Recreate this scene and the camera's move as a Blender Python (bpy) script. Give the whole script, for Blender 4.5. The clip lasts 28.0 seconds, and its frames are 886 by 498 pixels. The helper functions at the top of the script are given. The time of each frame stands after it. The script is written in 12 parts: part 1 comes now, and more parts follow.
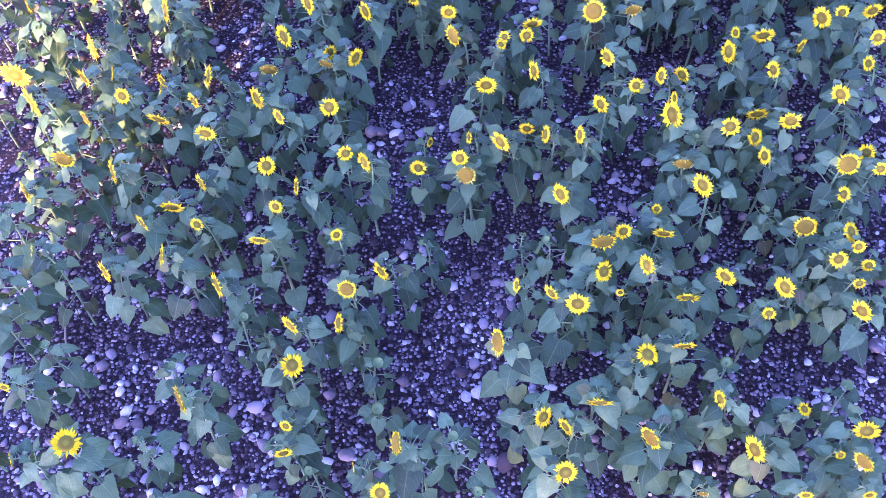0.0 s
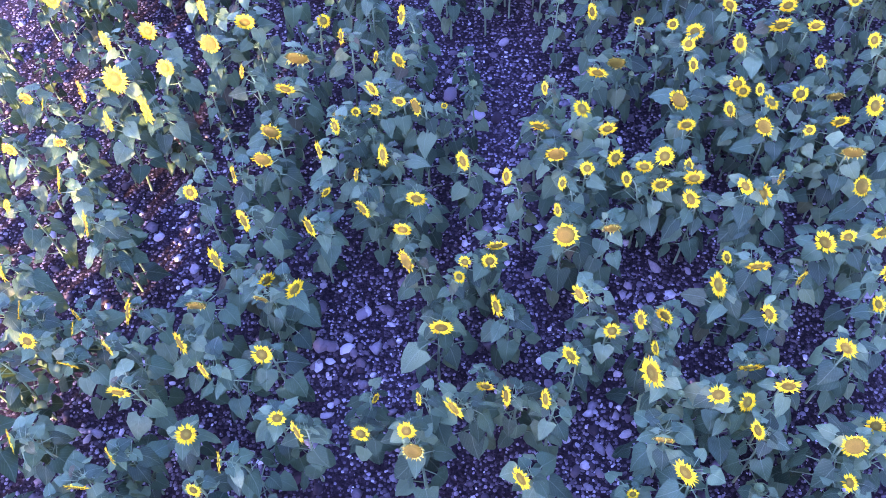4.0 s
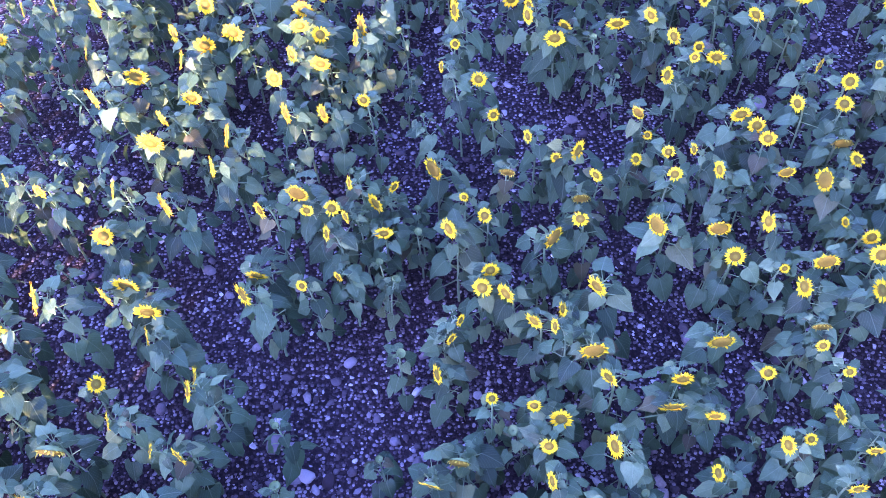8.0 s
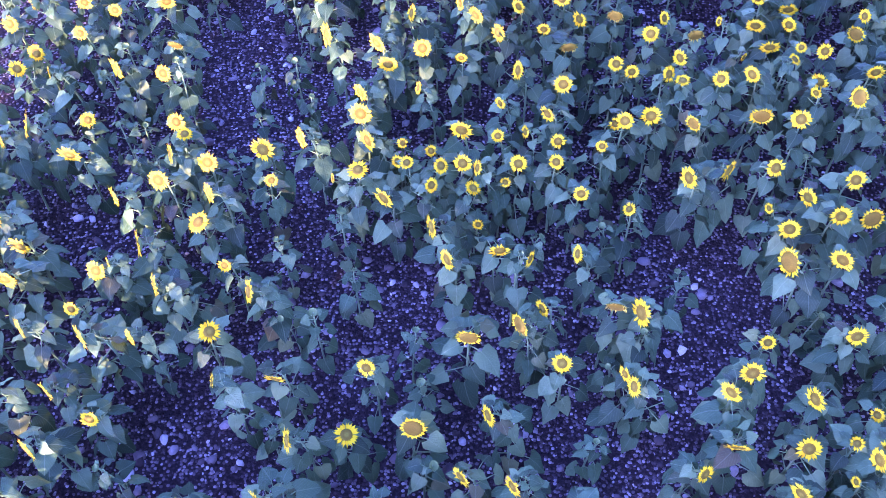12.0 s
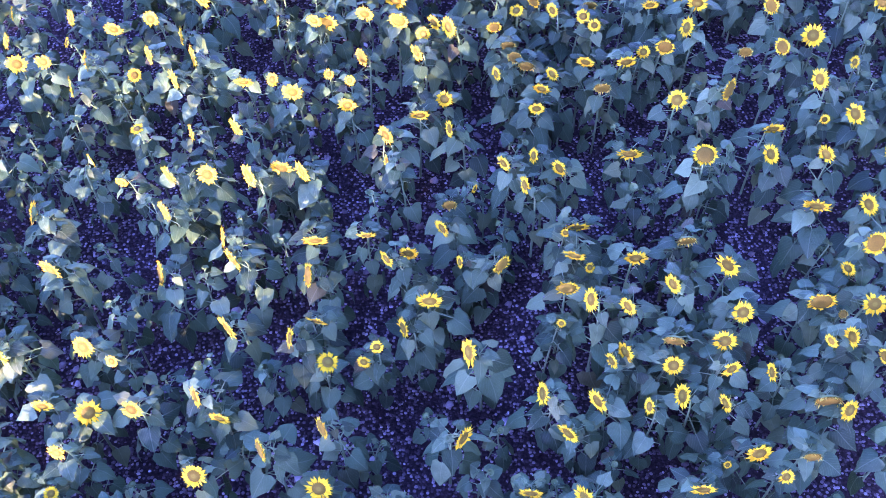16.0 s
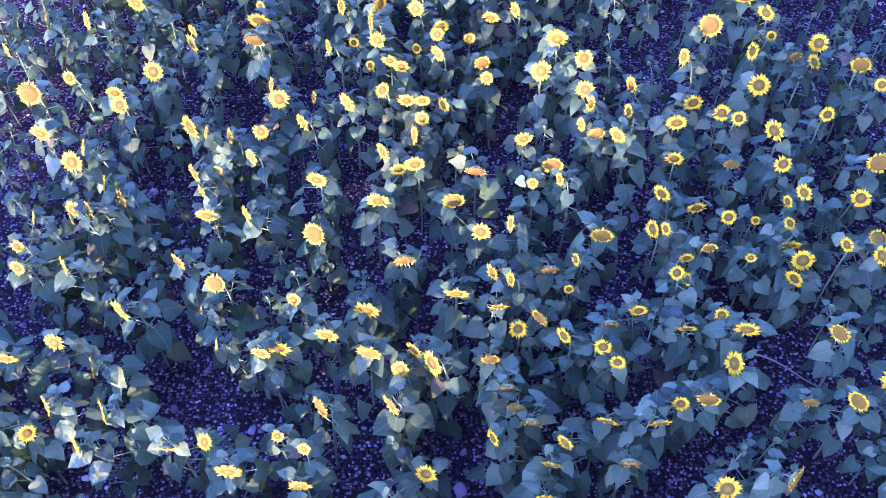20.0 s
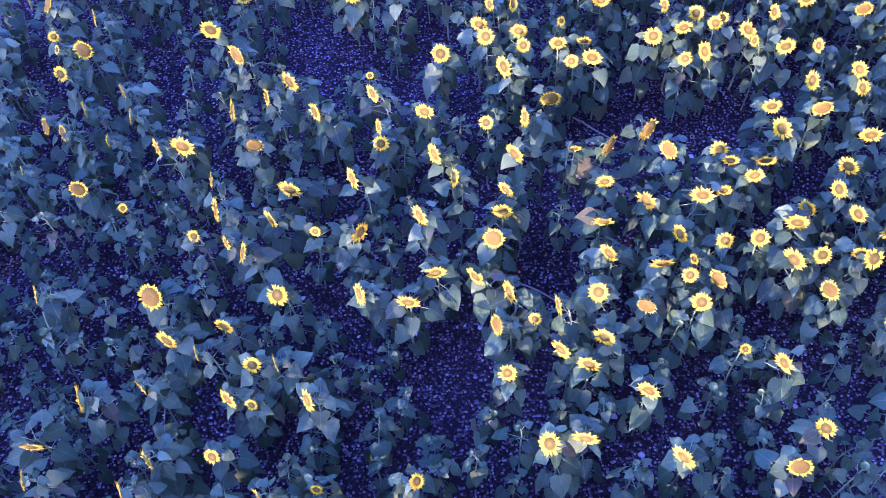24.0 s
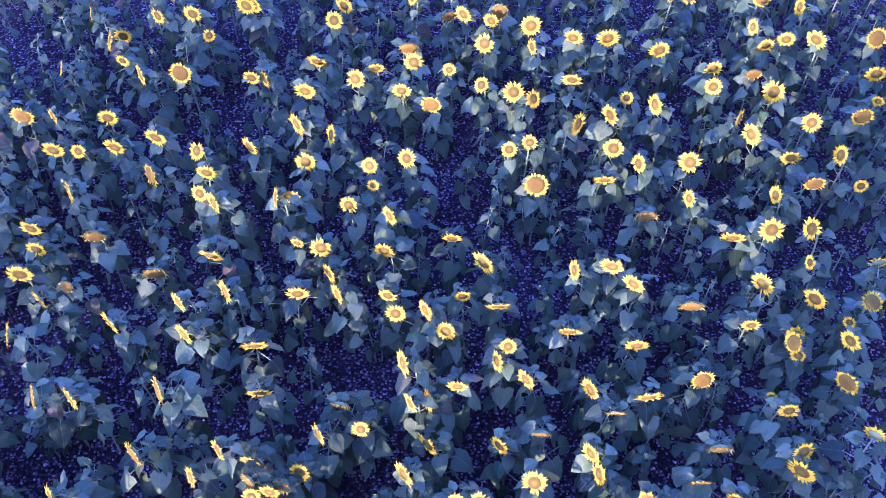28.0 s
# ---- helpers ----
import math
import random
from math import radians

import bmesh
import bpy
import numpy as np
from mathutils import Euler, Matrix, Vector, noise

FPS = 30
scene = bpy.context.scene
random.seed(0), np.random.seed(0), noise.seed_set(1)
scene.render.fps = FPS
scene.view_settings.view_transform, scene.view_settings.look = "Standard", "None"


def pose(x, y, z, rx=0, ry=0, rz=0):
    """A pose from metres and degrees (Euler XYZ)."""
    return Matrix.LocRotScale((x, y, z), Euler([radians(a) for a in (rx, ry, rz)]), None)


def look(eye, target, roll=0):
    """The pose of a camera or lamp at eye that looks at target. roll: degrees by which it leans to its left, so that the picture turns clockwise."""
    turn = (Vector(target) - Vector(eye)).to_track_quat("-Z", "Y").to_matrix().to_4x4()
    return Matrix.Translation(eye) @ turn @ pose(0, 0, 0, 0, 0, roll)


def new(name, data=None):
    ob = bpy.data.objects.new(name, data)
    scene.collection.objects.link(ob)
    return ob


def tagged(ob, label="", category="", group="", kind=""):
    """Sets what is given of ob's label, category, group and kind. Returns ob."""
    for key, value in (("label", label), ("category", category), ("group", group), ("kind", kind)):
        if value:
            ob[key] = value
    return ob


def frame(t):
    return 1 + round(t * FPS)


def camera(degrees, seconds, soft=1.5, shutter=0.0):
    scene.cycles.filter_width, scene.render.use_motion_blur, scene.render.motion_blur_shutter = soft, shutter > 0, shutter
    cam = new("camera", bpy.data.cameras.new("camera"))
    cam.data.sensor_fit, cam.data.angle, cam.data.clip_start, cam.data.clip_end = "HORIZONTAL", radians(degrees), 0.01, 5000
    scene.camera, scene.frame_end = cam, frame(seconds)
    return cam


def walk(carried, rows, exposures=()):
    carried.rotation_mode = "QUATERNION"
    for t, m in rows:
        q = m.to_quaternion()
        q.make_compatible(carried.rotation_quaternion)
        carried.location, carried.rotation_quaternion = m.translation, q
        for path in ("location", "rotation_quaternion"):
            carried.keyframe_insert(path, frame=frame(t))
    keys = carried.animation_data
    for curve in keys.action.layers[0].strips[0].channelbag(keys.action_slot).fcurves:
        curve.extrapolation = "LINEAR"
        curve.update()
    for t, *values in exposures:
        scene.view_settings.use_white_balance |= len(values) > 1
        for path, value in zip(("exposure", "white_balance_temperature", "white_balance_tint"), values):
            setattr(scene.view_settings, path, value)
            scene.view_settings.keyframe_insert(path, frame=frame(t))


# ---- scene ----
cam = camera(50.0, 28.0, soft=0.5)
PATH = [
    (0, (-0.000, 0.000, 5.491), (-0.002, 1.089, 3.814), -3.48),
    (0.5, (0.014, 0.029, 5.516), (0.008, 1.118, 3.838), -3.67),
    (1, (0.039, 0.102, 5.526), (0.030, 1.192, 3.850), -3.81),
    (1.5, (0.058, 0.220, 5.535), (0.052, 1.312, 3.860), -3.62),
    (2, (0.108, 0.381, 5.550), (0.099, 1.479, 3.878), -3.77),
    (2.5, (0.145, 0.612, 5.563), (0.142, 1.716, 3.895), -3.44),
    (4.5, (0.552, 2.038, 5.684), (0.523, 3.135, 4.012), -4.58),
    (5, (0.660, 2.413, 5.699), (0.627, 3.512, 4.028), -4.77),
    (5.5, (0.774, 2.789, 5.728), (0.741, 3.886, 4.056), -4.71),
    (6, (0.908, 3.147, 5.737), (0.877, 4.245, 4.065), -4.53),
    (6.5, (1.088, 3.491, 5.738), (1.054, 4.590, 4.067), -4.75),
    (7, (1.255, 3.790, 5.711), (1.228, 4.903, 4.050), -4.22),
    (7.5, (1.452, 4.095, 5.702), (1.431, 5.215, 4.045), -3.94),
    (8, (1.656, 4.371, 5.681), (1.643, 5.502, 4.032), -3.58),
    (8.5, (1.866, 4.666, 5.694), (1.861, 5.798, 4.046), -3.20),
    (9, (2.081, 4.942, 5.699), (2.085, 6.082, 4.056), -2.78),
    (9.5, (2.318, 5.280, 5.714), (2.325, 6.424, 4.073), -2.54),
    (10, (2.553, 5.679, 5.717), (2.567, 6.832, 4.083), -2.21),
    (10.5, (2.825, 6.183, 5.743), (2.837, 7.337, 4.110), -2.20),
    (11, (3.077, 6.798, 5.788), (3.097, 7.946, 4.150), -1.89),
    (11.5, (3.384, 7.446, 5.816), (3.402, 8.596, 4.180), -1.96),
    (13.5, (4.813, 10.249, 6.015), (4.819, 11.357, 4.350), -2.55),
    (14, (5.217, 10.871, 5.998), (5.222, 11.985, 4.337), -2.78),
    (14.5, (5.713, 11.474, 6.018), (5.694, 12.591, 4.359), -3.88),
    (15, (6.161, 12.092, 6.037), (6.134, 13.202, 4.374), -4.29),
    (15.5, (6.414, 12.562, 5.929), (6.437, 13.708, 4.290), -2.08),
    (16, (6.774, 12.998, 5.878), (6.810, 14.167, 4.256), -1.48),
    (16.5, (7.107, 13.400, 5.881), (7.149, 14.578, 4.265), -1.21),
    (17, (7.309, 13.726, 5.891), (7.361, 14.911, 4.280), -0.71),
    (17.5, (7.377, 13.989, 5.906), (7.440, 15.176, 4.298), -0.23),
    (18, (7.349, 14.211, 5.915), (7.412, 15.400, 4.308), -0.14),
    (18.5, (7.203, 14.408, 5.922), (7.269, 15.597, 4.315), 0.01),
    (19, (7.082, 14.690, 5.922), (7.144, 15.880, 4.316), -0.12),
    (19.5, (6.996, 15.141, 5.937), (7.056, 16.335, 4.334), -0.22),
    (20, (6.963, 15.773, 5.945), (7.022, 16.977, 4.349), -0.33),
    (20.5, (6.985, 16.537, 5.971), (7.049, 17.752, 4.384), -0.25),
    (21, (7.151, 17.464, 6.026), (7.200, 18.682, 4.439), -0.92),
    (21.5, (7.367, 18.362, 6.040), (7.415, 19.608, 4.476), -1.07),
    (22, (7.775, 19.430, 6.143), (7.798, 20.673, 4.576), -2.41),
    (22.5, (8.247, 20.465, 6.276), (8.245, 21.689, 4.695), -4.11),
    (24.5, (10.285, 23.903, 6.657), (10.296, 25.042, 5.013), -3.28),
    (25, (10.809, 24.557, 6.664), (10.830, 25.699, 5.022), -2.80),
    (25.5, (11.346, 25.231, 6.676), (11.372, 26.375, 5.035), -2.58),
    (26, (11.879, 25.926, 6.682), (11.910, 27.073, 5.044), -2.40),
    (26.5, (12.314, 26.608, 6.678), (12.374, 27.768, 5.049), -1.14),
    (27, (12.717, 27.252, 6.621), (12.815, 28.436, 5.013), 0.46),
    (27.5, (13.229, 27.887, 6.628), (13.336, 29.088, 5.033), 0.84),
    (28, (13.673, 28.511, 6.657), (13.796, 29.723, 5.071), 1.41),
]
walk(cam, [(t, look(eye, target, roll)) for t, eye, target, roll in PATH],
     [(0, 4.10, 5450, 73), (8, 4.24, 5300, 76), (14, 4.02, 5000, 82), (17, 4.06, 5000, 83), (22, 3.45, 4700, 87), (28, 3.25, 4650, 91)])

# ---- light: low sun behind the flight line, blue evening sky ----
SUN_FROM = Vector((-0.558, -0.83, 0.0)).normalized()
SUN_ELEV = radians(10)
world = bpy.data.worlds.new("evening_sky")
scene.world = world
world.use_nodes = True
wn = world.node_tree.nodes
sky = wn.new("ShaderNodeTexSky")
sky.sky_type = "NISHITA"
sky.sun_disc = False
sky.sun_elevation = SUN_ELEV
sky.sun_rotation = math.atan2(SUN_FROM.x, SUN_FROM.y)
sky.ozone_density = 3.0
wn["Background"].inputs["Strength"].default_value = 0.15
world.node_tree.links.new(sky.outputs["Color"], wn["Background"].inputs["Color"])
sun_data = bpy.data.lights.new("sun", "SUN")
sun_data.energy = 1.75
sun_data.angle = radians(0.6)
sun_data.color = (1.0, 0.77, 0.20)
sun = new("sun", sun_data)
sun_way = Vector((SUN_FROM.x * math.cos(SUN_ELEV), SUN_FROM.y * math.cos(SUN_ELEV), math.sin(SUN_ELEV)))
sun.matrix_world = look(sun_way * 50, (0, 0, 0))

# ---- materials ----


class Mat:
    """A node material with a few short cuts."""

    def __init__(self, name, rough=0.6):
        self.m = bpy.data.materials.new(name)
        self.m.use_nodes = True
        self.t = self.m.node_tree
        self.b = self.t.nodes["Principled BSDF"]
        self.b.inputs["Roughness"].default_value = rough

    def node(self, kind, **sets):
        n = self.t.nodes.new(kind)
        for key, value in sets.items():
            n.inputs[key.replace("_", " ")].default_value = value
        return n

    def link(self, a, b):
        self.t.links.new(a, b)

    def ramp(self, source, stops):
        r = self.t.nodes.new("ShaderNodeValToRGB")
        e = r.color_ramp.elements
        while len(e) < len(stops):
            e.new(0.5)
        for k, (at, col) in zip(e, stops):
            k.position, k.color = at, (*col, 1)
        self.link(source, r.inputs["Fac"])
        return r.outputs["Color"]

    def mix(self, fac, a, b, how="MIX"):
        n = self.t.nodes.new("ShaderNodeMixRGB")
        n.blend_type = how
        for s, v in (("Fac", fac), ("Color1", a), ("Color2", b)):
            if isinstance(v, (int, float)):
                n.inputs[s].default_value = v
            elif isinstance(v, tuple):
                n.inputs[s].default_value = (*v, 1)
            else:
                self.link(v, n.inputs[s])
        return n.outputs["Color"]

    def noise(self, scale, detail=3.0, where="Object", rough=0.55):
        c = self.t.nodes.new("ShaderNodeTexCoord")
        n = self.node("ShaderNodeTexNoise", Scale=scale, Detail=detail, Roughness=rough)
        self.link(c.outputs[where], n.inputs["Vector"])
        return n.outputs["Fac"]

    def math(self, how, a, b=0.0):
        n = self.t.nodes.new("ShaderNodeMath")
        n.operation = how
        for i, v in enumerate((a, b)):
            if isinstance(v, (int, float)):
                n.inputs[i].default_value = v
            else:
                self.link(v, n.inputs[i])
        return n.outputs[0]

    def bump(self, height, strength=0.4, distance=0.01):
        n = self.node("ShaderNodeBump", Strength=strength, Distance=distance)
        self.link(height, n.inputs["Height"])
        self.link(n.outputs["Normal"], self.b.inputs["Normal"])

    def colour(self, c):
        if isinstance(c, tuple):
            self.b.inputs["Base Color"].default_value = (*c, 1)
        else:
            self.link(c, self.b.inputs["Base Color"])

    def thin(self, colour, amount):
        """Light that comes through a leaf or petal."""
        tr = self.node("ShaderNodeBsdfTranslucent")
        if isinstance(colour, tuple):
            tr.inputs["Color"].default_value = (*colour, 1)
        else:
            self.link(colour, tr.inputs["Color"])
        mx = self.node("ShaderNodeMixShader", Fac=amount)
        self.link(self.b.outputs[0], mx.inputs[1])
        self.link(tr.outputs[0], mx.inputs[2])
        self.link(mx.outputs[0], self.t.nodes["Material Output"].inputs["Surface"])

    def chance(self):
        return self.t.nodes.new("ShaderNodeObjectInfo").outputs["Random"]

    def island(self):
        return self.t.nodes.new("ShaderNodeNewGeometry").outputs["Random Per Island"]

    def any_piece(self):
        """A chance value that differs from piece to piece, in one mesh or over many objects."""
        return self.math("FRACT", self.math("ADD", self.chance(), self.island()))


def leaf_material(name):
    k = Mat(name, 0.5)
    k.b.inputs["Specular IOR Level"].default_value = 0.30
    pick = k.any_piece()
    green = k.ramp(pick, [(0.0, (0.020, 0.045, 0.024)), (0.35, (0.045, 0.097, 0.048)), (0.70, (0.086, 0.160, 0.077)), (0.90, (0.165, 0.250, 0.118)), (0.965, (0.15, 0.20, 0.08)), (0.985, (0.10, 0.10, 0.045)), (1.0, (0.06, 0.05, 0.03))])
    grain = k.noise(28.0, 4.0)
    green = k.mix(0.45, green, k.ramp(grain, [(0.3, (0.5, 0.5, 0.5)), (0.7, (1.0, 1.0, 1.0))]), "MULTIPLY")
    # veins: the uv runs across and along the blade
    uv = k.t.nodes.new("ShaderNodeUVMap")
    sep = k.t.nodes.new("ShaderNodeSeparateXYZ")
    k.link(uv.outputs["UV"], sep.inputs["Vector"])
    across = k.math("ABSOLUTE", k.math("SUBTRACT", sep.outputs["X"], 0.5))
    rib = k.math("LESS_THAN", across, 0.016)
    side = k.math("SUBTRACT", sep.outputs["Y"], k.math("MULTIPLY", across, 1.7))
    saw = k.math("FRACT", k.math("MULTIPLY", side, 5.5))
    vein = k.math("LESS_THAN", saw, 0.10)
    lines = k.math("MAXIMUM", rib, k.math("MULTIPLY", vein, 0.6))
    blade = k.mix(k.math("MULTIPLY", lines, 0.24), green, (0.32, 0.40, 0.24))
    k.colour(k.mix(k.math("LESS_THAN", sep.outputs["Y"], -0.5), blade, (0.24, 0.34, 0.18)))
    k.bump(k.math("ADD", grain, k.math("MULTIPLY", lines, -0.8)), 0.8, 0.010)
    k.thin(k.mix(0.5, green, (0.20, 0.27, 0.03)), 0.20)
    return k.m


leaf_mat = leaf_material("sunflower_leaf")

k = Mat("sunflower_stem", 0.6)
g = k.noise(40.0, 3.0)
k.colour(k.mix(g, (0.12, 0.19, 0.09), (0.21, 0.30, 0.15)))
k.bump(g, 0.3, 0.004)
stem_mat = k.m

k = Mat("ray_petal", 0.6)
k.b.inputs["Specular IOR Level"].default_value = 0.02
g = k.noise(60.0, 2.0)
pick = k.any_piece()
yel = k.ramp(pick, [(0.0, (0.72, 0.44, 0.004)), (0.5, (0.78, 0.55, 0.006)), (1.0, (0.82, 0.62, 0.010))])
yel = k.mix(0.35, yel, k.ramp(g, [(0.3, (0.75, 0.62, 0.5)), (0.7, (1, 1, 1))]), "MULTIPLY")
k.colour(yel)
k.thin(yel, 0.3)
petal_mat = k.m

k = Mat("faded_petal", 0.65)
g = k.noise(55.0, 3.0)
pick = k.any_piece()
yel = k.ramp(pick, [(0.0, (0.30, 0.21, 0.04)), (0.5, (0.58, 0.43, 0.03)), (1.0, (0.76, 0.60, 0.06))])
k.colour(k.mix(0.4, yel, k.ramp(g, [(0.3, (0.6, 0.5, 0.4)), (0.7, (1, 1, 1))]), "MULTIPLY"))
k.thin(yel, 0.25)
faded_mat = k.m


def disc_material(name, rim, mid, core):
    k = Mat(name, 0.8)
    k.b.inputs["Specular IOR Level"].default_value = 0.2
    c = k.t.nodes.new("ShaderNodeUVMap")
    sep = k.t.nodes.new("ShaderNodeSeparateXYZ")
    k.link(c.outputs["UV"], sep.inputs["Vector"])
    u, w = k.math("SUBTRACT", sep.outputs["X"], 0.5), k.math("SUBTRACT", sep.outputs["Y"], 0.5)
    r = k.math("MULTIPLY", 2.0, k.math("SQRT", k.math("ADD", k.math("MULTIPLY", u, u), k.math("MULTIPLY", w, w))))
    base = k.ramp(r, [(0.0, core), (0.22, core), (0.5, mid), (0.75, mid), (1.0, rim)])
    v = k.node("ShaderNodeTexVoronoi", Scale=26.0)
    k.link(c.outputs["UV"], v.inputs["Vector"])
    speck = k.ramp(v.outputs["Distance"], [(0.1, (1.12, 1.1, 1.05)), (0.6, (0.72, 0.68, 0.62))])
    vary = k.ramp(k.any_piece(), [(0.0, (0.75, 0.7, 0.7)), (1.0, (1.2, 1.15, 1.1))])
    k.colour(k.mix(0.5, k.mix(1.0, base, speck, "MULTIPLY"), k.mix(1.0, base, vary, "MULTIPLY")))
    k.bump(v.outputs["Distance"], 0.4, 0.004)
    return k.m


disc_young = disc_material("young_disc", (0.25, 0.180, 0.012), (0.125, 0.092, 0.009), (0.17, 0.145, 0.018))
disc_ripe = disc_material("ripe_disc", (0.18, 0.130, 0.011), (0.165, 0.115, 0.011), (0.14, 0.098, 0.011))

k = Mat("bract", 0.6)
k.colour(k.mix(k.noise(30.0), (0.08, 0.14, 0.045), (0.17, 0.24, 0.08)))
bract_mat = k.m

k = Mat("field_soil", 0.95)
k.b.inputs["Specular IOR Level"].default_value = 0.08
fine, wide = k.noise(38.0, 6.0, rough=0.7), k.noise(0.9, 4.0)
earth = k.ramp(fine, [(0.3, (0.010, 0.006, 0.008)), (0.55, (0.042, 0.028, 0.034)), (0.75, (0.125, 0.090, 0.106))])
c = k.t.nodes.new("ShaderNodeTexCoord")
grit = k.node("ShaderNodeTexVoronoi", Scale=42.0)
k.link(c.outputs["Object"], grit.inputs["Vector"])
tone = k.t.nodes.new("ShaderNodeSeparateXYZ")
k.link(grit.outputs["Color"], tone.inputs["Vector"])
chip = k.math("MULTIPLY", k.math("LESS_THAN", tone.outputs["X"], 0.86), k.math("LESS_THAN", grit.outputs["Distance"], 0.5))
chips = k.ramp(tone.outputs["Y"], [(0.0, (0.03, 0.017, 0.021)), (0.4, (0.100, 0.075, 0.088)), (0.8, (0.25, 0.205, 0.231)), (1.0, (0.50, 0.43, 0.46))])
earth = k.mix(chip, earth, chips)
k.colour(k.mix(1.0, earth, k.ramp(wide, [(0.3, (0.65, 0.6, 0.62)), (0.7, (1.15, 1.1, 1.15))]), "MULTIPLY"))
k.bump(k.math("ADD", fine, k.math("MULTIPLY", chip, k.math("SUBTRACT", 0.8, grit.outputs["Distance"]))), 1.0, 0.02)
soil_mat = k.m


def stone_material(name, per_island):
    k = Mat(name, 0.8)
    k.b.inputs["Specular IOR Level"].default_value = 0.2
    pick = k.island() if per_island else k.chance()
    tone = k.ramp(pick, [(0.0, (0.050, 0.032, 0.040)), (0.4, (0.18, 0.136, 0.158)), (0.75, (0.38, 0.317, 0.350)), (1.0, (0.75, 0.68, 0.72))])
    g = k.noise(45.0, 5.0, rough=0.7)
    k.colour(k.mix(0.6, tone, k.ramp(g, [(0.3, (0.5, 0.45, 0.45)), (0.65, (1.1, 1.1, 1.1))]), "MULTIPLY"))
    k.bump(g, 0.5, 0.008)
    return k.m


gravel_mat, stone_mat = stone_material("field_gravel", True), stone_material("field_stone", False)

k = Mat("dry_stalk", 0.8)
k.colour(k.mix(k.noise(25.0), (0.22, 0.16, 0.12), (0.42, 0.34, 0.27)))
straw_mat = k.m
k = Mat("tree_bark", 0.9)
g = k.noise(9.0, 5.0)
k.colour(k.mix(g, (0.06, 0.045, 0.035), (0.16, 0.12, 0.09)))
k.bump(g, 0.8, 0.03)
bark_mat = k.m
k = Mat("tree_leaves", 0.6)
k.colour(k.ramp(k.island(), [(0.0, (0.03, 0.06, 0.02)), (1.0, (0.09, 0.14, 0.04))]))
crown_mat = k.m

# ---- building blocks ----
rng = random.Random(11)


def mesh_of(name, verts, faces, mats, face_mat=None, uvs=None, smooth=True):
    me = bpy.data.meshes.new(name)
    me.from_pydata(verts, [], faces)
    for m in mats:
        me.materials.append(m)
    if face_mat is not None:
        me.polygons.foreach_set("material_index", face_mat)
    if smooth:
        me.polygons.foreach_set("use_smooth", [True] * len(me.polygons))
    if uvs is not None:
        layer = me.uv_layers.new(name="UVMap")
        flat = [c for loop in me.loops for c in uvs[loop.vertex_index]]
        layer.data.foreach_set("uv", flat)
    me.update()
    return me


def child(name, me, parent, m=None, label=""):
    ob = new(name, me)
    ob.parent = parent
    if m is not None:
        ob.matrix_local = m
    return tagged(ob, label)


# ---- the ground ----
def lie(x, y):
    """Height of the soil: low clods and shallow tracks."""
    return 0.016 * noise.noise((x * 1.7, y * 1.7, 0)) + 0.010 * noise.noise((x * 6, y * 6, 3))


def ground_sheet():
    xs = [-600, -150, -40] + [-7 + 0.16 * i for i in range(182)] + [60, 170, 600]
    ys = [-600, -150, -30] + [-0.5 + 0.16 * i for i in range(244)] + [80, 200, 600]
    verts = [(x, y, lie(x, y)) for y in ys for x in xs]
    n = len(xs)
    faces = [(j * n + i, j * n + i + 1, (j + 1) * n + i + 1, (j + 1) * n + i) for j in range(len(ys) - 1) for i in range(n - 1)]
    return mesh_of("ground", verts, faces, [soil_mat])


ground = tagged(new("ground", ground_sheet()), "dark brown stony field soil between the sunflowers", "ground", kind="structure")


def solid(points, faces):
    return np.array(points, float), np.array(faces)


ICO = bmesh.new()
bmesh.ops.create_icosphere(ICO, subdivisions=1, radius=1.0)
COBBLE = solid([v.co for v in ICO.verts], [[v.index for v in f.verts] for f in ICO.faces])
ICO.free()
PEBBLE = solid([(math.cos(i * math.pi / 3), math.sin(i * math.pi / 3), -0.3) for i in range(6)] + [(0.1, -0.05, 0.8)],
               [(6, i, (i + 1) % 6) for i in range(6)])
FIELD_Y = (0, 5, 8, 10, 13, 16, 20, 22, 26, 28, 31, 36)
LEFT_X = (-2.3, -3.1, -2.8, -1.9, -0.4, 1.1, 3.6, 3.3, 3.5, 4.0, 6.1, 9.9)
RIGHT_X = (2.3, 3.5, 4.4, 5.7, 7.2, 8.8, 11.4, 11.5, 12.3, 13.2, 15.4, 19.2)


def tri_mesh(name, verts, tris, mats, mat_index=None, uvs=None, smooth=True):
    me = bpy.data.meshes.new(name)
    n = len(tris)
    me.vertices.add(len(verts))
    me.vertices.foreach_set("co", np.ascontiguousarray(verts, np.float32).ravel())
    me.loops.add(n * 3)
    me.loops.foreach_set("vertex_index", np.ascontiguousarray(tris, np.int32).ravel())
    me.polygons.add(n)
    me.polygons.foreach_set("loop_start", np.arange(0, n * 3, 3, dtype=np.int32))
    me.polygons.foreach_set("use_smooth", np.full(n, smooth))
    for m in mats:
        me.materials.append(m)
    if mat_index is not None:
        me.polygons.foreach_set("material_index", np.ascontiguousarray(mat_index, np.int32))
    if uvs is not None:
        me.uv_layers.new(name="UVMap").data.foreach_set("uv", np.ascontiguousarray(uvs[tris.ravel()], np.float32).ravel())
    me.update(calc_edges=True)
    return me


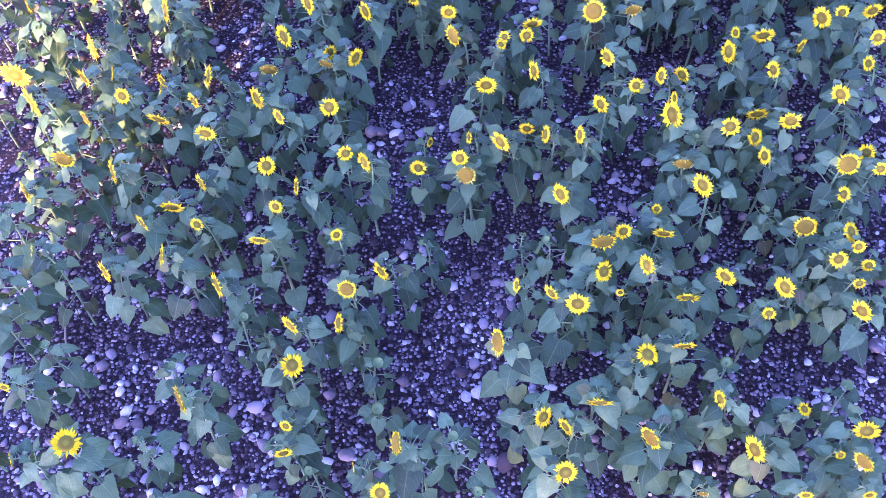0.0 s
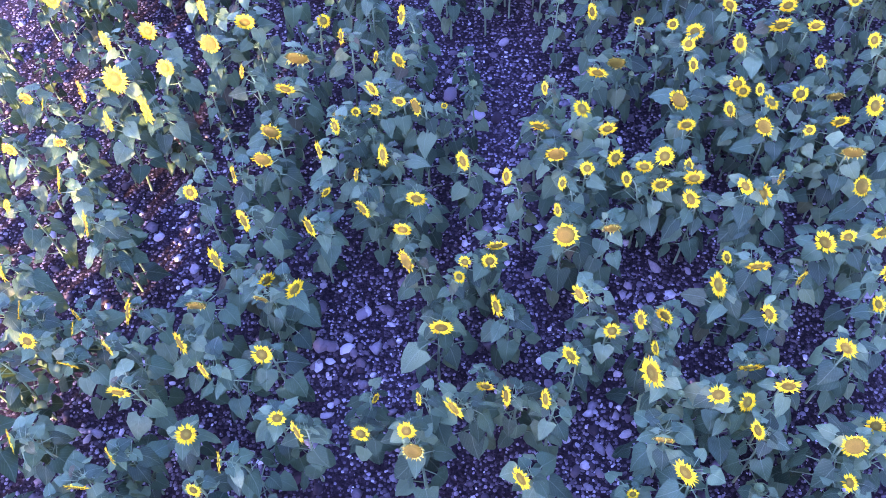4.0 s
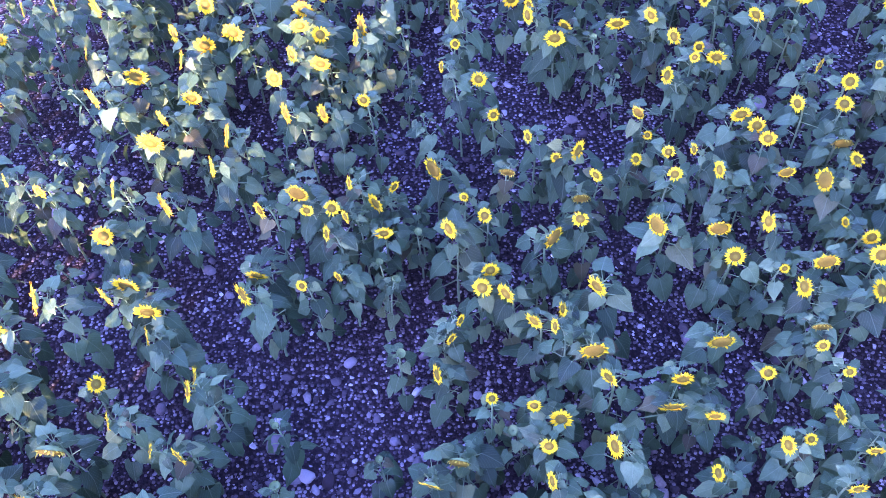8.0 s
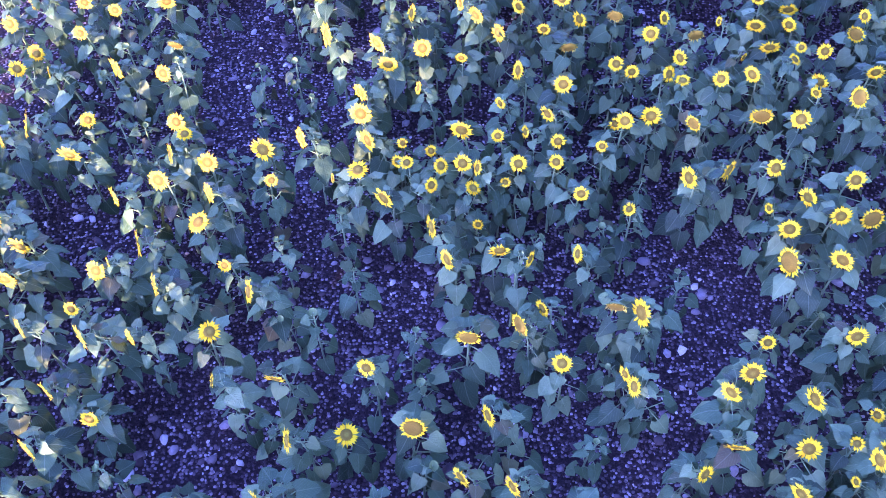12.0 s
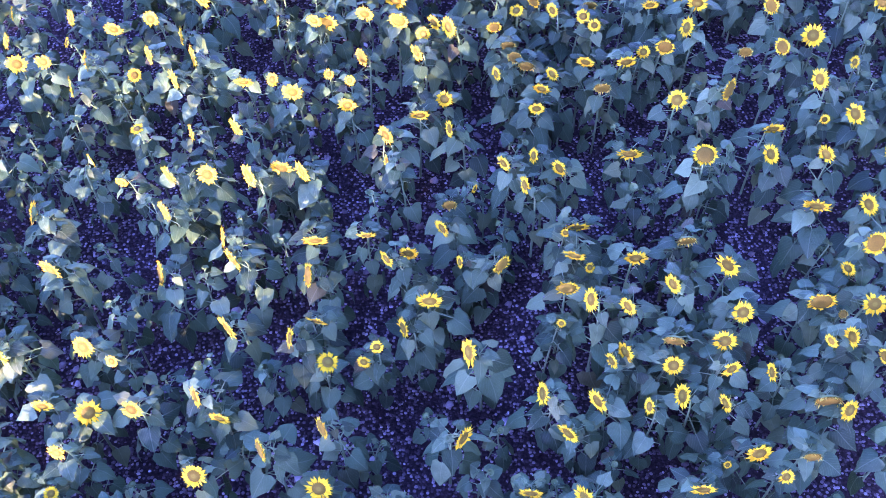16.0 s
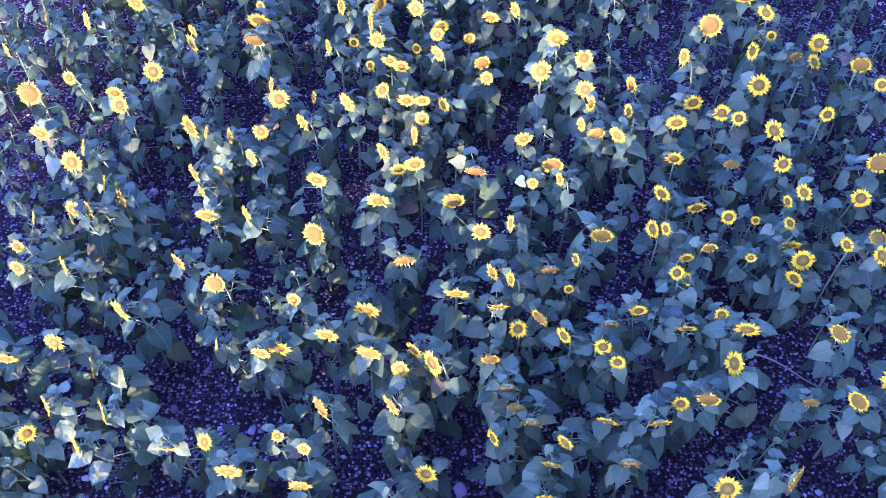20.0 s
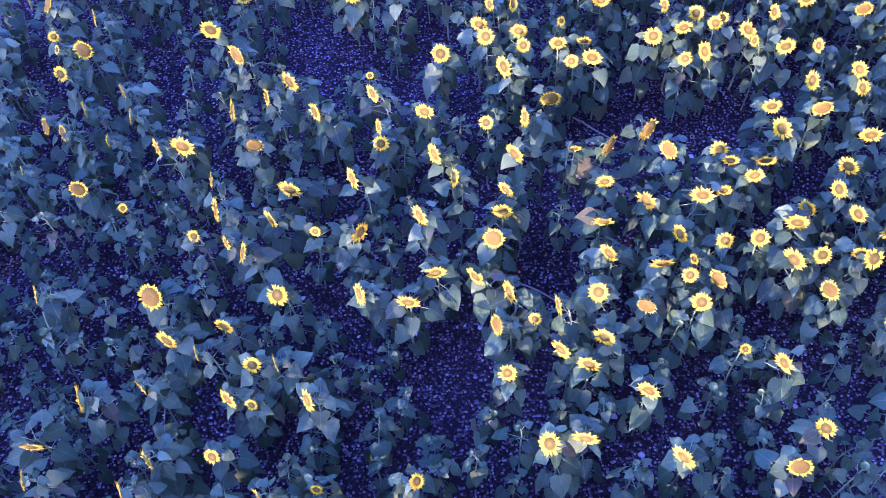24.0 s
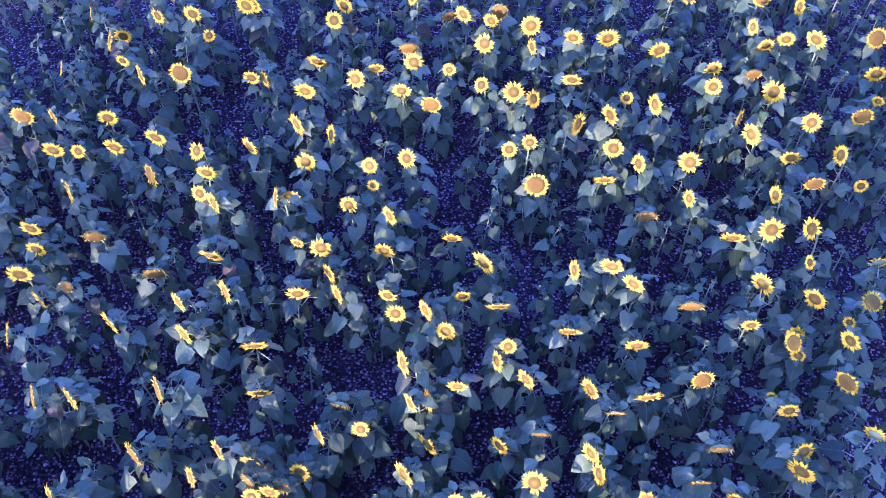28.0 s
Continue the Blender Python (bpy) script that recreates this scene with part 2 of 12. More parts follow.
def gravel_mesh(name, form, count, seed, small, large, stands):
    """Loose stones over the strip of field, thinner close round the stalks and finer towards the far end."""
    r = np.random.default_rng(seed)
    pv, pf = form
    y = 0.8 + 36.2 * r.random(count) ** 1.8
    left, right = np.interp(y, FIELD_Y, LEFT_X) - 0.4, np.interp(y, FIELD_Y, RIGHT_X) + 0.3
    x = left + (right - left) * r.random(count)
    cell = {}
    for a, b in stands:
        cell.setdefault((int(a // 0.3), int(b // 0.3)), []).append((a, b))

    def crowded(a, b):
        i, j = int(a // 0.3), int(b // 0.3)
        return any((a - p) ** 2 + (b - q) ** 2 < 0.035 for di in (-1, 0, 1) for dj in (-1, 0, 1) for p, q in cell.get((i + di, j + dj), ()))

    chance = r.random(count)
    keep = np.array([c < 0.3 or not crowded(a, b) for a, b, c in zip(x, y, chance)])
    x, y = x[keep], y[keep]
    n = len(x)
    size = small * (large / small) ** (r.random(n) ** 1.8) * (1.08 - 0.014 * y)
    turn = r.uniform(0, 6.283, n)
    dims = np.stack([r.uniform(0.85, 1.35, n), r.uniform(0.65, 1.0, n), r.uniform(0.4, 0.75, n)], 1) * size[:, None]
    v = pv[None] * (1 + 0.22 * r.standard_normal((n, len(pv), 1)).clip(-1.6, 1.6)) * dims[:, None]
    c, s = np.cos(turn)[:, None], np.sin(turn)[:, None]
    lift = np.array([lie(a, b) for a, b in zip(x, y)]) + 0.25 * dims[:, 2]
    out = np.stack([v[..., 0] * c - v[..., 1] * s + x[:, None], v[..., 0] * s + v[..., 1] * c + y[:, None], v[..., 2] + lift[:, None]], -1)
    f = pf[None] + len(pv) * np.arange(n)[:, None, None]
    return tri_mesh(name, out.reshape(-1, 3), f.reshape(-1, 3), [gravel_mat])


# ---- parts of a sunflower ----
def leaf_mesh(name, seed, mat, hang):
    """One heart-shaped blade of unit length that hangs from an arched leaf stalk; the stalk starts at the origin and runs along +x."""
    r = random.Random(seed)
    verts, faces, uvs = [], [], []
    fold, droop, wave = r.uniform(0.10, 0.42), r.uniform(0.15, 0.85), r.uniform(0.04, 0.09)
    side, reach, rise = r.uniform(-0.10, 0.10), r.uniform(0.45, 0.95), radians(r.uniform(2, 38))
    end = Vector((reach * math.cos(rise), 0, reach * math.sin(rise)))
    turn = pose(0, 0, 0, r.uniform(-28, 28), hang, r.uniform(-25, 25))
    girth, cup, curl = r.uniform(0.88, 1.12), r.uniform(0.3, 1.1), r.uniform(-0.25, 0.25)
    # rows from the notch to the tip: midrib, margin, half width
    rows = ((0.00, -0.12, 0.23), (0.12, 0.01, 0.47), (0.38, 0.33, 0.44), (0.70, 0.69, 0.23))
    for mid, edge, half in rows:
        for j in (-1.0, -0.5, 0.0, 0.5, 1.0):
            b = abs(j)
            x = mid + (edge - mid) * b ** 1.6 + (r.uniform(-0.05, 0.05) if b == 1 else 0)
            y = j * half * girth * (r.uniform(0.84, 1.12) if b == 1 else 1) + side * x * x
            z = fold * b * half - cup * (b * half) ** 2 - 0.55 * droop * x * abs(x) + wave * math.sin(9 * x + 2 * j + seed) * b + curl * x * j * half + r.uniform(-0.034, 0.034)
            verts.append(tuple(end + turn @ Vector((x, y, z))))
            uvs.append((0.5 + j * half, x))
    verts.append(tuple(end + turn @ Vector((1.0, side, -0.55 * droop - 0.03))))
    uvs.append((0.5, 1.0))
    for i in range(3):
        for j in range(4):
            faces.append((5 * i + j, 5 * i + j + 1, 5 * i + j + 6, 5 * i + j + 5))
    faces += [(15 + j, 16 + j, 20) for j in range(4)]
    n = len(verts)
    for t, p in enumerate((Vector((0, 0, 0)), end * 1.02)):
        th = 0.030 - 0.010 * t
        for dy, dz in ((1, -0.5), (-1, -0.5), (0, 1)):
            verts.append((p.x, p.y + dy * th, p.z + dz * th))
            uvs.append((0.5, -1.0))
    for e in range(3):
        f = (e + 1) % 3
        faces.append((n + e, n + f, n + 3 + f, n + 3 + e))
    return mesh_of(name, verts, faces, [mat], uvs=uvs)


LEAVES = [leaf_mesh("leaf", s, leaf_mat, -4 + 2.6 * s) for s in range(22)]


def petals_mesh(name, seed, mat, inner, droop, count, narrow=0.25, ragged=0.2):
    """Two rings of pointed ray petals round a disc of unit overall radius; faces +z."""
    r = random.Random(seed)
    verts, faces = [], []
    for ring in range(2):
        for i in range(count):
            if r.random() < 0.05 + 0.3 * (ragged - 0.2):
                continue
            a = (i + 0.5 * ring + r.uniform(-0.3, 0.3)) * 2 * math.pi / count
            length = (1 - inner) * r.uniform(0.98 - ragged, 1.14) * (0.86 if ring else 1.0)
            wide, tip = narrow * r.uniform(0.65, 0.95) * (1.4 - inner), r.uniform(-ragged, 0.1 + ragged) - droop * r.uniform(0.5, 1.3)
            lean = r.uniform(-0.14, 0.14) * length
            ca, sa, n = math.cos(a), math.sin(a), len(verts)
            for u, w in ((0.0, 0.5), (0.45, 1.0), (1.0, 0.0)):
                rad = inner * 0.92 + length * u * (1 - 0.25 * abs(tip) * u)
                z = 0.03 - 0.05 * ring + 0.05 * math.sin(u * 3) + length * tip * u * u
                for s in (-1, 1) if w else (0,):
                    off = s * wide * w * 0.5 + lean * u * u
                    verts.append((ca * rad - sa * off, sa * rad + ca * off, z))
            faces += [(n, n + 1, n + 3, n + 2), (n + 2, n + 3, n + 4)]
    return mesh_of(name, verts, faces, [mat])


def disc_mesh(name, mat, dome):
    """The seed disc, unit radius, faces +z."""
    verts, faces, n = [(0, 0, dome * 0.7)], [], 11
    rings = ((0.45, dome), (0.85, dome * 0.75), (1.0, -0.05))
    for rad, z in rings:
        for i in range(n):
            a = 2 * math.pi * i / n
            verts.append((rad * math.cos(a), rad * math.sin(a), z))
    faces += [(0, 1 + i, 1 + (i + 1) % n) for i in range(n)]
    for q in range(len(rings) - 1):
        for i in range(n):
            j = (i + 1) % n
            faces.append((1 + n * q + i, 1 + n + n * q + i, 1 + n + n * q + j, 1 + n * q + j))
    return mesh_of(name, verts, faces, [mat], uvs=[(0.5 + 0.5 * v[0], 0.5 + 0.5 * v[1]) for v in verts])


def receptacle_mesh(name, seed, spread=1.0, close=0.0):
    """The green back of a head with its pointed bracts; unit radius, faces +z, stalk at the origin."""
    r = random.Random(seed)
    verts, faces = [], []
    rings = ((0.16, -0.42), (0.45, -0.36), (0.85, -0.20), (1.0, -0.02))
    for rad, z in rings:
        for i in range(9):
            a = 2 * math.pi * i / 9
            verts.append((rad * math.cos(a), rad * math.sin(a), z))
    for q in range(3):
        for i in range(9):
            j = (i + 1) % 9
            faces.append((9 * q + i, 9 * q + j, 9 * q + 9 + j, 9 * q + 9 + i))
    for i in range(13):
        a = (i + r.uniform(-0.3, 0.3)) * 2 * math.pi / 13
        ca, sa, n = math.cos(a), math.sin(a), len(verts)
        ln = spread * r.uniform(0.22, 0.4)
        for rad, z, w in ((0.80, -0.24, 0.16), (1.0 - 0.2 * close, -0.06 + 0.2 * close, 0.17), (1.0 + ln * (1 - 1.5 * close), 0.04 + ln * close, 0.0)):
            for s in (-1, 1) if w else (0,):
                verts.append((ca * rad - sa * s * w, sa * rad + ca * s * w, z))
        faces += [(n, n + 1, n + 3, n + 2), (n + 2, n + 3, n + 4)]
    return mesh_of(name, verts, faces, [bract_mat])


PETALS = {
    "young": [petals_mesh("ray_petals", s, petal_mat, 0.49, 0.05, 19, 0.24) for s in range(6)],
    "ripe": [petals_mesh("ray_petals", 20 + s, petal_mat, 0.63, -0.1, 20, 0.24, 0.36) for s in range(6)],
    "faded": [petals_mesh("ray_petals", 40 + s, faded_mat, 0.68, -0.75, 15, 0.22, 0.45) for s in range(5)],
}
INNER = {"young": 0.49, "ripe": 0.63, "faded": 0.68}
DISCS = {"young": disc_mesh("seed_disc", disc_young, 0.16), "ripe": disc_mesh("seed_disc", disc_ripe, 0.22), "faded": disc_mesh("seed_disc", disc_ripe, 0.22)}
BACKS = [receptacle_mesh("flower_back", s) for s in range(3)]
BUDS = [receptacle_mesh("flower_bud", 7 + s, 1.6, 0.85) for s in range(3)]


def stem_mesh(top, way, thick, r):
    """A stalk from the soil that bends over into the head's neck."""
    top, way = Vector(top), Vector(way)
    knee = top - way * 0.10
    knee.z = min(knee.z, top.z - 0.015)
    p0 = Vector((0, 0, -0.02))
    p1 = Vector((r.uniform(-0.03, 0.03), r.uniform(-0.03, 0.03), top.z * 0.55))
    p2 = Vector((knee.x, knee.y, max(knee.z, top.z - 0.05) + 0.015))
    verts, faces, rows = [], [], 8
    line = []
    for i in range(rows + 1):
        t = i / rows
        a = p0.lerp(p1, t).lerp(p1.lerp(p2, t), t).lerp(p1.lerp(p2, t).lerp(p2.lerp(top, t), t), t)
        line.append(a)
    for i, a in enumerate(line):
        d = (line[min(i + 1, rows)] - line[max(i - 1, 0)]).normalized()
        u = d.orthogonal().normalized()
        w = d.cross(u)
        rad = thick * (1 - 0.45 * i / rows)
        for j in range(5):
            b = j * math.pi * 0.4
            verts.append(a + u * rad * math.cos(b) + w * rad * math.sin(b))
    for i in range(rows):
        for j in range(5):
            n = (j + 1) % 5
            faces.append((5 * i + j, 5 * i + n, 5 * i + 5 + n, 5 * i + 5 + j))
    return (verts, faces), line


def leaf_poses(line, reach, r, count, front):
    """Places for the leaves up a stalk, the lower ones larger and hanging more: (pose, which blade)."""
    turn, out = r.uniform(0, 360), []
    for i in range(count):
        f = 0.16 + 0.80 * min(1, max(0, (i + r.uniform(-0.25, 0.25)) / (count - 1)))
        a = line[min(int(f * 8), 7)].lerp(line[min(int(f * 8) + 1, 8)], (f * 8) % 1)
        turn += 137.5 + r.uniform(-25, 25)
        # no blade grows up in front of the flower
        swing = (turn - front + 180) % 360 - 180
        if f > 0.72 and abs(swing) < 65:
            turn += 95 if swing > 0 else -95
        size = reach * (1.08 - 0.66 * max(0, f - 0.5) / 0.46) * r.uniform(0.72, 1.18)
        which = min(21, max(0, int(23 * (1.08 - f) + r.uniform(-5, 6))))
        m = Matrix.Translation(a) @ pose(0, 0, 0, 0, 0, turn) @ pose(0, 0, 0, r.uniform(-20, 20), r.uniform(-14, 14), 0) @ Matrix.Scale(size, 4)
        out.append((m, which))
    return out


NAMES = {"young": "sunflower", "ripe": "ripe_sunflower", "faded": "fading_sunflower", "bud": "budding_sunflower"}
LABELS = {
    "young": "sunflower in full bloom with bright yellow petals and brown disc",
    "ripe": "tall sunflower with a large tan seed disc and short petals",
    "faded": "fading sunflower with withered petals and a bent, nodding head",
    "bud": "young sunflower with a closed green bud and broad leaves",
}
STANDS = []


def layout(x, y, z, wide, az, el, kind):
    """All the pieces of one sunflower as (name, mesh, pose), from its soil point: the head's place and width in metres,
    and the way that it faces in degrees (round from +x, and up)."""
    r = random.Random(round(x * 100) * 7919 + round(y * 100))
    a, e = radians(az), radians(el)
    way = Vector((math.cos(a) * math.cos(e), math.sin(a) * math.cos(e), math.sin(e)))
    rad = wide / 2
    base = Vector((x, y, 0)) - Vector((way.x, way.y, 0)) * 0.09 + Vector((r.uniform(-0.06, 0.06), r.uniform(-0.06, 0.06), 0))
    base.z = lie(base.x, base.y)
    STANDS.append((base.x, base.y))
    inner = rad * INNER.get(kind, 1.0)
    centre = Vector((x, y, z)) - base
    me, line = stem_mesh(centre - way * inner * 0.4, way, 0.007 + 0.018 * min(wide, 0.2), r)
    pieces = [("stem", me, Matrix())]
    turn = way.to_track_quat("Z", "Y").to_matrix().to_4x4() @ pose(0, 0, 0, 0, 0, r.uniform(0, 360))
    at = Matrix.Translation(centre) @ turn @ Matrix.Scale(inner, 4)
    if kind == "bud":
        pieces.append(("flower_bud", r.choice(BUDS), at))
    else:
        pieces.append(("flower_head", r.choice(BACKS), at))
        pieces.append(("ray_petals", r.choice(PETALS[kind]), at @ Matrix.Scale(1 / INNER[kind], 4)))
        pieces.append(("seed_disc", DISCS[kind], at @ Matrix.Translation((0, 0, 0.04))))
    reach = (0.109 + 0.36 * max(0.0, min(wide, 0.20) - 0.1)) * r.uniform(0.9, 1.12) * (0.8 + 0.25 * z) * np.interp(y, (8, 18, 30), (1, 1.02, 1.0))
    for m, which in leaf_poses(line, reach, r, r.choice((14, 15, 16) if kind == "bud" else (20, 21, 22)), az):
        pieces.append(("leaf", LEAVES[which], m))
    return base, pieces


def sunflower(x, y, z, wide, az, el, kind="young"):
    base, pieces = layout(x, y, z, wide, az, el, kind)
    root = tagged(new(NAMES[kind], None), LABELS[kind], "sunflower", NAMES[kind].replace("_", " ") + "s in the field")
    root.empty_display_size = 0.1
    root.location = base
    head = back = None
    for name, me, m in pieces:
        if name == "stem":
            me = mesh_of("stem", me[0], me[1], [stem_mat])
        if name in ("ray_petals", "seed_disc"):
            child(name, me, head, back.inverted() @ m)
        else:
            ob = child(name, me, root, m)
            if name == "flower_head":
                head, back = ob, m
    return root


# sunflowers past those that stand as things of their own are gathered here and joined
HEAP = {"v": [], "t": [], "m": [], "u": [], "n": 0, "mats": []}
KNOWN = {}


def arrays(me):
    if me.name not in KNOWN:
        v = np.array([q.co for q in me.vertices])
        u = np.zeros((len(v), 2))
        if me.uv_layers:
            for loop, d in zip(me.loops, me.uv_layers[0].data):
                u[loop.vertex_index] = d.uv
        t = [(p.vertices[0], p.vertices[i], p.vertices[i + 1]) for p in me.polygons for i in range(1, len(p.vertices) - 1)]
        KNOWN[me.name] = v, np.array(t), u
    return KNOWN[me.name]


def crowd(x, y, z, wide, az, el, kind="young", plain=False):
    base, pieces = layout(x, y, z, wide, az, el, kind)
    if plain:
        pieces = pieces[:1] + pieces[2::2]
    for name, me, m in pieces:
        if name == "stem":
            v = np.array([tuple(p) for p in me[0]])
            t = np.array([q for a, b, c, d in me[1] for q in ((a, b, c), (a, c, d))])
            u, mat = np.zeros((len(v), 2)), stem_mat
        else:
            v, t, u = arrays(me)
            mat = me.materials[0]
        a = np.array(Matrix.Translation(base) @ m)
        if mat not in HEAP["mats"]:
            HEAP["mats"].append(mat)
        HEAP["v"].append(v @ a[:3, :3].T + a[:3, 3])
        HEAP["t"].append(t + HEAP["n"])
        HEAP["m"].append(np.full(len(t), HEAP["mats"].index(mat)))
        HEAP["u"].append(u)
        HEAP["n"] += len(v)


# ---- unseen trees added to shade the field, behind the flight line and to its right ----
def shade_tree(x, y, height, spread, seed, n=7000, low=0.22):
    r = random.Random(seed)
    root = tagged(new("tree", None), "unseen leafy green tree added to shade the field", "tree", "trees beside the field")
    root.location = (x, y, 0)
    verts, faces = [], []

    def limb(a, b, ra, rb):
        d = (b - a).normalized()
        u = d.orthogonal().normalized()
        w, n = d.cross(u), len(verts)
        for p, q in ((a, ra), (a.lerp(b, 0.5) + u * 0.1 * ra, (ra + rb) / 2), (b, rb)):
            for j in range(8):
                verts.append(p + u * q * math.cos(j * math.pi / 4) + w * q * math.sin(j * math.pi / 4))
        for i in range(2):
            for j in range(8):
                m = (j + 1) % 8
                faces.append((n + 8 * i + j, n + 8 * i + m, n + 8 * i + 8 + m, n + 8 * i + 8 + j))

    fork = Vector((0, 0, height * 0.35))
    limb(Vector((0, 0, -0.1)), fork, 0.020 * height, 0.014 * height)
    tips = []
    for i in range(7):
        a = i * 0.9 + r.uniform(-0.2, 0.2)
        tip = Vector((math.cos(a) * spread * r.uniform(0.3, 0.75), math.sin(a) * spread * r.uniform(0.3, 0.75), height * r.uniform(0.5, 0.9)))
        limb(fork, tip, 0.009 * height, 0.003 * height)
        tips.append(tip)
    child("trunk", mesh_of("trunk", verts, faces, [bark_mat]), root)
    g = np.random.default_rng(seed)
    core = np.array([tuple(t) for t in tips])[g.integers(0, 7, n)] + g.normal(0, 1, (n, 3)) * (spread * 0.26, spread * 0.26, height * 0.13)
    core[:, 2] = core[:, 2].clip(height * low, height * 1.02)
    size = g.uniform(0.3, 0.62, (n, 1, 1))
    u = g.normal(0, 1, (n, 3))
    u /= np.linalg.norm(u, axis=1, keepdims=True)
    w = np.cross(u, g.normal(0, 1, (n, 3)))
    w /= np.linalg.norm(w, axis=1, keepdims=True)
    quad = np.array([(-1, 0), (0, -0.55), (1, 0), (0, 0.55)])
    v = core[:, None] + size * (quad[None, :, :1] * u[:, None] + quad[None, :, 1:] * w[:, None])
    child("crown", mesh_of("crown", v.reshape(-1, 3).tolist(), [(4 * i, 4 * i + 1, 4 * i + 2, 4 * i + 3) for i in range(n)], [crown_mat], smooth=False), root)


SIDE = Vector((-SUN_FROM.y, SUN_FROM.x, 0))
# dense crowns out of view: their left edge sets the shade line on the field
for i, off in enumerate((5.2, 10.4, 15.6, 21.0, 26.5)):
    spot = Vector((0, 7.7, 0)) + SUN_FROM * (50 + 4 * (i % 2)) + SIDE * off
    shade_tree(spot.x, spot.y, 19 - 0.8 * (i % 3), 4.4, 30 + i, 8000)
spot = Vector((0, 7.7, 0)) + SUN_FROM * 44 + SIDE * 2.4
shade_tree(spot.x, spot.y, 15.5, 2.1, 41, 6000)
# thin high crowns, added only to break up the sun on the far end
for i, off in enumerate((-6.8, -11.4, -16.0)):
    spot = Vector((0, 7.7, 0)) + SUN_FROM * 52 + SIDE * off
    shade_tree(spot.x, spot.y, 21, 4.4, 50 + i, 170, 0.62)
# added out of view on the right to cut sky light and darken that side
for i, (x, y) in enumerate(((9.8, 3.0), (13.0, 9.8), (16.8, 16.3), (19.0, 23.0), (23.0, 30.0))):
    shade_tree(x, y, 20 + 0.8 * (i % 3), 3.6, 60 + i, 9000, 0.05)

# ---- the sunflowers: head place, head width, the way it faces ----
sunflower(-0.61, 2.57, 0.84, 0.146, -169, 25)
sunflower(0.40, 2.74, 0.85, 0.102, -169, 22)
sunflower(-0.56, 2.75, 0.90, 0.134, -96, 33, "ripe")
sunflower(-0.37, 2.90, 0.83, 0.150, -135, 6)
sunflower(-0.62, 3.11, 0.92, 0.092, -69, 32)
sunflower(0.72, 3.35, 0.86, 0.163, -145, 14)
sunflower(0.16, 3.53, 0.87, 0.151, -99, 24, "faded")
sunflower(0.13, 3.63, 0.91, 0.124, -100, 37)
sunflower(-0.46, 3.67, 0.88, 0.161, -144, 9)
sunflower(-0.13, 3.69, 0.76, 0.121, -103, 31)
sunflower(0.39, 3.75, 0.90, 0.175, -137, 4)
sunflower(0.68, 3.82, 0.86, 0.143, -171, 18)
sunflower(0.20, 3.84, 0.85, 0.100, -167, 18)
sunflower(-0.05, 3.90, 0.75, 0.080, -37, 9)
sunflower(0.57, 3.90, 0.83, 0.123, -103, 2)
sunflower(0.34, 4.28, 0.84, 0.167, -96, 4)
sunflower(0.46, 4.57, 0.91, 0.092, -21, 62)
sunflower(0.65, 4.72, 0.83, 0.122, -97, 26)
sunflower(0.15, 4.74, 0.85, 0.180, -145, 9, "ripe")
sunflower(1.11, 4.81, 0.93, 0.185, -105, 31, "ripe")
sunflower(0.70, 4.83, 0.83, 0.168, -88, -15)
sunflower(0.13, 4.98, 0.84, 0.138, -99, 5)
sunflower(1.09, 5.03, 0.88, 0.105, -162, 19)
sunflower(-0.12, 5.17, 0.82, 0.162, -135, 1)
sunflower(0.22, 5.24, 0.80, 0.162, -102, 3)
sunflower(0.80, 5.32, 0.87, 0.134, -164, 23)
sunflower(1.13, 5.47, 0.88, 0.177, -94, -2, "ripe")
sunflower(0.53, 5.48, 0.85, 0.157, -146, 14)
sunflower(0.02, 5.52, 0.91, 0.171, -159, 20)
sunflower(1.05, 5.77, 0.81, 0.170, -110, -17)
sunflower(0.24, 5.97, 0.85, 0.158, -149, 12, "ripe")
sunflower(0.13, 5.99, 0.89, 0.115, -105, -2)
sunflower(1.11, 6.01, 0.91, 0.114, -163, 14)
sunflower(0.43, 6.05, 0.75, 0.060, -124, 79)
sunflower(1.49, 6.18, 0.85, 0.170, -109, -18)
sunflower(0.64, 6.27, 0.72, 0.065, 54, 81, "bud")
sunflower(1.65, 6.32, 0.79, 0.174, -102, -11, "faded")
sunflower(0.13, 6.42, 0.84, 0.150, -132, 3)
sunflower(1.55, 6.87, 0.76, 0.149, -159, 13)
sunflower(1.34, 7.04, 0.73, 0.061, -54, 63, "bud")
sunflower(1.64, 7.09, 0.78, 0.098, -48, 6)
sunflower(1.98, 7.34, 0.85, 0.161, -137, 9)
sunflower(1.84, 7.37, 0.88, 0.142, -105, 34)
sunflower(0.76, 7.45, 0.88, 0.086, -103, 33)
sunflower(1.32, 7.54, 0.76, 0.065, 32, 67, "bud")
sunflower(0.46, 7.61, 0.78, 0.173, -102, -15)
sunflower(2.25, 7.64, 0.62, 0.050, -85, 70, "bud")
sunflower(1.21, 7.73, 0.68, 0.050, -81, 70, "bud")
sunflower(1.66, 7.78, 0.93, 0.166, -142, 12)
sunflower(0.90, 7.82, 0.89, 0.123, -159, 20)
sunflower(2.48, 7.83, 0.89, 0.127, -102, 24)
sunflower(1.89, 7.90, 0.88, 0.114, -122, 46)
sunflower(1.02, 7.92, 0.92, 0.109, -147, 10)
sunflower(1.46, 7.97, 0.65, 0.058, -60, 63, "bud")
sunflower(2.52, 8.06, 0.80, 0.152, -92, -14, "faded")
sunflower(1.20, 8.09, 0.82, 0.168, -137, 4)
sunflower(1.77, 8.14, 0.77, 0.077, -108, 26)
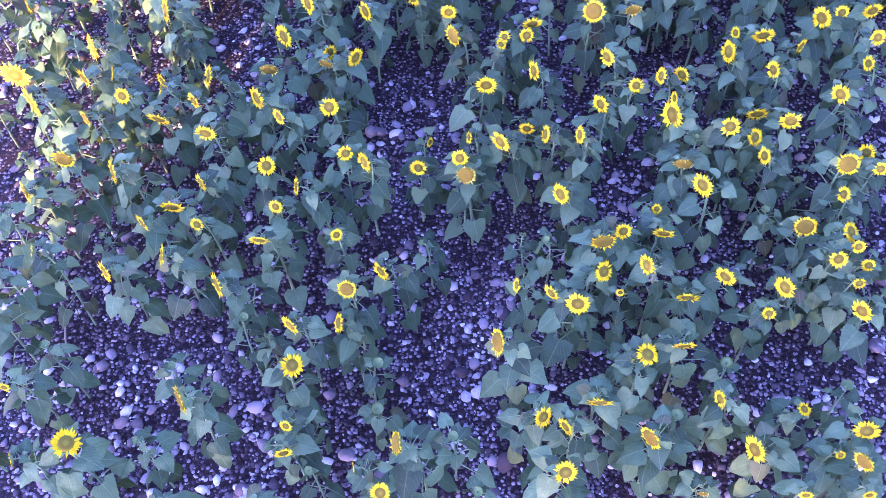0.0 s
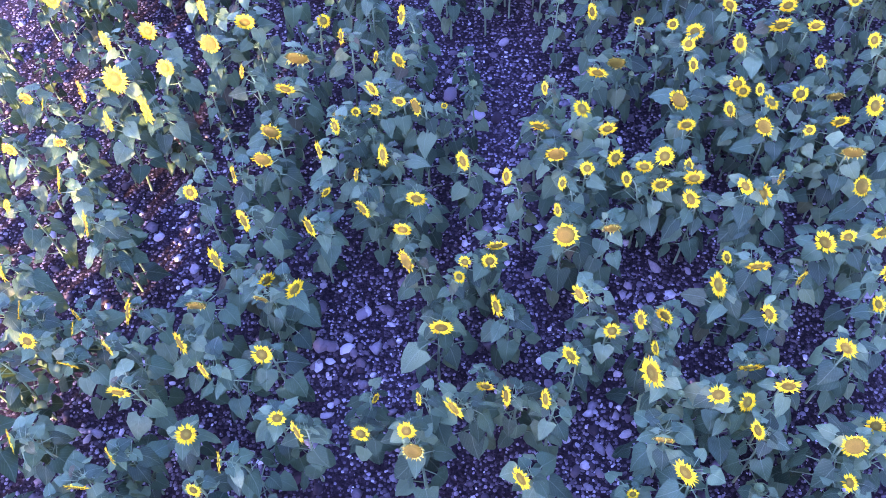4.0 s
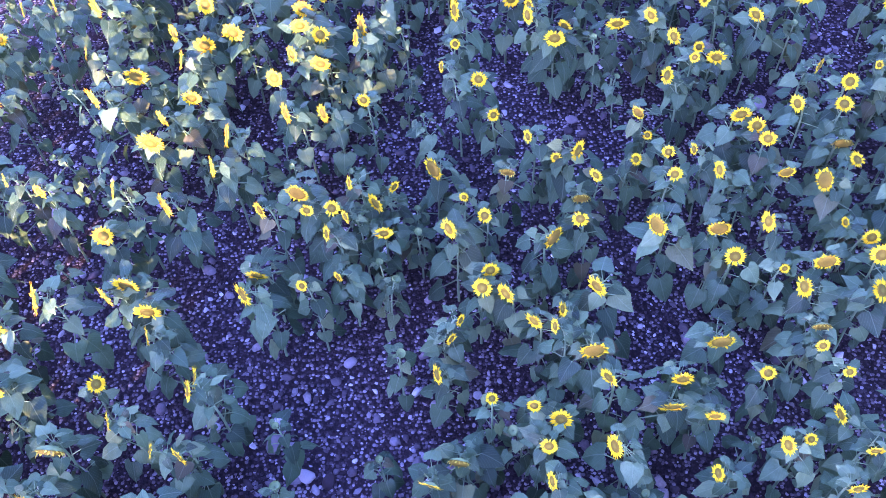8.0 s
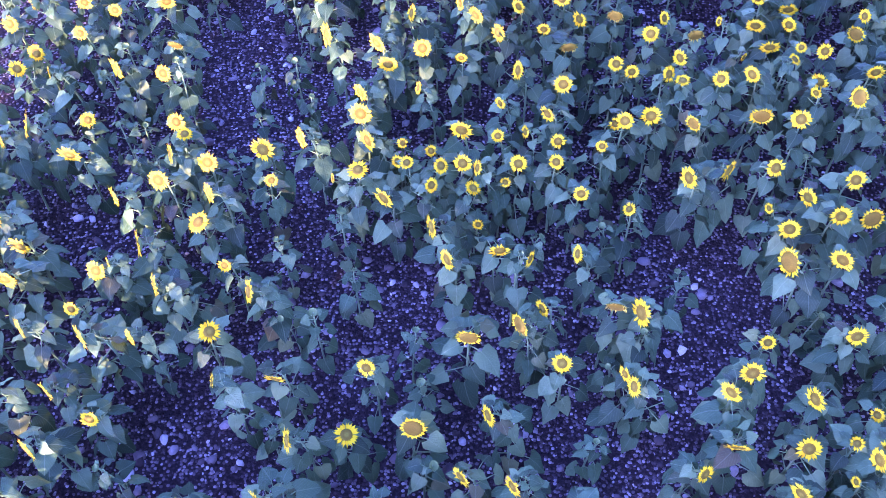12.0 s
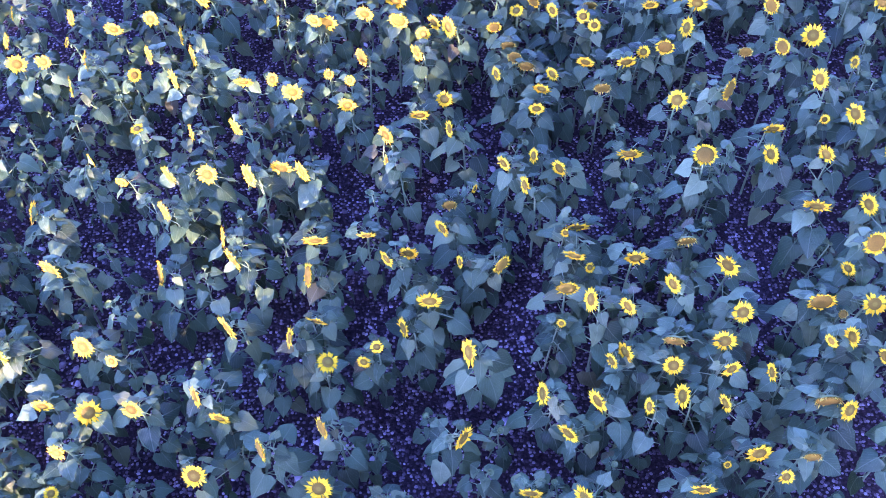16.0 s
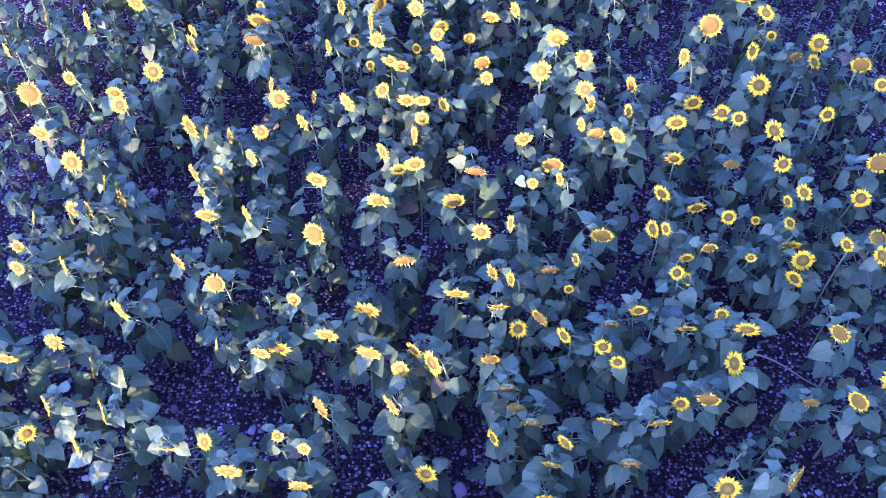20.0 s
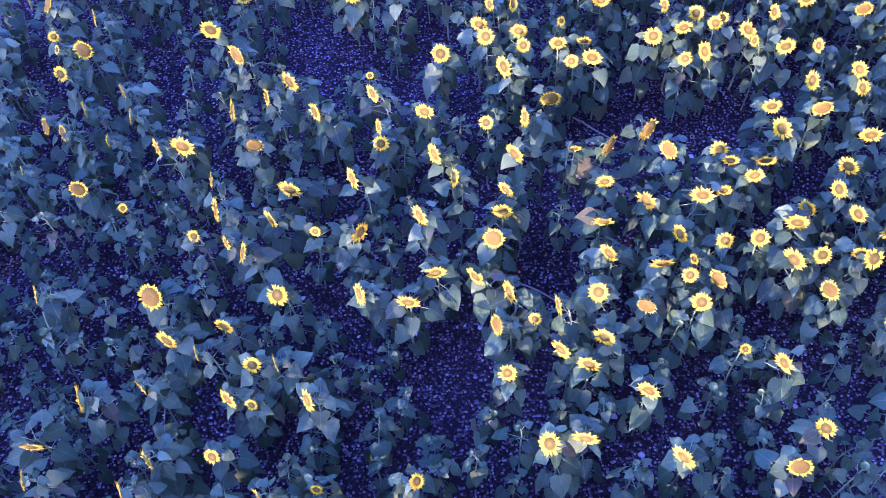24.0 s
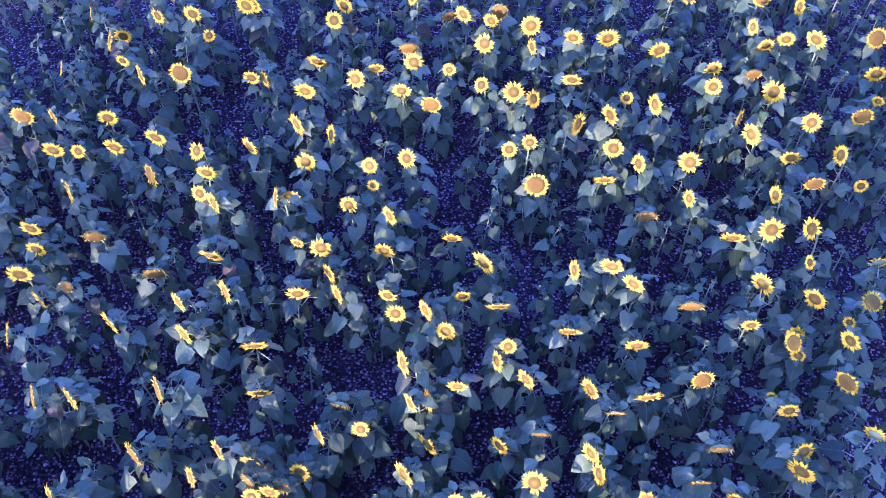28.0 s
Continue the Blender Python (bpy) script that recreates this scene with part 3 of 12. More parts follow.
sunflower(1.32, 8.20, 0.84, 0.112, -43, 1)
sunflower(2.63, 8.20, 0.85, 0.126, -136, 2)
sunflower(2.06, 8.25, 0.87, 0.139, -103, -17, "faded")
sunflower(2.91, 8.33, 0.83, 0.100, -55, 47)
sunflower(2.53, 8.38, 0.89, 0.176, -41, 10)
sunflower(1.58, 8.40, 0.76, 0.201, -140, 7, "ripe")
sunflower(2.40, 8.43, 0.77, 0.086, -105, 32)
sunflower(2.22, 8.55, 0.86, 0.115, -154, 13)
sunflower(2.98, 8.70, 0.87, 0.125, -133, 1, "ripe")
sunflower(2.01, 8.84, 0.77, 0.105, -67, 34)
sunflower(3.24, 9.05, 0.85, 0.154, -167, 24)
sunflower(3.36, 9.45, 0.83, 0.153, -146, 12)
sunflower(2.50, 9.49, 0.84, 0.188, -96, 1)
sunflower(2.80, 9.57, 0.76, 0.050, -104, 62, "bud")
sunflower(3.22, 9.64, 0.87, 0.148, -138, 6)
sunflower(2.98, 9.64, 0.81, 0.196, -94, -18)
sunflower(2.60, 9.68, 0.77, 0.146, -133, 2)
sunflower(2.32, 9.68, 0.90, 0.164, -155, 11)
sunflower(3.67, 9.86, 0.81, 0.159, -172, 19)
sunflower(2.69, 10.02, 0.85, 0.188, -137, -1)
sunflower(3.29, 10.03, 0.70, 0.065, 73, 59, "bud")
sunflower(2.23, 10.05, 0.74, 0.159, -101, 25)
sunflower(3.80, 10.11, 0.82, 0.162, -141, 4)
sunflower(2.82, 10.38, 0.81, 0.173, -166, 20)
sunflower(3.54, 10.43, 0.79, 0.188, -98, 23, "ripe")
sunflower(3.15, 10.43, 0.74, 0.161, -30, 73)
sunflower(2.74, 10.75, 0.87, 0.156, -103, -15)
sunflower(3.28, 10.77, 0.91, 0.134, -107, 30)
sunflower(3.59, 10.80, 0.63, 0.068, -171, 83, "bud")
sunflower(3.89, 10.96, 0.88, 0.195, -100, -3, "ripe")
sunflower(4.21, 11.04, 0.86, 0.184, -150, 9, "ripe")
sunflower(5.23, 13.17, 0.82, 0.128, -98, 21)
sunflower(4.39, 13.20, 0.86, 0.170, -165, 21)
sunflower(5.12, 13.23, 0.85, 0.135, -107, 29)
sunflower(4.97, 13.33, 0.57, 0.051, 178, 84, "bud")
sunflower(4.79, 13.43, 0.85, 0.171, -89, -20, "faded")
sunflower(5.41, 13.48, 0.90, 0.150, -104, 27)
sunflower(4.27, 13.58, 0.89, 0.167, -142, 11)
sunflower(4.63, 13.67, 0.82, 0.127, -102, 2)
sunflower(5.18, 13.72, 0.88, 0.167, -108, -13, "faded")
sunflower(4.93, 13.82, 0.77, 0.157, -135, 8)
sunflower(4.46, 13.94, 0.82, 0.144, -134, 6)
sunflower(4.80, 13.95, 0.87, 0.150, -108, 27)
sunflower(4.57, 14.00, 0.92, 0.157, -92, -3)
sunflower(5.27, 14.03, 0.91, 0.121, -107, 26)
sunflower(4.91, 14.05, 0.83, 0.060, -76, 58, "bud")
sunflower(5.05, 14.12, 0.85, 0.138, -166, 15)
sunflower(5.73, 14.50, 0.85, 0.173, -140, 8)
sunflower(4.40, 14.52, 0.84, 0.182, -73, 29)
sunflower(6.02, 14.67, 0.92, 0.152, -140, 7, "ripe")
sunflower(5.34, 14.70, 0.86, 0.168, -141, 43)
sunflower(6.50, 14.89, 0.85, 0.182, -90, -16, "ripe")
sunflower(6.11, 15.05, 0.81, 0.176, -99, 35)
sunflower(5.42, 15.14, 0.87, 0.167, -99, 37)
sunflower(5.79, 15.26, 0.90, 0.177, -151, 10, "ripe")
sunflower(6.13, 15.38, 0.89, 0.164, -149, 11, "ripe")
sunflower(6.46, 15.42, 0.55, 0.045, -5, 63, "bud")
sunflower(5.51, 15.53, 0.78, 0.158, -107, -3)
sunflower(7.00, 15.79, 0.94, 0.200, -159, 18)
sunflower(6.15, 15.82, 0.86, 0.154, -29, 73)
sunflower(6.36, 15.86, 0.77, 0.105, -103, 22)
sunflower(6.45, 15.88, 0.91, 0.100, -92, 33)
sunflower(5.92, 15.99, 0.88, 0.162, -171, 22)
sunflower(6.61, 16.07, 0.80, 0.168, -154, 10)
sunflower(6.08, 16.11, 0.87, 0.169, -109, -20)
sunflower(5.52, 16.12, 0.83, 0.203, -139, 0)
sunflower(6.78, 16.19, 0.91, 0.199, -96, -2)
sunflower(7.65, 16.25, 0.88, 0.187, -96, -4, "ripe")
sunflower(6.90, 16.33, 0.66, 0.050, -36, 71, "bud")
sunflower(6.70, 16.38, 0.63, 0.054, 32, 58, "bud")
sunflower(7.25, 16.44, 0.90, 0.169, -53, 4, "ripe")
sunflower(7.72, 16.47, 0.92, 0.190, -109, -19)
sunflower(6.01, 16.49, 0.82, 0.197, -168, 19, "ripe")
sunflower(6.82, 16.50, 0.69, 0.045, -79, 78, "bud")
sunflower(6.99, 16.52, 0.84, 0.103, -161, 16)
sunflower(6.52, 16.53, 0.90, 0.151, -138, 1)
sunflower(7.11, 16.60, 0.74, 0.070, -103, 35)
sunflower(6.66, 16.61, 0.84, 0.153, -103, 0)
sunflower(7.70, 16.71, 0.84, 0.077, -103, 27)
sunflower(6.39, 16.73, 0.90, 0.154, -91, -22)
sunflower(6.05, 16.74, 0.86, 0.214, -90, -19)
sunflower(7.79, 16.77, 0.82, 0.191, -93, -22)
sunflower(6.89, 16.80, 0.84, 0.155, -140, 1)
sunflower(6.95, 17.01, 0.82, 0.130, -90, -2, "faded")
sunflower(7.47, 17.10, 0.88, 0.158, -159, 10)
sunflower(7.73, 17.27, 0.84, 0.162, -138, 4)
sunflower(7.34, 17.28, 0.91, 0.146, -139, -1)
sunflower(7.15, 17.33, 0.64, 0.050, -149, 62, "bud")
sunflower(7.56, 17.37, 0.87, 0.133, -164, 21)
sunflower(8.24, 17.38, 0.83, 0.217, -98, -19)
sunflower(6.99, 17.71, 0.82, 0.154, -162, 12)
sunflower(7.63, 17.83, 0.86, 0.147, -99, -7)
sunflower(6.78, 17.87, 0.81, 0.172, -93, -17)
sunflower(8.14, 18.02, 0.85, 0.169, -96, -16, "faded")
sunflower(7.69, 18.03, 0.86, 0.160, -108, -16)
sunflower(6.97, 18.05, 0.78, 0.148, -106, 24)
sunflower(7.78, 18.15, 0.89, 0.134, -134, 5)
sunflower(7.37, 18.22, 0.85, 0.135, -151, 6)
sunflower(8.05, 18.28, 0.87, 0.165, -110, -18)
sunflower(7.61, 18.32, 0.82, 0.171, -102, -19, "faded")
sunflower(7.53, 18.42, 0.82, 0.148, -104, 1, "faded")
sunflower(6.78, 18.44, 0.90, 0.170, -143, 0)
sunflower(8.17, 18.66, 0.89, 0.120, -103, 21)
sunflower(7.76, 18.71, 0.60, 0.050, -169, 70, "bud")
sunflower(7.04, 18.72, 0.89, 0.195, -144, 11)
sunflower(6.84, 18.72, 0.83, 0.133, -105, 33)
sunflower(7.40, 18.76, 0.83, 0.141, -92, -4, "ripe")
sunflower(6.65, 18.81, 0.90, 0.190, -107, -5, "ripe")
sunflower(6.96, 18.98, 0.59, 0.049, -58, 72, "bud")
sunflower(7.60, 19.00, 0.78, 0.138, -139, 69)
sunflower(7.74, 19.05, 0.83, 0.153, -138, -2, "ripe")
sunflower(7.48, 19.12, 0.87, 0.160, -91, -22)
sunflower(6.63, 19.21, 0.77, 0.207, -104, -7)
sunflower(7.22, 19.26, 0.84, 0.199, -100, -16)
sunflower(7.58, 19.32, 0.88, 0.118, -162, 19)
sunflower(7.85, 19.43, 0.82, 0.166, -88, -21, "faded")
sunflower(6.89, 19.52, 0.88, 0.187, -88, -18, "faded")
sunflower(6.96, 19.78, 0.55, 0.050, -127, 68, "bud")
sunflower(7.42, 19.78, 0.81, 0.163, -100, 18)
sunflower(7.63, 19.82, 0.84, 0.140, -171, 18)
sunflower(7.25, 20.07, 0.81, 0.191, -90, 1, "ripe")
sunflower(7.42, 20.28, 0.88, 0.194, -100, -22, "faded")
sunflower(7.98, 20.32, 0.86, 0.189, -101, -1, "ripe")
sunflower(6.99, 20.33, 0.92, 0.177, -89, -3)
sunflower(6.76, 20.54, 0.84, 0.166, -143, 3)
sunflower(7.80, 20.61, 0.84, 0.160, -90, -2)
sunflower(7.00, 20.69, 0.84, 0.169, -168, 15)
sunflower(7.35, 20.76, 0.67, 0.054, 10, 68, "bud")
sunflower(7.06, 20.82, 0.88, 0.128, -107, 29)
sunflower(7.07, 21.03, 0.86, 0.139, -94, -5)
sunflower(6.95, 21.08, 0.82, 0.158, -96, -3)
sunflower(6.77, 21.16, 0.86, 0.150, -146, 51)
sunflower(7.58, 21.27, 0.84, 0.125, -107, 27)
sunflower(6.92, 21.42, 0.86, 0.145, -101, 0)
sunflower(6.83, 21.44, 0.91, 0.144, -101, -6)
sunflower(7.56, 21.47, 0.82, 0.165, -92, -1, "ripe")
sunflower(7.21, 21.50, 0.91, 0.163, -135, -1)
sunflower(7.49, 21.64, 0.57, 0.045, -143, 66, "bud")
sunflower(7.05, 21.75, 0.75, 0.104, -111, 21)
sunflower(7.22, 21.75, 0.89, 0.130, -96, 34)
sunflower(7.49, 21.86, 0.74, 0.114, -102, 29)
sunflower(7.67, 21.97, 0.86, 0.174, -104, -17)
sunflower(7.88, 22.06, 0.86, 0.154, -148, 6)
sunflower(7.06, 22.08, 0.89, 0.162, -109, 20)
sunflower(7.69, 22.13, 0.59, 0.048, -86, 80, "bud")
sunflower(7.56, 22.28, 0.96, 0.155, -148, 4)
sunflower(7.80, 22.37, 0.87, 0.122, -46, 51)
sunflower(8.19, 22.39, 0.98, 0.191, -100, -3, "ripe")
sunflower(7.07, 22.46, 0.85, 0.161, -142, 8)
sunflower(7.44, 22.61, 0.57, 0.053, -35, 56, "bud")
sunflower(7.98, 22.64, 0.91, 0.110, -154, 12)
sunflower(7.30, 22.65, 0.93, 0.168, -169, 20)
sunflower(7.66, 22.74, 0.86, 0.163, -103, 18)
sunflower(7.83, 22.98, 0.88, 0.166, -104, -3)
sunflower(7.81, 23.12, 0.90, 0.153, -96, 29)
sunflower(7.96, 23.36, 0.86, 0.094, -98, 30)
sunflower(8.15, 23.46, 0.60, 0.045, -18, 57, "bud")
sunflower(7.32, 23.58, 0.85, 0.193, -170, 22)
sunflower(8.35, 23.59, 0.90, 0.192, -170, 18)
sunflower(7.86, 23.63, 0.66, 0.045, 2, 80, "bud")
sunflower(7.44, 23.81, 0.84, 0.188, -146, 7)
sunflower(7.83, 23.96, 0.83, 0.116, -104, 22)
sunflower(8.41, 24.40, 0.83, 0.139, -99, 34)
sunflower(8.08, 24.44, 0.88, 0.199, -52, 78)
sunflower(8.86, 24.45, 0.85, 0.193, -99, 33, "ripe")
sunflower(8.55, 24.51, 0.88, 0.158, -168, 23)
sunflower(8.40, 24.82, 0.84, 0.216, -91, -8, "ripe")
sunflower(7.90, 24.88, 0.82, 0.199, -170, 22)
sunflower(9.04, 25.09, 0.85, 0.168, -102, 0)
sunflower(7.59, 25.22, 0.81, 0.187, -99, -20)
sunflower(8.25, 25.30, 0.89, 0.197, -95, -8)
sunflower(7.99, 25.37, 0.84, 0.152, -100, 31)
sunflower(10.15, 27.21, 0.94, 0.196, -107, 28, "ripe")
sunflower(11.00, 27.39, 0.81, 0.193, -98, -17)
sunflower(10.25, 27.56, 0.80, 0.197, -99, 1)
sunflower(10.29, 27.72, 0.86, 0.174, -135, -2)
sunflower(9.90, 27.82, 0.92, 0.182, -168, 21)
sunflower(10.39, 28.04, 0.90, 0.217, -136, 0)
sunflower(11.15, 28.11, 0.84, 0.228, -44, 0, "ripe")
sunflower(9.76, 28.16, 0.82, 0.215, -147, 6)
sunflower(11.47, 28.20, 0.91, 0.236, -52, 3, "ripe")
sunflower(10.19, 28.37, 0.92, 0.140, -105, 29)
sunflower(10.51, 28.41, 0.91, 0.198, -167, 14)
sunflower(10.76, 28.73, 0.77, 0.223, -90, -3, "ripe")
sunflower(11.93, 28.99, 0.87, 0.149, -103, 24)
sunflower(10.97, 29.04, 0.88, 0.139, -104, 25)
sunflower(11.15, 29.06, 0.89, 0.209, -108, 0)
sunflower(12.57, 29.17, 0.85, 0.127, -169, 26)
sunflower(10.88, 29.24, 0.91, 0.177, -96, -4)
sunflower(11.71, 29.28, 0.88, 0.188, -101, 22)
sunflower(12.55, 29.31, 0.85, 0.202, -139, 4)
sunflower(11.12, 29.31, 0.85, 0.161, -100, -20)
sunflower(11.98, 29.33, 0.91, 0.189, -91, -4)
sunflower(12.12, 29.49, 0.92, 0.165, -110, 23)
sunflower(11.43, 29.49, 0.56, 0.052, 88, 77, "bud")
sunflower(10.57, 29.50, 0.84, 0.182, -101, 2)
sunflower(11.90, 29.72, 0.83, 0.168, -161, 12)
sunflower(12.26, 29.76, 0.56, 0.045, 72, 74, "bud")
sunflower(11.34, 29.81, 0.86, 0.187, -106, 3)
sunflower(11.18, 29.98, 0.90, 0.198, -95, -6)
sunflower(12.60, 30.01, 0.83, 0.156, 162, 87)
sunflower(11.77, 30.19, 0.79, 0.234, -101, -3)
sunflower(11.47, 30.20, 0.86, 0.174, -107, -2)
sunflower(12.42, 30.20, 0.87, 0.206, -102, 34)
sunflower(12.25, 30.22, 0.60, 0.045, -134, 83, "bud")
sunflower(12.02, 30.27, 0.82, 0.216, -98, -6)
sunflower(12.71, 30.35, 0.87, 0.180, -97, 0)
sunflower(12.88, 30.50, 0.83, 0.174, -166, 23)
sunflower(12.54, 30.57, 0.90, 0.182, -105, 26)
sunflower(11.70, 30.68, 0.82, 0.202, -110, 39)
sunflower(12.98, 30.75, 0.87, 0.208, -104, -1)
sunflower(12.74, 31.03, 0.87, 0.148, -105, 38)
sunflower(12.86, 31.04, 0.91, 0.173, -105, 5)
sunflower(12.40, 31.06, 0.77, 0.106, -106, 29)
sunflower(12.93, 31.10, 0.86, 0.167, -120, 10, "faded")
sunflower(12.72, 31.13, 0.90, 0.157, -133, 0, "faded")
sunflower(12.34, 31.21, 0.84, 0.177, -151, 17)
sunflower(12.72, 31.29, 0.84, 0.171, -109, -5)
sunflower(13.89, 31.33, 0.83, 0.200, -139, 0)
sunflower(12.52, 31.35, 0.92, 0.193, -146, 8)
sunflower(13.17, 31.42, 0.91, 0.184, -149, 7)
sunflower(13.45, 31.43, 0.92, 0.138, -98, 32)
sunflower(12.93, 31.58, 0.57, 0.054, 62, 79, "bud")
sunflower(12.27, 31.58, 0.64, 0.050, -128, 70, "bud")
sunflower(13.32, 31.64, 0.87, 0.188, -108, -20, "faded")
sunflower(13.92, 31.66, 0.83, 0.189, -165, 16)
sunflower(12.76, 31.80, 0.84, 0.217, -90, -17)
sunflower(13.76, 31.88, 0.98, 0.220, -160, 10)
sunflower(14.08, 32.17, 0.90, 0.179, -114, 20)
sunflower(12.71, 32.18, 0.85, 0.240, -89, -21)
sunflower(13.95, 32.39, 0.86, 0.191, -148, 6)
sunflower(13.73, 32.40, 0.82, 0.175, -103, 22)
sunflower(14.49, 32.41, 0.82, 0.227, -93, -23)
sunflower(13.62, 32.46, 0.65, 0.050, -126, 70, "bud")
sunflower(14.23, 32.47, 0.89, 0.150, -94, -1)
sunflower(13.47, 32.53, 0.60, 0.046, 135, 64, "bud")
sunflower(13.68, 32.55, 0.84, 0.168, -109, -1)
sunflower(13.31, 32.57, 0.87, 0.185, -151, 4)
sunflower(14.05, 32.68, 0.66, 0.045, 49, 76, "bud")
sunflower(13.25, 32.76, 0.88, 0.188, -146, 2)
sunflower(14.42, 32.79, 0.86, 0.240, -138, -1)
sunflower(13.67, 32.99, 0.82, 0.193, -106, -2)
sunflower(13.01, 33.04, 0.91, 0.131, -109, -7)
sunflower(14.21, 33.12, 0.76, 0.196, -98, -18)
sunflower(13.73, 33.26, 0.91, 0.195, -144, 3)
crowd(2.02, 1.43, 0.84, 0.083, -95, 11)
crowd(1.69, 1.43, 0.90, 0.083, -102, 10)
crowd(-1.07, 1.50, 0.90, 0.160, -151, -13, "faded")
crowd(1.23, 1.51, 0.77, 0.068, -102, 0, "faded")
crowd(-1.50, 1.55, 0.90, 0.115, -108, 35)
crowd(-0.39, 1.58, 0.86, 0.124, -95, 48)
crowd(2.03, 1.59, 0.87, 0.135, -144, 8, "ripe")
crowd(0.53, 1.59, 0.97, 0.138, -92, 43)
crowd(0.10, 1.63, 0.64, 0.059, -130, 69, "bud")
crowd(1.97, 1.67, 0.76, 0.064, -91, 36)
crowd(1.52, 1.70, 0.83, 0.166, -155, 15)
crowd(-0.52, 1.71, 0.89, 0.080, -173, 4)
crowd(2.09, 1.75, 0.87, 0.153, -106, 24)
crowd(0.99, 1.77, 0.90, 0.161, -145, 6, "ripe")
crowd(-0.79, 1.80, 0.63, 0.058, -101, 62, "bud")
crowd(-0.89, 1.83, 0.83, 0.117, -79, 1)
crowd(-0.30, 1.83, 0.88, 0.165, -173, 23, "ripe")
crowd(0.57, 1.86, 0.89, 0.125, -144, 6)
crowd(-0.01, 1.87, 0.83, 0.059, -55, 84, "bud")
crowd(-2.32, 1.89, 0.81, 0.118, -161, 12)
crowd(-1.98, 1.90, 0.96, 0.177, -27, 71)
crowd(1.16, 1.91, 0.84, 0.067, -49, 85, "bud")
crowd(0.46, 1.92, 0.89, 0.131, -54, 33)
crowd(1.85, 1.93, 0.76, 0.090, -26, 73)
crowd(-0.88, 1.97, 0.85, 0.085, -109, 27)
crowd(1.39, 1.97, 0.87, 0.111, -163, 17)
crowd(-1.71, 1.99, 0.73, 0.050, -165, 64, "bud")
crowd(0.77, 2.00, 0.85, 0.170, -96, -12)
crowd(1.51, 2.09, 0.51, 0.045, -137, 58, "bud")
crowd(-0.41, 2.10, 0.71, 0.070, -43, 62, "bud")
crowd(2.17, 2.11, 0.63, 0.073, 74, 75, "bud")
crowd(-1.44, 2.14, 0.88, 0.201, -152, 9, "ripe")
crowd(1.03, 2.19, 0.99, 0.145, -38, 73)
crowd(0.94, 2.22, 0.87, 0.099, -93, -4)
crowd(1.53, 2.27, 0.67, 0.074, 163, 76, "bud")
crowd(-2.42, 2.29, 0.85, 0.079, -100, 15)
crowd(-0.85, 2.29, 0.91, 0.148, -45, 54)
crowd(1.28, 2.32, 0.81, 0.159, -93, -17)
crowd(0.26, 2.33, 0.96, 0.181, -167, 20, "ripe")
crowd(-0.41, 2.40, 0.66, 0.067, -56, 66, "bud")
crowd(2.26, 2.43, 0.88, 0.148, -145, 11)
crowd(1.77, 2.47, 0.84, 0.092, -105, 28)
crowd(0.71, 2.53, 0.97, 0.155, -104, 29)
crowd(-0.88, 2.57, 0.85, 0.153, -132, 5)
crowd(1.88, 2.60, 0.89, 0.159, -147, 14)
crowd(-2.30, 2.60, 0.74, 0.062, 88, 80, "bud")
crowd(2.30, 2.61, 0.87, 0.089, -100, 24)
crowd(-1.04, 2.62, 0.65, 0.047, 94, 51, "bud")
crowd(0.58, 2.63, 0.93, 0.125, -139, 4)
crowd(1.36, 2.63, 0.79, 0.164, -101, -14)
crowd(0.98, 2.67, 0.82, 0.060, -103, 22)
crowd(1.57, 2.70, 0.88, 0.152, -136, 4)
crowd(-2.62, 2.71, 0.87, 0.160, -107, -24, "faded")
crowd(-1.18, 2.72, 0.71, 0.058, -45, 69, "bud")
crowd(2.40, 2.74, 0.84, 0.098, -106, 25)
crowd(2.21, 2.75, 0.91, 0.123, -103, 33)
crowd(1.13, 2.76, 0.95, 0.148, -155, 16)
crowd(0.89, 2.76, 0.91, 0.141, -55, 40)
crowd(2.35, 2.83, 0.90, 0.097, -96, 32)
crowd(2.13, 2.85, 0.58, 0.050, 74, 70, "bud")
crowd(-1.32, 2.88, 0.82, 0.188, -151, 11)
crowd(2.34, 2.94, 0.89, 0.147, -36, 52)
crowd(-1.96, 2.97, 0.89, 0.166, -140, 11)
crowd(0.92, 2.97, 0.90, 0.184, -91, -3, "ripe")
crowd(-2.65, 3.01, 0.83, 0.154, -142, 15)
crowd(2.11, 3.02, 0.85, 0.161, -103, 26, "ripe")
crowd(1.29, 3.04, 0.84, 0.155, -105, -13)
crowd(1.05, 3.05, 0.87, 0.120, -86, 27)
crowd(-1.65, 3.08, 0.86, 0.172, -172, 22)
crowd(-1.08, 3.14, 0.87, 0.148, -97, -14)
crowd(-2.41, 3.14, 0.90, 0.094, -166, 24)
crowd(0.62, 3.16, 0.66, 0.059, -167, 65, "bud")
crowd(2.40, 3.24, 0.84, 0.116, -165, 24)
crowd(1.30, 3.27, 0.76, 0.077, -96, 37)
crowd(0.50, 3.30, 0.52, 0.050, 65, 59, "bud")
crowd(-1.47, 3.30, 0.84, 0.105, -105, 24)
crowd(2.00, 3.31, 0.63, 0.059, 117, 77, "bud")
crowd(1.56, 3.32, 0.91, 0.173, -145, 13)
crowd(-1.80, 3.33, 0.85, 0.142, -138, 2)
crowd(2.63, 3.36, 0.91, 0.104, -103, 30)
crowd(-1.00, 3.39, 0.85, 0.104, -106, 27)
crowd(-2.66, 3.39, 0.93, 0.160, -162, -25, "faded")
crowd(2.45, 3.41, 0.91, 0.169, -104, 31, "ripe")
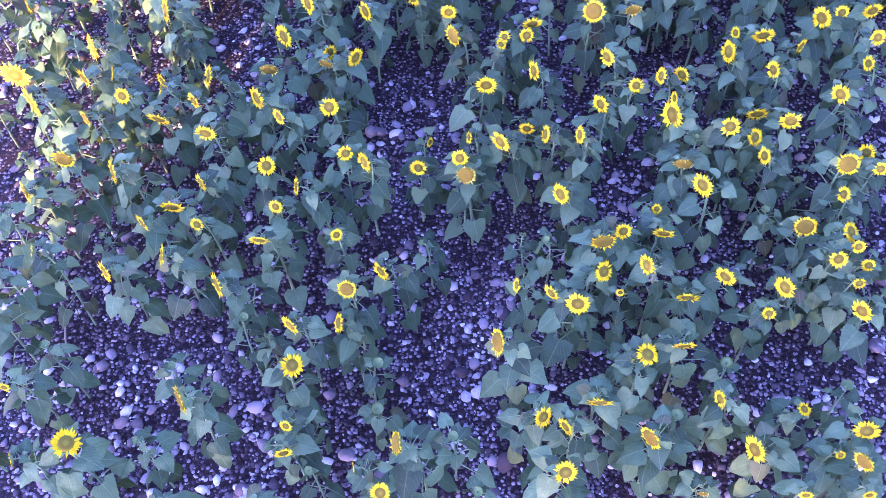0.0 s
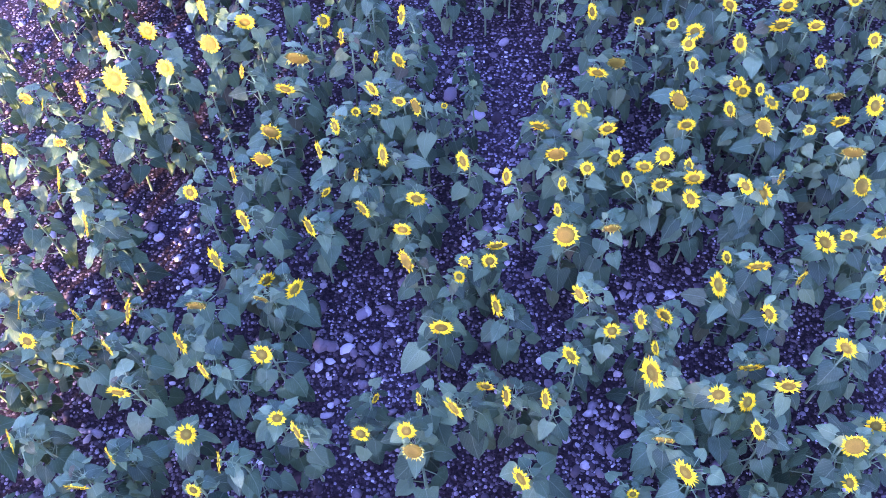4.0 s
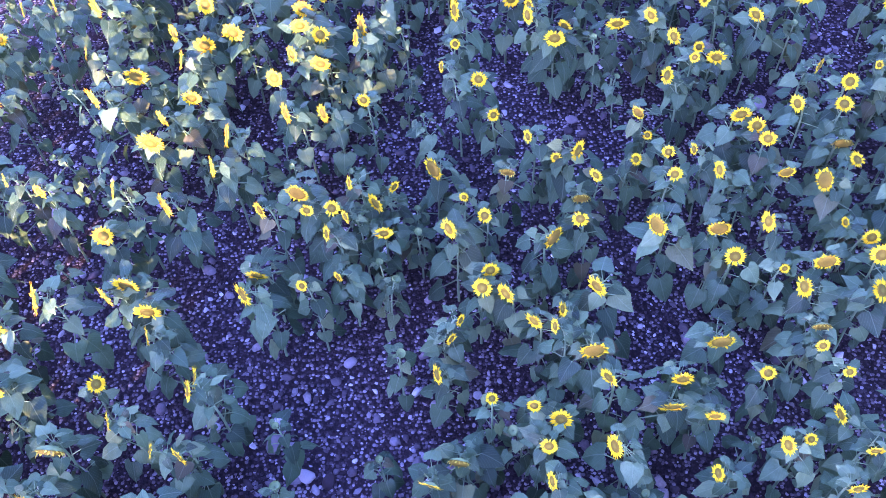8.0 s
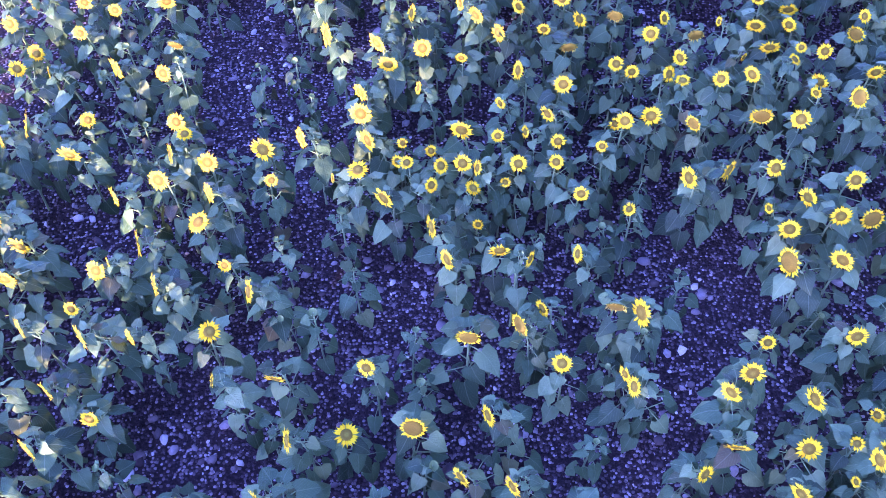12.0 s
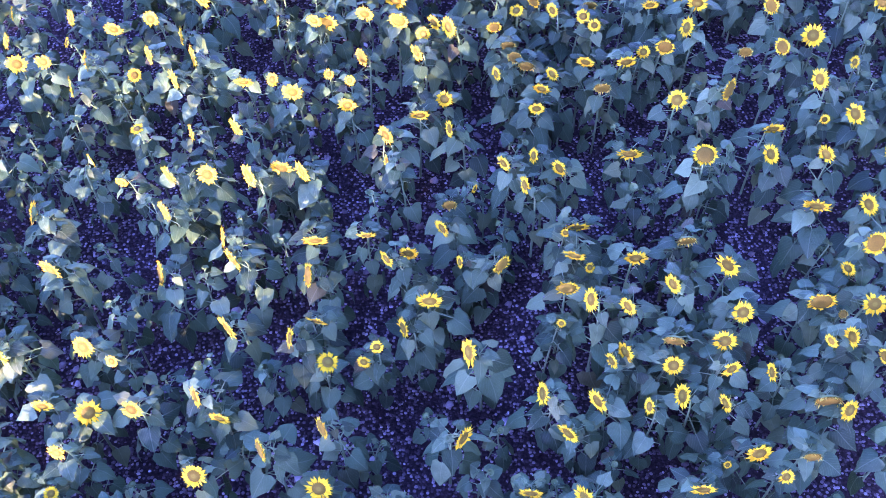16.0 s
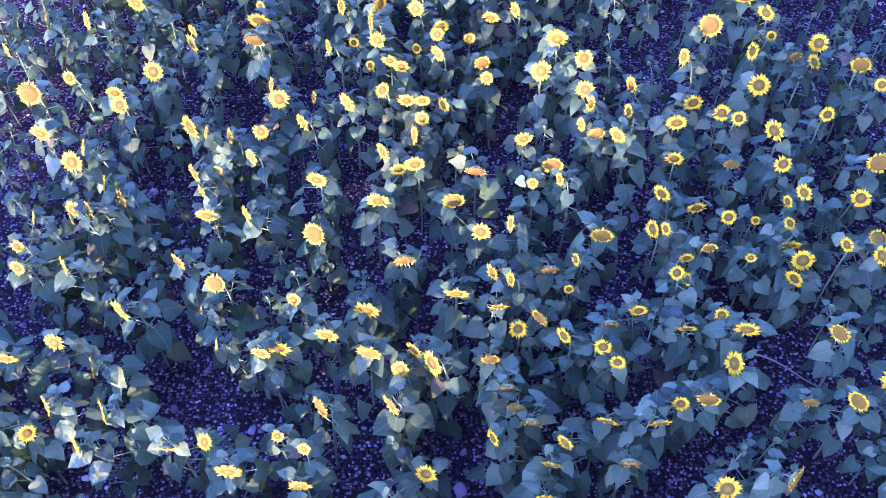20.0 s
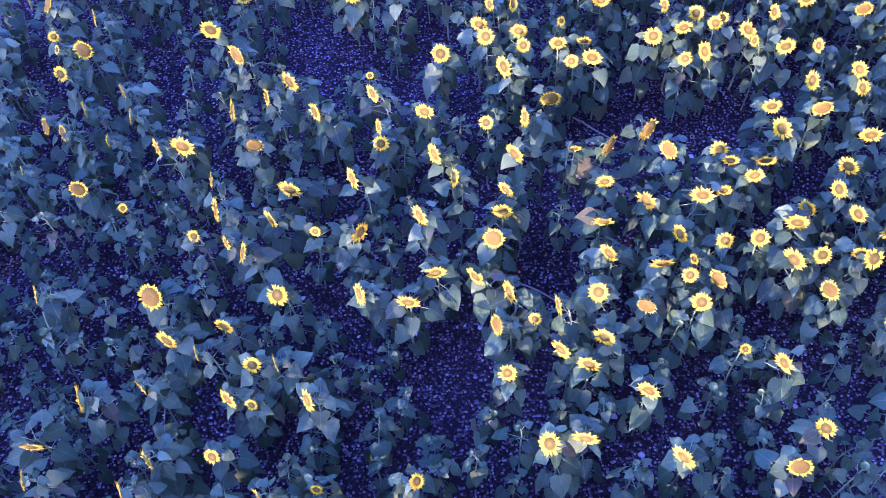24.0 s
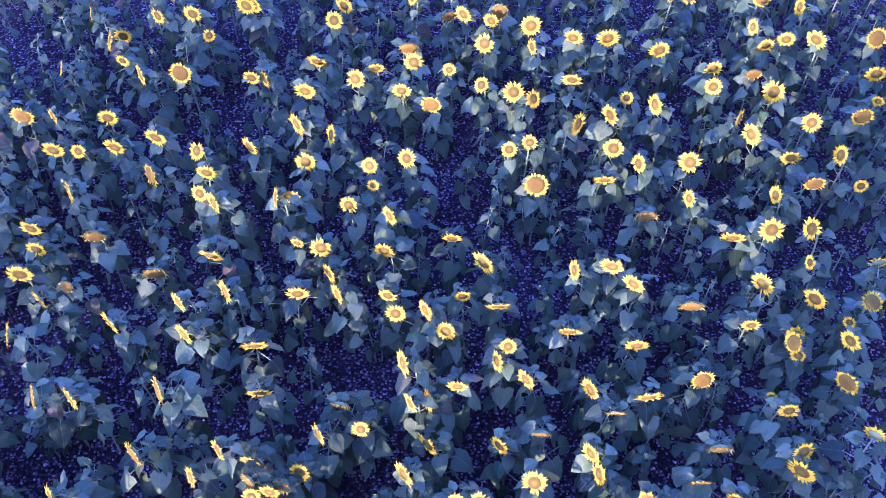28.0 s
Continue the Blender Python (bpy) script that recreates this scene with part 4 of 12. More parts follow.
crowd(-1.64, 3.45, 0.83, 0.186, -97, -13)
crowd(1.49, 3.52, 0.87, 0.156, -102, -15, "faded")
crowd(2.62, 3.54, 0.84, 0.129, -118, 30)
crowd(-0.88, 3.54, 0.84, 0.140, -170, 17)
crowd(1.99, 3.54, 0.87, 0.131, -163, 15)
crowd(2.30, 3.59, 0.53, 0.054, -27, 80, "bud")
crowd(-1.47, 3.60, 0.86, 0.143, -144, 8)
crowd(-2.56, 3.62, 0.84, 0.183, -144, 8)
crowd(-1.44, 3.67, 0.72, 0.058, -169, 79, "bud")
crowd(-1.07, 3.70, 0.86, 0.135, -58, 48)
crowd(-2.02, 3.71, 0.88, 0.185, -154, 13)
crowd(1.98, 3.72, 0.83, 0.141, -55, 40)
crowd(1.80, 3.72, 0.95, 0.145, -102, 30)
crowd(2.19, 3.76, 0.92, 0.164, -104, 5)
crowd(-0.58, 3.77, 0.85, 0.121, -82, 30)
crowd(0.89, 3.78, 0.88, 0.142, -171, 18)
crowd(-2.34, 3.82, 0.90, 0.183, -97, 1, "ripe")
crowd(1.66, 3.84, 0.72, 0.045, -147, 71, "bud")
crowd(-2.09, 3.88, 0.68, 0.067, 130, 59, "bud")
crowd(1.49, 3.90, 0.88, 0.220, -157, 14)
crowd(2.06, 3.95, 0.78, 0.176, -95, -16)
crowd(-1.46, 3.95, 0.91, 0.162, -99, -1)
crowd(2.57, 3.98, 0.89, 0.156, -140, 11)
crowd(-2.16, 4.04, 0.56, 0.045, 105, 58, "bud")
crowd(1.06, 4.05, 0.85, 0.146, -138, 11)
crowd(-1.00, 4.06, 0.90, 0.140, -137, 8)
crowd(1.54, 4.07, 0.84, 0.109, -169, 10)
crowd(2.72, 4.08, 0.58, 0.053, -174, 78, "bud")
crowd(-2.81, 4.14, 0.57, 0.052, 171, 51, "bud")
crowd(-0.69, 4.17, 0.84, 0.149, -101, 35)
crowd(1.31, 4.19, 0.85, 0.118, -97, 33)
crowd(-2.28, 4.20, 0.84, 0.134, -137, 5, "ripe")
crowd(-1.82, 4.20, 0.79, 0.187, -109, -18)
crowd(2.20, 4.22, 0.89, 0.140, -155, 13)
crowd(-1.56, 4.23, 0.91, 0.139, -136, 4)
crowd(1.48, 4.24, 0.87, 0.137, -171, 20)
crowd(-2.59, 4.25, 0.97, 0.240, -140, 5)
crowd(-1.16, 4.26, 0.87, 0.183, -141, 10)
crowd(2.85, 4.27, 0.84, 0.121, -163, 16)
crowd(1.63, 4.28, 0.83, 0.139, -135, 7)
crowd(-2.03, 4.30, 0.92, 0.125, -102, 31)
crowd(-1.80, 4.39, 0.88, 0.117, -174, 22)
crowd(-2.69, 4.40, 0.73, 0.048, -74, 79, "bud")
crowd(0.67, 4.42, 0.80, 0.158, -156, 13)
crowd(1.15, 4.42, 0.89, 0.156, -144, 6)
crowd(2.94, 4.44, 0.90, 0.124, -99, 33)
crowd(1.98, 4.47, 0.82, 0.182, -165, 15)
crowd(2.47, 4.49, 0.81, 0.133, -52, 2)
crowd(-2.31, 4.49, 0.91, 0.162, -135, 1)
crowd(-1.09, 4.50, 0.88, 0.165, -93, -13, "faded")
crowd(-1.50, 4.50, 0.85, 0.190, -167, 25)
crowd(-1.82, 4.51, 0.82, 0.126, -136, 5)
crowd(-2.13, 4.52, 0.90, 0.145, -171, 21)
crowd(-0.71, 4.52, 0.88, 0.123, -110, -16, "faded")
crowd(2.22, 4.56, 0.86, 0.184, -93, -14)
crowd(-2.79, 4.57, 0.90, 0.240, -99, 4)
crowd(-0.52, 4.59, 0.85, 0.168, -44, 3)
crowd(2.08, 4.68, 0.78, 0.100, -158, 17)
crowd(-0.70, 4.68, 0.82, 0.139, -48, 6)
crowd(2.66, 4.71, 0.84, 0.177, -144, 10)
crowd(2.79, 4.72, 0.87, 0.116, -100, 25)
crowd(0.50, 4.73, 0.82, 0.096, -106, 32)
crowd(3.03, 4.77, 0.82, 0.156, -89, -1)
crowd(-1.01, 4.83, 0.85, 0.196, -137, 10)
crowd(-2.34, 4.86, 0.83, 0.211, -148, 12)
crowd(1.41, 4.91, 0.83, 0.151, -90, -12, "faded")
crowd(3.05, 4.96, 0.60, 0.045, -132, 71, "bud")
crowd(-2.50, 5.02, 0.81, 0.059, 79, 56, "bud")
crowd(-0.45, 5.05, 0.83, 0.181, -146, 7)
crowd(-0.84, 5.06, 0.92, 0.182, -143, 11)
crowd(1.92, 5.07, 0.86, 0.155, -146, 15)
crowd(-1.75, 5.08, 0.69, 0.066, 58, 82, "bud")
crowd(2.25, 5.10, 0.92, 0.136, -142, 11)
crowd(2.38, 5.10, 0.83, 0.173, -157, 15)
crowd(3.02, 5.14, 0.79, 0.167, -172, 22, "ripe")
crowd(-1.86, 5.16, 0.85, 0.218, -160, 16)
crowd(2.50, 5.19, 0.87, 0.126, -39, 10)
crowd(-2.82, 5.21, 0.72, 0.050, -160, 70, "bud")
crowd(1.97, 5.23, 0.86, 0.157, -97, 5)
crowd(1.77, 5.23, 0.81, 0.157, -93, 4)
crowd(1.15, 5.27, 0.83, 0.108, -168, 27)
crowd(1.56, 5.28, 0.82, 0.123, -158, 20)
crowd(-2.85, 5.29, 0.86, 0.161, -165, -2)
crowd(-3.01, 5.32, 0.52, 0.053, -19, 72, "bud")
crowd(-1.76, 5.32, 0.82, 0.071, 90, 82, "bud")
crowd(-0.36, 5.33, 0.80, 0.096, -48, -2)
crowd(1.96, 5.34, 0.85, 0.111, -164, 19)
crowd(1.31, 5.34, 0.88, 0.108, -103, 35)
crowd(-2.40, 5.34, 0.84, 0.102, -142, 35)
crowd(-1.94, 5.34, 0.62, 0.045, 25, 73, "bud")
crowd(2.68, 5.35, 0.74, 0.070, -60, 65, "bud")
crowd(1.68, 5.36, 0.84, 0.137, -105, 2)
crowd(-1.23, 5.37, 0.83, 0.121, -110, 34)
crowd(3.01, 5.37, 0.85, 0.190, -106, -16, "faded")
crowd(3.55, 5.39, 0.81, 0.190, -151, 14, "ripe")
crowd(1.81, 5.40, 0.88, 0.145, -96, 37)
crowd(-3.19, 5.42, 0.80, 0.160, -101, -19, "faded")
crowd(2.92, 5.42, 0.70, 0.072, -55, 62, "bud")
crowd(-0.16, 5.44, 0.82, 0.117, -174, 23)
crowd(1.51, 5.45, 0.83, 0.138, -71, 27)
crowd(-0.95, 5.47, 0.86, 0.141, -156, 12)
crowd(3.28, 5.47, 0.94, 0.159, -165, 26)
crowd(-2.08, 5.50, 0.88, 0.211, -167, 20)
crowd(2.75, 5.52, 0.91, 0.094, -99, 27)
crowd(-1.93, 5.55, 0.75, 0.075, 159, 68, "bud")
crowd(-0.76, 5.55, 0.90, 0.169, -98, 0, "ripe")
crowd(3.59, 5.58, 0.64, 0.051, 24, 63, "bud")
crowd(2.50, 5.62, 0.85, 0.160, -139, 11, "ripe")
crowd(-0.40, 5.62, 0.87, 0.147, -157, 10)
crowd(3.01, 5.65, 0.82, 0.143, -90, -3)
crowd(-1.20, 5.66, 0.83, 0.059, -144, 70, "bud")
crowd(1.49, 5.68, 0.85, 0.141, -92, 1)
crowd(2.01, 5.69, 0.83, 0.150, -95, -1)
crowd(3.25, 5.73, 0.86, 0.168, -168, 22)
crowd(2.56, 5.76, 0.92, 0.139, -12, 67)
crowd(3.70, 5.77, 0.93, 0.114, -142, 30)
crowd(2.31, 5.78, 0.85, 0.131, -158, 12)
crowd(-2.48, 5.80, 0.85, 0.128, -104, 7)
crowd(1.33, 5.80, 0.92, 0.154, -33, 59)
crowd(-2.89, 5.81, 0.80, 0.190, -149, 6, "ripe")
crowd(-0.30, 5.82, 0.87, 0.142, -146, 16)
crowd(-3.29, 5.83, 0.88, 0.190, -164, 12, "ripe")
crowd(-2.15, 5.84, 0.85, 0.100, -80, -1)
crowd(-0.74, 5.86, 0.81, 0.183, -106, -1, "ripe")
crowd(3.05, 5.89, 0.80, 0.154, -94, -19, "faded")
crowd(2.81, 5.90, 0.83, 0.129, -97, 31)
crowd(2.00, 5.90, 0.84, 0.182, -136, 7, "ripe")
crowd(-0.07, 5.91, 0.69, 0.068, 69, 82, "bud")
crowd(2.54, 5.93, 0.86, 0.104, -168, 22)
crowd(-0.28, 5.96, 0.82, 0.123, -100, -12, "faded")
crowd(-0.17, 5.98, 0.82, 0.080, -95, 28)
crowd(2.45, 5.98, 0.80, 0.113, -104, 24)
crowd(-0.04, 5.99, 0.82, 0.101, -100, 28)
crowd(2.41, 6.01, 0.84, 0.135, -98, 22)
crowd(3.69, 6.03, 0.89, 0.122, -90, 5)
crowd(-1.86, 6.03, 0.81, 0.172, -144, 11)
crowd(-1.60, 6.08, 0.85, 0.231, -142, 11)
crowd(-0.05, 6.10, 0.91, 0.145, -134, 1)
crowd(2.64, 6.13, 0.70, 0.050, -163, 70, "bud")
crowd(-2.30, 6.14, 0.90, 0.109, -169, 22)
crowd(2.13, 6.15, 0.90, 0.127, -166, 15)
crowd(4.07, 6.16, 0.92, 0.060, -92, 75, "bud")
crowd(3.01, 6.17, 0.84, 0.117, -170, 23)
crowd(-1.45, 6.21, 0.72, 0.051, 65, 58, "bud")
crowd(3.83, 6.22, 0.91, 0.118, -97, -1)
crowd(-0.66, 6.23, 0.82, 0.173, -104, -15)
crowd(-1.69, 6.25, 0.52, 0.045, 164, 84, "bud")
crowd(3.39, 6.28, 0.90, 0.128, -161, 21)
crowd(-2.83, 6.31, 0.93, 0.133, -97, 37)
crowd(-2.09, 6.31, 0.83, 0.195, -149, 9)
crowd(-2.50, 6.32, 0.78, 0.121, -98, 5)
crowd(2.48, 6.32, 0.91, 0.153, -158, 20)
crowd(3.54, 6.33, 0.84, 0.085, -94, 47)
crowd(-0.95, 6.33, 0.91, 0.122, -162, 20)
crowd(2.13, 6.34, 0.91, 0.114, -99, 33)
crowd(-1.85, 6.37, 0.87, 0.224, -104, 29)
crowd(-1.21, 6.38, 0.70, 0.068, -41, 74, "bud")
crowd(1.79, 6.42, 0.56, 0.045, -99, 64, "bud")
crowd(-1.50, 6.43, 0.89, 0.150, -102, 22)
crowd(4.06, 6.44, 0.80, 0.168, -181, 40)
crowd(-0.03, 6.46, 0.84, 0.106, -172, 24)
crowd(3.74, 6.47, 0.83, 0.142, -168, 0)
crowd(3.36, 6.47, 0.52, 0.050, 0, 64, "bud")
crowd(-0.58, 6.48, 0.86, 0.222, -96, -18, "faded")
crowd(3.05, 6.48, 0.87, 0.137, -98, -3)
crowd(2.22, 6.52, 0.84, 0.148, -104, 27)
crowd(1.96, 6.54, 0.68, 0.067, -127, 67, "bud")
crowd(2.85, 6.58, 0.80, 0.194, -91, -12)
crowd(4.22, 6.59, 0.91, 0.060, -137, 75, "bud")
crowd(2.08, 6.61, 0.84, 0.102, -101, 23)
crowd(-1.20, 6.62, 0.91, 0.174, -109, 26, "ripe")
crowd(-0.27, 6.62, 0.90, 0.146, -162, 16)
crowd(1.85, 6.67, 0.83, 0.086, -120, 83)
crowd(-2.89, 6.67, 0.87, 0.190, -160, 20, "ripe")
crowd(3.84, 6.70, 0.87, 0.088, -101, 33)
crowd(2.92, 6.72, 0.85, 0.155, -94, 2)
crowd(3.40, 6.73, 0.85, 0.107, -104, 36)
crowd(-1.97, 6.75, 0.87, 0.183, -139, 8)
crowd(2.51, 6.75, 0.86, 0.144, -138, 3)
crowd(-0.91, 6.76, 0.73, 0.064, 137, 60, "bud")
crowd(0.16, 6.77, 0.92, 0.147, -164, 23)
crowd(3.08, 6.77, 0.71, 0.049, 161, 69, "bud")
crowd(4.52, 6.79, 0.83, 0.160, -85, -16, "faded")
crowd(-0.97, 6.84, 0.89, 0.176, -89, -1)
crowd(3.72, 6.85, 0.91, 0.097, -99, 27)
crowd(-1.70, 6.88, 0.82, 0.159, -103, 26)
crowd(-1.52, 6.89, 0.59, 0.045, 55, 76, "bud")
crowd(0.16, 6.90, 0.82, 0.160, -171, 20)
crowd(-0.42, 6.91, 0.79, 0.128, -45, 46)
crowd(2.45, 6.92, 0.87, 0.199, -91, 0, "ripe")
crowd(-3.03, 6.93, 0.91, 0.109, -90, 35)
crowd(3.20, 6.97, 0.80, 0.200, -91, -5, "ripe")
crowd(3.76, 6.99, 0.88, 0.144, -95, -16, "faded")
crowd(-2.25, 7.03, 0.56, 0.050, -159, 70, "bud")
crowd(-1.31, 7.05, 0.84, 0.183, -149, 13)
crowd(2.24, 7.06, 0.92, 0.114, -168, 20)
crowd(-1.16, 7.14, 0.52, 0.049, -87, 63, "bud")
crowd(2.13, 7.15, 0.84, 0.146, -131, 3)
crowd(-3.03, 7.15, 0.80, 0.160, -94, -10, "faded")
crowd(-0.14, 7.17, 0.86, 0.151, -162, 12)
crowd(1.70, 7.19, 0.82, 0.096, -37, 12)
crowd(4.16, 7.20, 0.89, 0.170, -40, 54)
crowd(2.31, 7.23, 0.82, 0.116, -169, 19)
crowd(-2.46, 7.24, 0.86, 0.170, -102, 25)
crowd(3.73, 7.26, 0.88, 0.153, -165, 21)
crowd(-1.08, 7.29, 0.83, 0.161, -94, 4)
crowd(2.52, 7.34, 0.88, 0.173, -137, 2)
crowd(-0.17, 7.35, 0.84, 0.196, -92, -3)
crowd(3.89, 7.41, 0.91, 0.183, -94, -1, "ripe")
crowd(3.67, 7.43, 0.82, 0.075, -100, 30)
crowd(0.40, 7.43, 0.85, 0.190, -139, 9)
crowd(-0.83, 7.43, 0.93, 0.240, -158, 19)
crowd(4.23, 7.44, 0.90, 0.159, -106, 33)
crowd(-1.45, 7.46, 0.88, 0.182, -101, -2)
crowd(-0.44, 7.47, 0.85, 0.179, -134, -1)
crowd(4.56, 7.48, 0.82, 0.093, -67, 72)
crowd(2.37, 7.49, 0.59, 0.054, 96, 59, "bud")
crowd(3.60, 7.52, 0.53, 0.048, 11, 64, "bud")
crowd(-2.47, 7.52, 0.84, 0.202, -145, 10)
crowd(1.90, 7.53, 0.82, 0.131, -82, 22)
crowd(3.39, 7.53, 0.83, 0.148, -105, 31)
crowd(0.97, 7.54, 0.82, 0.094, -132, 6)
crowd(-0.33, 7.55, 0.83, 0.208, -102, -2)
crowd(-2.24, 7.55, 0.77, 0.101, -100, 33)
crowd(4.24, 7.61, 0.84, 0.134, -97, 23)
crowd(4.55, 7.63, 0.82, 0.160, -106, 30)
crowd(4.93, 7.64, 0.90, 0.125, -105, 10)
crowd(-2.86, 7.66, 0.79, 0.139, -151, 26)
crowd(3.32, 7.71, 0.88, 0.176, -96, 0, "ripe")
crowd(2.30, 7.71, 0.88, 0.192, -47, 1, "ripe")
crowd(3.62, 7.72, 0.91, 0.150, -165, 22)
crowd(-2.31, 7.76, 0.86, 0.148, -87, 36)
crowd(2.95, 7.76, 0.88, 0.188, -146, 12, "ripe")
crowd(4.15, 7.78, 0.77, 0.086, -166, 14)
crowd(4.73, 7.78, 0.92, 0.158, -105, 27)
crowd(-1.43, 7.82, 0.84, 0.135, -163, 9)
crowd(1.25, 7.85, 0.82, 0.143, -90, 2)
crowd(-2.54, 7.86, 0.84, 0.161, -150, 6, "ripe")
crowd(4.96, 7.90, 0.54, 0.045, 167, 57, "bud")
crowd(-1.92, 7.93, 0.88, 0.144, -148, 2)
crowd(-2.89, 7.94, 0.92, 0.105, -91, 30)
crowd(-0.56, 7.98, 0.77, 0.167, -87, 22)
crowd(-1.72, 7.99, 0.84, 0.179, -145, 6)
crowd(-2.29, 7.99, 0.83, 0.145, -170, 6)
crowd(0.77, 8.00, 0.90, 0.104, -99, 23)
crowd(0.93, 8.00, 0.91, 0.124, -96, 34)
crowd(4.60, 8.00, 0.82, 0.135, -106, 24)
crowd(0.47, 8.03, 0.89, 0.141, -136, 7)
crowd(4.08, 8.07, 0.84, 0.182, -167, 25, "ripe")
crowd(5.13, 8.07, 0.91, 0.060, -149, 75, "bud")
crowd(3.83, 8.11, 0.89, 0.136, -91, -6, "ripe")
crowd(3.11, 8.11, 0.93, 0.118, -97, 29)
crowd(0.71, 8.12, 0.93, 0.189, -106, -1, "ripe")
crowd(3.65, 8.14, 0.69, 0.051, -34, 60, "bud")
crowd(3.41, 8.15, 0.90, 0.141, -165, 13)
crowd(1.04, 8.18, 0.93, 0.119, -160, 12)
crowd(-0.19, 8.20, 0.78, 0.203, -141, 5)
crowd(4.32, 8.21, 0.85, 0.134, -48, 66)
crowd(4.97, 8.22, 0.90, 0.112, -138, 28)
crowd(1.46, 8.23, 0.56, 0.053, 48, 79, "bud")
crowd(-0.49, 8.24, 0.92, 0.166, -168, 20)
crowd(-0.98, 8.27, 0.90, 0.125, -116, 10)
crowd(4.61, 8.28, 0.67, 0.050, -163, 70, "bud")
crowd(-2.11, 8.30, 0.79, 0.139, -181, 20)
crowd(-2.64, 8.31, 0.82, 0.160, -174, 34)
crowd(3.28, 8.33, 0.90, 0.100, -166, 15)
crowd(-1.69, 8.34, 0.54, 0.052, -32, 84, "bud")
crowd(4.83, 8.35, 0.82, 0.172, -90, -5, "ripe")
crowd(3.13, 8.37, 0.84, 0.108, -107, 27)
crowd(3.77, 8.38, 0.91, 0.131, -110, 23)
crowd(-1.23, 8.38, 0.90, 0.133, -149, 10)
crowd(-1.91, 8.39, 0.93, 0.160, -91, -15, "faded")
crowd(4.29, 8.39, 0.81, 0.174, -99, -18, "faded")
crowd(-1.51, 8.43, 0.86, 0.121, -176, 32)
crowd(0.11, 8.46, 0.83, 0.181, -160, 10)
crowd(5.46, 8.48, 0.94, 0.060, -92, 75, "bud")
crowd(-2.61, 8.49, 0.60, 0.054, -127, 73, "bud")
crowd(5.23, 8.51, 0.50, 0.054, -9, 53, "bud")
crowd(3.74, 8.53, 0.87, 0.141, -105, 24)
crowd(4.85, 8.56, 0.88, 0.158, -90, 3)
crowd(4.96, 8.57, 0.92, 0.102, -97, -1)
crowd(3.04, 8.60, 0.75, 0.082, -103, 27)
crowd(-1.80, 8.60, 0.80, 0.153, -80, 36)
crowd(3.65, 8.62, 0.89, 0.171, -89, -2)
crowd(4.03, 8.66, 0.92, 0.144, -154, 14)
crowd(4.35, 8.66, 0.89, 0.139, -126, 67)
crowd(-2.61, 8.68, 0.84, 0.160, -141, -22, "faded")
crowd(-2.82, 8.68, 0.80, 0.160, -156, -23, "faded")
crowd(-0.03, 8.72, 0.58, 0.045, -96, 58, "bud")
crowd(0.19, 8.72, 0.84, 0.214, -171, 19)
crowd(-0.35, 8.73, 0.80, 0.222, -98, -1)
crowd(-1.51, 8.74, 0.80, 0.060, -107, 75, "bud")
crowd(0.34, 8.76, 0.56, 0.045, -29, 71, "bud")
crowd(-2.24, 8.81, 0.94, 0.111, -164, 17)
crowd(0.59, 8.85, 0.89, 0.167, -149, 9)
crowd(4.81, 8.86, 0.79, 0.179, -107, -16)
crowd(0.84, 8.87, 0.85, 0.166, -144, 12)
crowd(4.45, 8.87, 0.88, 0.142, -102, 36)
crowd(-0.26, 8.87, 0.88, 0.158, -136, -1)
crowd(1.12, 8.95, 0.87, 0.113, -103, 22)
crowd(4.95, 8.97, 0.90, 0.094, -174, -2)
crowd(5.45, 9.00, 0.89, 0.139, -181, 0)
crowd(-1.86, 9.01, 0.90, 0.190, -106, 0, "ripe")
crowd(0.54, 9.03, 0.55, 0.047, 59, 54, "bud")
crowd(-0.08, 9.05, 0.88, 0.159, -91, 0)
crowd(4.73, 9.07, 0.82, 0.082, -161, 20)
crowd(-0.76, 9.07, 0.91, 0.198, -135, 0)
crowd(4.32, 9.10, 0.81, 0.146, -43, 0)
crowd(-2.11, 9.12, 0.91, 0.161, -157, 8)
crowd(3.43, 9.13, 0.93, 0.093, -89, 27)
crowd(-2.63, 9.15, 0.82, 0.060, -103, 75, "bud")
crowd(1.67, 9.17, 0.93, 0.106, -166, 15)
crowd(1.93, 9.19, 0.77, 0.139, -102, 22)
crowd(-0.63, 9.19, 0.69, 0.046, -16, 85, "bud")
crowd(-1.54, 9.19, 0.79, 0.135, -99, 20)
crowd(-0.98, 9.22, 0.83, 0.050, -152, 70, "bud")
crowd(3.62, 9.22, 0.83, 0.166, -103, -4)
crowd(0.48, 9.23, 0.85, 0.151, -103, 22)
crowd(4.92, 9.29, 0.82, 0.153, -102, 35)
crowd(5.16, 9.30, 0.89, 0.163, -180, 9)
crowd(0.81, 9.32, 0.88, 0.174, -99, -2)
crowd(3.52, 9.34, 0.82, 0.102, -107, 30)
crowd(-0.53, 9.35, 0.82, 0.210, -92, -3)
crowd(5.71, 9.35, 0.93, 0.060, -100, 75, "bud")
crowd(5.47, 9.36, 0.90, 0.149, -97, 27)
crowd(-0.37, 9.36, 0.69, 0.052, -52, 82, "bud")
crowd(0.93, 9.42, 0.67, 0.045, 95, 76, "bud")
crowd(-0.19, 9.42, 0.90, 0.182, -171, 18)
crowd(-2.20, 9.43, 0.93, 0.060, -87, 75, "bud")
crowd(0.60, 9.43, 0.88, 0.153, -141, 11)
crowd(-2.53, 9.49, 0.81, 0.156, -105, 14)
crowd(5.77, 9.54, 0.88, 0.175, -143, 4)
crowd(-0.90, 9.54, 0.89, 0.121, -165, 17)
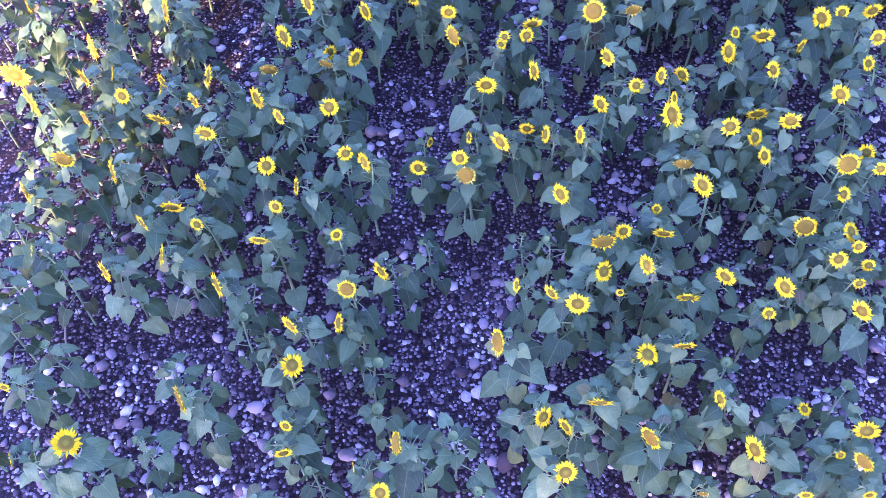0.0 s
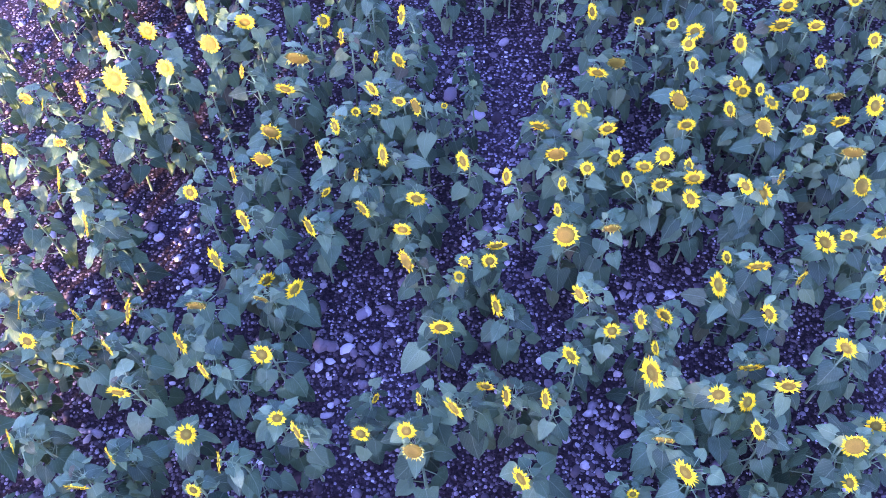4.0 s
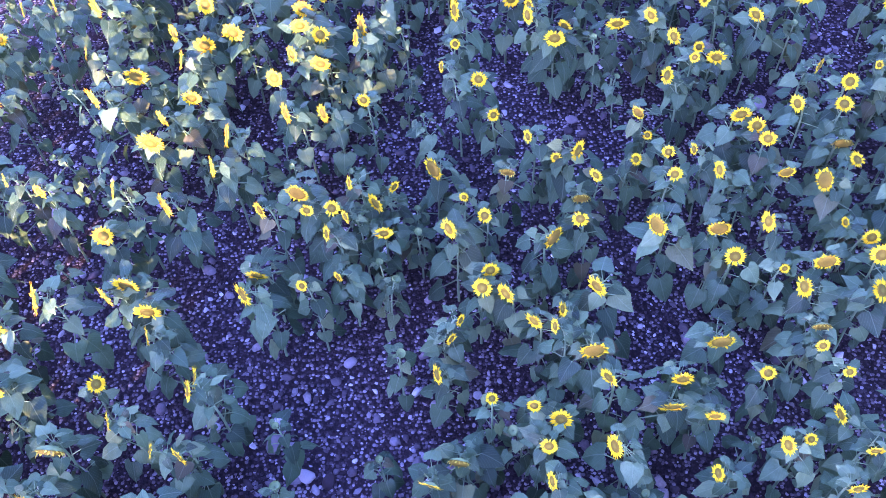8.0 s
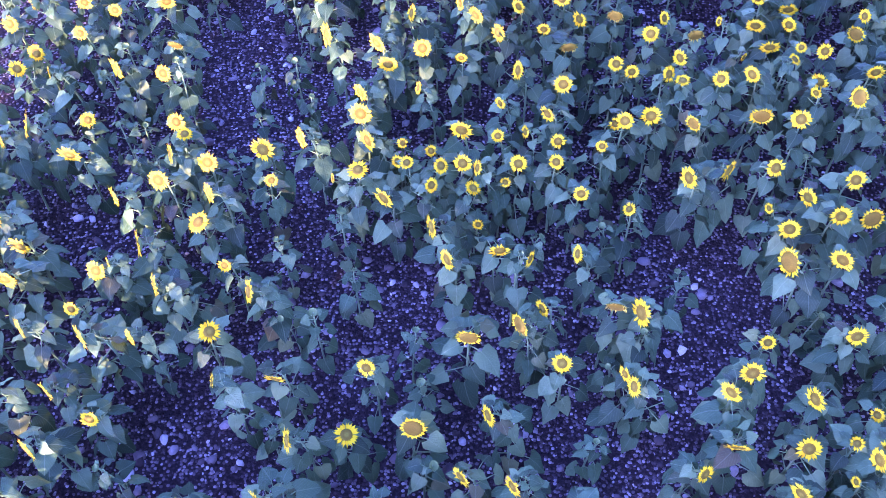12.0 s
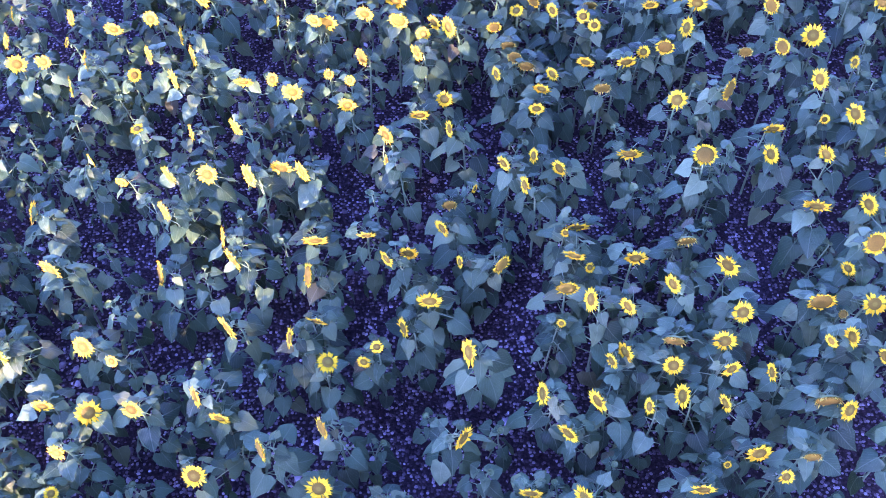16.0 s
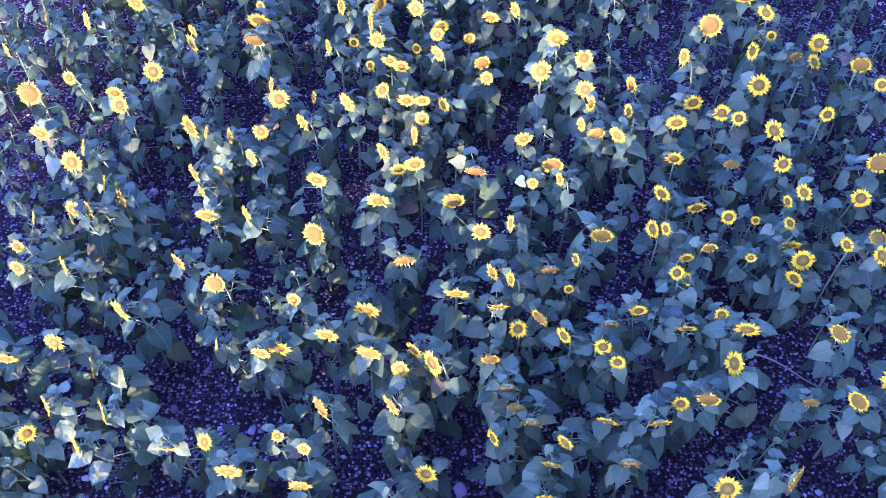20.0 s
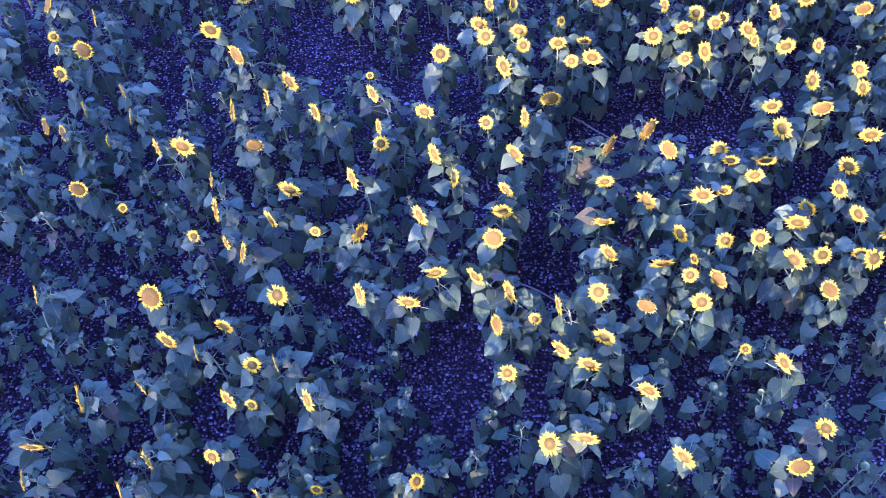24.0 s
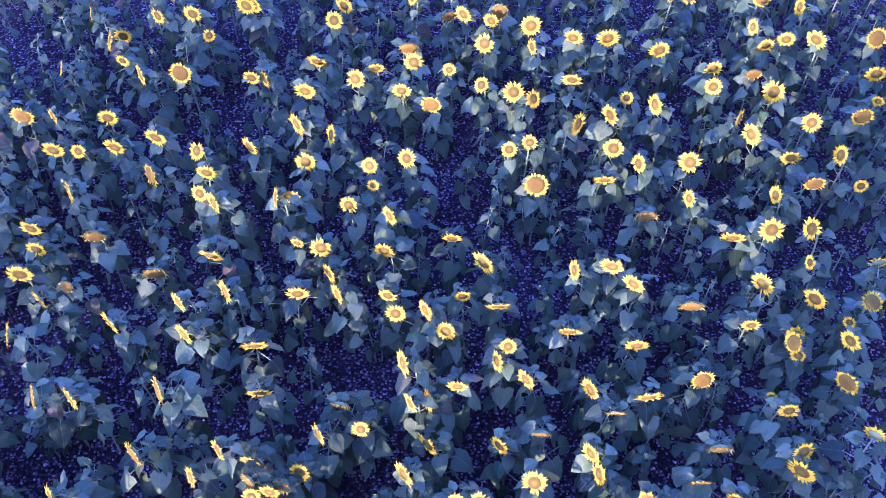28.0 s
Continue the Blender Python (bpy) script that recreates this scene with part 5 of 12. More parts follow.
crowd(1.06, 9.56, 0.88, 0.145, -165, 15)
crowd(3.78, 9.57, 0.60, 0.053, 176, 73, "bud")
crowd(5.98, 9.58, 0.81, 0.107, -104, 21)
crowd(1.78, 9.58, 0.75, 0.095, -101, 26)
crowd(-1.69, 9.59, 0.85, 0.160, -92, -23, "faded")
crowd(3.99, 9.62, 0.84, 0.149, -135, -1)
crowd(4.97, 9.62, 0.90, 0.200, -170, 19, "ripe")
crowd(3.26, 9.65, 0.82, 0.050, -86, 61, "bud")
crowd(-0.08, 9.68, 0.78, 0.196, -90, 0)
crowd(0.79, 9.68, 0.82, 0.156, -99, 23)
crowd(1.10, 9.68, 0.88, 0.210, -158, 12)
crowd(0.65, 9.69, 0.91, 0.164, -89, -4)
crowd(0.15, 9.70, 0.87, 0.193, -101, 3)
crowd(-2.28, 9.71, 0.82, 0.060, -100, 75, "bud")
crowd(5.51, 9.73, 0.82, 0.060, -85, 67, "bud")
crowd(4.35, 9.73, 0.64, 0.050, -112, 70, "bud")
crowd(-0.31, 9.78, 0.82, 0.164, -143, 13)
crowd(-1.62, 9.81, 0.83, 0.135, -82, 9)
crowd(1.79, 9.82, 0.86, 0.204, -162, 11)
crowd(1.36, 9.82, 0.69, 0.066, -167, 60, "bud")
crowd(4.41, 9.82, 0.82, 0.181, -104, 2)
crowd(5.29, 9.83, 0.54, 0.045, -44, 54, "bud")
crowd(2.35, 9.88, 0.82, 0.121, -145, 9)
crowd(-1.82, 9.89, 0.89, 0.148, -87, 35)
crowd(5.63, 9.90, 0.87, 0.163, -142, 7)
crowd(-0.24, 9.93, 0.57, 0.045, -147, 61, "bud")
crowd(0.65, 9.97, 0.82, 0.187, -99, 1)
crowd(5.96, 9.97, 0.82, 0.081, -169, 20)
crowd(3.29, 9.99, 0.77, 0.074, -136, 46)
crowd(4.08, 10.03, 0.85, 0.154, -147, 8)
crowd(-0.92, 10.04, 0.89, 0.200, -137, 2)
crowd(0.23, 10.05, 0.86, 0.060, -83, 75, "bud")
crowd(6.08, 10.05, 0.92, 0.161, -164, 11)
crowd(0.06, 10.05, 0.71, 0.045, 132, 70, "bud")
crowd(5.15, 10.06, 0.81, 0.134, -60, 27)
crowd(-1.48, 10.07, 0.87, 0.172, -159, 8)
crowd(-0.10, 10.07, 0.83, 0.176, -103, 22)
crowd(-0.77, 10.12, 0.73, 0.050, -156, 70, "bud")
crowd(1.17, 10.14, 0.83, 0.159, -145, 6)
crowd(5.75, 10.17, 0.83, 0.161, -103, 38)
crowd(-1.28, 10.17, 0.83, 0.156, -152, 4)
crowd(-1.86, 10.18, 0.91, 0.160, -95, -18, "faded")
crowd(6.03, 10.19, 0.82, 0.097, -122, 66)
crowd(5.36, 10.20, 0.83, 0.179, -102, -17)
crowd(-0.57, 10.22, 0.68, 0.051, -61, 54, "bud")
crowd(3.65, 10.24, 0.68, 0.065, -25, 59, "bud")
crowd(0.77, 10.25, 0.68, 0.091, -97, 34)
crowd(-1.46, 10.29, 0.88, 0.160, -99, -15, "faded")
crowd(-0.77, 10.31, 0.82, 0.167, -105, 22)
crowd(-0.24, 10.32, 0.82, 0.154, -138, 5)
crowd(6.21, 10.37, 0.79, 0.105, -147, 26)
crowd(-0.41, 10.38, 0.97, 0.109, -103, 22)
crowd(1.34, 10.40, 0.82, 0.190, -134, 4, "ripe")
crowd(-1.77, 10.41, 0.79, 0.060, -155, 75, "bud")
crowd(0.24, 10.41, 0.82, 0.207, -158, 12)
crowd(0.86, 10.43, 0.87, 0.202, -96, -2)
crowd(6.43, 10.45, 0.84, 0.161, -147, 31)
crowd(5.86, 10.46, 0.85, 0.173, -158, 9)
crowd(-1.12, 10.49, 0.84, 0.134, -157, 10)
crowd(3.98, 10.49, 0.78, 0.162, -155, 11)
crowd(5.37, 10.50, 0.91, 0.167, -139, 6)
crowd(-0.05, 10.51, 0.86, 0.060, -153, 75, "bud")
crowd(2.75, 10.55, 0.63, 0.046, -31, 52, "bud")
crowd(4.83, 10.58, 0.88, 0.143, -165, 23)
crowd(-0.84, 10.58, 0.82, 0.152, -137, 9)
crowd(5.50, 10.59, 0.96, 0.169, -99, 26)
crowd(1.63, 10.61, 0.74, 0.133, -97, 24)
crowd(-0.66, 10.63, 0.73, 0.050, -161, 70, "bud")
crowd(4.80, 10.69, 0.83, 0.116, -155, 13)
crowd(1.10, 10.70, 0.96, 0.202, -159, 13)
crowd(6.45, 10.72, 0.51, 0.047, 156, 70, "bud")
crowd(-1.29, 10.73, 0.70, 0.045, -57, 54, "bud")
crowd(2.37, 10.75, 0.87, 0.129, -172, 19)
crowd(1.38, 10.76, 0.82, 0.188, -137, 1)
crowd(4.44, 10.79, 0.81, 0.145, -104, 38)
crowd(-0.74, 10.81, 0.72, 0.046, 120, 76, "bud")
crowd(5.66, 10.82, 0.89, 0.114, -102, 32)
crowd(6.23, 10.87, 0.82, 0.159, -98, 22)
crowd(-0.24, 10.87, 0.51, 0.054, 92, 84, "bud")
crowd(4.76, 10.89, 0.55, 0.045, -156, 66, "bud")
crowd(6.75, 10.90, 0.87, 0.142, -93, 4)
crowd(-0.49, 10.92, 0.94, 0.170, -163, 35)
crowd(-1.39, 10.95, 0.92, 0.190, -163, 5, "ripe")
crowd(-0.05, 10.96, 0.80, 0.190, -141, 29, "ripe")
crowd(6.49, 10.97, 0.94, 0.160, -142, -15, "faded")
crowd(4.23, 10.99, 0.83, 0.050, -138, 62, "bud")
crowd(-0.72, 11.01, 0.92, 0.190, -110, 29, "ripe")
crowd(-1.18, 11.01, 0.86, 0.110, -142, 19)
crowd(6.20, 11.01, 0.71, 0.050, -153, 70, "bud")
crowd(4.98, 11.02, 0.74, 0.050, -170, 70, "bud")
crowd(6.83, 11.07, 0.65, 0.045, -95, 70, "bud")
crowd(1.55, 11.08, 0.90, 0.205, -143, 5)
crowd(1.84, 11.08, 0.87, 0.136, -142, 11)
crowd(0.62, 11.08, 0.86, 0.144, -149, 11)
crowd(4.96, 11.09, 0.85, 0.212, -160, 15)
crowd(2.30, 11.13, 0.80, 0.158, -55, 70)
crowd(4.81, 11.13, 0.87, 0.173, -103, -16, "faded")
crowd(4.36, 11.16, 0.84, 0.142, -148, 5)
crowd(1.15, 11.18, 0.87, 0.165, -145, 10)
crowd(6.18, 11.18, 0.55, 0.045, -102, 78, "bud")
crowd(2.93, 11.26, 0.76, 0.063, -82, 78, "bud")
crowd(2.71, 11.28, 0.67, 0.045, -68, 63, "bud")
crowd(6.88, 11.30, 0.92, 0.060, -80, 75, "bud")
crowd(0.71, 11.31, 0.91, 0.194, -159, 14)
crowd(1.43, 11.32, 0.84, 0.118, -97, 25)
crowd(-0.99, 11.32, 0.88, 0.060, -89, 75, "bud")
crowd(2.55, 11.34, 0.91, 0.188, -163, 21)
crowd(5.91, 11.35, 0.94, 0.225, -159, 13, "ripe")
crowd(6.26, 11.37, 0.90, 0.181, -136, 7)
crowd(-0.42, 11.39, 0.91, 0.060, -93, 75, "bud")
crowd(1.94, 11.45, 0.87, 0.171, -158, 13)
crowd(0.10, 11.46, 0.82, 0.144, -143, 6)
crowd(4.31, 11.49, 0.90, 0.138, -34, 5)
crowd(3.79, 11.51, 0.91, 0.175, -148, 10)
crowd(1.00, 11.52, 0.92, 0.186, -104, 4)
crowd(2.09, 11.52, 0.67, 0.045, -167, 66, "bud")
crowd(0.37, 11.54, 0.87, 0.160, -156, 16)
crowd(6.79, 11.54, 0.89, 0.160, -151, -24, "faded")
crowd(4.63, 11.56, 0.83, 0.141, -171, 21)
crowd(-1.04, 11.56, 0.82, 0.160, -152, -25, "faded")
crowd(1.55, 11.58, 0.87, 0.151, -98, 37)
crowd(0.61, 11.58, 0.81, 0.168, -134, 6)
crowd(1.64, 11.60, 0.91, 0.127, -157, 8)
crowd(4.13, 11.61, 0.84, 0.171, -93, -6)
crowd(-0.62, 11.61, 0.87, 0.143, -160, 8)
crowd(6.00, 11.64, 0.88, 0.166, -111, 22)
crowd(0.10, 11.65, 0.66, 0.053, 67, 72, "bud")
crowd(2.34, 11.65, 0.76, 0.111, -104, 31)
crowd(1.78, 11.68, 0.57, 0.050, -174, 70, "bud")
crowd(-0.30, 11.71, 0.87, 0.160, -163, -22, "faded")
crowd(6.36, 11.73, 0.87, 0.162, -100, 23)
crowd(6.59, 11.74, 0.81, 0.190, -88, 20, "ripe")
crowd(-0.76, 11.78, 0.60, 0.045, -165, 67, "bud")
crowd(3.70, 11.80, 0.87, 0.180, -160, 13)
crowd(1.78, 11.80, 0.83, 0.227, -162, 11)
crowd(0.05, 11.82, 0.85, 0.148, -146, 13, "ripe")
crowd(7.30, 11.83, 0.93, 0.120, -96, 16)
crowd(0.99, 11.84, 0.82, 0.193, -104, 2)
crowd(5.93, 11.85, 0.83, 0.093, -156, 12)
crowd(6.79, 11.86, 0.85, 0.160, -170, -11, "faded")
crowd(4.01, 11.89, 0.75, 0.089, -109, 28)
crowd(6.20, 11.91, 0.85, 0.164, -149, 9)
crowd(5.02, 11.92, 0.80, 0.107, -145, 57)
crowd(2.17, 11.92, 0.88, 0.177, -143, 68)
crowd(4.86, 11.93, 0.62, 0.052, -141, 66, "bud")
crowd(0.17, 11.95, 0.90, 0.165, -145, 15)
crowd(1.33, 11.97, 0.52, 0.045, -174, 58, "bud")
crowd(6.52, 11.99, 0.91, 0.158, -99, 35)
crowd(4.70, 12.00, 0.89, 0.130, -100, 24)
crowd(-0.86, 12.01, 0.79, 0.154, -83, 3)
crowd(0.83, 12.05, 0.87, 0.189, -158, 12)
crowd(3.39, 12.05, 0.88, 0.193, -133, 2)
crowd(7.54, 12.06, 0.66, 0.045, 78, 68, "bud")
crowd(0.65, 12.07, 0.55, 0.045, -149, 76, "bud")
crowd(-0.27, 12.08, 0.93, 0.115, -143, 20)
crowd(3.09, 12.08, 0.72, 0.073, 61, 68, "bud")
crowd(7.23, 12.09, 0.57, 0.048, -63, 84, "bud")
crowd(3.71, 12.10, 0.93, 0.121, -50, 36)
crowd(5.44, 12.10, 0.88, 0.186, -156, 13)
crowd(3.99, 12.12, 0.85, 0.130, -24, 65)
crowd(0.20, 12.13, 0.55, 0.055, -13, 84, "bud")
crowd(2.23, 12.13, 0.92, 0.164, -146, 13)
crowd(6.03, 12.14, 0.89, 0.156, -83, 35)
crowd(1.58, 12.17, 0.88, 0.168, -146, 6)
crowd(5.73, 12.18, 0.84, 0.190, -49, 4)
crowd(0.51, 12.19, 0.81, 0.151, -134, 7)
crowd(4.22, 12.24, 0.75, 0.092, -105, 23)
crowd(3.22, 12.26, 0.93, 0.163, -121, 79)
crowd(1.87, 12.27, 0.91, 0.176, -107, 25)
crowd(4.03, 12.27, 0.88, 0.132, -167, 24)
crowd(3.78, 12.28, 0.91, 0.131, -52, 50)
crowd(2.62, 12.28, 0.84, 0.108, -70, 29)
crowd(4.31, 12.30, 0.87, 0.141, -104, 31)
crowd(4.57, 12.30, 0.87, 0.125, -105, 34)
crowd(3.93, 12.31, 0.89, 0.149, -97, 29)
crowd(3.55, 12.33, 0.90, 0.115, -122, 71)
crowd(3.03, 12.34, 0.76, 0.084, -165, 15)
crowd(0.33, 12.34, 0.87, 0.136, -106, 33)
crowd(0.64, 12.36, 0.89, 0.160, -104, 2)
crowd(7.10, 12.39, 0.50, 0.045, 154, 73, "bud")
crowd(0.03, 12.40, 0.89, 0.197, -113, 5, "ripe")
crowd(7.29, 12.42, 0.90, 0.111, -82, 7, "faded")
crowd(4.90, 12.42, 0.87, 0.102, -105, 31)
crowd(6.38, 12.43, 0.64, 0.050, -177, 70, "bud")
crowd(-0.34, 12.44, 0.81, 0.190, -138, 4, "ripe")
crowd(2.17, 12.46, 0.85, 0.170, -98, 26)
crowd(3.48, 12.48, 0.74, 0.110, -128, 34)
crowd(6.95, 12.48, 0.88, 0.203, -79, 38, "ripe")
crowd(6.28, 12.51, 0.95, 0.163, -122, 37)
crowd(3.72, 12.52, 0.79, 0.102, -100, 35)
crowd(4.61, 12.52, 0.83, 0.129, -99, 29)
crowd(3.53, 12.53, 0.61, 0.050, -81, 70, "bud")
crowd(4.19, 12.56, 0.87, 0.111, -103, 31)
crowd(1.90, 12.56, 0.84, 0.173, -159, 17)
crowd(2.54, 12.58, 0.82, 0.197, -106, 23)
crowd(1.19, 12.59, 0.85, 0.187, -99, -4)
crowd(5.08, 12.60, 0.92, 0.148, -106, 30)
crowd(5.57, 12.60, 0.86, 0.151, -143, 4, "ripe")
crowd(3.28, 12.60, 0.84, 0.188, -143, 10)
crowd(2.82, 12.61, 0.89, 0.187, -149, 10)
crowd(7.88, 12.62, 0.54, 0.045, 99, 52, "bud")
crowd(4.39, 12.62, 0.83, 0.112, -158, 16)
crowd(6.05, 12.62, 0.88, 0.200, -105, -4, "ripe")
crowd(3.52, 12.63, 0.76, 0.095, -96, 33)
crowd(3.94, 12.63, 0.87, 0.188, -105, 3)
crowd(7.45, 12.65, 0.82, 0.060, -90, 75, "bud")
crowd(1.73, 12.66, 0.63, 0.050, -171, 70, "bud")
crowd(5.28, 12.67, 0.88, 0.168, -100, 22)
crowd(6.74, 12.69, 0.95, 0.186, -163, 20, "ripe")
crowd(4.55, 12.71, 0.91, 0.156, -139, 0)
crowd(5.05, 12.72, 0.76, 0.115, -104, 31)
crowd(7.11, 12.75, 0.59, 0.045, 164, 73, "bud")
crowd(1.57, 12.76, 0.66, 0.050, 88, 76, "bud")
crowd(1.97, 12.76, 0.82, 0.133, -49, 79)
crowd(0.34, 12.76, 0.85, 0.197, -71, 39)
crowd(2.25, 12.77, 0.55, 0.045, -143, 63, "bud")
crowd(0.66, 12.77, 0.83, 0.139, -139, 9)
crowd(6.47, 12.79, 0.91, 0.106, -140, 2)
crowd(3.23, 12.82, 0.88, 0.191, -101, 21)
crowd(-0.49, 12.83, 0.87, 0.103, -92, 27)
crowd(7.51, 12.83, 0.82, 0.164, -170, 21)
crowd(4.23, 12.86, 0.88, 0.113, -138, 5)
crowd(0.85, 12.86, 0.88, 0.240, -169, 18)
crowd(2.88, 12.88, 0.58, 0.050, -123, 83, "bud")
crowd(1.89, 12.90, 0.80, 0.153, -99, 30)
crowd(4.68, 12.92, 0.98, 0.156, -99, 23)
crowd(5.81, 12.92, 0.96, 0.137, -103, 36)
crowd(1.25, 12.94, 0.82, 0.129, -61, 28)
crowd(1.64, 12.95, 0.73, 0.045, -51, 55, "bud")
crowd(5.55, 12.96, 0.92, 0.131, -179, 82)
crowd(7.56, 12.97, 0.67, 0.050, -100, 70, "bud")
crowd(1.44, 12.97, 0.73, 0.050, -96, 70, "bud")
crowd(6.05, 12.97, 0.94, 0.158, -141, 8)
crowd(6.58, 12.99, 0.81, 0.158, -132, 4)
crowd(0.63, 13.01, 0.74, 0.050, -142, 70, "bud")
crowd(3.65, 13.03, 0.90, 0.116, -170, 24)
crowd(3.23, 13.04, 0.87, 0.162, -134, 3)
crowd(7.00, 13.04, 0.83, 0.154, -99, 1)
crowd(-0.09, 13.05, 0.85, 0.103, -136, 25)
crowd(5.47, 13.05, 0.90, 0.145, -52, 32)
crowd(0.35, 13.05, 0.91, 0.210, -167, 15)
crowd(0.90, 13.07, 0.75, 0.050, -95, 70, "bud")
crowd(7.82, 13.09, 0.80, 0.101, -135, 37)
crowd(6.40, 13.12, 0.92, 0.122, -21, 60)
crowd(7.11, 13.19, 0.65, 0.047, -179, 61, "bud")
crowd(3.30, 13.19, 0.61, 0.051, -76, 54, "bud")
crowd(6.06, 13.22, 0.87, 0.088, -50, 0)
crowd(5.59, 13.23, 0.88, 0.155, -145, 9)
crowd(6.67, 13.24, 0.87, 0.139, -98, 26)
crowd(7.77, 13.26, 0.82, 0.149, -144, 5, "ripe")
crowd(6.49, 13.26, 0.90, 0.096, -106, 33)
crowd(7.25, 13.29, 0.80, 0.166, -41, 55)
crowd(6.28, 13.32, 0.86, 0.179, -99, -15)
crowd(3.43, 13.34, 0.85, 0.178, -98, 1)
crowd(0.21, 13.35, 0.58, 0.050, -93, 70, "bud")
crowd(7.96, 13.35, 0.88, 0.120, -93, 22)
crowd(1.74, 13.38, 0.82, 0.151, -106, 27)
crowd(0.91, 13.38, 0.88, 0.120, -162, 8)
crowd(3.98, 13.40, 0.82, 0.112, -100, -4)
crowd(1.86, 13.40, 0.93, 0.060, -178, 75, "bud")
crowd(8.15, 13.42, 0.91, 0.153, -158, 27)
crowd(1.28, 13.43, 0.80, 0.060, -102, 75, "bud")
crowd(1.38, 13.45, 0.82, 0.192, -137, 7)
crowd(0.64, 13.47, 0.85, 0.148, -85, 24)
crowd(3.69, 13.47, 0.87, 0.163, -101, 27)
crowd(-0.18, 13.49, 0.88, 0.107, -86, 33)
crowd(3.35, 13.52, 0.90, 0.187, -133, -1)
crowd(5.77, 13.52, 0.83, 0.167, -92, -13, "faded")
crowd(7.02, 13.52, 0.76, 0.175, -135, 1, "ripe")
crowd(6.49, 13.56, 0.85, 0.141, -132, 7)
crowd(2.70, 13.57, 0.71, 0.053, -105, 59, "bud")
crowd(7.35, 13.57, 0.83, 0.162, -79, 31)
crowd(6.24, 13.58, 0.84, 0.176, -109, -11)
crowd(5.96, 13.61, 0.87, 0.091, -173, 20)
crowd(2.97, 13.63, 0.90, 0.207, -157, 16)
crowd(0.29, 13.63, 0.83, 0.060, -141, 75, "bud")
crowd(1.44, 13.63, 0.88, 0.060, -94, 75, "bud")
crowd(7.87, 13.64, 0.93, 0.060, -165, 75, "bud")
crowd(7.10, 13.64, 0.83, 0.132, -157, 12)
crowd(0.71, 13.71, 0.78, 0.160, -98, 26)
crowd(5.57, 13.72, 0.83, 0.134, -159, 15)
crowd(1.78, 13.73, 0.78, 0.160, -105, -24, "faded")
crowd(4.11, 13.74, 0.93, 0.169, -134, 0)
crowd(8.16, 13.74, 0.88, 0.140, -103, 39)
crowd(8.75, 13.74, 0.57, 0.046, -152, 57, "bud")
crowd(0.07, 13.76, 0.89, 0.125, -95, 20)
crowd(7.79, 13.80, 0.82, 0.139, -158, 9)
crowd(7.49, 13.81, 0.80, 0.175, -101, 23)
crowd(6.57, 13.82, 0.77, 0.176, -102, -15)
crowd(1.05, 13.83, 0.85, 0.129, -94, 27)
crowd(3.80, 13.84, 0.69, 0.047, 14, 85, "bud")
crowd(6.31, 13.86, 0.87, 0.158, -136, -1)
crowd(0.57, 13.87, 0.59, 0.047, -44, 62, "bud")
crowd(4.00, 13.88, 0.93, 0.136, -156, 13)
crowd(3.62, 13.90, 0.84, 0.162, -166, 22)
crowd(6.65, 13.91, 0.87, 0.160, -95, -17)
crowd(7.26, 13.93, 0.83, 0.173, -170, 20)
crowd(3.59, 13.94, 0.79, 0.050, -148, 62, "bud")
crowd(7.68, 13.97, 0.85, 0.162, -99, 28)
crowd(7.56, 13.99, 0.87, 0.100, -126, 39)
crowd(3.43, 14.00, 0.64, 0.047, 118, 76, "bud")
crowd(0.45, 14.02, 0.81, 0.157, -100, 30)
crowd(8.70, 14.05, 0.81, 0.060, -180, 75, "bud")
crowd(-0.04, 14.07, 0.89, 0.136, -97, 6)
crowd(1.50, 14.08, 0.53, 0.045, 155, 70, "bud")
crowd(1.28, 14.08, 0.85, 0.129, -88, 15)
crowd(4.11, 14.09, 0.93, 0.203, -148, 10)
crowd(4.94, 14.09, 0.82, 0.087, -99, 26)
crowd(7.92, 14.11, 0.63, 0.045, -6, 71, "bud")
crowd(2.88, 14.12, 0.89, 0.178, -143, 6)
crowd(6.37, 14.14, 0.84, 0.155, -169, 17)
crowd(7.10, 14.18, 0.81, 0.153, -44, 63)
crowd(1.67, 14.18, 0.83, 0.165, -83, 1)
crowd(0.64, 14.19, 0.87, 0.160, -176, -17, "faded")
crowd(3.35, 14.20, 0.89, 0.190, -147, 15)
crowd(0.82, 14.23, 0.64, 0.048, -48, 65, "bud")
crowd(8.82, 14.24, 0.86, 0.117, -164, 19)
crowd(1.00, 14.24, 0.81, 0.154, -100, 14)
crowd(7.93, 14.25, 0.82, 0.088, -96, 30)
crowd(2.82, 14.28, 0.57, 0.045, 52, 58, "bud")
crowd(7.31, 14.28, 0.83, 0.187, -139, 7)
crowd(7.74, 14.33, 0.89, 0.111, -100, 31)
crowd(8.10, 14.34, 0.82, 0.106, -99, 29)
crowd(4.79, 14.34, 0.55, 0.052, -115, 78, "bud")
crowd(7.11, 14.35, 0.87, 0.177, -69, 29)
crowd(1.30, 14.36, 0.89, 0.060, -158, 75, "bud")
crowd(8.58, 14.37, 0.91, 0.135, -87, 47)
crowd(0.25, 14.37, 0.92, 0.060, -164, 75, "bud")
crowd(7.57, 14.38, 0.86, 0.174, -171, 22)
crowd(6.85, 14.39, 0.83, 0.184, -104, 4)
crowd(3.38, 14.39, 0.61, 0.048, 170, 66, "bud")
crowd(8.22, 14.41, 0.85, 0.112, -162, 6)
crowd(6.39, 14.46, 0.65, 0.045, 16, 84, "bud")
crowd(-0.01, 14.46, 0.52, 0.045, -73, 81, "bud")
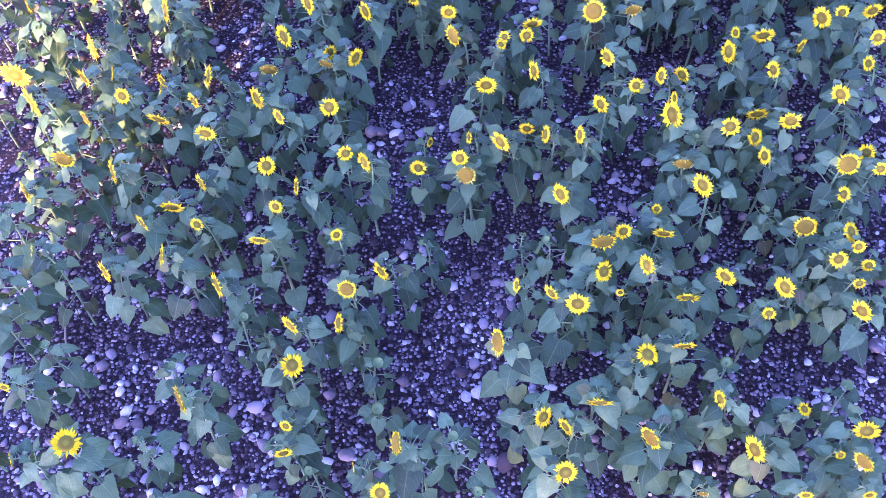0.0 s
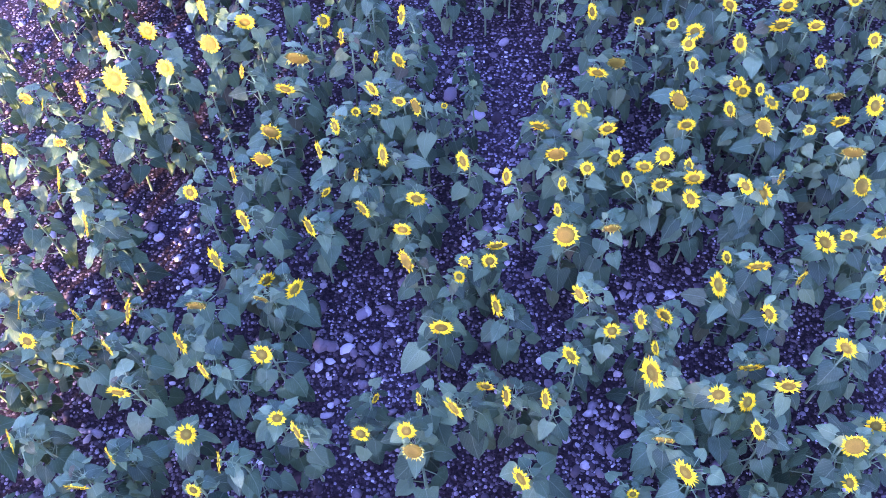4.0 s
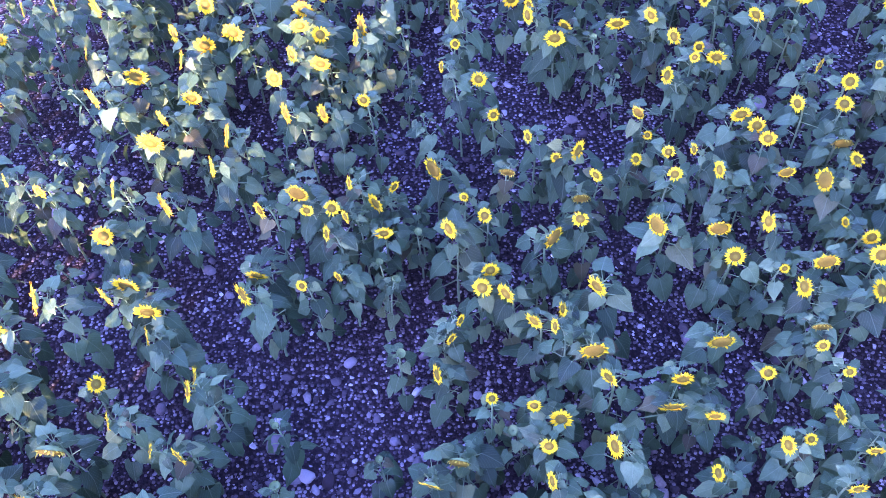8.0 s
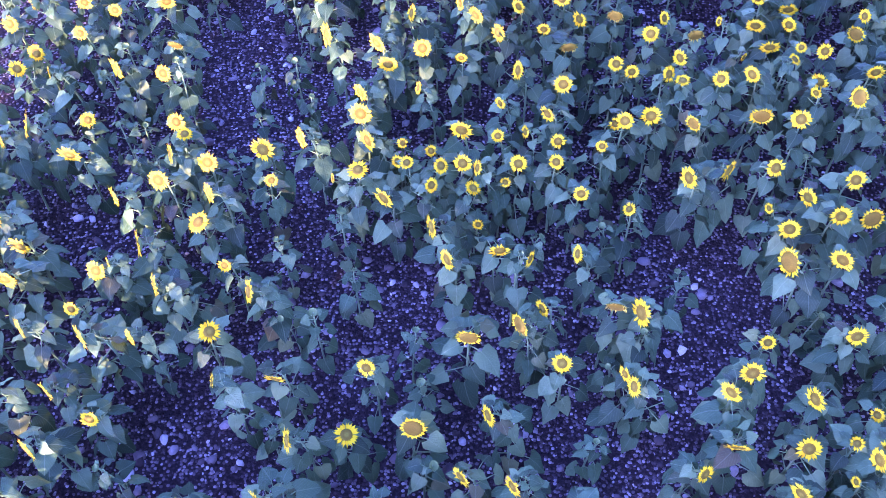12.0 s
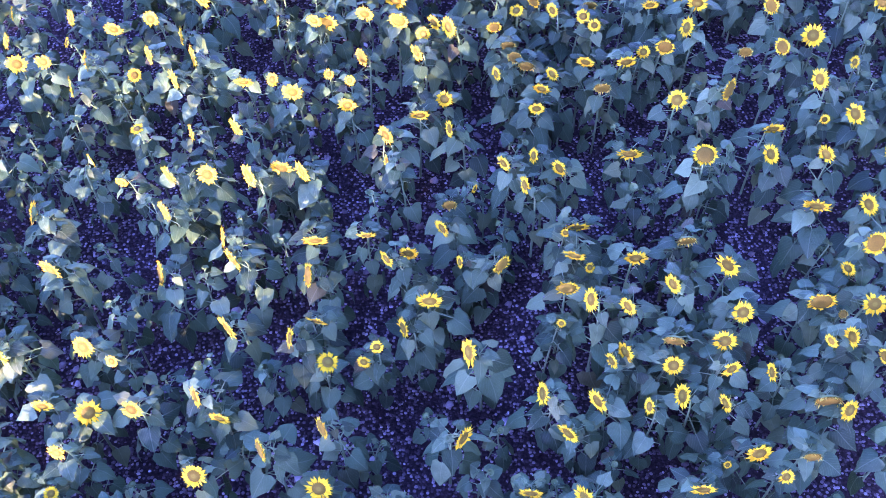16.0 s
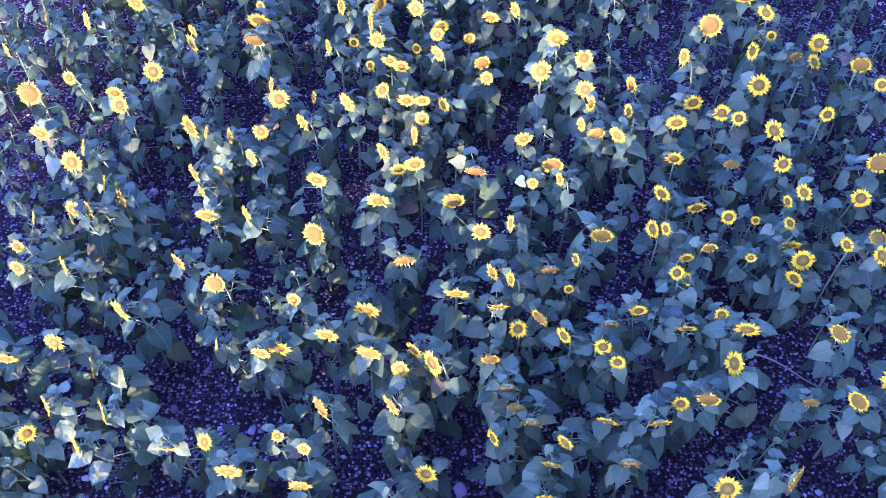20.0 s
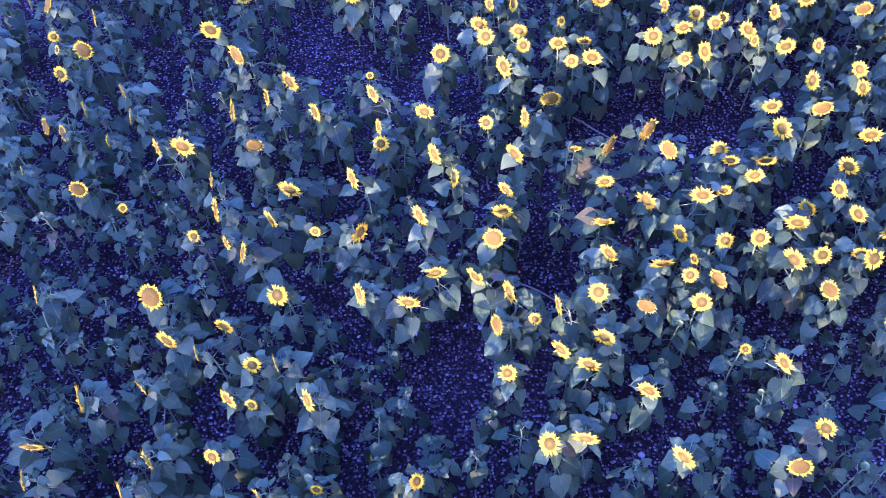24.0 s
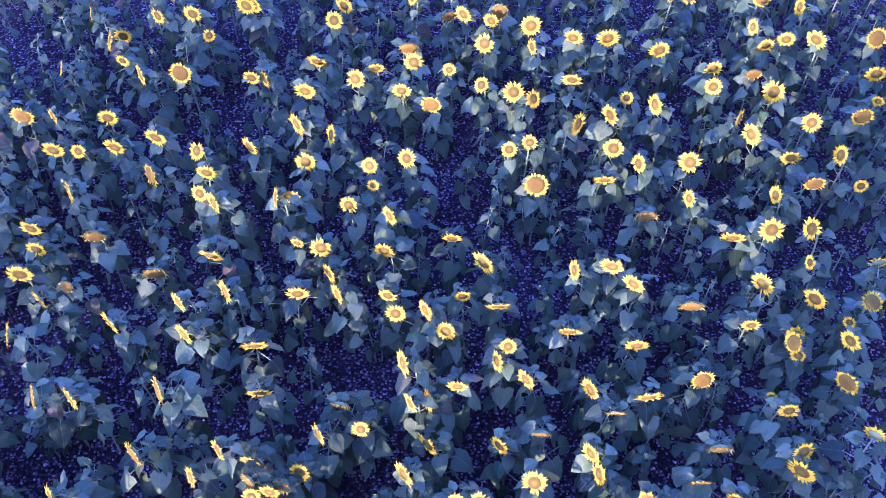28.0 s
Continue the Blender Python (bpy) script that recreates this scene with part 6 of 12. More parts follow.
crowd(2.77, 14.46, 0.86, 0.176, -148, 14)
crowd(7.95, 14.48, 0.85, 0.147, -167, 19)
crowd(8.11, 14.50, 0.80, 0.050, -125, 59, "bud")
crowd(4.16, 14.50, 0.64, 0.046, -29, 54, "bud")
crowd(8.91, 14.52, 0.63, 0.050, -83, 68, "bud")
crowd(3.96, 14.52, 0.92, 0.114, -107, 25)
crowd(7.80, 14.53, 0.86, 0.114, -170, 26)
crowd(0.99, 14.53, 0.87, 0.060, -83, 75, "bud")
crowd(8.71, 14.54, 0.85, 0.108, -156, 5)
crowd(8.42, 14.54, 0.85, 0.095, -181, 11)
crowd(9.21, 14.54, 0.61, 0.051, -15, 81, "bud")
crowd(2.60, 14.55, 0.68, 0.046, -149, 72, "bud")
crowd(7.50, 14.56, 0.84, 0.112, -104, 22)
crowd(8.59, 14.56, 0.83, 0.146, -108, 12, "ripe")
crowd(1.82, 14.56, 0.91, 0.158, -115, -1)
crowd(3.51, 14.57, 0.86, 0.156, -166, 23)
crowd(6.58, 14.60, 0.76, 0.094, -100, 29)
crowd(3.03, 14.62, 0.95, 0.198, -97, -5)
crowd(6.97, 14.64, 0.87, 0.149, -98, 38)
crowd(8.00, 14.66, 0.95, 0.148, -108, -16)
crowd(8.51, 14.68, 0.84, 0.116, -179, 5)
crowd(8.80, 14.68, 0.86, 0.096, -170, 10)
crowd(8.30, 14.71, 0.83, 0.155, -94, 5, "ripe")
crowd(7.11, 14.72, 0.82, 0.088, -97, 30)
crowd(0.86, 14.72, 0.69, 0.047, 151, 65, "bud")
crowd(0.54, 14.74, 0.53, 0.054, -17, 67, "bud")
crowd(2.43, 14.80, 0.83, 0.151, -101, 32)
crowd(4.32, 14.80, 0.86, 0.116, -156, 13)
crowd(1.38, 14.82, 0.79, 0.160, -161, -20, "faded")
crowd(3.98, 14.83, 0.62, 0.046, -122, 60, "bud")
crowd(3.07, 14.84, 0.52, 0.045, 105, 63, "bud")
crowd(4.45, 14.86, 0.54, 0.045, -20, 80, "bud")
crowd(9.02, 14.88, 0.68, 0.050, 49, 80, "bud")
crowd(8.21, 14.88, 0.92, 0.170, -99, -2)
crowd(7.58, 14.89, 0.85, 0.198, -148, 10)
crowd(0.06, 14.91, 0.64, 0.053, 157, 76, "bud")
crowd(0.83, 14.93, 0.93, 0.161, -184, 31)
crowd(4.94, 14.93, 0.88, 0.218, -135, 8)
crowd(8.69, 14.94, 0.88, 0.105, -92, 39)
crowd(7.29, 14.96, 0.80, 0.165, -99, -4)
crowd(4.52, 14.96, 0.82, 0.158, -161, 14)
crowd(6.31, 14.97, 0.69, 0.052, 0, 52, "bud")
crowd(2.50, 14.98, 0.90, 0.177, -151, 8)
crowd(0.35, 14.99, 0.60, 0.049, -25, 70, "bud")
crowd(4.20, 15.04, 0.83, 0.152, -106, 23)
crowd(1.98, 15.05, 0.83, 0.149, -144, 17, "ripe")
crowd(1.42, 15.06, 0.88, 0.190, -145, 36, "ripe")
crowd(8.41, 15.06, 0.80, 0.060, -85, 39)
crowd(8.88, 15.06, 0.85, 0.134, -98, -2, "faded")
crowd(3.71, 15.08, 0.86, 0.194, -100, 2)
crowd(3.42, 15.08, 0.53, 0.045, 156, 53, "bud")
crowd(7.45, 15.09, 0.61, 0.045, 109, 72, "bud")
crowd(8.58, 15.09, 0.87, 0.174, -89, 14)
crowd(3.05, 15.10, 0.89, 0.191, -144, 10)
crowd(9.40, 15.11, 0.94, 0.060, -153, 75, "bud")
crowd(4.61, 15.11, 0.80, 0.096, -50, 47)
crowd(7.08, 15.13, 0.71, 0.047, -10, 58, "bud")
crowd(9.66, 15.14, 0.59, 0.045, -67, 56, "bud")
crowd(0.68, 15.15, 0.81, 0.136, -159, 32)
crowd(7.80, 15.15, 0.68, 0.045, -86, 56, "bud")
crowd(2.56, 15.17, 0.68, 0.050, 148, 51, "bud")
crowd(1.56, 15.19, 0.66, 0.045, -57, 62, "bud")
crowd(1.85, 15.19, 0.73, 0.052, 118, 61, "bud")
crowd(3.86, 15.22, 0.50, 0.045, 133, 52, "bud")
crowd(4.97, 15.25, 0.54, 0.045, 82, 78, "bud")
crowd(0.83, 15.25, 0.51, 0.045, 83, 69, "bud")
crowd(6.93, 15.26, 0.91, 0.181, -43, 5)
crowd(4.25, 15.26, 0.87, 0.146, -96, 30)
crowd(4.44, 15.27, 0.68, 0.051, -154, 80, "bud")
crowd(7.54, 15.30, 0.81, 0.171, -135, 1)
crowd(4.64, 15.31, 0.90, 0.129, -103, 22)
crowd(1.72, 15.31, 0.85, 0.177, -161, 6)
crowd(2.81, 15.31, 0.72, 0.054, -47, 55, "bud")
crowd(0.09, 15.33, 0.57, 0.045, 127, 63, "bud")
crowd(0.98, 15.34, 0.90, 0.190, -178, 15, "ripe")
crowd(2.98, 15.35, 0.91, 0.195, -150, 9)
crowd(9.04, 15.37, 0.91, 0.205, -95, -11, "faded")
crowd(5.65, 15.40, 0.64, 0.049, -26, 55, "bud")
crowd(4.12, 15.40, 0.93, 0.180, -172, 23)
crowd(1.52, 15.41, 0.64, 0.045, 78, 57, "bud")
crowd(2.66, 15.41, 0.83, 0.183, -99, 34)
crowd(8.02, 15.41, 0.87, 0.123, -173, 21)
crowd(0.48, 15.42, 0.66, 0.053, -131, 59, "bud")
crowd(8.48, 15.43, 0.82, 0.139, -162, 4)
crowd(7.73, 15.47, 0.86, 0.175, -147, 6)
crowd(10.02, 15.48, 0.56, 0.048, -90, 77, "bud")
crowd(3.34, 15.48, 0.62, 0.055, -70, 85, "bud")
crowd(8.24, 15.49, 0.82, 0.171, -172, 23)
crowd(7.42, 15.55, 0.83, 0.174, -171, 18)
crowd(5.22, 15.56, 0.58, 0.045, -53, 69, "bud")
crowd(1.42, 15.56, 0.93, 0.190, -139, 38, "ripe")
crowd(5.02, 15.56, 0.89, 0.157, -106, 22)
crowd(4.76, 15.57, 0.86, 0.174, -64, 35)
crowd(0.84, 15.59, 0.56, 0.049, 147, 72, "bud")
crowd(8.53, 15.60, 0.92, 0.140, -78, 14)
crowd(1.61, 15.60, 0.67, 0.053, -139, 77, "bud")
crowd(8.79, 15.60, 0.85, 0.141, -175, 5)
crowd(2.63, 15.60, 0.91, 0.220, -139, 2)
crowd(2.15, 15.61, 0.85, 0.164, -166, 16)
crowd(4.48, 15.63, 0.86, 0.151, -92, 1)
crowd(5.38, 15.63, 0.88, 0.166, -147, 13)
crowd(9.49, 15.65, 0.87, 0.137, -146, 9, "ripe")
crowd(1.17, 15.66, 0.82, 0.111, -137, 33)
crowd(8.21, 15.67, 0.87, 0.145, -101, 36)
crowd(1.96, 15.68, 0.72, 0.045, -154, 81, "bud")
crowd(7.86, 15.75, 0.82, 0.131, -152, 6)
crowd(9.30, 15.77, 0.92, 0.150, -167, 14)
crowd(1.76, 15.77, 0.93, 0.217, -111, 22, "ripe")
crowd(8.54, 15.80, 0.90, 0.165, -105, 23)
crowd(1.33, 15.80, 0.88, 0.142, -102, 31)
crowd(7.95, 15.80, 0.83, 0.164, -150, 7)
crowd(8.23, 15.80, 0.94, 0.181, -105, -16, "faded")
crowd(3.37, 15.83, 0.93, 0.157, -103, 33)
crowd(9.49, 15.83, 0.59, 0.047, -168, 65, "bud")
crowd(3.89, 15.90, 0.93, 0.121, -103, 23)
crowd(1.10, 15.92, 0.91, 0.060, -158, 75, "bud")
crowd(4.83, 15.93, 0.82, 0.095, -109, 29)
crowd(0.03, 15.94, 0.69, 0.045, 95, 71, "bud")
crowd(9.84, 15.94, 0.86, 0.101, -97, 31)
crowd(5.07, 15.95, 0.54, 0.045, 172, 83, "bud")
crowd(0.55, 15.96, 0.68, 0.048, -80, 70, "bud")
crowd(8.68, 15.97, 0.94, 0.160, -97, 35)
crowd(1.99, 15.97, 0.63, 0.045, -170, 72, "bud")
crowd(4.17, 15.98, 0.91, 0.234, -137, 7)
crowd(10.09, 15.99, 0.90, 0.123, -102, 39)
crowd(9.34, 15.99, 0.82, 0.077, -100, 36, "faded")
crowd(4.66, 16.01, 0.87, 0.173, -111, 29)
crowd(9.52, 16.01, 0.89, 0.176, -103, 35)
crowd(7.59, 16.03, 0.82, 0.073, -108, 27)
crowd(7.99, 16.05, 0.95, 0.151, -144, 5)
crowd(9.21, 16.06, 0.87, 0.216, -98, 2, "ripe")
crowd(4.71, 16.07, 0.74, 0.050, -86, 70, "bud")
crowd(4.01, 16.07, 0.92, 0.096, -104, 37)
crowd(7.58, 16.08, 0.72, 0.062, 88, 79, "bud")
crowd(2.26, 16.09, 0.82, 0.236, -141, 10)
crowd(7.77, 16.10, 0.97, 0.176, -168, 21)
crowd(3.56, 16.11, 0.86, 0.161, -172, 20)
crowd(9.76, 16.14, 0.88, 0.159, -106, 25)
crowd(9.96, 16.15, 0.89, 0.147, -155, 9)
crowd(8.28, 16.16, 1.00, 0.159, -147, 5)
crowd(3.26, 16.17, 0.66, 0.050, -174, 70, "bud")
crowd(8.63, 16.17, 0.62, 0.045, 80, 77, "bud")
crowd(3.04, 16.19, 0.82, 0.166, -143, 10)
crowd(3.60, 16.19, 0.59, 0.050, -107, 70, "bud")
crowd(4.11, 16.20, 0.66, 0.050, -91, 70, "bud")
crowd(3.80, 16.21, 0.83, 0.050, -70, 61, "bud")
crowd(0.83, 16.25, 0.63, 0.046, -5, 81, "bud")
crowd(6.00, 16.28, 0.57, 0.046, -101, 52, "bud")
crowd(9.34, 16.29, 0.51, 0.047, -156, 59, "bud")
crowd(1.54, 16.31, 0.66, 0.054, 178, 51, "bud")
crowd(8.68, 16.34, 0.91, 0.193, -140, 4)
crowd(1.37, 16.35, 0.94, 0.113, -184, 31)
crowd(10.10, 16.35, 0.70, 0.049, -8, 83, "bud")
crowd(3.69, 16.36, 0.64, 0.050, 172, 68, "bud")
crowd(4.73, 16.37, 0.78, 0.063, 172, 63, "bud")
crowd(9.61, 16.39, 1.00, 0.194, -87, 30, "ripe")
crowd(1.68, 16.41, 0.80, 0.121, -142, 39)
crowd(7.83, 16.45, 0.80, 0.083, -145, 50)
crowd(1.98, 16.46, 0.71, 0.045, -114, 58, "bud")
crowd(8.12, 16.46, 0.87, 0.179, -97, -4)
crowd(8.55, 16.52, 0.67, 0.055, -88, 75, "bud")
crowd(10.28, 16.54, 0.80, 0.123, -178, 4)
crowd(1.12, 16.56, 0.87, 0.151, -83, 25)
crowd(3.62, 16.57, 0.85, 0.183, -152, 8)
crowd(8.47, 16.57, 0.88, 0.175, -92, -19, "faded")
crowd(4.36, 16.59, 0.89, 0.190, -116, 2)
crowd(5.04, 16.59, 0.78, 0.224, -162, 14, "ripe")
crowd(2.85, 16.61, 0.84, 0.192, -165, 21)
crowd(5.52, 16.62, 0.86, 0.202, -141, -1)
crowd(10.03, 16.64, 0.61, 0.051, 118, 78, "bud")
crowd(5.31, 16.65, 0.74, 0.050, 80, 66, "bud")
crowd(9.55, 16.71, 0.56, 0.049, 55, 60, "bud")
crowd(8.49, 16.72, 0.72, 0.067, 60, 58, "bud")
crowd(1.78, 16.73, 0.90, 0.060, -151, 75, "bud")
crowd(3.28, 16.76, 0.81, 0.141, -90, 18)
crowd(9.73, 16.78, 0.89, 0.174, -158, 8)
crowd(2.06, 16.78, 0.82, 0.181, -132, 55)
crowd(0.71, 16.78, 0.51, 0.047, -171, 80, "bud")
crowd(9.39, 16.80, 0.88, 0.215, -109, -16)
crowd(5.44, 16.81, 0.85, 0.162, -166, 15)
crowd(10.64, 16.84, 0.57, 0.045, -103, 62, "bud")
crowd(3.55, 16.84, 0.91, 0.155, -157, 14)
crowd(5.80, 16.86, 0.71, 0.045, -135, 67, "bud")
crowd(4.57, 16.90, 0.69, 0.050, -100, 77, "bud")
crowd(2.91, 16.93, 0.91, 0.060, -107, 75, "bud")
crowd(1.42, 16.94, 0.80, 0.109, -91, 14)
crowd(8.77, 16.95, 0.53, 0.047, -106, 76, "bud")
crowd(1.62, 16.95, 0.68, 0.049, -43, 52, "bud")
crowd(9.86, 16.97, 0.74, 0.073, 74, 64, "bud")
crowd(3.72, 16.97, 0.88, 0.166, -173, 6)
crowd(2.20, 17.02, 0.86, 0.147, -82, 21)
crowd(1.78, 17.03, 0.88, 0.060, -162, 75, "bud")
crowd(3.94, 17.04, 0.55, 0.047, 73, 53, "bud")
crowd(5.03, 17.04, 0.87, 0.176, -139, 6)
crowd(3.47, 17.06, 0.53, 0.052, -146, 56, "bud")
crowd(5.50, 17.07, 0.68, 0.045, -120, 74, "bud")
crowd(2.42, 17.08, 0.92, 0.162, -156, 5)
crowd(4.14, 17.09, 0.86, 0.192, -180, 9)
crowd(1.22, 17.12, 0.58, 0.047, 28, 75, "bud")
crowd(6.00, 17.13, 0.53, 0.045, -111, 54, "bud")
crowd(10.35, 17.14, 0.92, 0.060, -149, 75, "bud")
crowd(7.13, 17.14, 0.82, 0.080, -37, 6)
crowd(8.24, 17.15, 0.74, 0.067, -130, 67, "bud")
crowd(0.71, 17.15, 0.52, 0.052, -11, 78, "bud")
crowd(8.43, 17.16, 0.68, 0.050, 12, 80, "bud")
crowd(5.17, 17.17, 0.72, 0.045, -29, 82, "bud")
crowd(8.69, 17.17, 1.02, 0.197, -119, 72, "ripe")
crowd(2.26, 17.19, 0.58, 0.045, -171, 80, "bud")
crowd(9.56, 17.21, 0.92, 0.162, -145, 3)
crowd(10.05, 17.21, 0.87, 0.191, -159, 8)
crowd(6.41, 17.23, 0.72, 0.050, -118, 81, "bud")
crowd(4.86, 17.26, 0.73, 0.052, -131, 72, "bud")
crowd(2.75, 17.26, 0.85, 0.113, -162, 12)
crowd(5.59, 17.27, 0.92, 0.211, -141, 9)
crowd(8.82, 17.30, 0.71, 0.048, 72, 63, "bud")
crowd(5.04, 17.31, 0.92, 0.187, -135, 0)
crowd(5.30, 17.31, 0.91, 0.169, -99, 23)
crowd(5.95, 17.32, 0.88, 0.188, -140, 2)
crowd(9.23, 17.32, 0.82, 0.170, -156, 14)
crowd(1.77, 17.33, 0.90, 0.149, -93, 26)
crowd(4.69, 17.34, 0.84, 0.112, -105, -1)
crowd(3.36, 17.35, 0.75, 0.050, -155, 73, "bud")
crowd(4.06, 17.36, 0.62, 0.051, -32, 57, "bud")
crowd(2.37, 17.36, 0.88, 0.103, -144, 37)
crowd(2.87, 17.38, 0.58, 0.051, 40, 75, "bud")
crowd(5.80, 17.38, 0.86, 0.190, -100, -6)
crowd(6.53, 17.39, 0.87, 0.097, -166, 15)
crowd(8.96, 17.40, 0.81, 0.071, 13, 81, "bud")
crowd(1.45, 17.42, 0.71, 0.045, -61, 82, "bud")
crowd(2.08, 17.43, 0.87, 0.060, -100, 75, "bud")
crowd(3.53, 17.44, 0.51, 0.051, -179, 73, "bud")
crowd(10.65, 17.45, 0.72, 0.050, 163, 53, "bud")
crowd(8.91, 17.46, 0.73, 0.050, 75, 80, "bud")
crowd(10.37, 17.48, 0.87, 0.208, -99, -2, "ripe")
crowd(3.09, 17.48, 0.88, 0.120, -147, 10)
crowd(4.46, 17.52, 0.87, 0.149, 35, 4)
crowd(0.95, 17.52, 0.60, 0.050, 90, 63, "bud")
crowd(9.30, 17.55, 0.83, 0.190, -93, -20)
crowd(5.69, 17.55, 0.67, 0.045, -75, 64, "bud")
crowd(9.88, 17.58, 0.91, 0.194, -156, 8)
crowd(3.89, 17.60, 0.65, 0.074, 7, 82, "bud")
crowd(2.36, 17.60, 0.85, 0.190, -97, 11, "ripe")
crowd(3.67, 17.64, 0.84, 0.168, -179, 8)
crowd(9.72, 17.66, 0.78, 0.090, -98, 26)
crowd(2.67, 17.66, 0.60, 0.053, -5, 67, "bud")
crowd(6.53, 17.66, 0.84, 0.176, -136, 5)
crowd(1.76, 17.68, 0.57, 0.050, 123, 60, "bud")
crowd(4.13, 17.68, 0.67, 0.067, -40, 64, "bud")
crowd(3.10, 17.69, 0.94, 0.190, -100, 34, "ripe")
crowd(5.99, 17.73, 0.56, 0.051, 45, 63, "bud")
crowd(6.51, 17.74, 0.75, 0.050, -118, 70, "bud")
crowd(5.46, 17.76, 0.89, 0.175, -135, 0)
crowd(2.09, 17.78, 0.84, 0.190, -149, 24, "ripe")
crowd(4.75, 17.79, 0.89, 0.115, -118, 88)
crowd(5.12, 17.80, 0.82, 0.155, -156, 8)
crowd(8.82, 17.80, 0.70, 0.049, -132, 52, "bud")
crowd(9.01, 17.82, 0.97, 0.213, -45, 8, "ripe")
crowd(8.65, 17.82, 0.89, 0.173, -104, 36)
crowd(2.92, 17.85, 0.91, 0.136, -160, 14)
crowd(9.68, 17.86, 0.99, 0.187, -159, 13)
crowd(1.24, 17.86, 0.55, 0.046, -53, 66, "bud")
crowd(10.83, 17.87, 0.60, 0.053, -44, 51, "bud")
crowd(10.54, 17.88, 0.74, 0.071, -23, 61, "bud")
crowd(10.35, 17.91, 0.78, 0.173, -92, -15, "faded")
crowd(3.58, 17.98, 0.71, 0.050, -110, 57, "bud")
crowd(6.25, 18.00, 0.82, 0.159, -95, -2)
crowd(3.22, 18.00, 0.81, 0.104, -96, 36)
crowd(9.87, 18.00, 0.83, 0.050, -167, 61, "bud")
crowd(10.19, 18.01, 0.80, 0.050, 44, 79, "bud")
crowd(2.56, 18.05, 0.93, 0.107, -138, 8)
crowd(2.21, 18.07, 0.70, 0.045, -61, 62, "bud")
crowd(5.85, 18.07, 0.91, 0.188, -98, -1)
crowd(4.22, 18.08, 0.72, 0.062, -11, 65, "bud")
crowd(5.69, 18.11, 0.50, 0.045, -127, 62, "bud")
crowd(2.87, 18.11, 0.81, 0.190, -149, 36, "ripe")
crowd(9.75, 18.12, 0.63, 0.045, -61, 72, "bud")
crowd(10.06, 18.14, 0.87, 0.120, -172, 18)
crowd(6.27, 18.20, 0.87, 0.094, -105, 31)
crowd(2.46, 18.20, 0.54, 0.045, 92, 73, "bud")
crowd(3.38, 18.22, 0.76, 0.050, 18, 75, "bud")
crowd(8.35, 18.24, 0.89, 0.193, -88, -17)
crowd(11.07, 18.24, 0.68, 0.048, -19, 53, "bud")
crowd(5.47, 18.25, 0.86, 0.174, -94, -23)
crowd(1.45, 18.25, 0.69, 0.049, 147, 55, "bud")
crowd(9.14, 18.25, 0.55, 0.048, -126, 67, "bud")
crowd(4.50, 18.28, 0.73, 0.070, 136, 84, "bud")
crowd(4.96, 18.28, 0.89, 0.185, -146, 9)
crowd(4.18, 18.29, 0.85, 0.203, -163, 9)
crowd(6.11, 18.30, 0.85, 0.096, -97, 32)
crowd(5.68, 18.30, 0.82, 0.125, -123, 44)
crowd(9.55, 18.31, 0.90, 0.162, -148, 12, "ripe")
crowd(6.76, 18.32, 0.68, 0.062, 170, 74, "bud")
crowd(9.30, 18.36, 0.82, 0.133, -104, -5, "faded")
crowd(8.51, 18.38, 0.85, 0.120, -106, 26)
crowd(2.67, 18.38, 0.53, 0.047, -159, 77, "bud")
crowd(8.67, 18.38, 0.89, 0.184, -107, -3, "ripe")
crowd(2.45, 18.39, 0.85, 0.190, -102, 10, "ripe")
crowd(2.93, 18.40, 0.79, 0.190, -165, 38, "ripe")
crowd(1.93, 18.40, 0.68, 0.054, -117, 65, "bud")
crowd(4.63, 18.41, 0.83, 0.126, -55, 31)
crowd(9.82, 18.43, 0.89, 0.200, -133, 34)
crowd(10.71, 18.46, 0.84, 0.184, -107, 24, "ripe")
crowd(1.67, 18.47, 0.64, 0.048, 158, 76, "bud")
crowd(5.09, 18.48, 0.92, 0.214, -157, 7)
crowd(6.36, 18.48, 0.84, 0.173, -143, 7, "ripe")
crowd(3.16, 18.49, 0.85, 0.161, -94, 42)
crowd(4.27, 18.50, 0.89, 0.161, -167, 1)
crowd(3.94, 18.53, 0.90, 0.143, -87, 15)
crowd(11.03, 18.54, 0.71, 0.045, -98, 80, "bud")
crowd(2.23, 18.55, 0.58, 0.047, 122, 55, "bud")
crowd(4.74, 18.55, 0.90, 0.169, -147, 9)
crowd(7.49, 18.56, 0.82, 0.153, -92, -19, "faded")
crowd(3.72, 18.56, 0.86, 0.180, -77, 13)
crowd(4.54, 18.63, 0.70, 0.051, 78, 59, "bud")
crowd(8.90, 18.64, 0.84, 0.183, -167, 24)
crowd(4.19, 18.70, 0.79, 0.119, -173, 26)
crowd(10.48, 18.77, 0.92, 0.212, -104, 32, "ripe")
crowd(8.10, 18.78, 0.88, 0.136, -105, 22)
crowd(8.78, 18.79, 0.65, 0.055, -50, 78, "bud")
crowd(9.59, 18.79, 0.89, 0.169, -145, 7, "ripe")
crowd(11.00, 18.81, 0.80, 0.130, -145, 7)
crowd(4.93, 18.83, 0.54, 0.045, -80, 64, "bud")
crowd(5.99, 18.83, 0.92, 0.142, -106, -2)
crowd(9.01, 18.84, 0.91, 0.193, -107, -6)
crowd(2.41, 18.85, 0.69, 0.045, 119, 61, "bud")
crowd(3.57, 18.85, 0.84, 0.157, -153, 26)
crowd(1.74, 18.85, 0.59, 0.054, -127, 72, "bud")
crowd(4.93, 18.86, 0.80, 0.188, -163, 10)
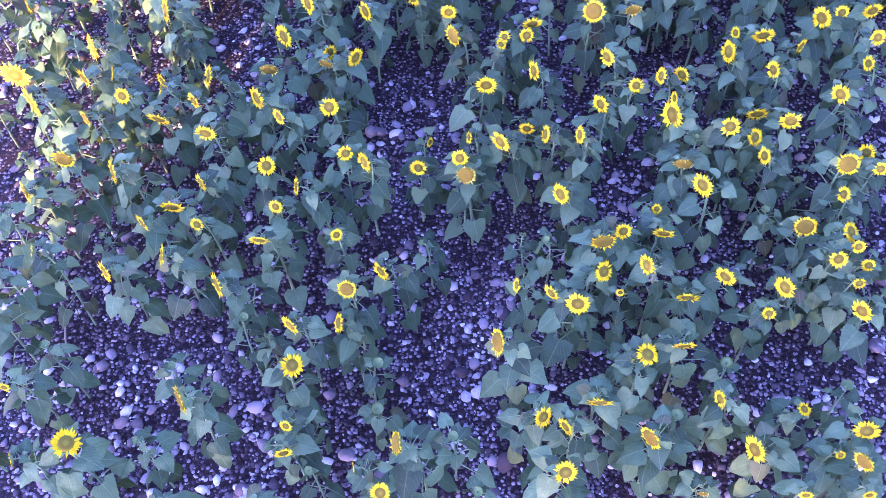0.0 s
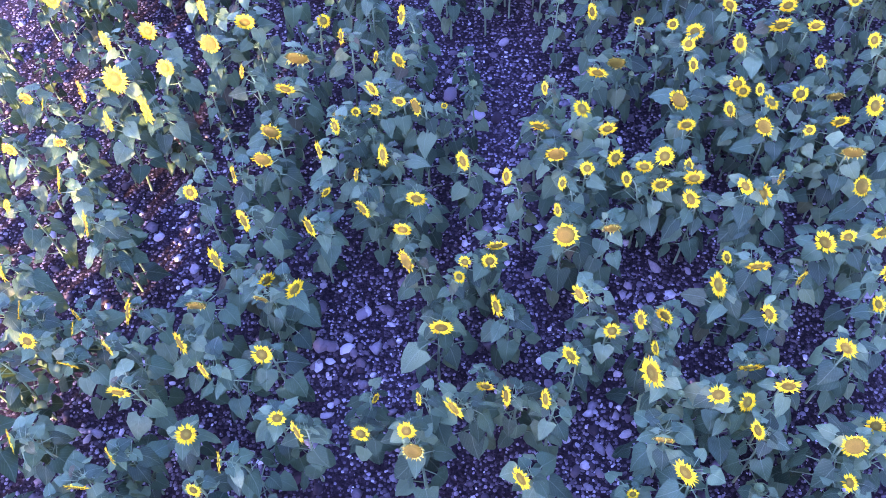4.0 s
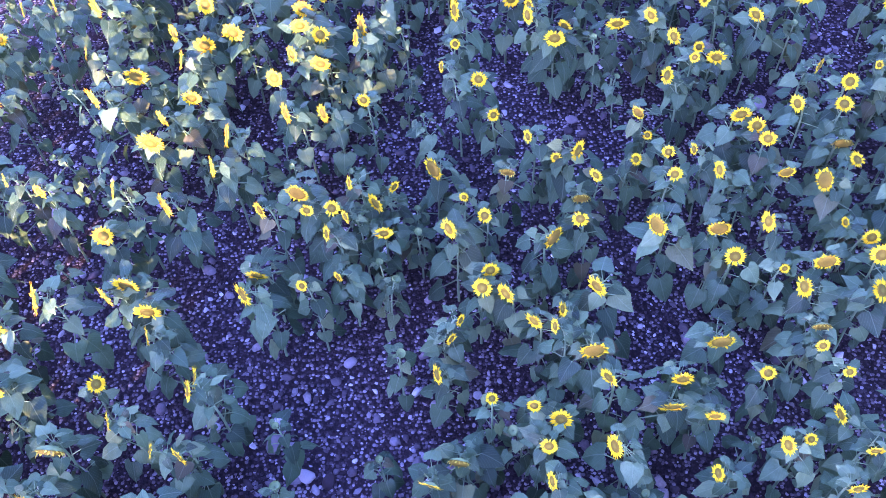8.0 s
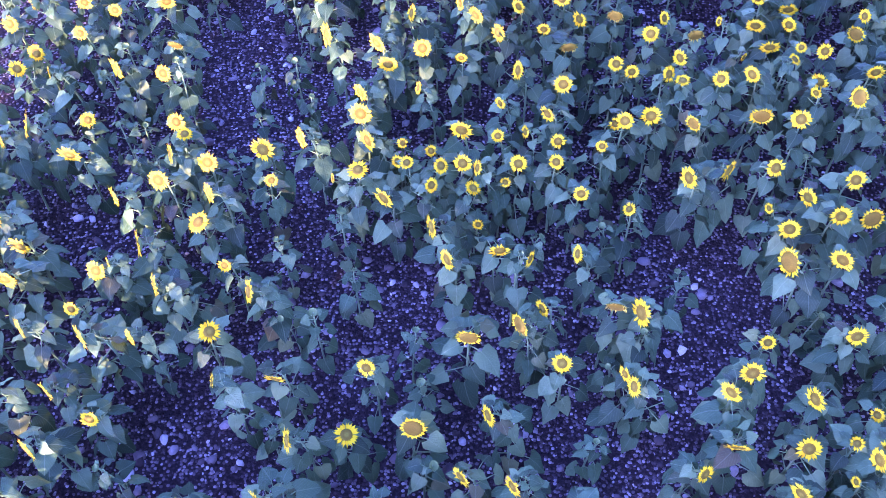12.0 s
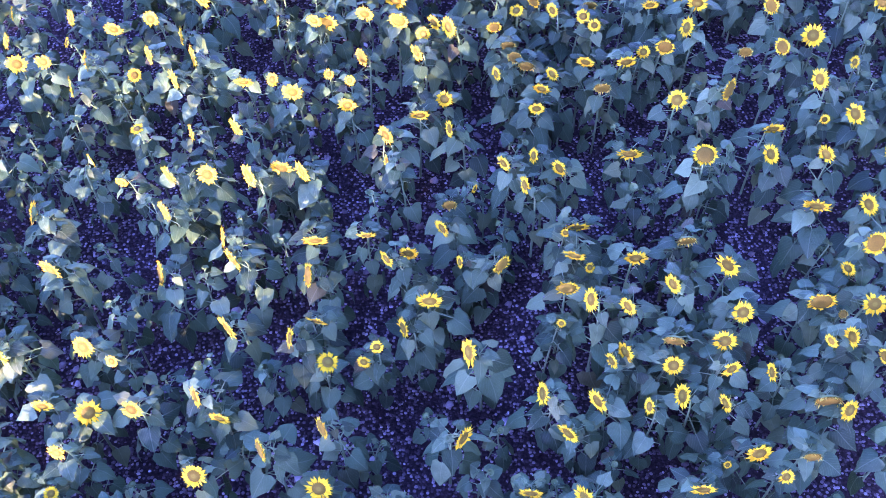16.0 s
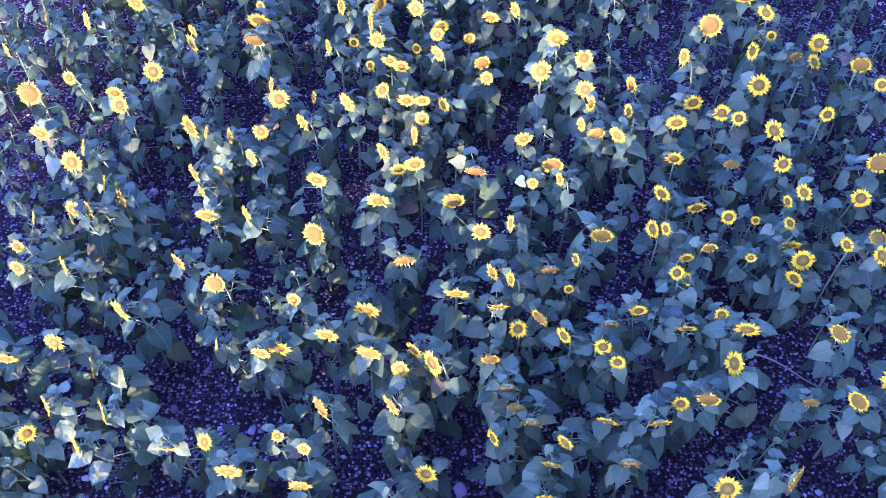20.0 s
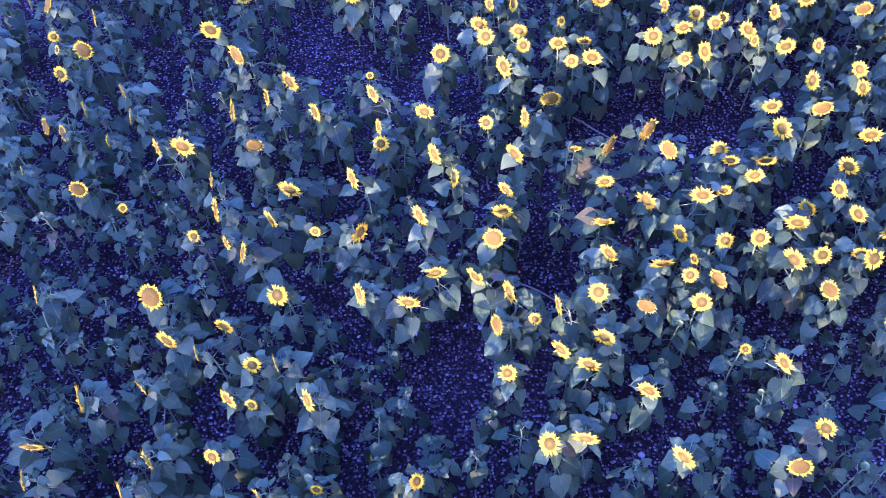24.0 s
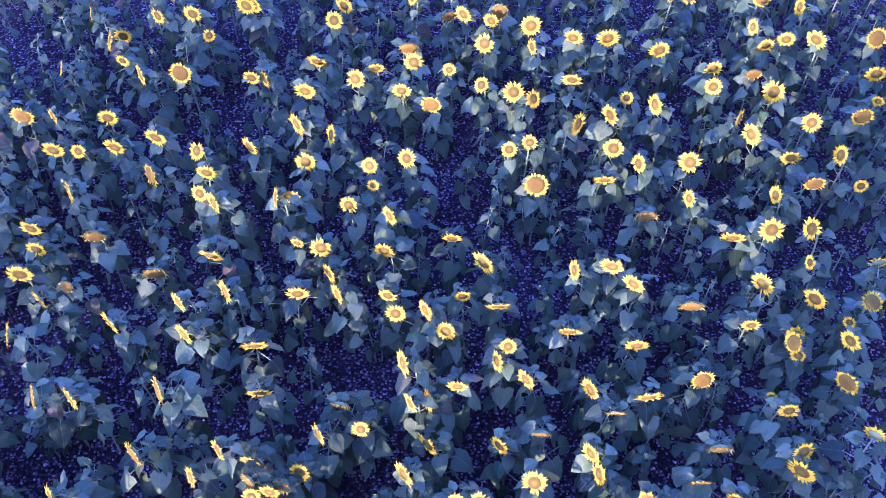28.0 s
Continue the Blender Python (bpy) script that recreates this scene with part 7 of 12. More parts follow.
crowd(6.93, 18.86, 0.82, 0.157, -133, -2)
crowd(4.02, 18.87, 0.78, 0.104, -157, 34)
crowd(7.87, 18.88, 0.87, 0.143, -141, 6)
crowd(2.84, 18.88, 0.85, 0.164, -85, 2)
crowd(8.65, 18.89, 0.87, 0.162, -94, -22)
crowd(6.08, 18.92, 0.82, 0.203, -98, -5)
crowd(4.40, 18.92, 0.85, 0.171, -96, -8)
crowd(3.31, 18.94, 0.84, 0.152, -163, 35)
crowd(5.69, 18.97, 0.82, 0.096, -171, 18)
crowd(8.18, 18.98, 0.82, 0.176, -90, -23, "faded")
crowd(6.38, 19.00, 0.82, 0.174, -103, -3)
crowd(8.91, 19.01, 0.82, 0.114, -106, 29)
crowd(1.99, 19.02, 0.58, 0.051, -57, 55, "bud")
crowd(4.68, 19.02, 0.85, 0.154, -101, 20)
crowd(10.27, 19.03, 0.88, 0.140, -170, 20)
crowd(8.37, 19.04, 0.87, 0.140, -93, 1)
crowd(8.50, 19.09, 0.80, 0.050, 78, 61, "bud")
crowd(4.02, 19.12, 0.81, 0.159, -147, 23)
crowd(3.10, 19.13, 0.90, 0.107, -96, 7)
crowd(10.15, 19.16, 0.58, 0.049, -1, 60, "bud")
crowd(10.82, 19.17, 0.85, 0.195, -95, -6)
crowd(10.49, 19.18, 0.88, 0.211, -91, -1)
crowd(11.42, 19.21, 0.68, 0.054, 99, 75, "bud")
crowd(5.07, 19.22, 0.87, 0.206, -132, 1)
crowd(5.57, 19.23, 0.82, 0.075, -159, 15)
crowd(6.17, 19.24, 0.88, 0.110, -107, 22)
crowd(3.52, 19.24, 0.79, 0.152, -169, 12)
crowd(7.96, 19.27, 0.81, 0.082, -98, 20)
crowd(11.05, 19.28, 0.81, 0.155, -108, 32)
crowd(8.66, 19.29, 0.91, 0.121, -148, 58)
crowd(8.75, 19.30, 0.82, 0.108, -168, 24)
crowd(9.48, 19.30, 0.77, 0.161, -142, 0)
crowd(3.10, 19.31, 0.64, 0.054, 20, 79, "bud")
crowd(6.72, 19.37, 0.52, 0.055, 69, 76, "bud")
crowd(10.09, 19.41, 0.83, 0.173, -160, 10)
crowd(5.65, 19.41, 0.86, 0.167, -102, 25, "ripe")
crowd(9.55, 19.41, 0.82, 0.186, -98, 27)
crowd(7.47, 19.43, 0.82, 0.150, -148, 7)
crowd(5.94, 19.44, 0.61, 0.045, -138, 58, "bud")
crowd(11.21, 19.44, 0.93, 0.060, -98, 75, "bud")
crowd(2.32, 19.44, 0.57, 0.045, -91, 64, "bud")
crowd(9.21, 19.45, 0.82, 0.088, -108, 20)
crowd(8.77, 19.45, 0.85, 0.117, -93, -1)
crowd(10.69, 19.47, 0.90, 0.125, -167, -1)
crowd(8.03, 19.48, 0.85, 0.114, -161, 13)
crowd(3.19, 19.48, 0.81, 0.190, -167, 37, "ripe")
crowd(3.43, 19.48, 0.92, 0.160, -94, -21, "faded")
crowd(8.92, 19.49, 0.90, 0.133, -93, -8, "ripe")
crowd(9.87, 19.50, 0.85, 0.132, -157, 11)
crowd(9.69, 19.51, 0.52, 0.045, -149, 73, "bud")
crowd(9.50, 19.54, 0.82, 0.187, -97, -21)
crowd(10.10, 19.55, 0.84, 0.152, -100, 71, "ripe")
crowd(2.91, 19.56, 0.62, 0.046, 67, 52, "bud")
crowd(11.62, 19.57, 0.68, 0.045, 112, 77, "bud")
crowd(4.35, 19.58, 0.90, 0.130, -110, 20)
crowd(10.94, 19.61, 0.85, 0.209, -99, 21, "ripe")
crowd(5.38, 19.62, 0.84, 0.157, -134, 1)
crowd(4.63, 19.62, 0.85, 0.162, -145, 6)
crowd(2.61, 19.65, 0.54, 0.045, -111, 76, "bud")
crowd(6.11, 19.65, 0.60, 0.045, -107, 63, "bud")
crowd(4.47, 19.66, 0.52, 0.045, 30, 68, "bud")
crowd(3.81, 19.67, 0.94, 0.060, -98, 75, "bud")
crowd(9.52, 19.68, 0.88, 0.115, -53, 62)
crowd(8.67, 19.68, 0.88, 0.118, -155, 13)
crowd(6.60, 19.69, 0.53, 0.045, 50, 67, "bud")
crowd(8.24, 19.69, 0.83, 0.195, -105, -3, "ripe")
crowd(8.60, 19.73, 0.82, 0.159, -157, 14)
crowd(4.31, 19.76, 0.90, 0.124, -104, 19)
crowd(5.15, 19.76, 0.65, 0.050, 19, 69, "bud")
crowd(3.62, 19.76, 0.89, 0.126, -159, 22)
crowd(4.69, 19.77, 0.64, 0.047, 167, 71, "bud")
crowd(9.13, 19.78, 0.85, 0.130, -107, 30)
crowd(9.35, 19.81, 0.76, 0.083, -104, 26)
crowd(10.82, 19.81, 0.91, 0.139, -94, 20)
crowd(10.40, 19.82, 0.85, 0.140, -106, 34)
crowd(2.34, 19.83, 0.54, 0.045, -139, 69, "bud")
crowd(4.51, 19.84, 0.61, 0.052, -108, 64, "bud")
crowd(6.27, 19.87, 0.75, 0.198, -117, 27, "ripe")
crowd(11.01, 19.89, 0.84, 0.190, -179, 0, "ripe")
crowd(6.00, 19.90, 0.51, 0.048, -29, 81, "bud")
crowd(8.94, 19.90, 0.82, 0.155, -90, -6)
crowd(10.11, 19.92, 0.82, 0.165, -110, 33)
crowd(9.59, 19.92, 0.82, 0.110, -158, 10)
crowd(9.68, 19.92, 0.91, 0.151, -146, 11)
crowd(2.69, 19.93, 0.58, 0.048, -16, 53, "bud")
crowd(2.97, 19.94, 0.55, 0.045, -122, 54, "bud")
crowd(7.75, 19.95, 0.65, 0.053, -8, 75, "bud")
crowd(4.64, 19.97, 0.93, 0.127, -164, -3)
crowd(9.95, 19.98, 0.66, 0.053, 51, 73, "bud")
crowd(5.82, 19.98, 0.85, 0.183, -146, 2)
crowd(11.63, 19.99, 0.53, 0.049, 81, 76, "bud")
crowd(5.54, 20.00, 0.85, 0.177, -94, -5)
crowd(11.35, 20.00, 0.89, 0.136, -84, 32)
crowd(4.37, 20.00, 0.90, 0.126, -164, 21)
crowd(8.71, 20.01, 0.86, 0.163, -134, 1)
crowd(5.07, 20.03, 0.57, 0.045, -160, 80, "bud")
crowd(4.74, 20.05, 0.91, 0.149, -144, 6)
crowd(8.32, 20.07, 0.55, 0.046, -48, 81, "bud")
crowd(4.62, 20.08, 0.88, 0.151, -109, 23)
crowd(6.30, 20.08, 0.69, 0.047, 23, 51, "bud")
crowd(3.86, 20.09, 0.88, 0.060, -160, 75, "bud")
crowd(6.72, 20.09, 0.82, 0.191, -98, -5)
crowd(8.00, 20.13, 0.92, 0.120, -161, 9)
crowd(7.81, 20.13, 0.89, 0.096, -105, 24)
crowd(3.45, 20.16, 0.69, 0.050, -99, 51, "bud")
crowd(2.82, 20.17, 0.51, 0.054, -86, 75, "bud")
crowd(5.51, 20.18, 0.57, 0.051, -114, 85, "bud")
crowd(8.84, 20.19, 0.72, 0.045, -75, 70, "bud")
crowd(10.31, 20.19, 0.88, 0.205, -104, 20, "ripe")
crowd(9.61, 20.20, 0.90, 0.154, -98, 29)
crowd(11.23, 20.20, 0.88, 0.163, -83, 14)
crowd(10.63, 20.20, 0.93, 0.160, -92, -19, "faded")
crowd(4.91, 20.22, 0.82, 0.186, -144, 5)
crowd(3.14, 20.24, 0.59, 0.046, -164, 60, "bud")
crowd(5.47, 20.25, 0.82, 0.124, -146, 2)
crowd(6.29, 20.26, 0.88, 0.178, -105, -2)
crowd(9.26, 20.26, 0.86, 0.153, -103, -15, "faded")
crowd(8.59, 20.27, 0.59, 0.048, 29, 62, "bud")
crowd(4.13, 20.27, 0.81, 0.050, 175, 68, "bud")
crowd(5.97, 20.33, 0.70, 0.047, -89, 64, "bud")
crowd(11.45, 20.34, 0.84, 0.154, -166, 33)
crowd(4.77, 20.36, 0.82, 0.155, -170, 18)
crowd(5.42, 20.37, 0.88, 0.175, -144, 2)
crowd(6.87, 20.38, 0.82, 0.148, -92, -3)
crowd(4.79, 20.38, 0.68, 0.045, 91, 75, "bud")
crowd(8.88, 20.38, 0.81, 0.170, -109, -7)
crowd(3.68, 20.39, 0.61, 0.053, -13, 67, "bud")
crowd(5.57, 20.41, 0.85, 0.100, -101, 20)
crowd(10.77, 20.47, 0.85, 0.101, -103, 10)
crowd(5.16, 20.48, 0.55, 0.055, 119, 68, "bud")
crowd(11.12, 20.48, 0.84, 0.166, -105, 23)
crowd(9.63, 20.52, 0.91, 0.194, -144, 9)
crowd(6.37, 20.53, 0.55, 0.045, 86, 69, "bud")
crowd(5.81, 20.53, 0.85, 0.151, -140, 8)
crowd(8.48, 20.55, 0.90, 0.169, -136, -1)
crowd(11.38, 20.57, 0.88, 0.118, -100, 33)
crowd(3.23, 20.57, 0.58, 0.049, -1, 66, "bud")
crowd(4.50, 20.58, 0.82, 0.195, -105, 28)
crowd(9.83, 20.59, 0.66, 0.045, 163, 63, "bud")
crowd(8.33, 20.60, 0.88, 0.170, -94, -7, "faded")
crowd(5.44, 20.61, 0.52, 0.051, 38, 83, "bud")
crowd(11.72, 20.63, 0.56, 0.045, 0, 81, "bud")
crowd(4.60, 20.64, 0.91, 0.158, -166, 22)
crowd(8.94, 20.66, 0.89, 0.191, -98, -5)
crowd(9.40, 20.66, 0.91, 0.132, -105, 33)
crowd(9.16, 20.66, 0.62, 0.053, -29, 56, "bud")
crowd(8.23, 20.67, 0.90, 0.128, -157, 12)
crowd(11.11, 20.68, 0.58, 0.045, 109, 55, "bud")
crowd(10.70, 20.68, 0.63, 0.052, -106, 62, "bud")
crowd(10.09, 20.70, 0.87, 0.138, -103, 24)
crowd(3.47, 20.72, 0.51, 0.045, 91, 84, "bud")
crowd(3.90, 20.72, 0.62, 0.050, 29, 78, "bud")
crowd(10.35, 20.73, 0.53, 0.053, -178, 58, "bud")
crowd(8.42, 20.74, 0.64, 0.045, -36, 74, "bud")
crowd(9.30, 20.75, 0.88, 0.151, -97, 34)
crowd(4.44, 20.75, 0.57, 0.054, 61, 75, "bud")
crowd(5.63, 20.77, 0.83, 0.156, -158, 12)
crowd(5.86, 20.78, 0.85, 0.146, -100, 24)
crowd(5.46, 20.79, 0.86, 0.130, -169, 23)
crowd(12.02, 20.81, 0.68, 0.055, 63, 59, "bud")
crowd(8.61, 20.81, 0.88, 0.131, -159, 9)
crowd(6.17, 20.84, 0.87, 0.163, -136, 3)
crowd(5.34, 20.84, 0.87, 0.227, -137, 6)
crowd(4.23, 20.85, 0.86, 0.183, -103, -2)
crowd(7.99, 20.87, 0.68, 0.045, -134, 57, "bud")
crowd(11.11, 20.90, 0.93, 0.160, -159, -10, "faded")
crowd(8.34, 20.91, 0.87, 0.149, -169, 21)
crowd(9.13, 20.92, 0.83, 0.180, -91, 1)
crowd(10.58, 20.96, 0.90, 0.129, -112, 28)
crowd(11.36, 20.97, 0.79, 0.060, -172, 75, "bud")
crowd(11.65, 21.02, 0.58, 0.048, -116, 81, "bud")
crowd(7.23, 21.02, 0.82, 0.148, -140, 5)
crowd(6.50, 21.03, 0.87, 0.192, -137, 1)
crowd(5.13, 21.05, 0.65, 0.045, -50, 58, "bud")
crowd(9.67, 21.06, 0.85, 0.196, -118, 41)
crowd(3.24, 21.07, 0.62, 0.050, -167, 81, "bud")
crowd(8.33, 21.10, 0.84, 0.170, -110, 20)
crowd(4.78, 21.10, 0.87, 0.155, -104, 34)
crowd(3.68, 21.10, 0.86, 0.060, -169, 75, "bud")
crowd(5.98, 21.11, 0.86, 0.186, -100, 24)
crowd(8.70, 21.15, 0.82, 0.163, -157, 6)
crowd(11.98, 21.17, 0.55, 0.045, -103, 56, "bud")
crowd(3.84, 21.19, 0.61, 0.051, -60, 69, "bud")
crowd(10.50, 21.20, 0.89, 0.195, -107, 1, "ripe")
crowd(11.24, 21.21, 0.66, 0.045, -166, 74, "bud")
crowd(9.74, 21.22, 0.69, 0.045, -36, 84, "bud")
crowd(10.78, 21.23, 0.67, 0.045, -137, 60, "bud")
crowd(6.23, 21.23, 0.75, 0.117, -163, 20)
crowd(5.92, 21.24, 0.89, 0.143, -167, 18)
crowd(4.08, 21.25, 0.89, 0.228, -98, 25, "ripe")
crowd(10.15, 21.26, 0.88, 0.164, -41, 52)
crowd(8.00, 21.26, 0.90, 0.188, -99, 34)
crowd(5.37, 21.27, 0.50, 0.051, -73, 65, "bud")
crowd(4.71, 21.27, 0.84, 0.158, -91, -6)
crowd(10.03, 21.36, 0.86, 0.145, -89, -17, "faded")
crowd(9.14, 21.36, 0.90, 0.168, -169, 16)
crowd(4.37, 21.37, 0.92, 0.132, -106, 21)
crowd(8.35, 21.38, 0.91, 0.173, -89, 23)
crowd(3.48, 21.39, 0.55, 0.045, -10, 75, "bud")
crowd(4.99, 21.45, 0.88, 0.187, -103, 29)
crowd(9.73, 21.47, 0.83, 0.174, -172, 20)
crowd(11.00, 21.47, 0.89, 0.120, -146, 4)
crowd(10.26, 21.49, 0.87, 0.178, -113, 37)
crowd(11.46, 21.54, 0.70, 0.045, -54, 68, "bud")
crowd(10.74, 21.54, 0.63, 0.045, -139, 67, "bud")
crowd(4.03, 21.57, 0.67, 0.050, -7, 61, "bud")
crowd(6.67, 21.57, 0.75, 0.093, -108, 22)
crowd(8.95, 21.60, 0.63, 0.045, -150, 63, "bud")
crowd(4.56, 21.60, 0.59, 0.045, -159, 73, "bud")
crowd(11.18, 21.61, 0.88, 0.128, -96, 11)
crowd(5.97, 21.62, 0.50, 0.046, -131, 81, "bud")
crowd(8.17, 21.62, 0.91, 0.205, -99, -1)
crowd(6.35, 21.64, 0.90, 0.148, -159, 8)
crowd(8.62, 21.64, 0.66, 0.048, -178, 61, "bud")
crowd(9.81, 21.64, 0.63, 0.049, 129, 55, "bud")
crowd(10.57, 21.65, 0.78, 0.050, 156, 65, "bud")
crowd(11.85, 21.68, 0.54, 0.050, -21, 85, "bud")
crowd(9.95, 21.69, 0.79, 0.100, -106, 32)
crowd(4.88, 21.69, 0.56, 0.051, 10, 68, "bud")
crowd(6.74, 21.71, 0.89, 0.158, -100, 18)
crowd(3.20, 21.71, 0.66, 0.048, -127, 72, "bud")
crowd(9.43, 21.72, 0.90, 0.223, -102, 32, "ripe")
crowd(3.47, 21.74, 0.82, 0.141, -172, 21)
crowd(5.76, 21.74, 0.91, 0.207, -101, -19, "faded")
crowd(3.80, 21.75, 0.90, 0.151, -143, 3)
crowd(8.20, 21.78, 0.82, 0.153, -104, -9)
crowd(5.25, 21.80, 0.85, 0.192, -141, 2)
crowd(10.29, 21.82, 0.51, 0.046, -89, 61, "bud")
crowd(6.54, 21.84, 0.76, 0.105, -107, 19)
crowd(9.92, 21.85, 0.90, 0.176, -135, -1)
crowd(11.53, 21.86, 0.51, 0.054, -71, 63, "bud")
crowd(7.88, 21.90, 0.64, 0.047, -23, 72, "bud")
crowd(6.69, 21.90, 0.92, 0.240, -172, 6)
crowd(7.18, 21.92, 0.61, 0.046, 74, 67, "bud")
crowd(8.24, 21.92, 0.72, 0.053, 9, 61, "bud")
crowd(10.61, 21.93, 0.66, 0.047, -173, 61, "bud")
crowd(4.98, 21.93, 0.68, 0.050, -46, 80, "bud")
crowd(8.66, 21.93, 0.67, 0.045, 131, 55, "bud")
crowd(7.26, 21.93, 0.82, 0.155, -91, -5)
crowd(11.05, 21.94, 0.78, 0.060, -183, 75, "bud")
crowd(5.23, 21.99, 0.82, 0.138, -138, -1)
crowd(5.81, 21.99, 0.76, 0.065, 99, 83, "bud")
crowd(3.46, 22.02, 0.72, 0.049, -37, 75, "bud")
crowd(5.77, 22.02, 0.88, 0.221, -97, -20)
crowd(9.80, 22.05, 0.90, 0.185, -100, -3)
crowd(4.38, 22.07, 0.90, 0.184, -149, 15)
crowd(5.99, 22.09, 0.57, 0.047, -160, 71, "bud")
crowd(10.21, 22.09, 0.62, 0.053, 40, 76, "bud")
crowd(4.16, 22.11, 0.70, 0.045, 103, 75, "bud")
crowd(9.46, 22.14, 0.51, 0.045, -3, 55, "bud")
crowd(6.76, 22.16, 0.88, 0.193, -43, 1)
crowd(4.02, 22.17, 0.83, 0.186, -173, 7)
crowd(11.37, 22.17, 0.66, 0.045, -23, 71, "bud")
crowd(4.54, 22.17, 0.72, 0.051, -26, 54, "bud")
crowd(6.22, 22.20, 0.68, 0.050, 46, 76, "bud")
crowd(6.44, 22.24, 0.82, 0.177, -156, 13)
crowd(11.68, 22.26, 0.59, 0.051, 141, 64, "bud")
crowd(4.99, 22.27, 0.74, 0.050, 162, 82, "bud")
crowd(5.76, 22.28, 0.82, 0.091, -107, 22)
crowd(5.42, 22.28, 0.68, 0.045, 25, 79, "bud")
crowd(4.70, 22.29, 0.74, 0.062, 173, 84, "bud")
crowd(4.74, 22.29, 0.89, 0.188, -113, 0)
crowd(8.75, 22.29, 0.83, 0.050, 107, 77, "bud")
crowd(6.71, 22.32, 0.52, 0.051, 84, 58, "bud")
crowd(10.96, 22.35, 0.52, 0.045, -46, 54, "bud")
crowd(3.20, 22.39, 0.53, 0.048, 37, 66, "bud")
crowd(4.70, 22.39, 0.83, 0.171, -144, 18)
crowd(3.92, 22.42, 0.92, 0.160, -84, -20, "faded")
crowd(11.16, 22.43, 0.89, 0.151, -85, 7)
crowd(4.22, 22.43, 0.50, 0.051, -68, 63, "bud")
crowd(9.09, 22.46, 0.92, 0.191, -31, 76)
crowd(8.55, 22.47, 0.86, 0.219, -160, 17)
crowd(3.65, 22.47, 0.66, 0.048, -32, 63, "bud")
crowd(6.31, 22.47, 0.73, 0.075, 41, 56, "bud")
crowd(3.44, 22.52, 0.85, 0.158, -96, 11)
crowd(6.31, 22.54, 0.82, 0.151, -96, -20)
crowd(10.25, 22.55, 0.83, 0.050, 65, 66, "bud")
crowd(11.60, 22.56, 0.71, 0.050, 180, 63, "bud")
crowd(9.76, 22.56, 0.93, 0.213, -159, 11, "ripe")
crowd(6.58, 22.59, 0.81, 0.062, 48, 57, "bud")
crowd(2.98, 22.62, 0.71, 0.045, -167, 79, "bud")
crowd(5.81, 22.62, 0.84, 0.170, -171, 21)
crowd(6.71, 22.63, 0.82, 0.172, -142, 9)
crowd(5.14, 22.66, 0.87, 0.168, -142, 5)
crowd(3.32, 22.68, 0.88, 0.125, -95, 37)
crowd(9.90, 22.69, 0.60, 0.045, -68, 60, "bud")
crowd(6.30, 22.71, 0.50, 0.045, 91, 69, "bud")
crowd(8.87, 22.74, 0.81, 0.068, 53, 63, "bud")
crowd(8.21, 22.74, 0.81, 0.090, -102, 20)
crowd(11.11, 22.75, 0.85, 0.137, -145, 37)
crowd(6.51, 22.75, 0.63, 0.053, 110, 78, "bud")
crowd(5.51, 22.76, 0.96, 0.203, -145, 4)
crowd(5.83, 22.77, 0.93, 0.154, -147, 7)
crowd(8.53, 22.80, 0.89, 0.202, -158, 10)
crowd(8.90, 22.82, 0.82, 0.099, -157, 16)
crowd(10.92, 22.83, 0.59, 0.045, -46, 52, "bud")
crowd(4.26, 22.84, 0.78, 0.119, -81, 8)
crowd(4.58, 22.85, 0.87, 0.161, -159, 16)
crowd(7.00, 22.86, 0.74, 0.045, -76, 84, "bud")
crowd(7.22, 22.86, 0.82, 0.083, -100, 27)
crowd(8.25, 22.87, 0.90, 0.157, -106, 19)
crowd(10.10, 22.89, 0.83, 0.185, -101, 31)
crowd(6.38, 22.92, 0.63, 0.050, -104, 70, "bud")
crowd(8.68, 22.92, 0.91, 0.159, -96, -1)
crowd(9.16, 22.93, 0.86, 0.193, -138, -2)
crowd(6.44, 22.94, 0.90, 0.146, -99, 0)
crowd(11.72, 22.94, 0.51, 0.051, 130, 72, "bud")
crowd(6.08, 22.96, 0.89, 0.179, -38, 47)
crowd(3.79, 22.96, 0.67, 0.045, 111, 74, "bud")
crowd(6.74, 22.98, 0.51, 0.045, 8, 61, "bud")
crowd(10.82, 22.99, 0.88, 0.138, -108, 1)
crowd(4.91, 22.99, 0.85, 0.166, -137, -3)
crowd(5.51, 23.00, 0.69, 0.054, -137, 57, "bud")
crowd(5.24, 23.00, 0.88, 0.163, -95, -8)
crowd(3.96, 23.01, 0.78, 0.144, -155, 28)
crowd(7.48, 23.02, 0.57, 0.048, -95, 83, "bud")
crowd(3.03, 23.03, 0.63, 0.045, 41, 58, "bud")
crowd(4.38, 23.04, 0.85, 0.180, -150, 2, "ripe")
crowd(11.07, 23.05, 0.83, 0.121, -84, 11)
crowd(3.65, 23.06, 0.80, 0.060, -170, 75, "bud")
crowd(6.95, 23.08, 0.94, 0.152, -98, 19)
crowd(8.68, 23.08, 0.61, 0.048, -131, 71, "bud")
crowd(6.49, 23.10, 0.82, 0.125, -105, 26)
crowd(6.61, 23.11, 0.86, 0.171, -144, 10)
crowd(8.34, 23.14, 0.59, 0.045, -27, 66, "bud")
crowd(3.27, 23.19, 0.66, 0.045, -60, 75, "bud")
crowd(4.52, 23.19, 0.72, 0.045, 78, 70, "bud")
crowd(11.36, 23.20, 0.84, 0.154, -105, 4)
crowd(4.82, 23.20, 0.70, 0.046, -135, 63, "bud")
crowd(10.18, 23.22, 0.88, 0.156, -52, 33)
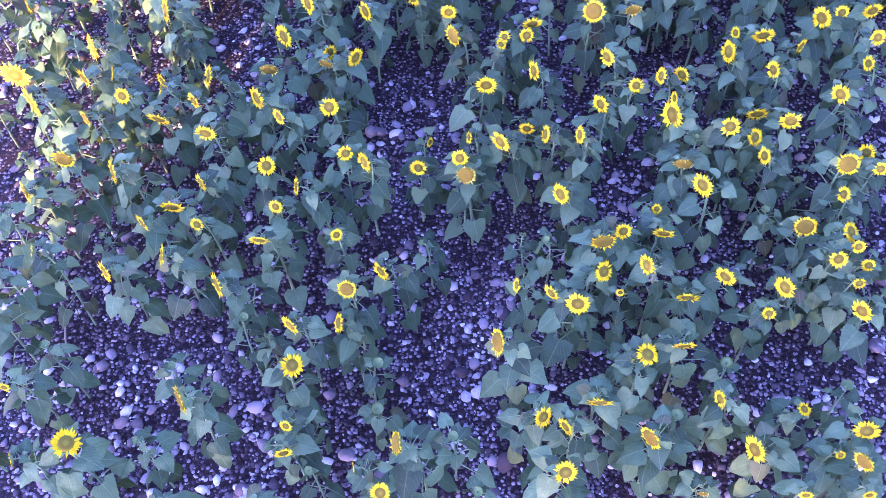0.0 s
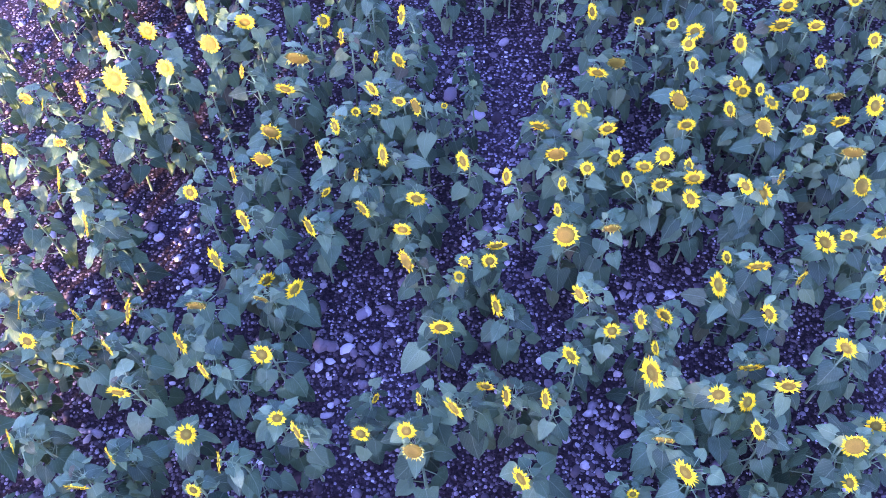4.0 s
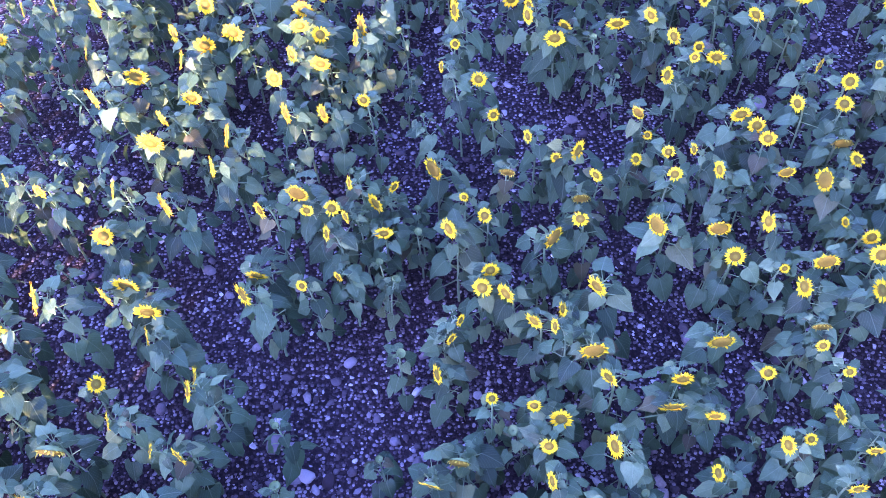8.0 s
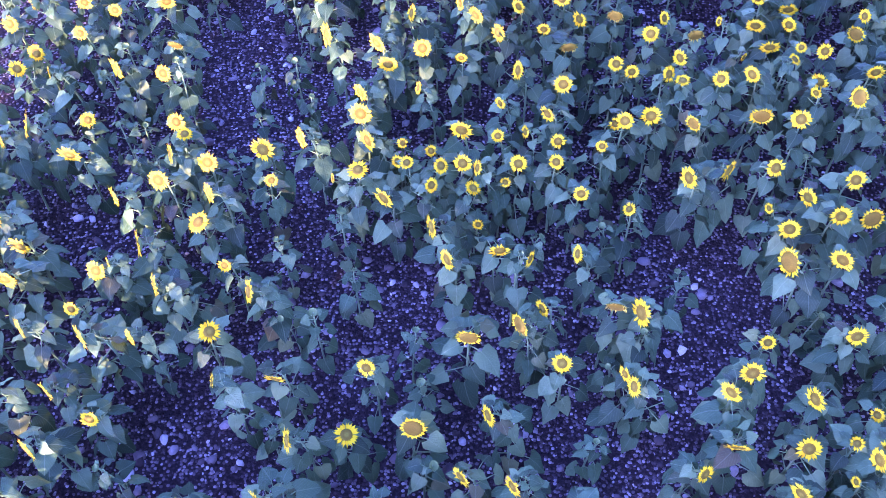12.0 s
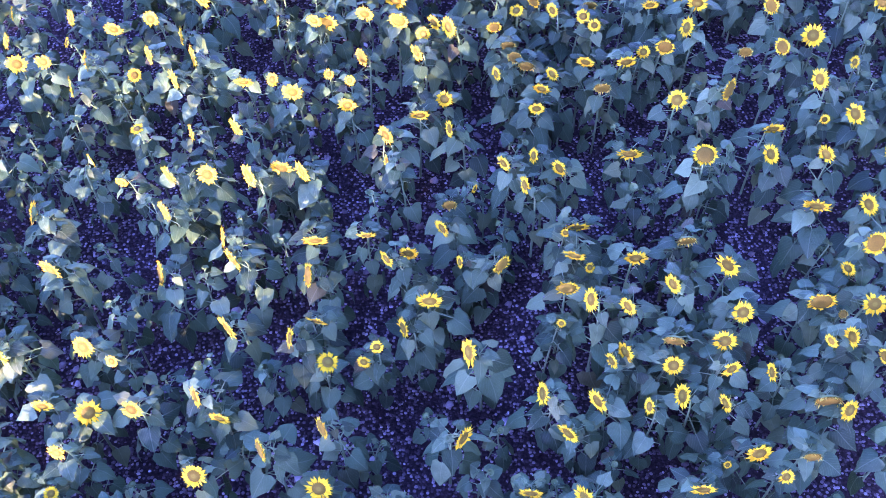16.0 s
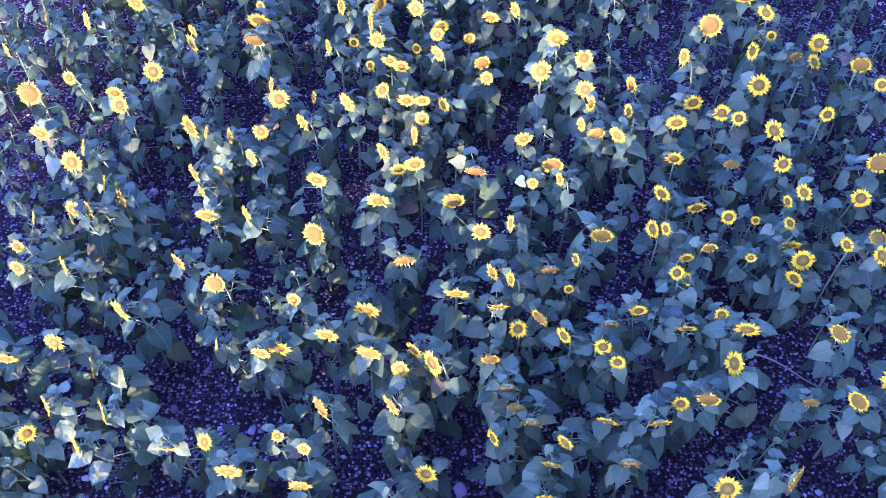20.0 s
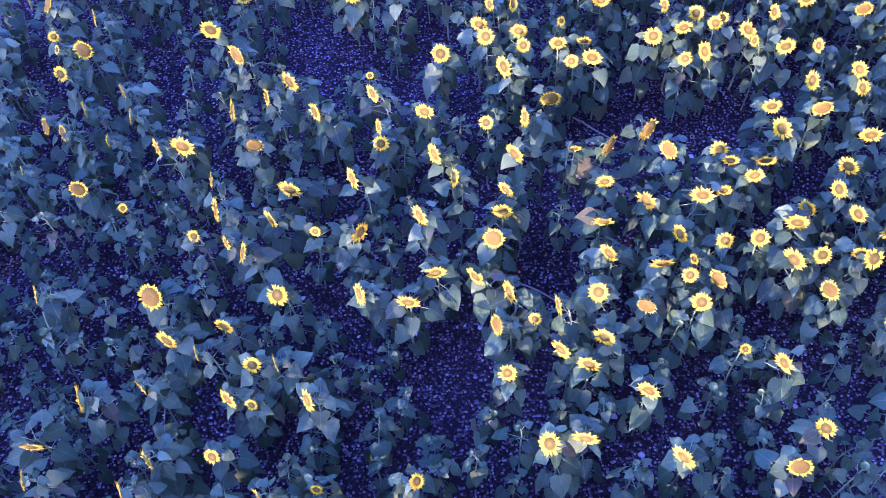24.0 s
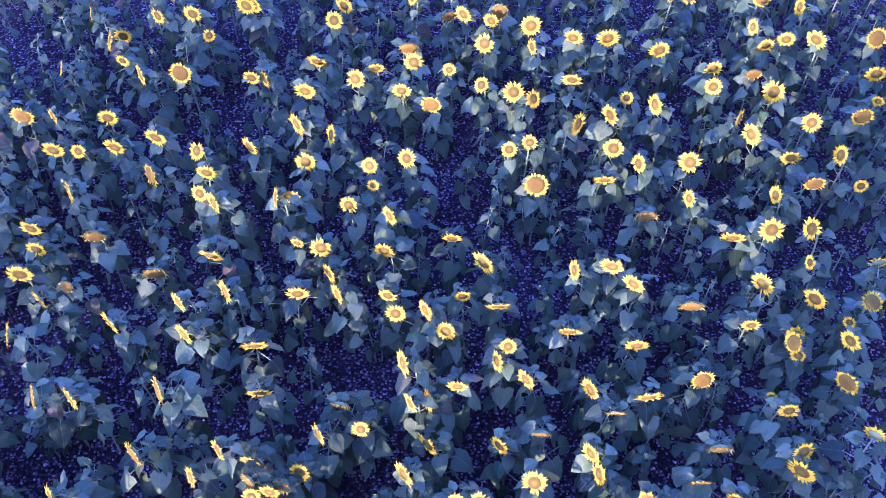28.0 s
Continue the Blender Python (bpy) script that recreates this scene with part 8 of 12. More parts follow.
crowd(5.93, 23.22, 0.89, 0.136, -103, 28)
crowd(10.40, 23.24, 0.80, 0.193, -166, 13)
crowd(5.63, 23.24, 0.68, 0.049, 56, 78, "bud")
crowd(4.23, 23.26, 0.93, 0.157, -100, 31)
crowd(5.33, 23.26, 0.69, 0.045, 163, 54, "bud")
crowd(11.71, 23.27, 0.59, 0.045, -113, 75, "bud")
crowd(8.73, 23.28, 0.87, 0.173, -91, -9)
crowd(9.09, 23.34, 0.83, 0.200, -98, -3, "ripe")
crowd(4.59, 23.35, 0.85, 0.152, -157, 10)
crowd(9.35, 23.36, 0.89, 0.136, -110, 31)
crowd(7.48, 23.38, 0.55, 0.054, -22, 59, "bud")
crowd(3.83, 23.39, 0.91, 0.146, -175, 10)
crowd(6.48, 23.40, 0.62, 0.050, 99, 71, "bud")
crowd(10.64, 23.40, 0.81, 0.146, -108, 25)
crowd(11.13, 23.41, 0.80, 0.114, -166, 26)
crowd(10.10, 23.42, 0.81, 0.168, -106, 22)
crowd(10.24, 23.43, 1.06, 0.165, -98, 17)
crowd(9.55, 23.44, 0.63, 0.045, -168, 54, "bud")
crowd(6.04, 23.45, 0.90, 0.179, -134, -1)
crowd(11.39, 23.46, 0.90, 0.110, -140, 7)
crowd(2.98, 23.49, 0.63, 0.046, -32, 61, "bud")
crowd(5.13, 23.53, 0.61, 0.045, 157, 68, "bud")
crowd(10.78, 23.55, 0.66, 0.050, 20, 80, "bud")
crowd(9.70, 23.55, 0.83, 0.175, -146, 10, "ripe")
crowd(6.76, 23.55, 0.84, 0.194, -105, -8)
crowd(4.84, 23.56, 0.91, 0.208, -154, 10)
crowd(8.83, 23.56, 0.53, 0.045, 162, 68, "bud")
crowd(5.73, 23.57, 0.94, 0.215, -148, 12, "ripe")
crowd(5.40, 23.58, 0.60, 0.045, 49, 51, "bud")
crowd(3.30, 23.61, 0.89, 0.106, -143, 14)
crowd(3.64, 23.62, 0.82, 0.190, -85, 26, "ripe")
crowd(11.42, 23.65, 0.73, 0.048, 84, 51, "bud")
crowd(9.29, 23.66, 0.91, 0.164, -96, 29)
crowd(11.81, 23.66, 0.71, 0.045, 77, 76, "bud")
crowd(6.20, 23.66, 0.71, 0.045, 20, 59, "bud")
crowd(10.00, 23.68, 0.71, 0.048, 173, 53, "bud")
crowd(10.88, 23.68, 0.84, 0.196, -105, -7)
crowd(8.55, 23.69, 0.91, 0.162, -106, 30)
crowd(4.22, 23.69, 0.66, 0.045, -103, 62, "bud")
crowd(9.49, 23.74, 0.91, 0.158, -106, 1)
crowd(10.24, 23.79, 0.87, 0.164, -100, -8)
crowd(3.53, 23.79, 0.87, 0.160, -138, -21, "faded")
crowd(6.96, 23.80, 0.57, 0.045, -177, 62, "bud")
crowd(9.15, 23.81, 0.87, 0.183, -90, -6)
crowd(5.84, 23.83, 0.67, 0.045, 132, 82, "bud")
crowd(4.67, 23.84, 0.65, 0.048, 119, 83, "bud")
crowd(10.49, 23.85, 0.83, 0.212, -101, -19, "faded")
crowd(5.58, 23.85, 0.95, 0.170, -137, 6)
crowd(8.56, 23.87, 0.58, 0.045, 7, 72, "bud")
crowd(5.08, 23.88, 0.69, 0.047, 112, 74, "bud")
crowd(6.65, 23.89, 0.92, 0.141, -166, 22)
crowd(11.46, 23.92, 0.90, 0.190, -149, 33, "ripe")
crowd(3.08, 23.92, 0.67, 0.054, -71, 56, "bud")
crowd(3.98, 23.97, 0.82, 0.159, -87, 28)
crowd(10.91, 23.98, 0.56, 0.045, 119, 71, "bud")
crowd(9.85, 24.02, 0.81, 0.157, -172, 21)
crowd(10.36, 24.03, 0.66, 0.045, -157, 85, "bud")
crowd(9.48, 24.04, 0.87, 0.154, -118, 44)
crowd(8.62, 24.04, 0.86, 0.168, -97, 24)
crowd(11.20, 24.05, 0.87, 0.138, -173, 6)
crowd(3.70, 24.10, 0.79, 0.145, -176, 36)
crowd(11.60, 24.10, 0.90, 0.133, -172, 18)
crowd(7.55, 24.20, 0.82, 0.170, -94, -23)
crowd(9.23, 24.21, 0.84, 0.165, -107, 0)
crowd(5.49, 24.21, 0.66, 0.045, -125, 75, "bud")
crowd(6.33, 24.22, 0.87, 0.164, -106, 23)
crowd(6.64, 24.23, 0.60, 0.054, -156, 84, "bud")
crowd(7.05, 24.24, 0.92, 0.187, -163, 13)
crowd(11.01, 24.24, 0.62, 0.054, 76, 55, "bud")
crowd(4.35, 24.25, 0.87, 0.227, 33, 7)
crowd(4.89, 24.26, 0.90, 0.201, -134, -1)
crowd(10.07, 24.26, 0.71, 0.045, -70, 69, "bud")
crowd(2.99, 24.26, 0.54, 0.052, 137, 73, "bud")
crowd(4.61, 24.27, 0.85, 0.196, -134, 0)
crowd(3.90, 24.27, 0.92, 0.150, -175, 16)
crowd(6.11, 24.28, 0.81, 0.114, -99, 30)
crowd(10.28, 24.29, 0.79, 0.127, -49, 37)
crowd(11.73, 24.29, 0.81, 0.103, -88, 26)
crowd(5.88, 24.33, 0.62, 0.051, 96, 70, "bud")
crowd(3.49, 24.35, 0.69, 0.045, 174, 60, "bud")
crowd(9.86, 24.36, 0.89, 0.205, -91, -10)
crowd(9.57, 24.37, 0.63, 0.049, 1, 66, "bud")
crowd(6.92, 24.38, 0.70, 0.045, -19, 84, "bud")
crowd(11.86, 24.40, 0.59, 0.045, 166, 58, "bud")
crowd(4.15, 24.42, 0.58, 0.045, 47, 73, "bud")
crowd(10.31, 24.45, 0.84, 0.184, -101, -9)
crowd(11.15, 24.46, 0.78, 0.183, -141, 6)
crowd(7.25, 24.47, 0.68, 0.049, 82, 52, "bud")
crowd(5.76, 24.50, 0.88, 0.199, -141, 5)
crowd(4.58, 24.51, 0.89, 0.180, -146, 5)
crowd(5.52, 24.51, 0.74, 0.052, -51, 64, "bud")
crowd(7.75, 24.51, 0.58, 0.045, 54, 84, "bud")
crowd(10.70, 24.52, 0.83, 0.207, -98, -2)
crowd(10.49, 24.52, 0.61, 0.047, 119, 68, "bud")
crowd(11.42, 24.54, 0.87, 0.130, -159, 12)
crowd(5.23, 24.55, 0.90, 0.212, -97, -8)
crowd(6.03, 24.55, 0.85, 0.207, -164, 17)
crowd(11.10, 24.57, 0.87, 0.182, -105, 35)
crowd(2.99, 24.59, 0.62, 0.055, 6, 61, "bud")
crowd(5.36, 24.59, 0.82, 0.050, 137, 68, "bud")
crowd(9.23, 24.60, 0.56, 0.054, -158, 54, "bud")
crowd(3.60, 24.61, 0.80, 0.160, -142, -12, "faded")
crowd(11.93, 24.61, 0.90, 0.148, -105, 12)
crowd(6.87, 24.62, 0.92, 0.203, -141, 2)
crowd(12.36, 24.64, 0.69, 0.046, -78, 56, "bud")
crowd(6.59, 24.66, 0.84, 0.215, -159, 15)
crowd(6.30, 24.66, 0.71, 0.047, 172, 78, "bud")
crowd(7.48, 24.71, 0.91, 0.186, -58, 28)
crowd(11.66, 24.72, 0.50, 0.052, -100, 60, "bud")
crowd(9.82, 24.74, 0.84, 0.139, -114, 78)
crowd(12.10, 24.77, 0.56, 0.046, 16, 57, "bud")
crowd(6.10, 24.80, 0.89, 0.156, -146, 9)
crowd(5.56, 24.80, 0.52, 0.045, 179, 57, "bud")
crowd(4.05, 24.83, 0.71, 0.045, -80, 83, "bud")
crowd(4.56, 24.85, 0.88, 0.137, -162, 11)
crowd(8.79, 24.86, 0.64, 0.045, -43, 62, "bud")
crowd(10.02, 24.86, 0.81, 0.123, -97, 23)
crowd(10.48, 24.89, 0.87, 0.182, -104, 19)
crowd(12.21, 24.90, 0.79, 0.060, -164, 75, "bud")
crowd(11.85, 24.91, 0.59, 0.052, -50, 55, "bud")
crowd(11.01, 24.92, 0.88, 0.177, -138, 42)
crowd(3.22, 24.92, 0.55, 0.045, -7, 72, "bud")
crowd(6.51, 24.92, 0.81, 0.231, -160, 12)
crowd(10.78, 24.94, 0.81, 0.167, -100, 31)
crowd(2.88, 24.95, 0.66, 0.049, -82, 52, "bud")
crowd(3.65, 24.95, 0.89, 0.128, -95, 16)
crowd(12.57, 24.97, 0.62, 0.046, 132, 72, "bud")
crowd(9.74, 24.98, 0.89, 0.225, -97, -8, "ripe")
crowd(9.18, 25.02, 0.84, 0.186, -101, 27)
crowd(7.70, 25.04, 0.66, 0.055, -9, 80, "bud")
crowd(11.36, 25.04, 0.53, 0.050, 9, 69, "bud")
crowd(11.36, 25.05, 0.82, 0.183, -159, 13)
crowd(5.76, 25.05, 0.64, 0.046, -166, 51, "bud")
crowd(10.78, 25.06, 0.92, 0.196, -102, 0)
crowd(5.78, 25.06, 0.82, 0.152, -165, 14)
crowd(8.07, 25.06, 0.67, 0.045, 30, 61, "bud")
crowd(6.35, 25.06, 0.54, 0.045, 156, 84, "bud")
crowd(7.45, 25.06, 0.82, 0.185, -165, 16)
crowd(8.64, 25.08, 0.64, 0.045, 18, 57, "bud")
crowd(6.80, 25.11, 0.72, 0.045, 154, 65, "bud")
crowd(7.00, 25.12, 0.85, 0.167, -101, -6)
crowd(11.62, 25.14, 0.67, 0.045, 25, 62, "bud")
crowd(3.95, 25.14, 0.73, 0.045, -9, 77, "bud")
crowd(9.29, 25.14, 0.82, 0.151, -103, -6)
crowd(11.07, 25.15, 0.55, 0.053, 133, 80, "bud")
crowd(3.70, 25.16, 0.88, 0.190, -99, 12, "ripe")
crowd(6.11, 25.18, 0.82, 0.105, -63, 25)
crowd(10.16, 25.19, 0.66, 0.045, -72, 58, "bud")
crowd(6.59, 25.19, 0.91, 0.159, -100, 27)
crowd(8.92, 25.19, 0.91, 0.140, -98, 24)
crowd(2.97, 25.20, 0.52, 0.045, 119, 66, "bud")
crowd(4.14, 25.20, 0.83, 0.226, -106, 39)
crowd(9.43, 25.20, 0.88, 0.123, -164, 22)
crowd(5.29, 25.21, 0.85, 0.240, -43, 6, "ripe")
crowd(9.09, 25.21, 0.86, 0.132, -104, 34)
crowd(10.56, 25.23, 0.53, 0.053, -21, 56, "bud")
crowd(8.71, 25.24, 0.82, 0.113, -103, 18)
crowd(9.88, 25.28, 0.60, 0.054, -40, 66, "bud")
crowd(12.29, 25.30, 0.93, 0.060, -162, 75, "bud")
crowd(6.29, 25.30, 0.85, 0.153, -119, 24)
crowd(6.76, 25.32, 0.77, 0.134, -169, 17)
crowd(12.50, 25.33, 0.79, 0.060, -82, 75, "bud")
crowd(8.70, 25.34, 0.60, 0.045, 31, 84, "bud")
crowd(7.82, 25.34, 0.69, 0.050, -42, 56, "bud")
crowd(11.91, 25.34, 0.89, 0.190, -104, 21, "ripe")
crowd(3.28, 25.36, 0.60, 0.049, 80, 51, "bud")
crowd(3.57, 25.38, 0.71, 0.046, -118, 73, "bud")
crowd(8.51, 25.39, 0.87, 0.171, -145, 2)
crowd(5.87, 25.39, 0.63, 0.046, 133, 68, "bud")
crowd(9.51, 25.40, 0.92, 0.126, -46, 47)
crowd(11.19, 25.43, 0.95, 0.205, -141, 4)
crowd(11.52, 25.43, 0.67, 0.054, 10, 83, "bud")
crowd(5.48, 25.43, 0.58, 0.052, -49, 63, "bud")
crowd(6.37, 25.44, 0.72, 0.050, -8, 53, "bud")
crowd(8.86, 25.45, 0.77, 0.107, -101, 22)
crowd(7.65, 25.46, 0.94, 0.161, -157, 12)
crowd(8.26, 25.47, 0.60, 0.045, -118, 71, "bud")
crowd(10.92, 25.48, 0.79, 0.050, 109, 74, "bud")
crowd(5.17, 25.49, 0.52, 0.048, -119, 55, "bud")
crowd(12.13, 25.57, 0.92, 0.155, -140, 31)
crowd(7.00, 25.59, 0.90, 0.164, -163, 11)
crowd(10.37, 25.59, 0.92, 0.182, -144, 49)
crowd(12.48, 25.60, 0.55, 0.046, 165, 78, "bud")
crowd(10.60, 25.61, 0.93, 0.214, -107, -3)
crowd(6.50, 25.62, 0.87, 0.186, -71, 20)
crowd(11.82, 25.63, 0.63, 0.045, -147, 66, "bud")
crowd(9.24, 25.65, 0.60, 0.049, -53, 64, "bud")
crowd(9.87, 25.66, 0.68, 0.045, 163, 52, "bud")
crowd(3.13, 25.67, 0.68, 0.052, 153, 63, "bud")
crowd(3.52, 25.67, 0.82, 0.152, -159, 21)
crowd(8.20, 25.67, 0.89, 0.136, -108, 33)
crowd(7.77, 25.69, 0.86, 0.185, -141, 9)
crowd(3.78, 25.71, 0.89, 0.060, -95, 75, "bud")
crowd(8.65, 25.71, 0.72, 0.058, 86, 84, "bud")
crowd(5.85, 25.73, 0.92, 0.190, -102, 23)
crowd(5.01, 25.73, 0.61, 0.048, 88, 77, "bud")
crowd(4.25, 25.75, 0.84, 0.160, -96, -3)
crowd(12.71, 25.75, 0.84, 0.132, -156, 36)
crowd(13.07, 25.76, 0.89, 0.114, -104, 13)
crowd(6.23, 25.78, 0.89, 0.209, -93, -4)
crowd(8.80, 25.79, 0.62, 0.045, -134, 53, "bud")
crowd(7.02, 25.81, 0.92, 0.177, -92, -9)
crowd(10.19, 25.82, 0.69, 0.055, -168, 56, "bud")
crowd(6.66, 25.83, 0.69, 0.054, 63, 63, "bud")
crowd(9.58, 25.85, 0.53, 0.050, -137, 60, "bud")
crowd(12.32, 25.87, 0.71, 0.045, -16, 63, "bud")
crowd(7.20, 25.92, 0.63, 0.053, -27, 77, "bud")
crowd(3.70, 25.93, 0.93, 0.134, -96, 21)
crowd(11.07, 25.93, 0.89, 0.182, -124, 6)
crowd(5.55, 25.93, 0.83, 0.186, -169, 17)
crowd(11.85, 25.94, 0.73, 0.050, -170, 59, "bud")
crowd(10.78, 25.96, 0.72, 0.050, -158, 70, "bud")
crowd(7.84, 25.99, 0.58, 0.048, -54, 60, "bud")
crowd(4.03, 25.99, 0.87, 0.135, -100, 3)
crowd(5.74, 26.00, 0.87, 0.155, -91, -1)
crowd(9.25, 26.00, 0.65, 0.045, 150, 70, "bud")
crowd(13.32, 26.01, 0.84, 0.131, -161, 35)
crowd(11.55, 26.02, 0.70, 0.066, -110, 55, "bud")
crowd(8.81, 26.02, 0.90, 0.201, -150, 17)
crowd(11.99, 26.05, 0.92, 0.177, -154, 9)
crowd(8.42, 26.05, 0.83, 0.111, -110, 25)
crowd(5.20, 26.06, 0.82, 0.211, -100, 20)
crowd(2.94, 26.08, 0.58, 0.045, 171, 51, "bud")
crowd(8.27, 26.08, 0.88, 0.193, -131, 9)
crowd(5.85, 26.10, 0.88, 0.197, -91, -5)
crowd(12.92, 26.11, 0.88, 0.165, -143, 16)
crowd(4.77, 26.12, 0.83, 0.237, -139, 2)
crowd(7.28, 26.14, 0.91, 0.240, -163, 6)
crowd(10.15, 26.14, 0.87, 0.157, -100, 30)
crowd(10.71, 26.17, 0.86, 0.194, -112, 3)
crowd(6.29, 26.18, 0.51, 0.052, -12, 57, "bud")
crowd(5.45, 26.19, 0.90, 0.179, -107, 27)
crowd(6.66, 26.20, 0.62, 0.045, -30, 79, "bud")
crowd(9.46, 26.20, 0.61, 0.050, 43, 67, "bud")
crowd(7.67, 26.21, 0.88, 0.176, -138, -3)
crowd(11.79, 26.22, 0.83, 0.093, -108, 38)
crowd(12.93, 26.27, 0.89, 0.123, -104, 23)
crowd(11.25, 26.27, 0.64, 0.051, 146, 72, "bud")
crowd(3.25, 26.28, 0.57, 0.045, -90, 68, "bud")
crowd(4.62, 26.29, 0.56, 0.050, -162, 70, "bud")
crowd(5.30, 26.30, 0.86, 0.182, -91, -6)
crowd(10.54, 26.32, 0.82, 0.197, -135, 2)
crowd(5.13, 26.32, 0.72, 0.051, -98, 60, "bud")
crowd(8.42, 26.32, 0.89, 0.149, -94, 30)
crowd(12.81, 26.33, 0.88, 0.110, -112, 28)
crowd(8.57, 26.35, 0.84, 0.179, -162, -1)
crowd(12.55, 26.35, 0.69, 0.050, 118, 64, "bud")
crowd(9.21, 26.36, 0.66, 0.045, -4, 66, "bud")
crowd(10.84, 26.36, 0.88, 0.187, -120, 8)
crowd(5.88, 26.36, 0.82, 0.160, -98, 34)
crowd(7.77, 26.37, 0.72, 0.052, -75, 82, "bud")
crowd(6.97, 26.37, 0.52, 0.046, -69, 54, "bud")
crowd(4.00, 26.39, 0.52, 0.050, -178, 73, "bud")
crowd(12.04, 26.42, 0.60, 0.053, 95, 66, "bud")
crowd(7.47, 26.43, 0.52, 0.047, -48, 79, "bud")
crowd(8.03, 26.43, 0.91, 0.141, -163, 4)
crowd(13.56, 26.43, 0.63, 0.049, -74, 77, "bud")
crowd(3.78, 26.44, 0.92, 0.111, -183, 14)
crowd(13.19, 26.44, 0.90, 0.106, -164, 5)
crowd(8.93, 26.47, 0.64, 0.045, 177, 83, "bud")
crowd(5.30, 26.49, 0.91, 0.179, -145, 16)
crowd(5.05, 26.51, 0.82, 0.143, -103, 24)
crowd(11.43, 26.54, 0.68, 0.050, -121, 73, "bud")
crowd(10.12, 26.55, 0.82, 0.191, -158, 16, "ripe")
crowd(4.44, 26.56, 0.55, 0.045, 121, 57, "bud")
crowd(7.81, 26.56, 0.89, 0.209, -118, 6)
crowd(6.66, 26.56, 0.52, 0.047, -168, 81, "bud")
crowd(4.24, 26.56, 0.82, 0.228, -94, -3)
crowd(3.42, 26.57, 0.58, 0.048, 144, 53, "bud")
crowd(11.17, 26.58, 0.89, 0.181, -121, 5, "faded")
crowd(10.39, 26.58, 0.81, 0.115, -112, 30)
crowd(11.56, 26.59, 0.87, 0.172, -104, 37)
crowd(12.45, 26.59, 0.92, 0.186, -143, 14, "ripe")
crowd(5.56, 26.60, 0.91, 0.133, -106, 27)
crowd(5.91, 26.61, 0.86, 0.124, -99, 29)
crowd(13.02, 26.63, 0.91, 0.135, -123, 5)
crowd(6.25, 26.63, 0.83, 0.192, -143, 14)
crowd(10.56, 26.64, 0.88, 0.182, -169, 1)
crowd(13.84, 26.64, 0.63, 0.045, 89, 67, "bud")
crowd(8.20, 26.65, 0.88, 0.172, -113, 6)
crowd(3.84, 26.67, 0.94, 0.122, -136, 5)
crowd(13.15, 26.67, 0.82, 0.174, -156, 15)
crowd(10.84, 26.68, 0.95, 0.171, -113, 41)
crowd(3.01, 26.68, 0.69, 0.050, 84, 75, "bud")
crowd(4.73, 26.71, 0.91, 0.192, 69, 22)
crowd(12.52, 26.71, 0.52, 0.053, -165, 83, "bud")
crowd(13.42, 26.71, 0.62, 0.050, -89, 70, "bud")
crowd(7.31, 26.72, 0.65, 0.057, -158, 84, "bud")
crowd(8.42, 26.75, 0.64, 0.047, 174, 80, "bud")
crowd(7.08, 26.75, 0.63, 0.045, -10, 69, "bud")
crowd(11.71, 26.75, 0.91, 0.192, -145, 5, "ripe")
crowd(9.50, 26.76, 0.86, 0.203, -101, -3)
crowd(6.87, 26.76, 0.79, 0.072, 167, 78, "bud")
crowd(5.05, 26.77, 0.85, 0.175, -153, 3)
crowd(11.51, 26.79, 0.92, 0.140, -99, 34)
crowd(4.35, 26.80, 0.92, 0.105, -102, 10)
crowd(10.23, 26.80, 0.84, 0.205, -157, 9)
crowd(12.82, 26.81, 0.94, 0.192, -77, 35)
crowd(7.49, 26.81, 0.67, 0.047, 45, 74, "bud")
crowd(9.16, 26.83, 0.90, 0.204, -152, 14)
crowd(8.88, 26.85, 0.51, 0.053, -36, 68, "bud")
crowd(14.17, 26.85, 0.57, 0.052, -21, 52, "bud")
crowd(6.56, 26.86, 0.71, 0.050, -95, 81, "bud")
crowd(12.30, 26.90, 0.86, 0.214, -142, 9)
crowd(8.56, 26.90, 0.85, 0.196, -116, 41)
crowd(12.77, 26.90, 0.89, 0.155, -105, 2)
crowd(12.50, 26.91, 0.88, 0.162, -97, 33)
crowd(5.80, 26.92, 0.86, 0.167, -180, 12)
crowd(6.11, 26.92, 0.81, 0.089, -96, 34)
crowd(3.19, 26.94, 0.59, 0.045, 112, 55, "bud")
crowd(11.35, 26.94, 0.87, 0.210, -92, -14)
crowd(7.64, 26.95, 0.86, 0.240, -111, 37, "ripe")
crowd(13.43, 26.95, 0.82, 0.179, -108, 0)
crowd(9.71, 26.97, 0.90, 0.189, -91, -2)
crowd(10.00, 26.98, 0.80, 0.198, -134, -1)
crowd(13.39, 26.98, 0.85, 0.060, -91, 75, "bud")
crowd(11.60, 26.99, 0.82, 0.106, -154, 14)
crowd(7.81, 27.00, 0.50, 0.049, -1, 77, "bud")
crowd(6.81, 27.01, 0.90, 0.196, -159, 15)
crowd(13.91, 27.05, 0.51, 0.045, 4, 75, "bud")
crowd(4.64, 27.07, 0.62, 0.051, -22, 67, "bud")
crowd(10.99, 27.08, 0.84, 0.189, -135, 1)
crowd(12.09, 27.09, 0.89, 0.168, -101, 31)
crowd(3.53, 27.09, 0.53, 0.045, -126, 55, "bud")
crowd(11.84, 27.10, 0.87, 0.153, -101, 32)
crowd(13.06, 27.10, 0.83, 0.144, -100, 24)
crowd(12.23, 27.10, 0.64, 0.051, -24, 51, "bud")
crowd(4.07, 27.11, 0.91, 0.123, -157, 30)
crowd(5.65, 27.11, 0.88, 0.178, -179, -3)
crowd(13.75, 27.12, 0.94, 0.060, -100, 75, "bud")
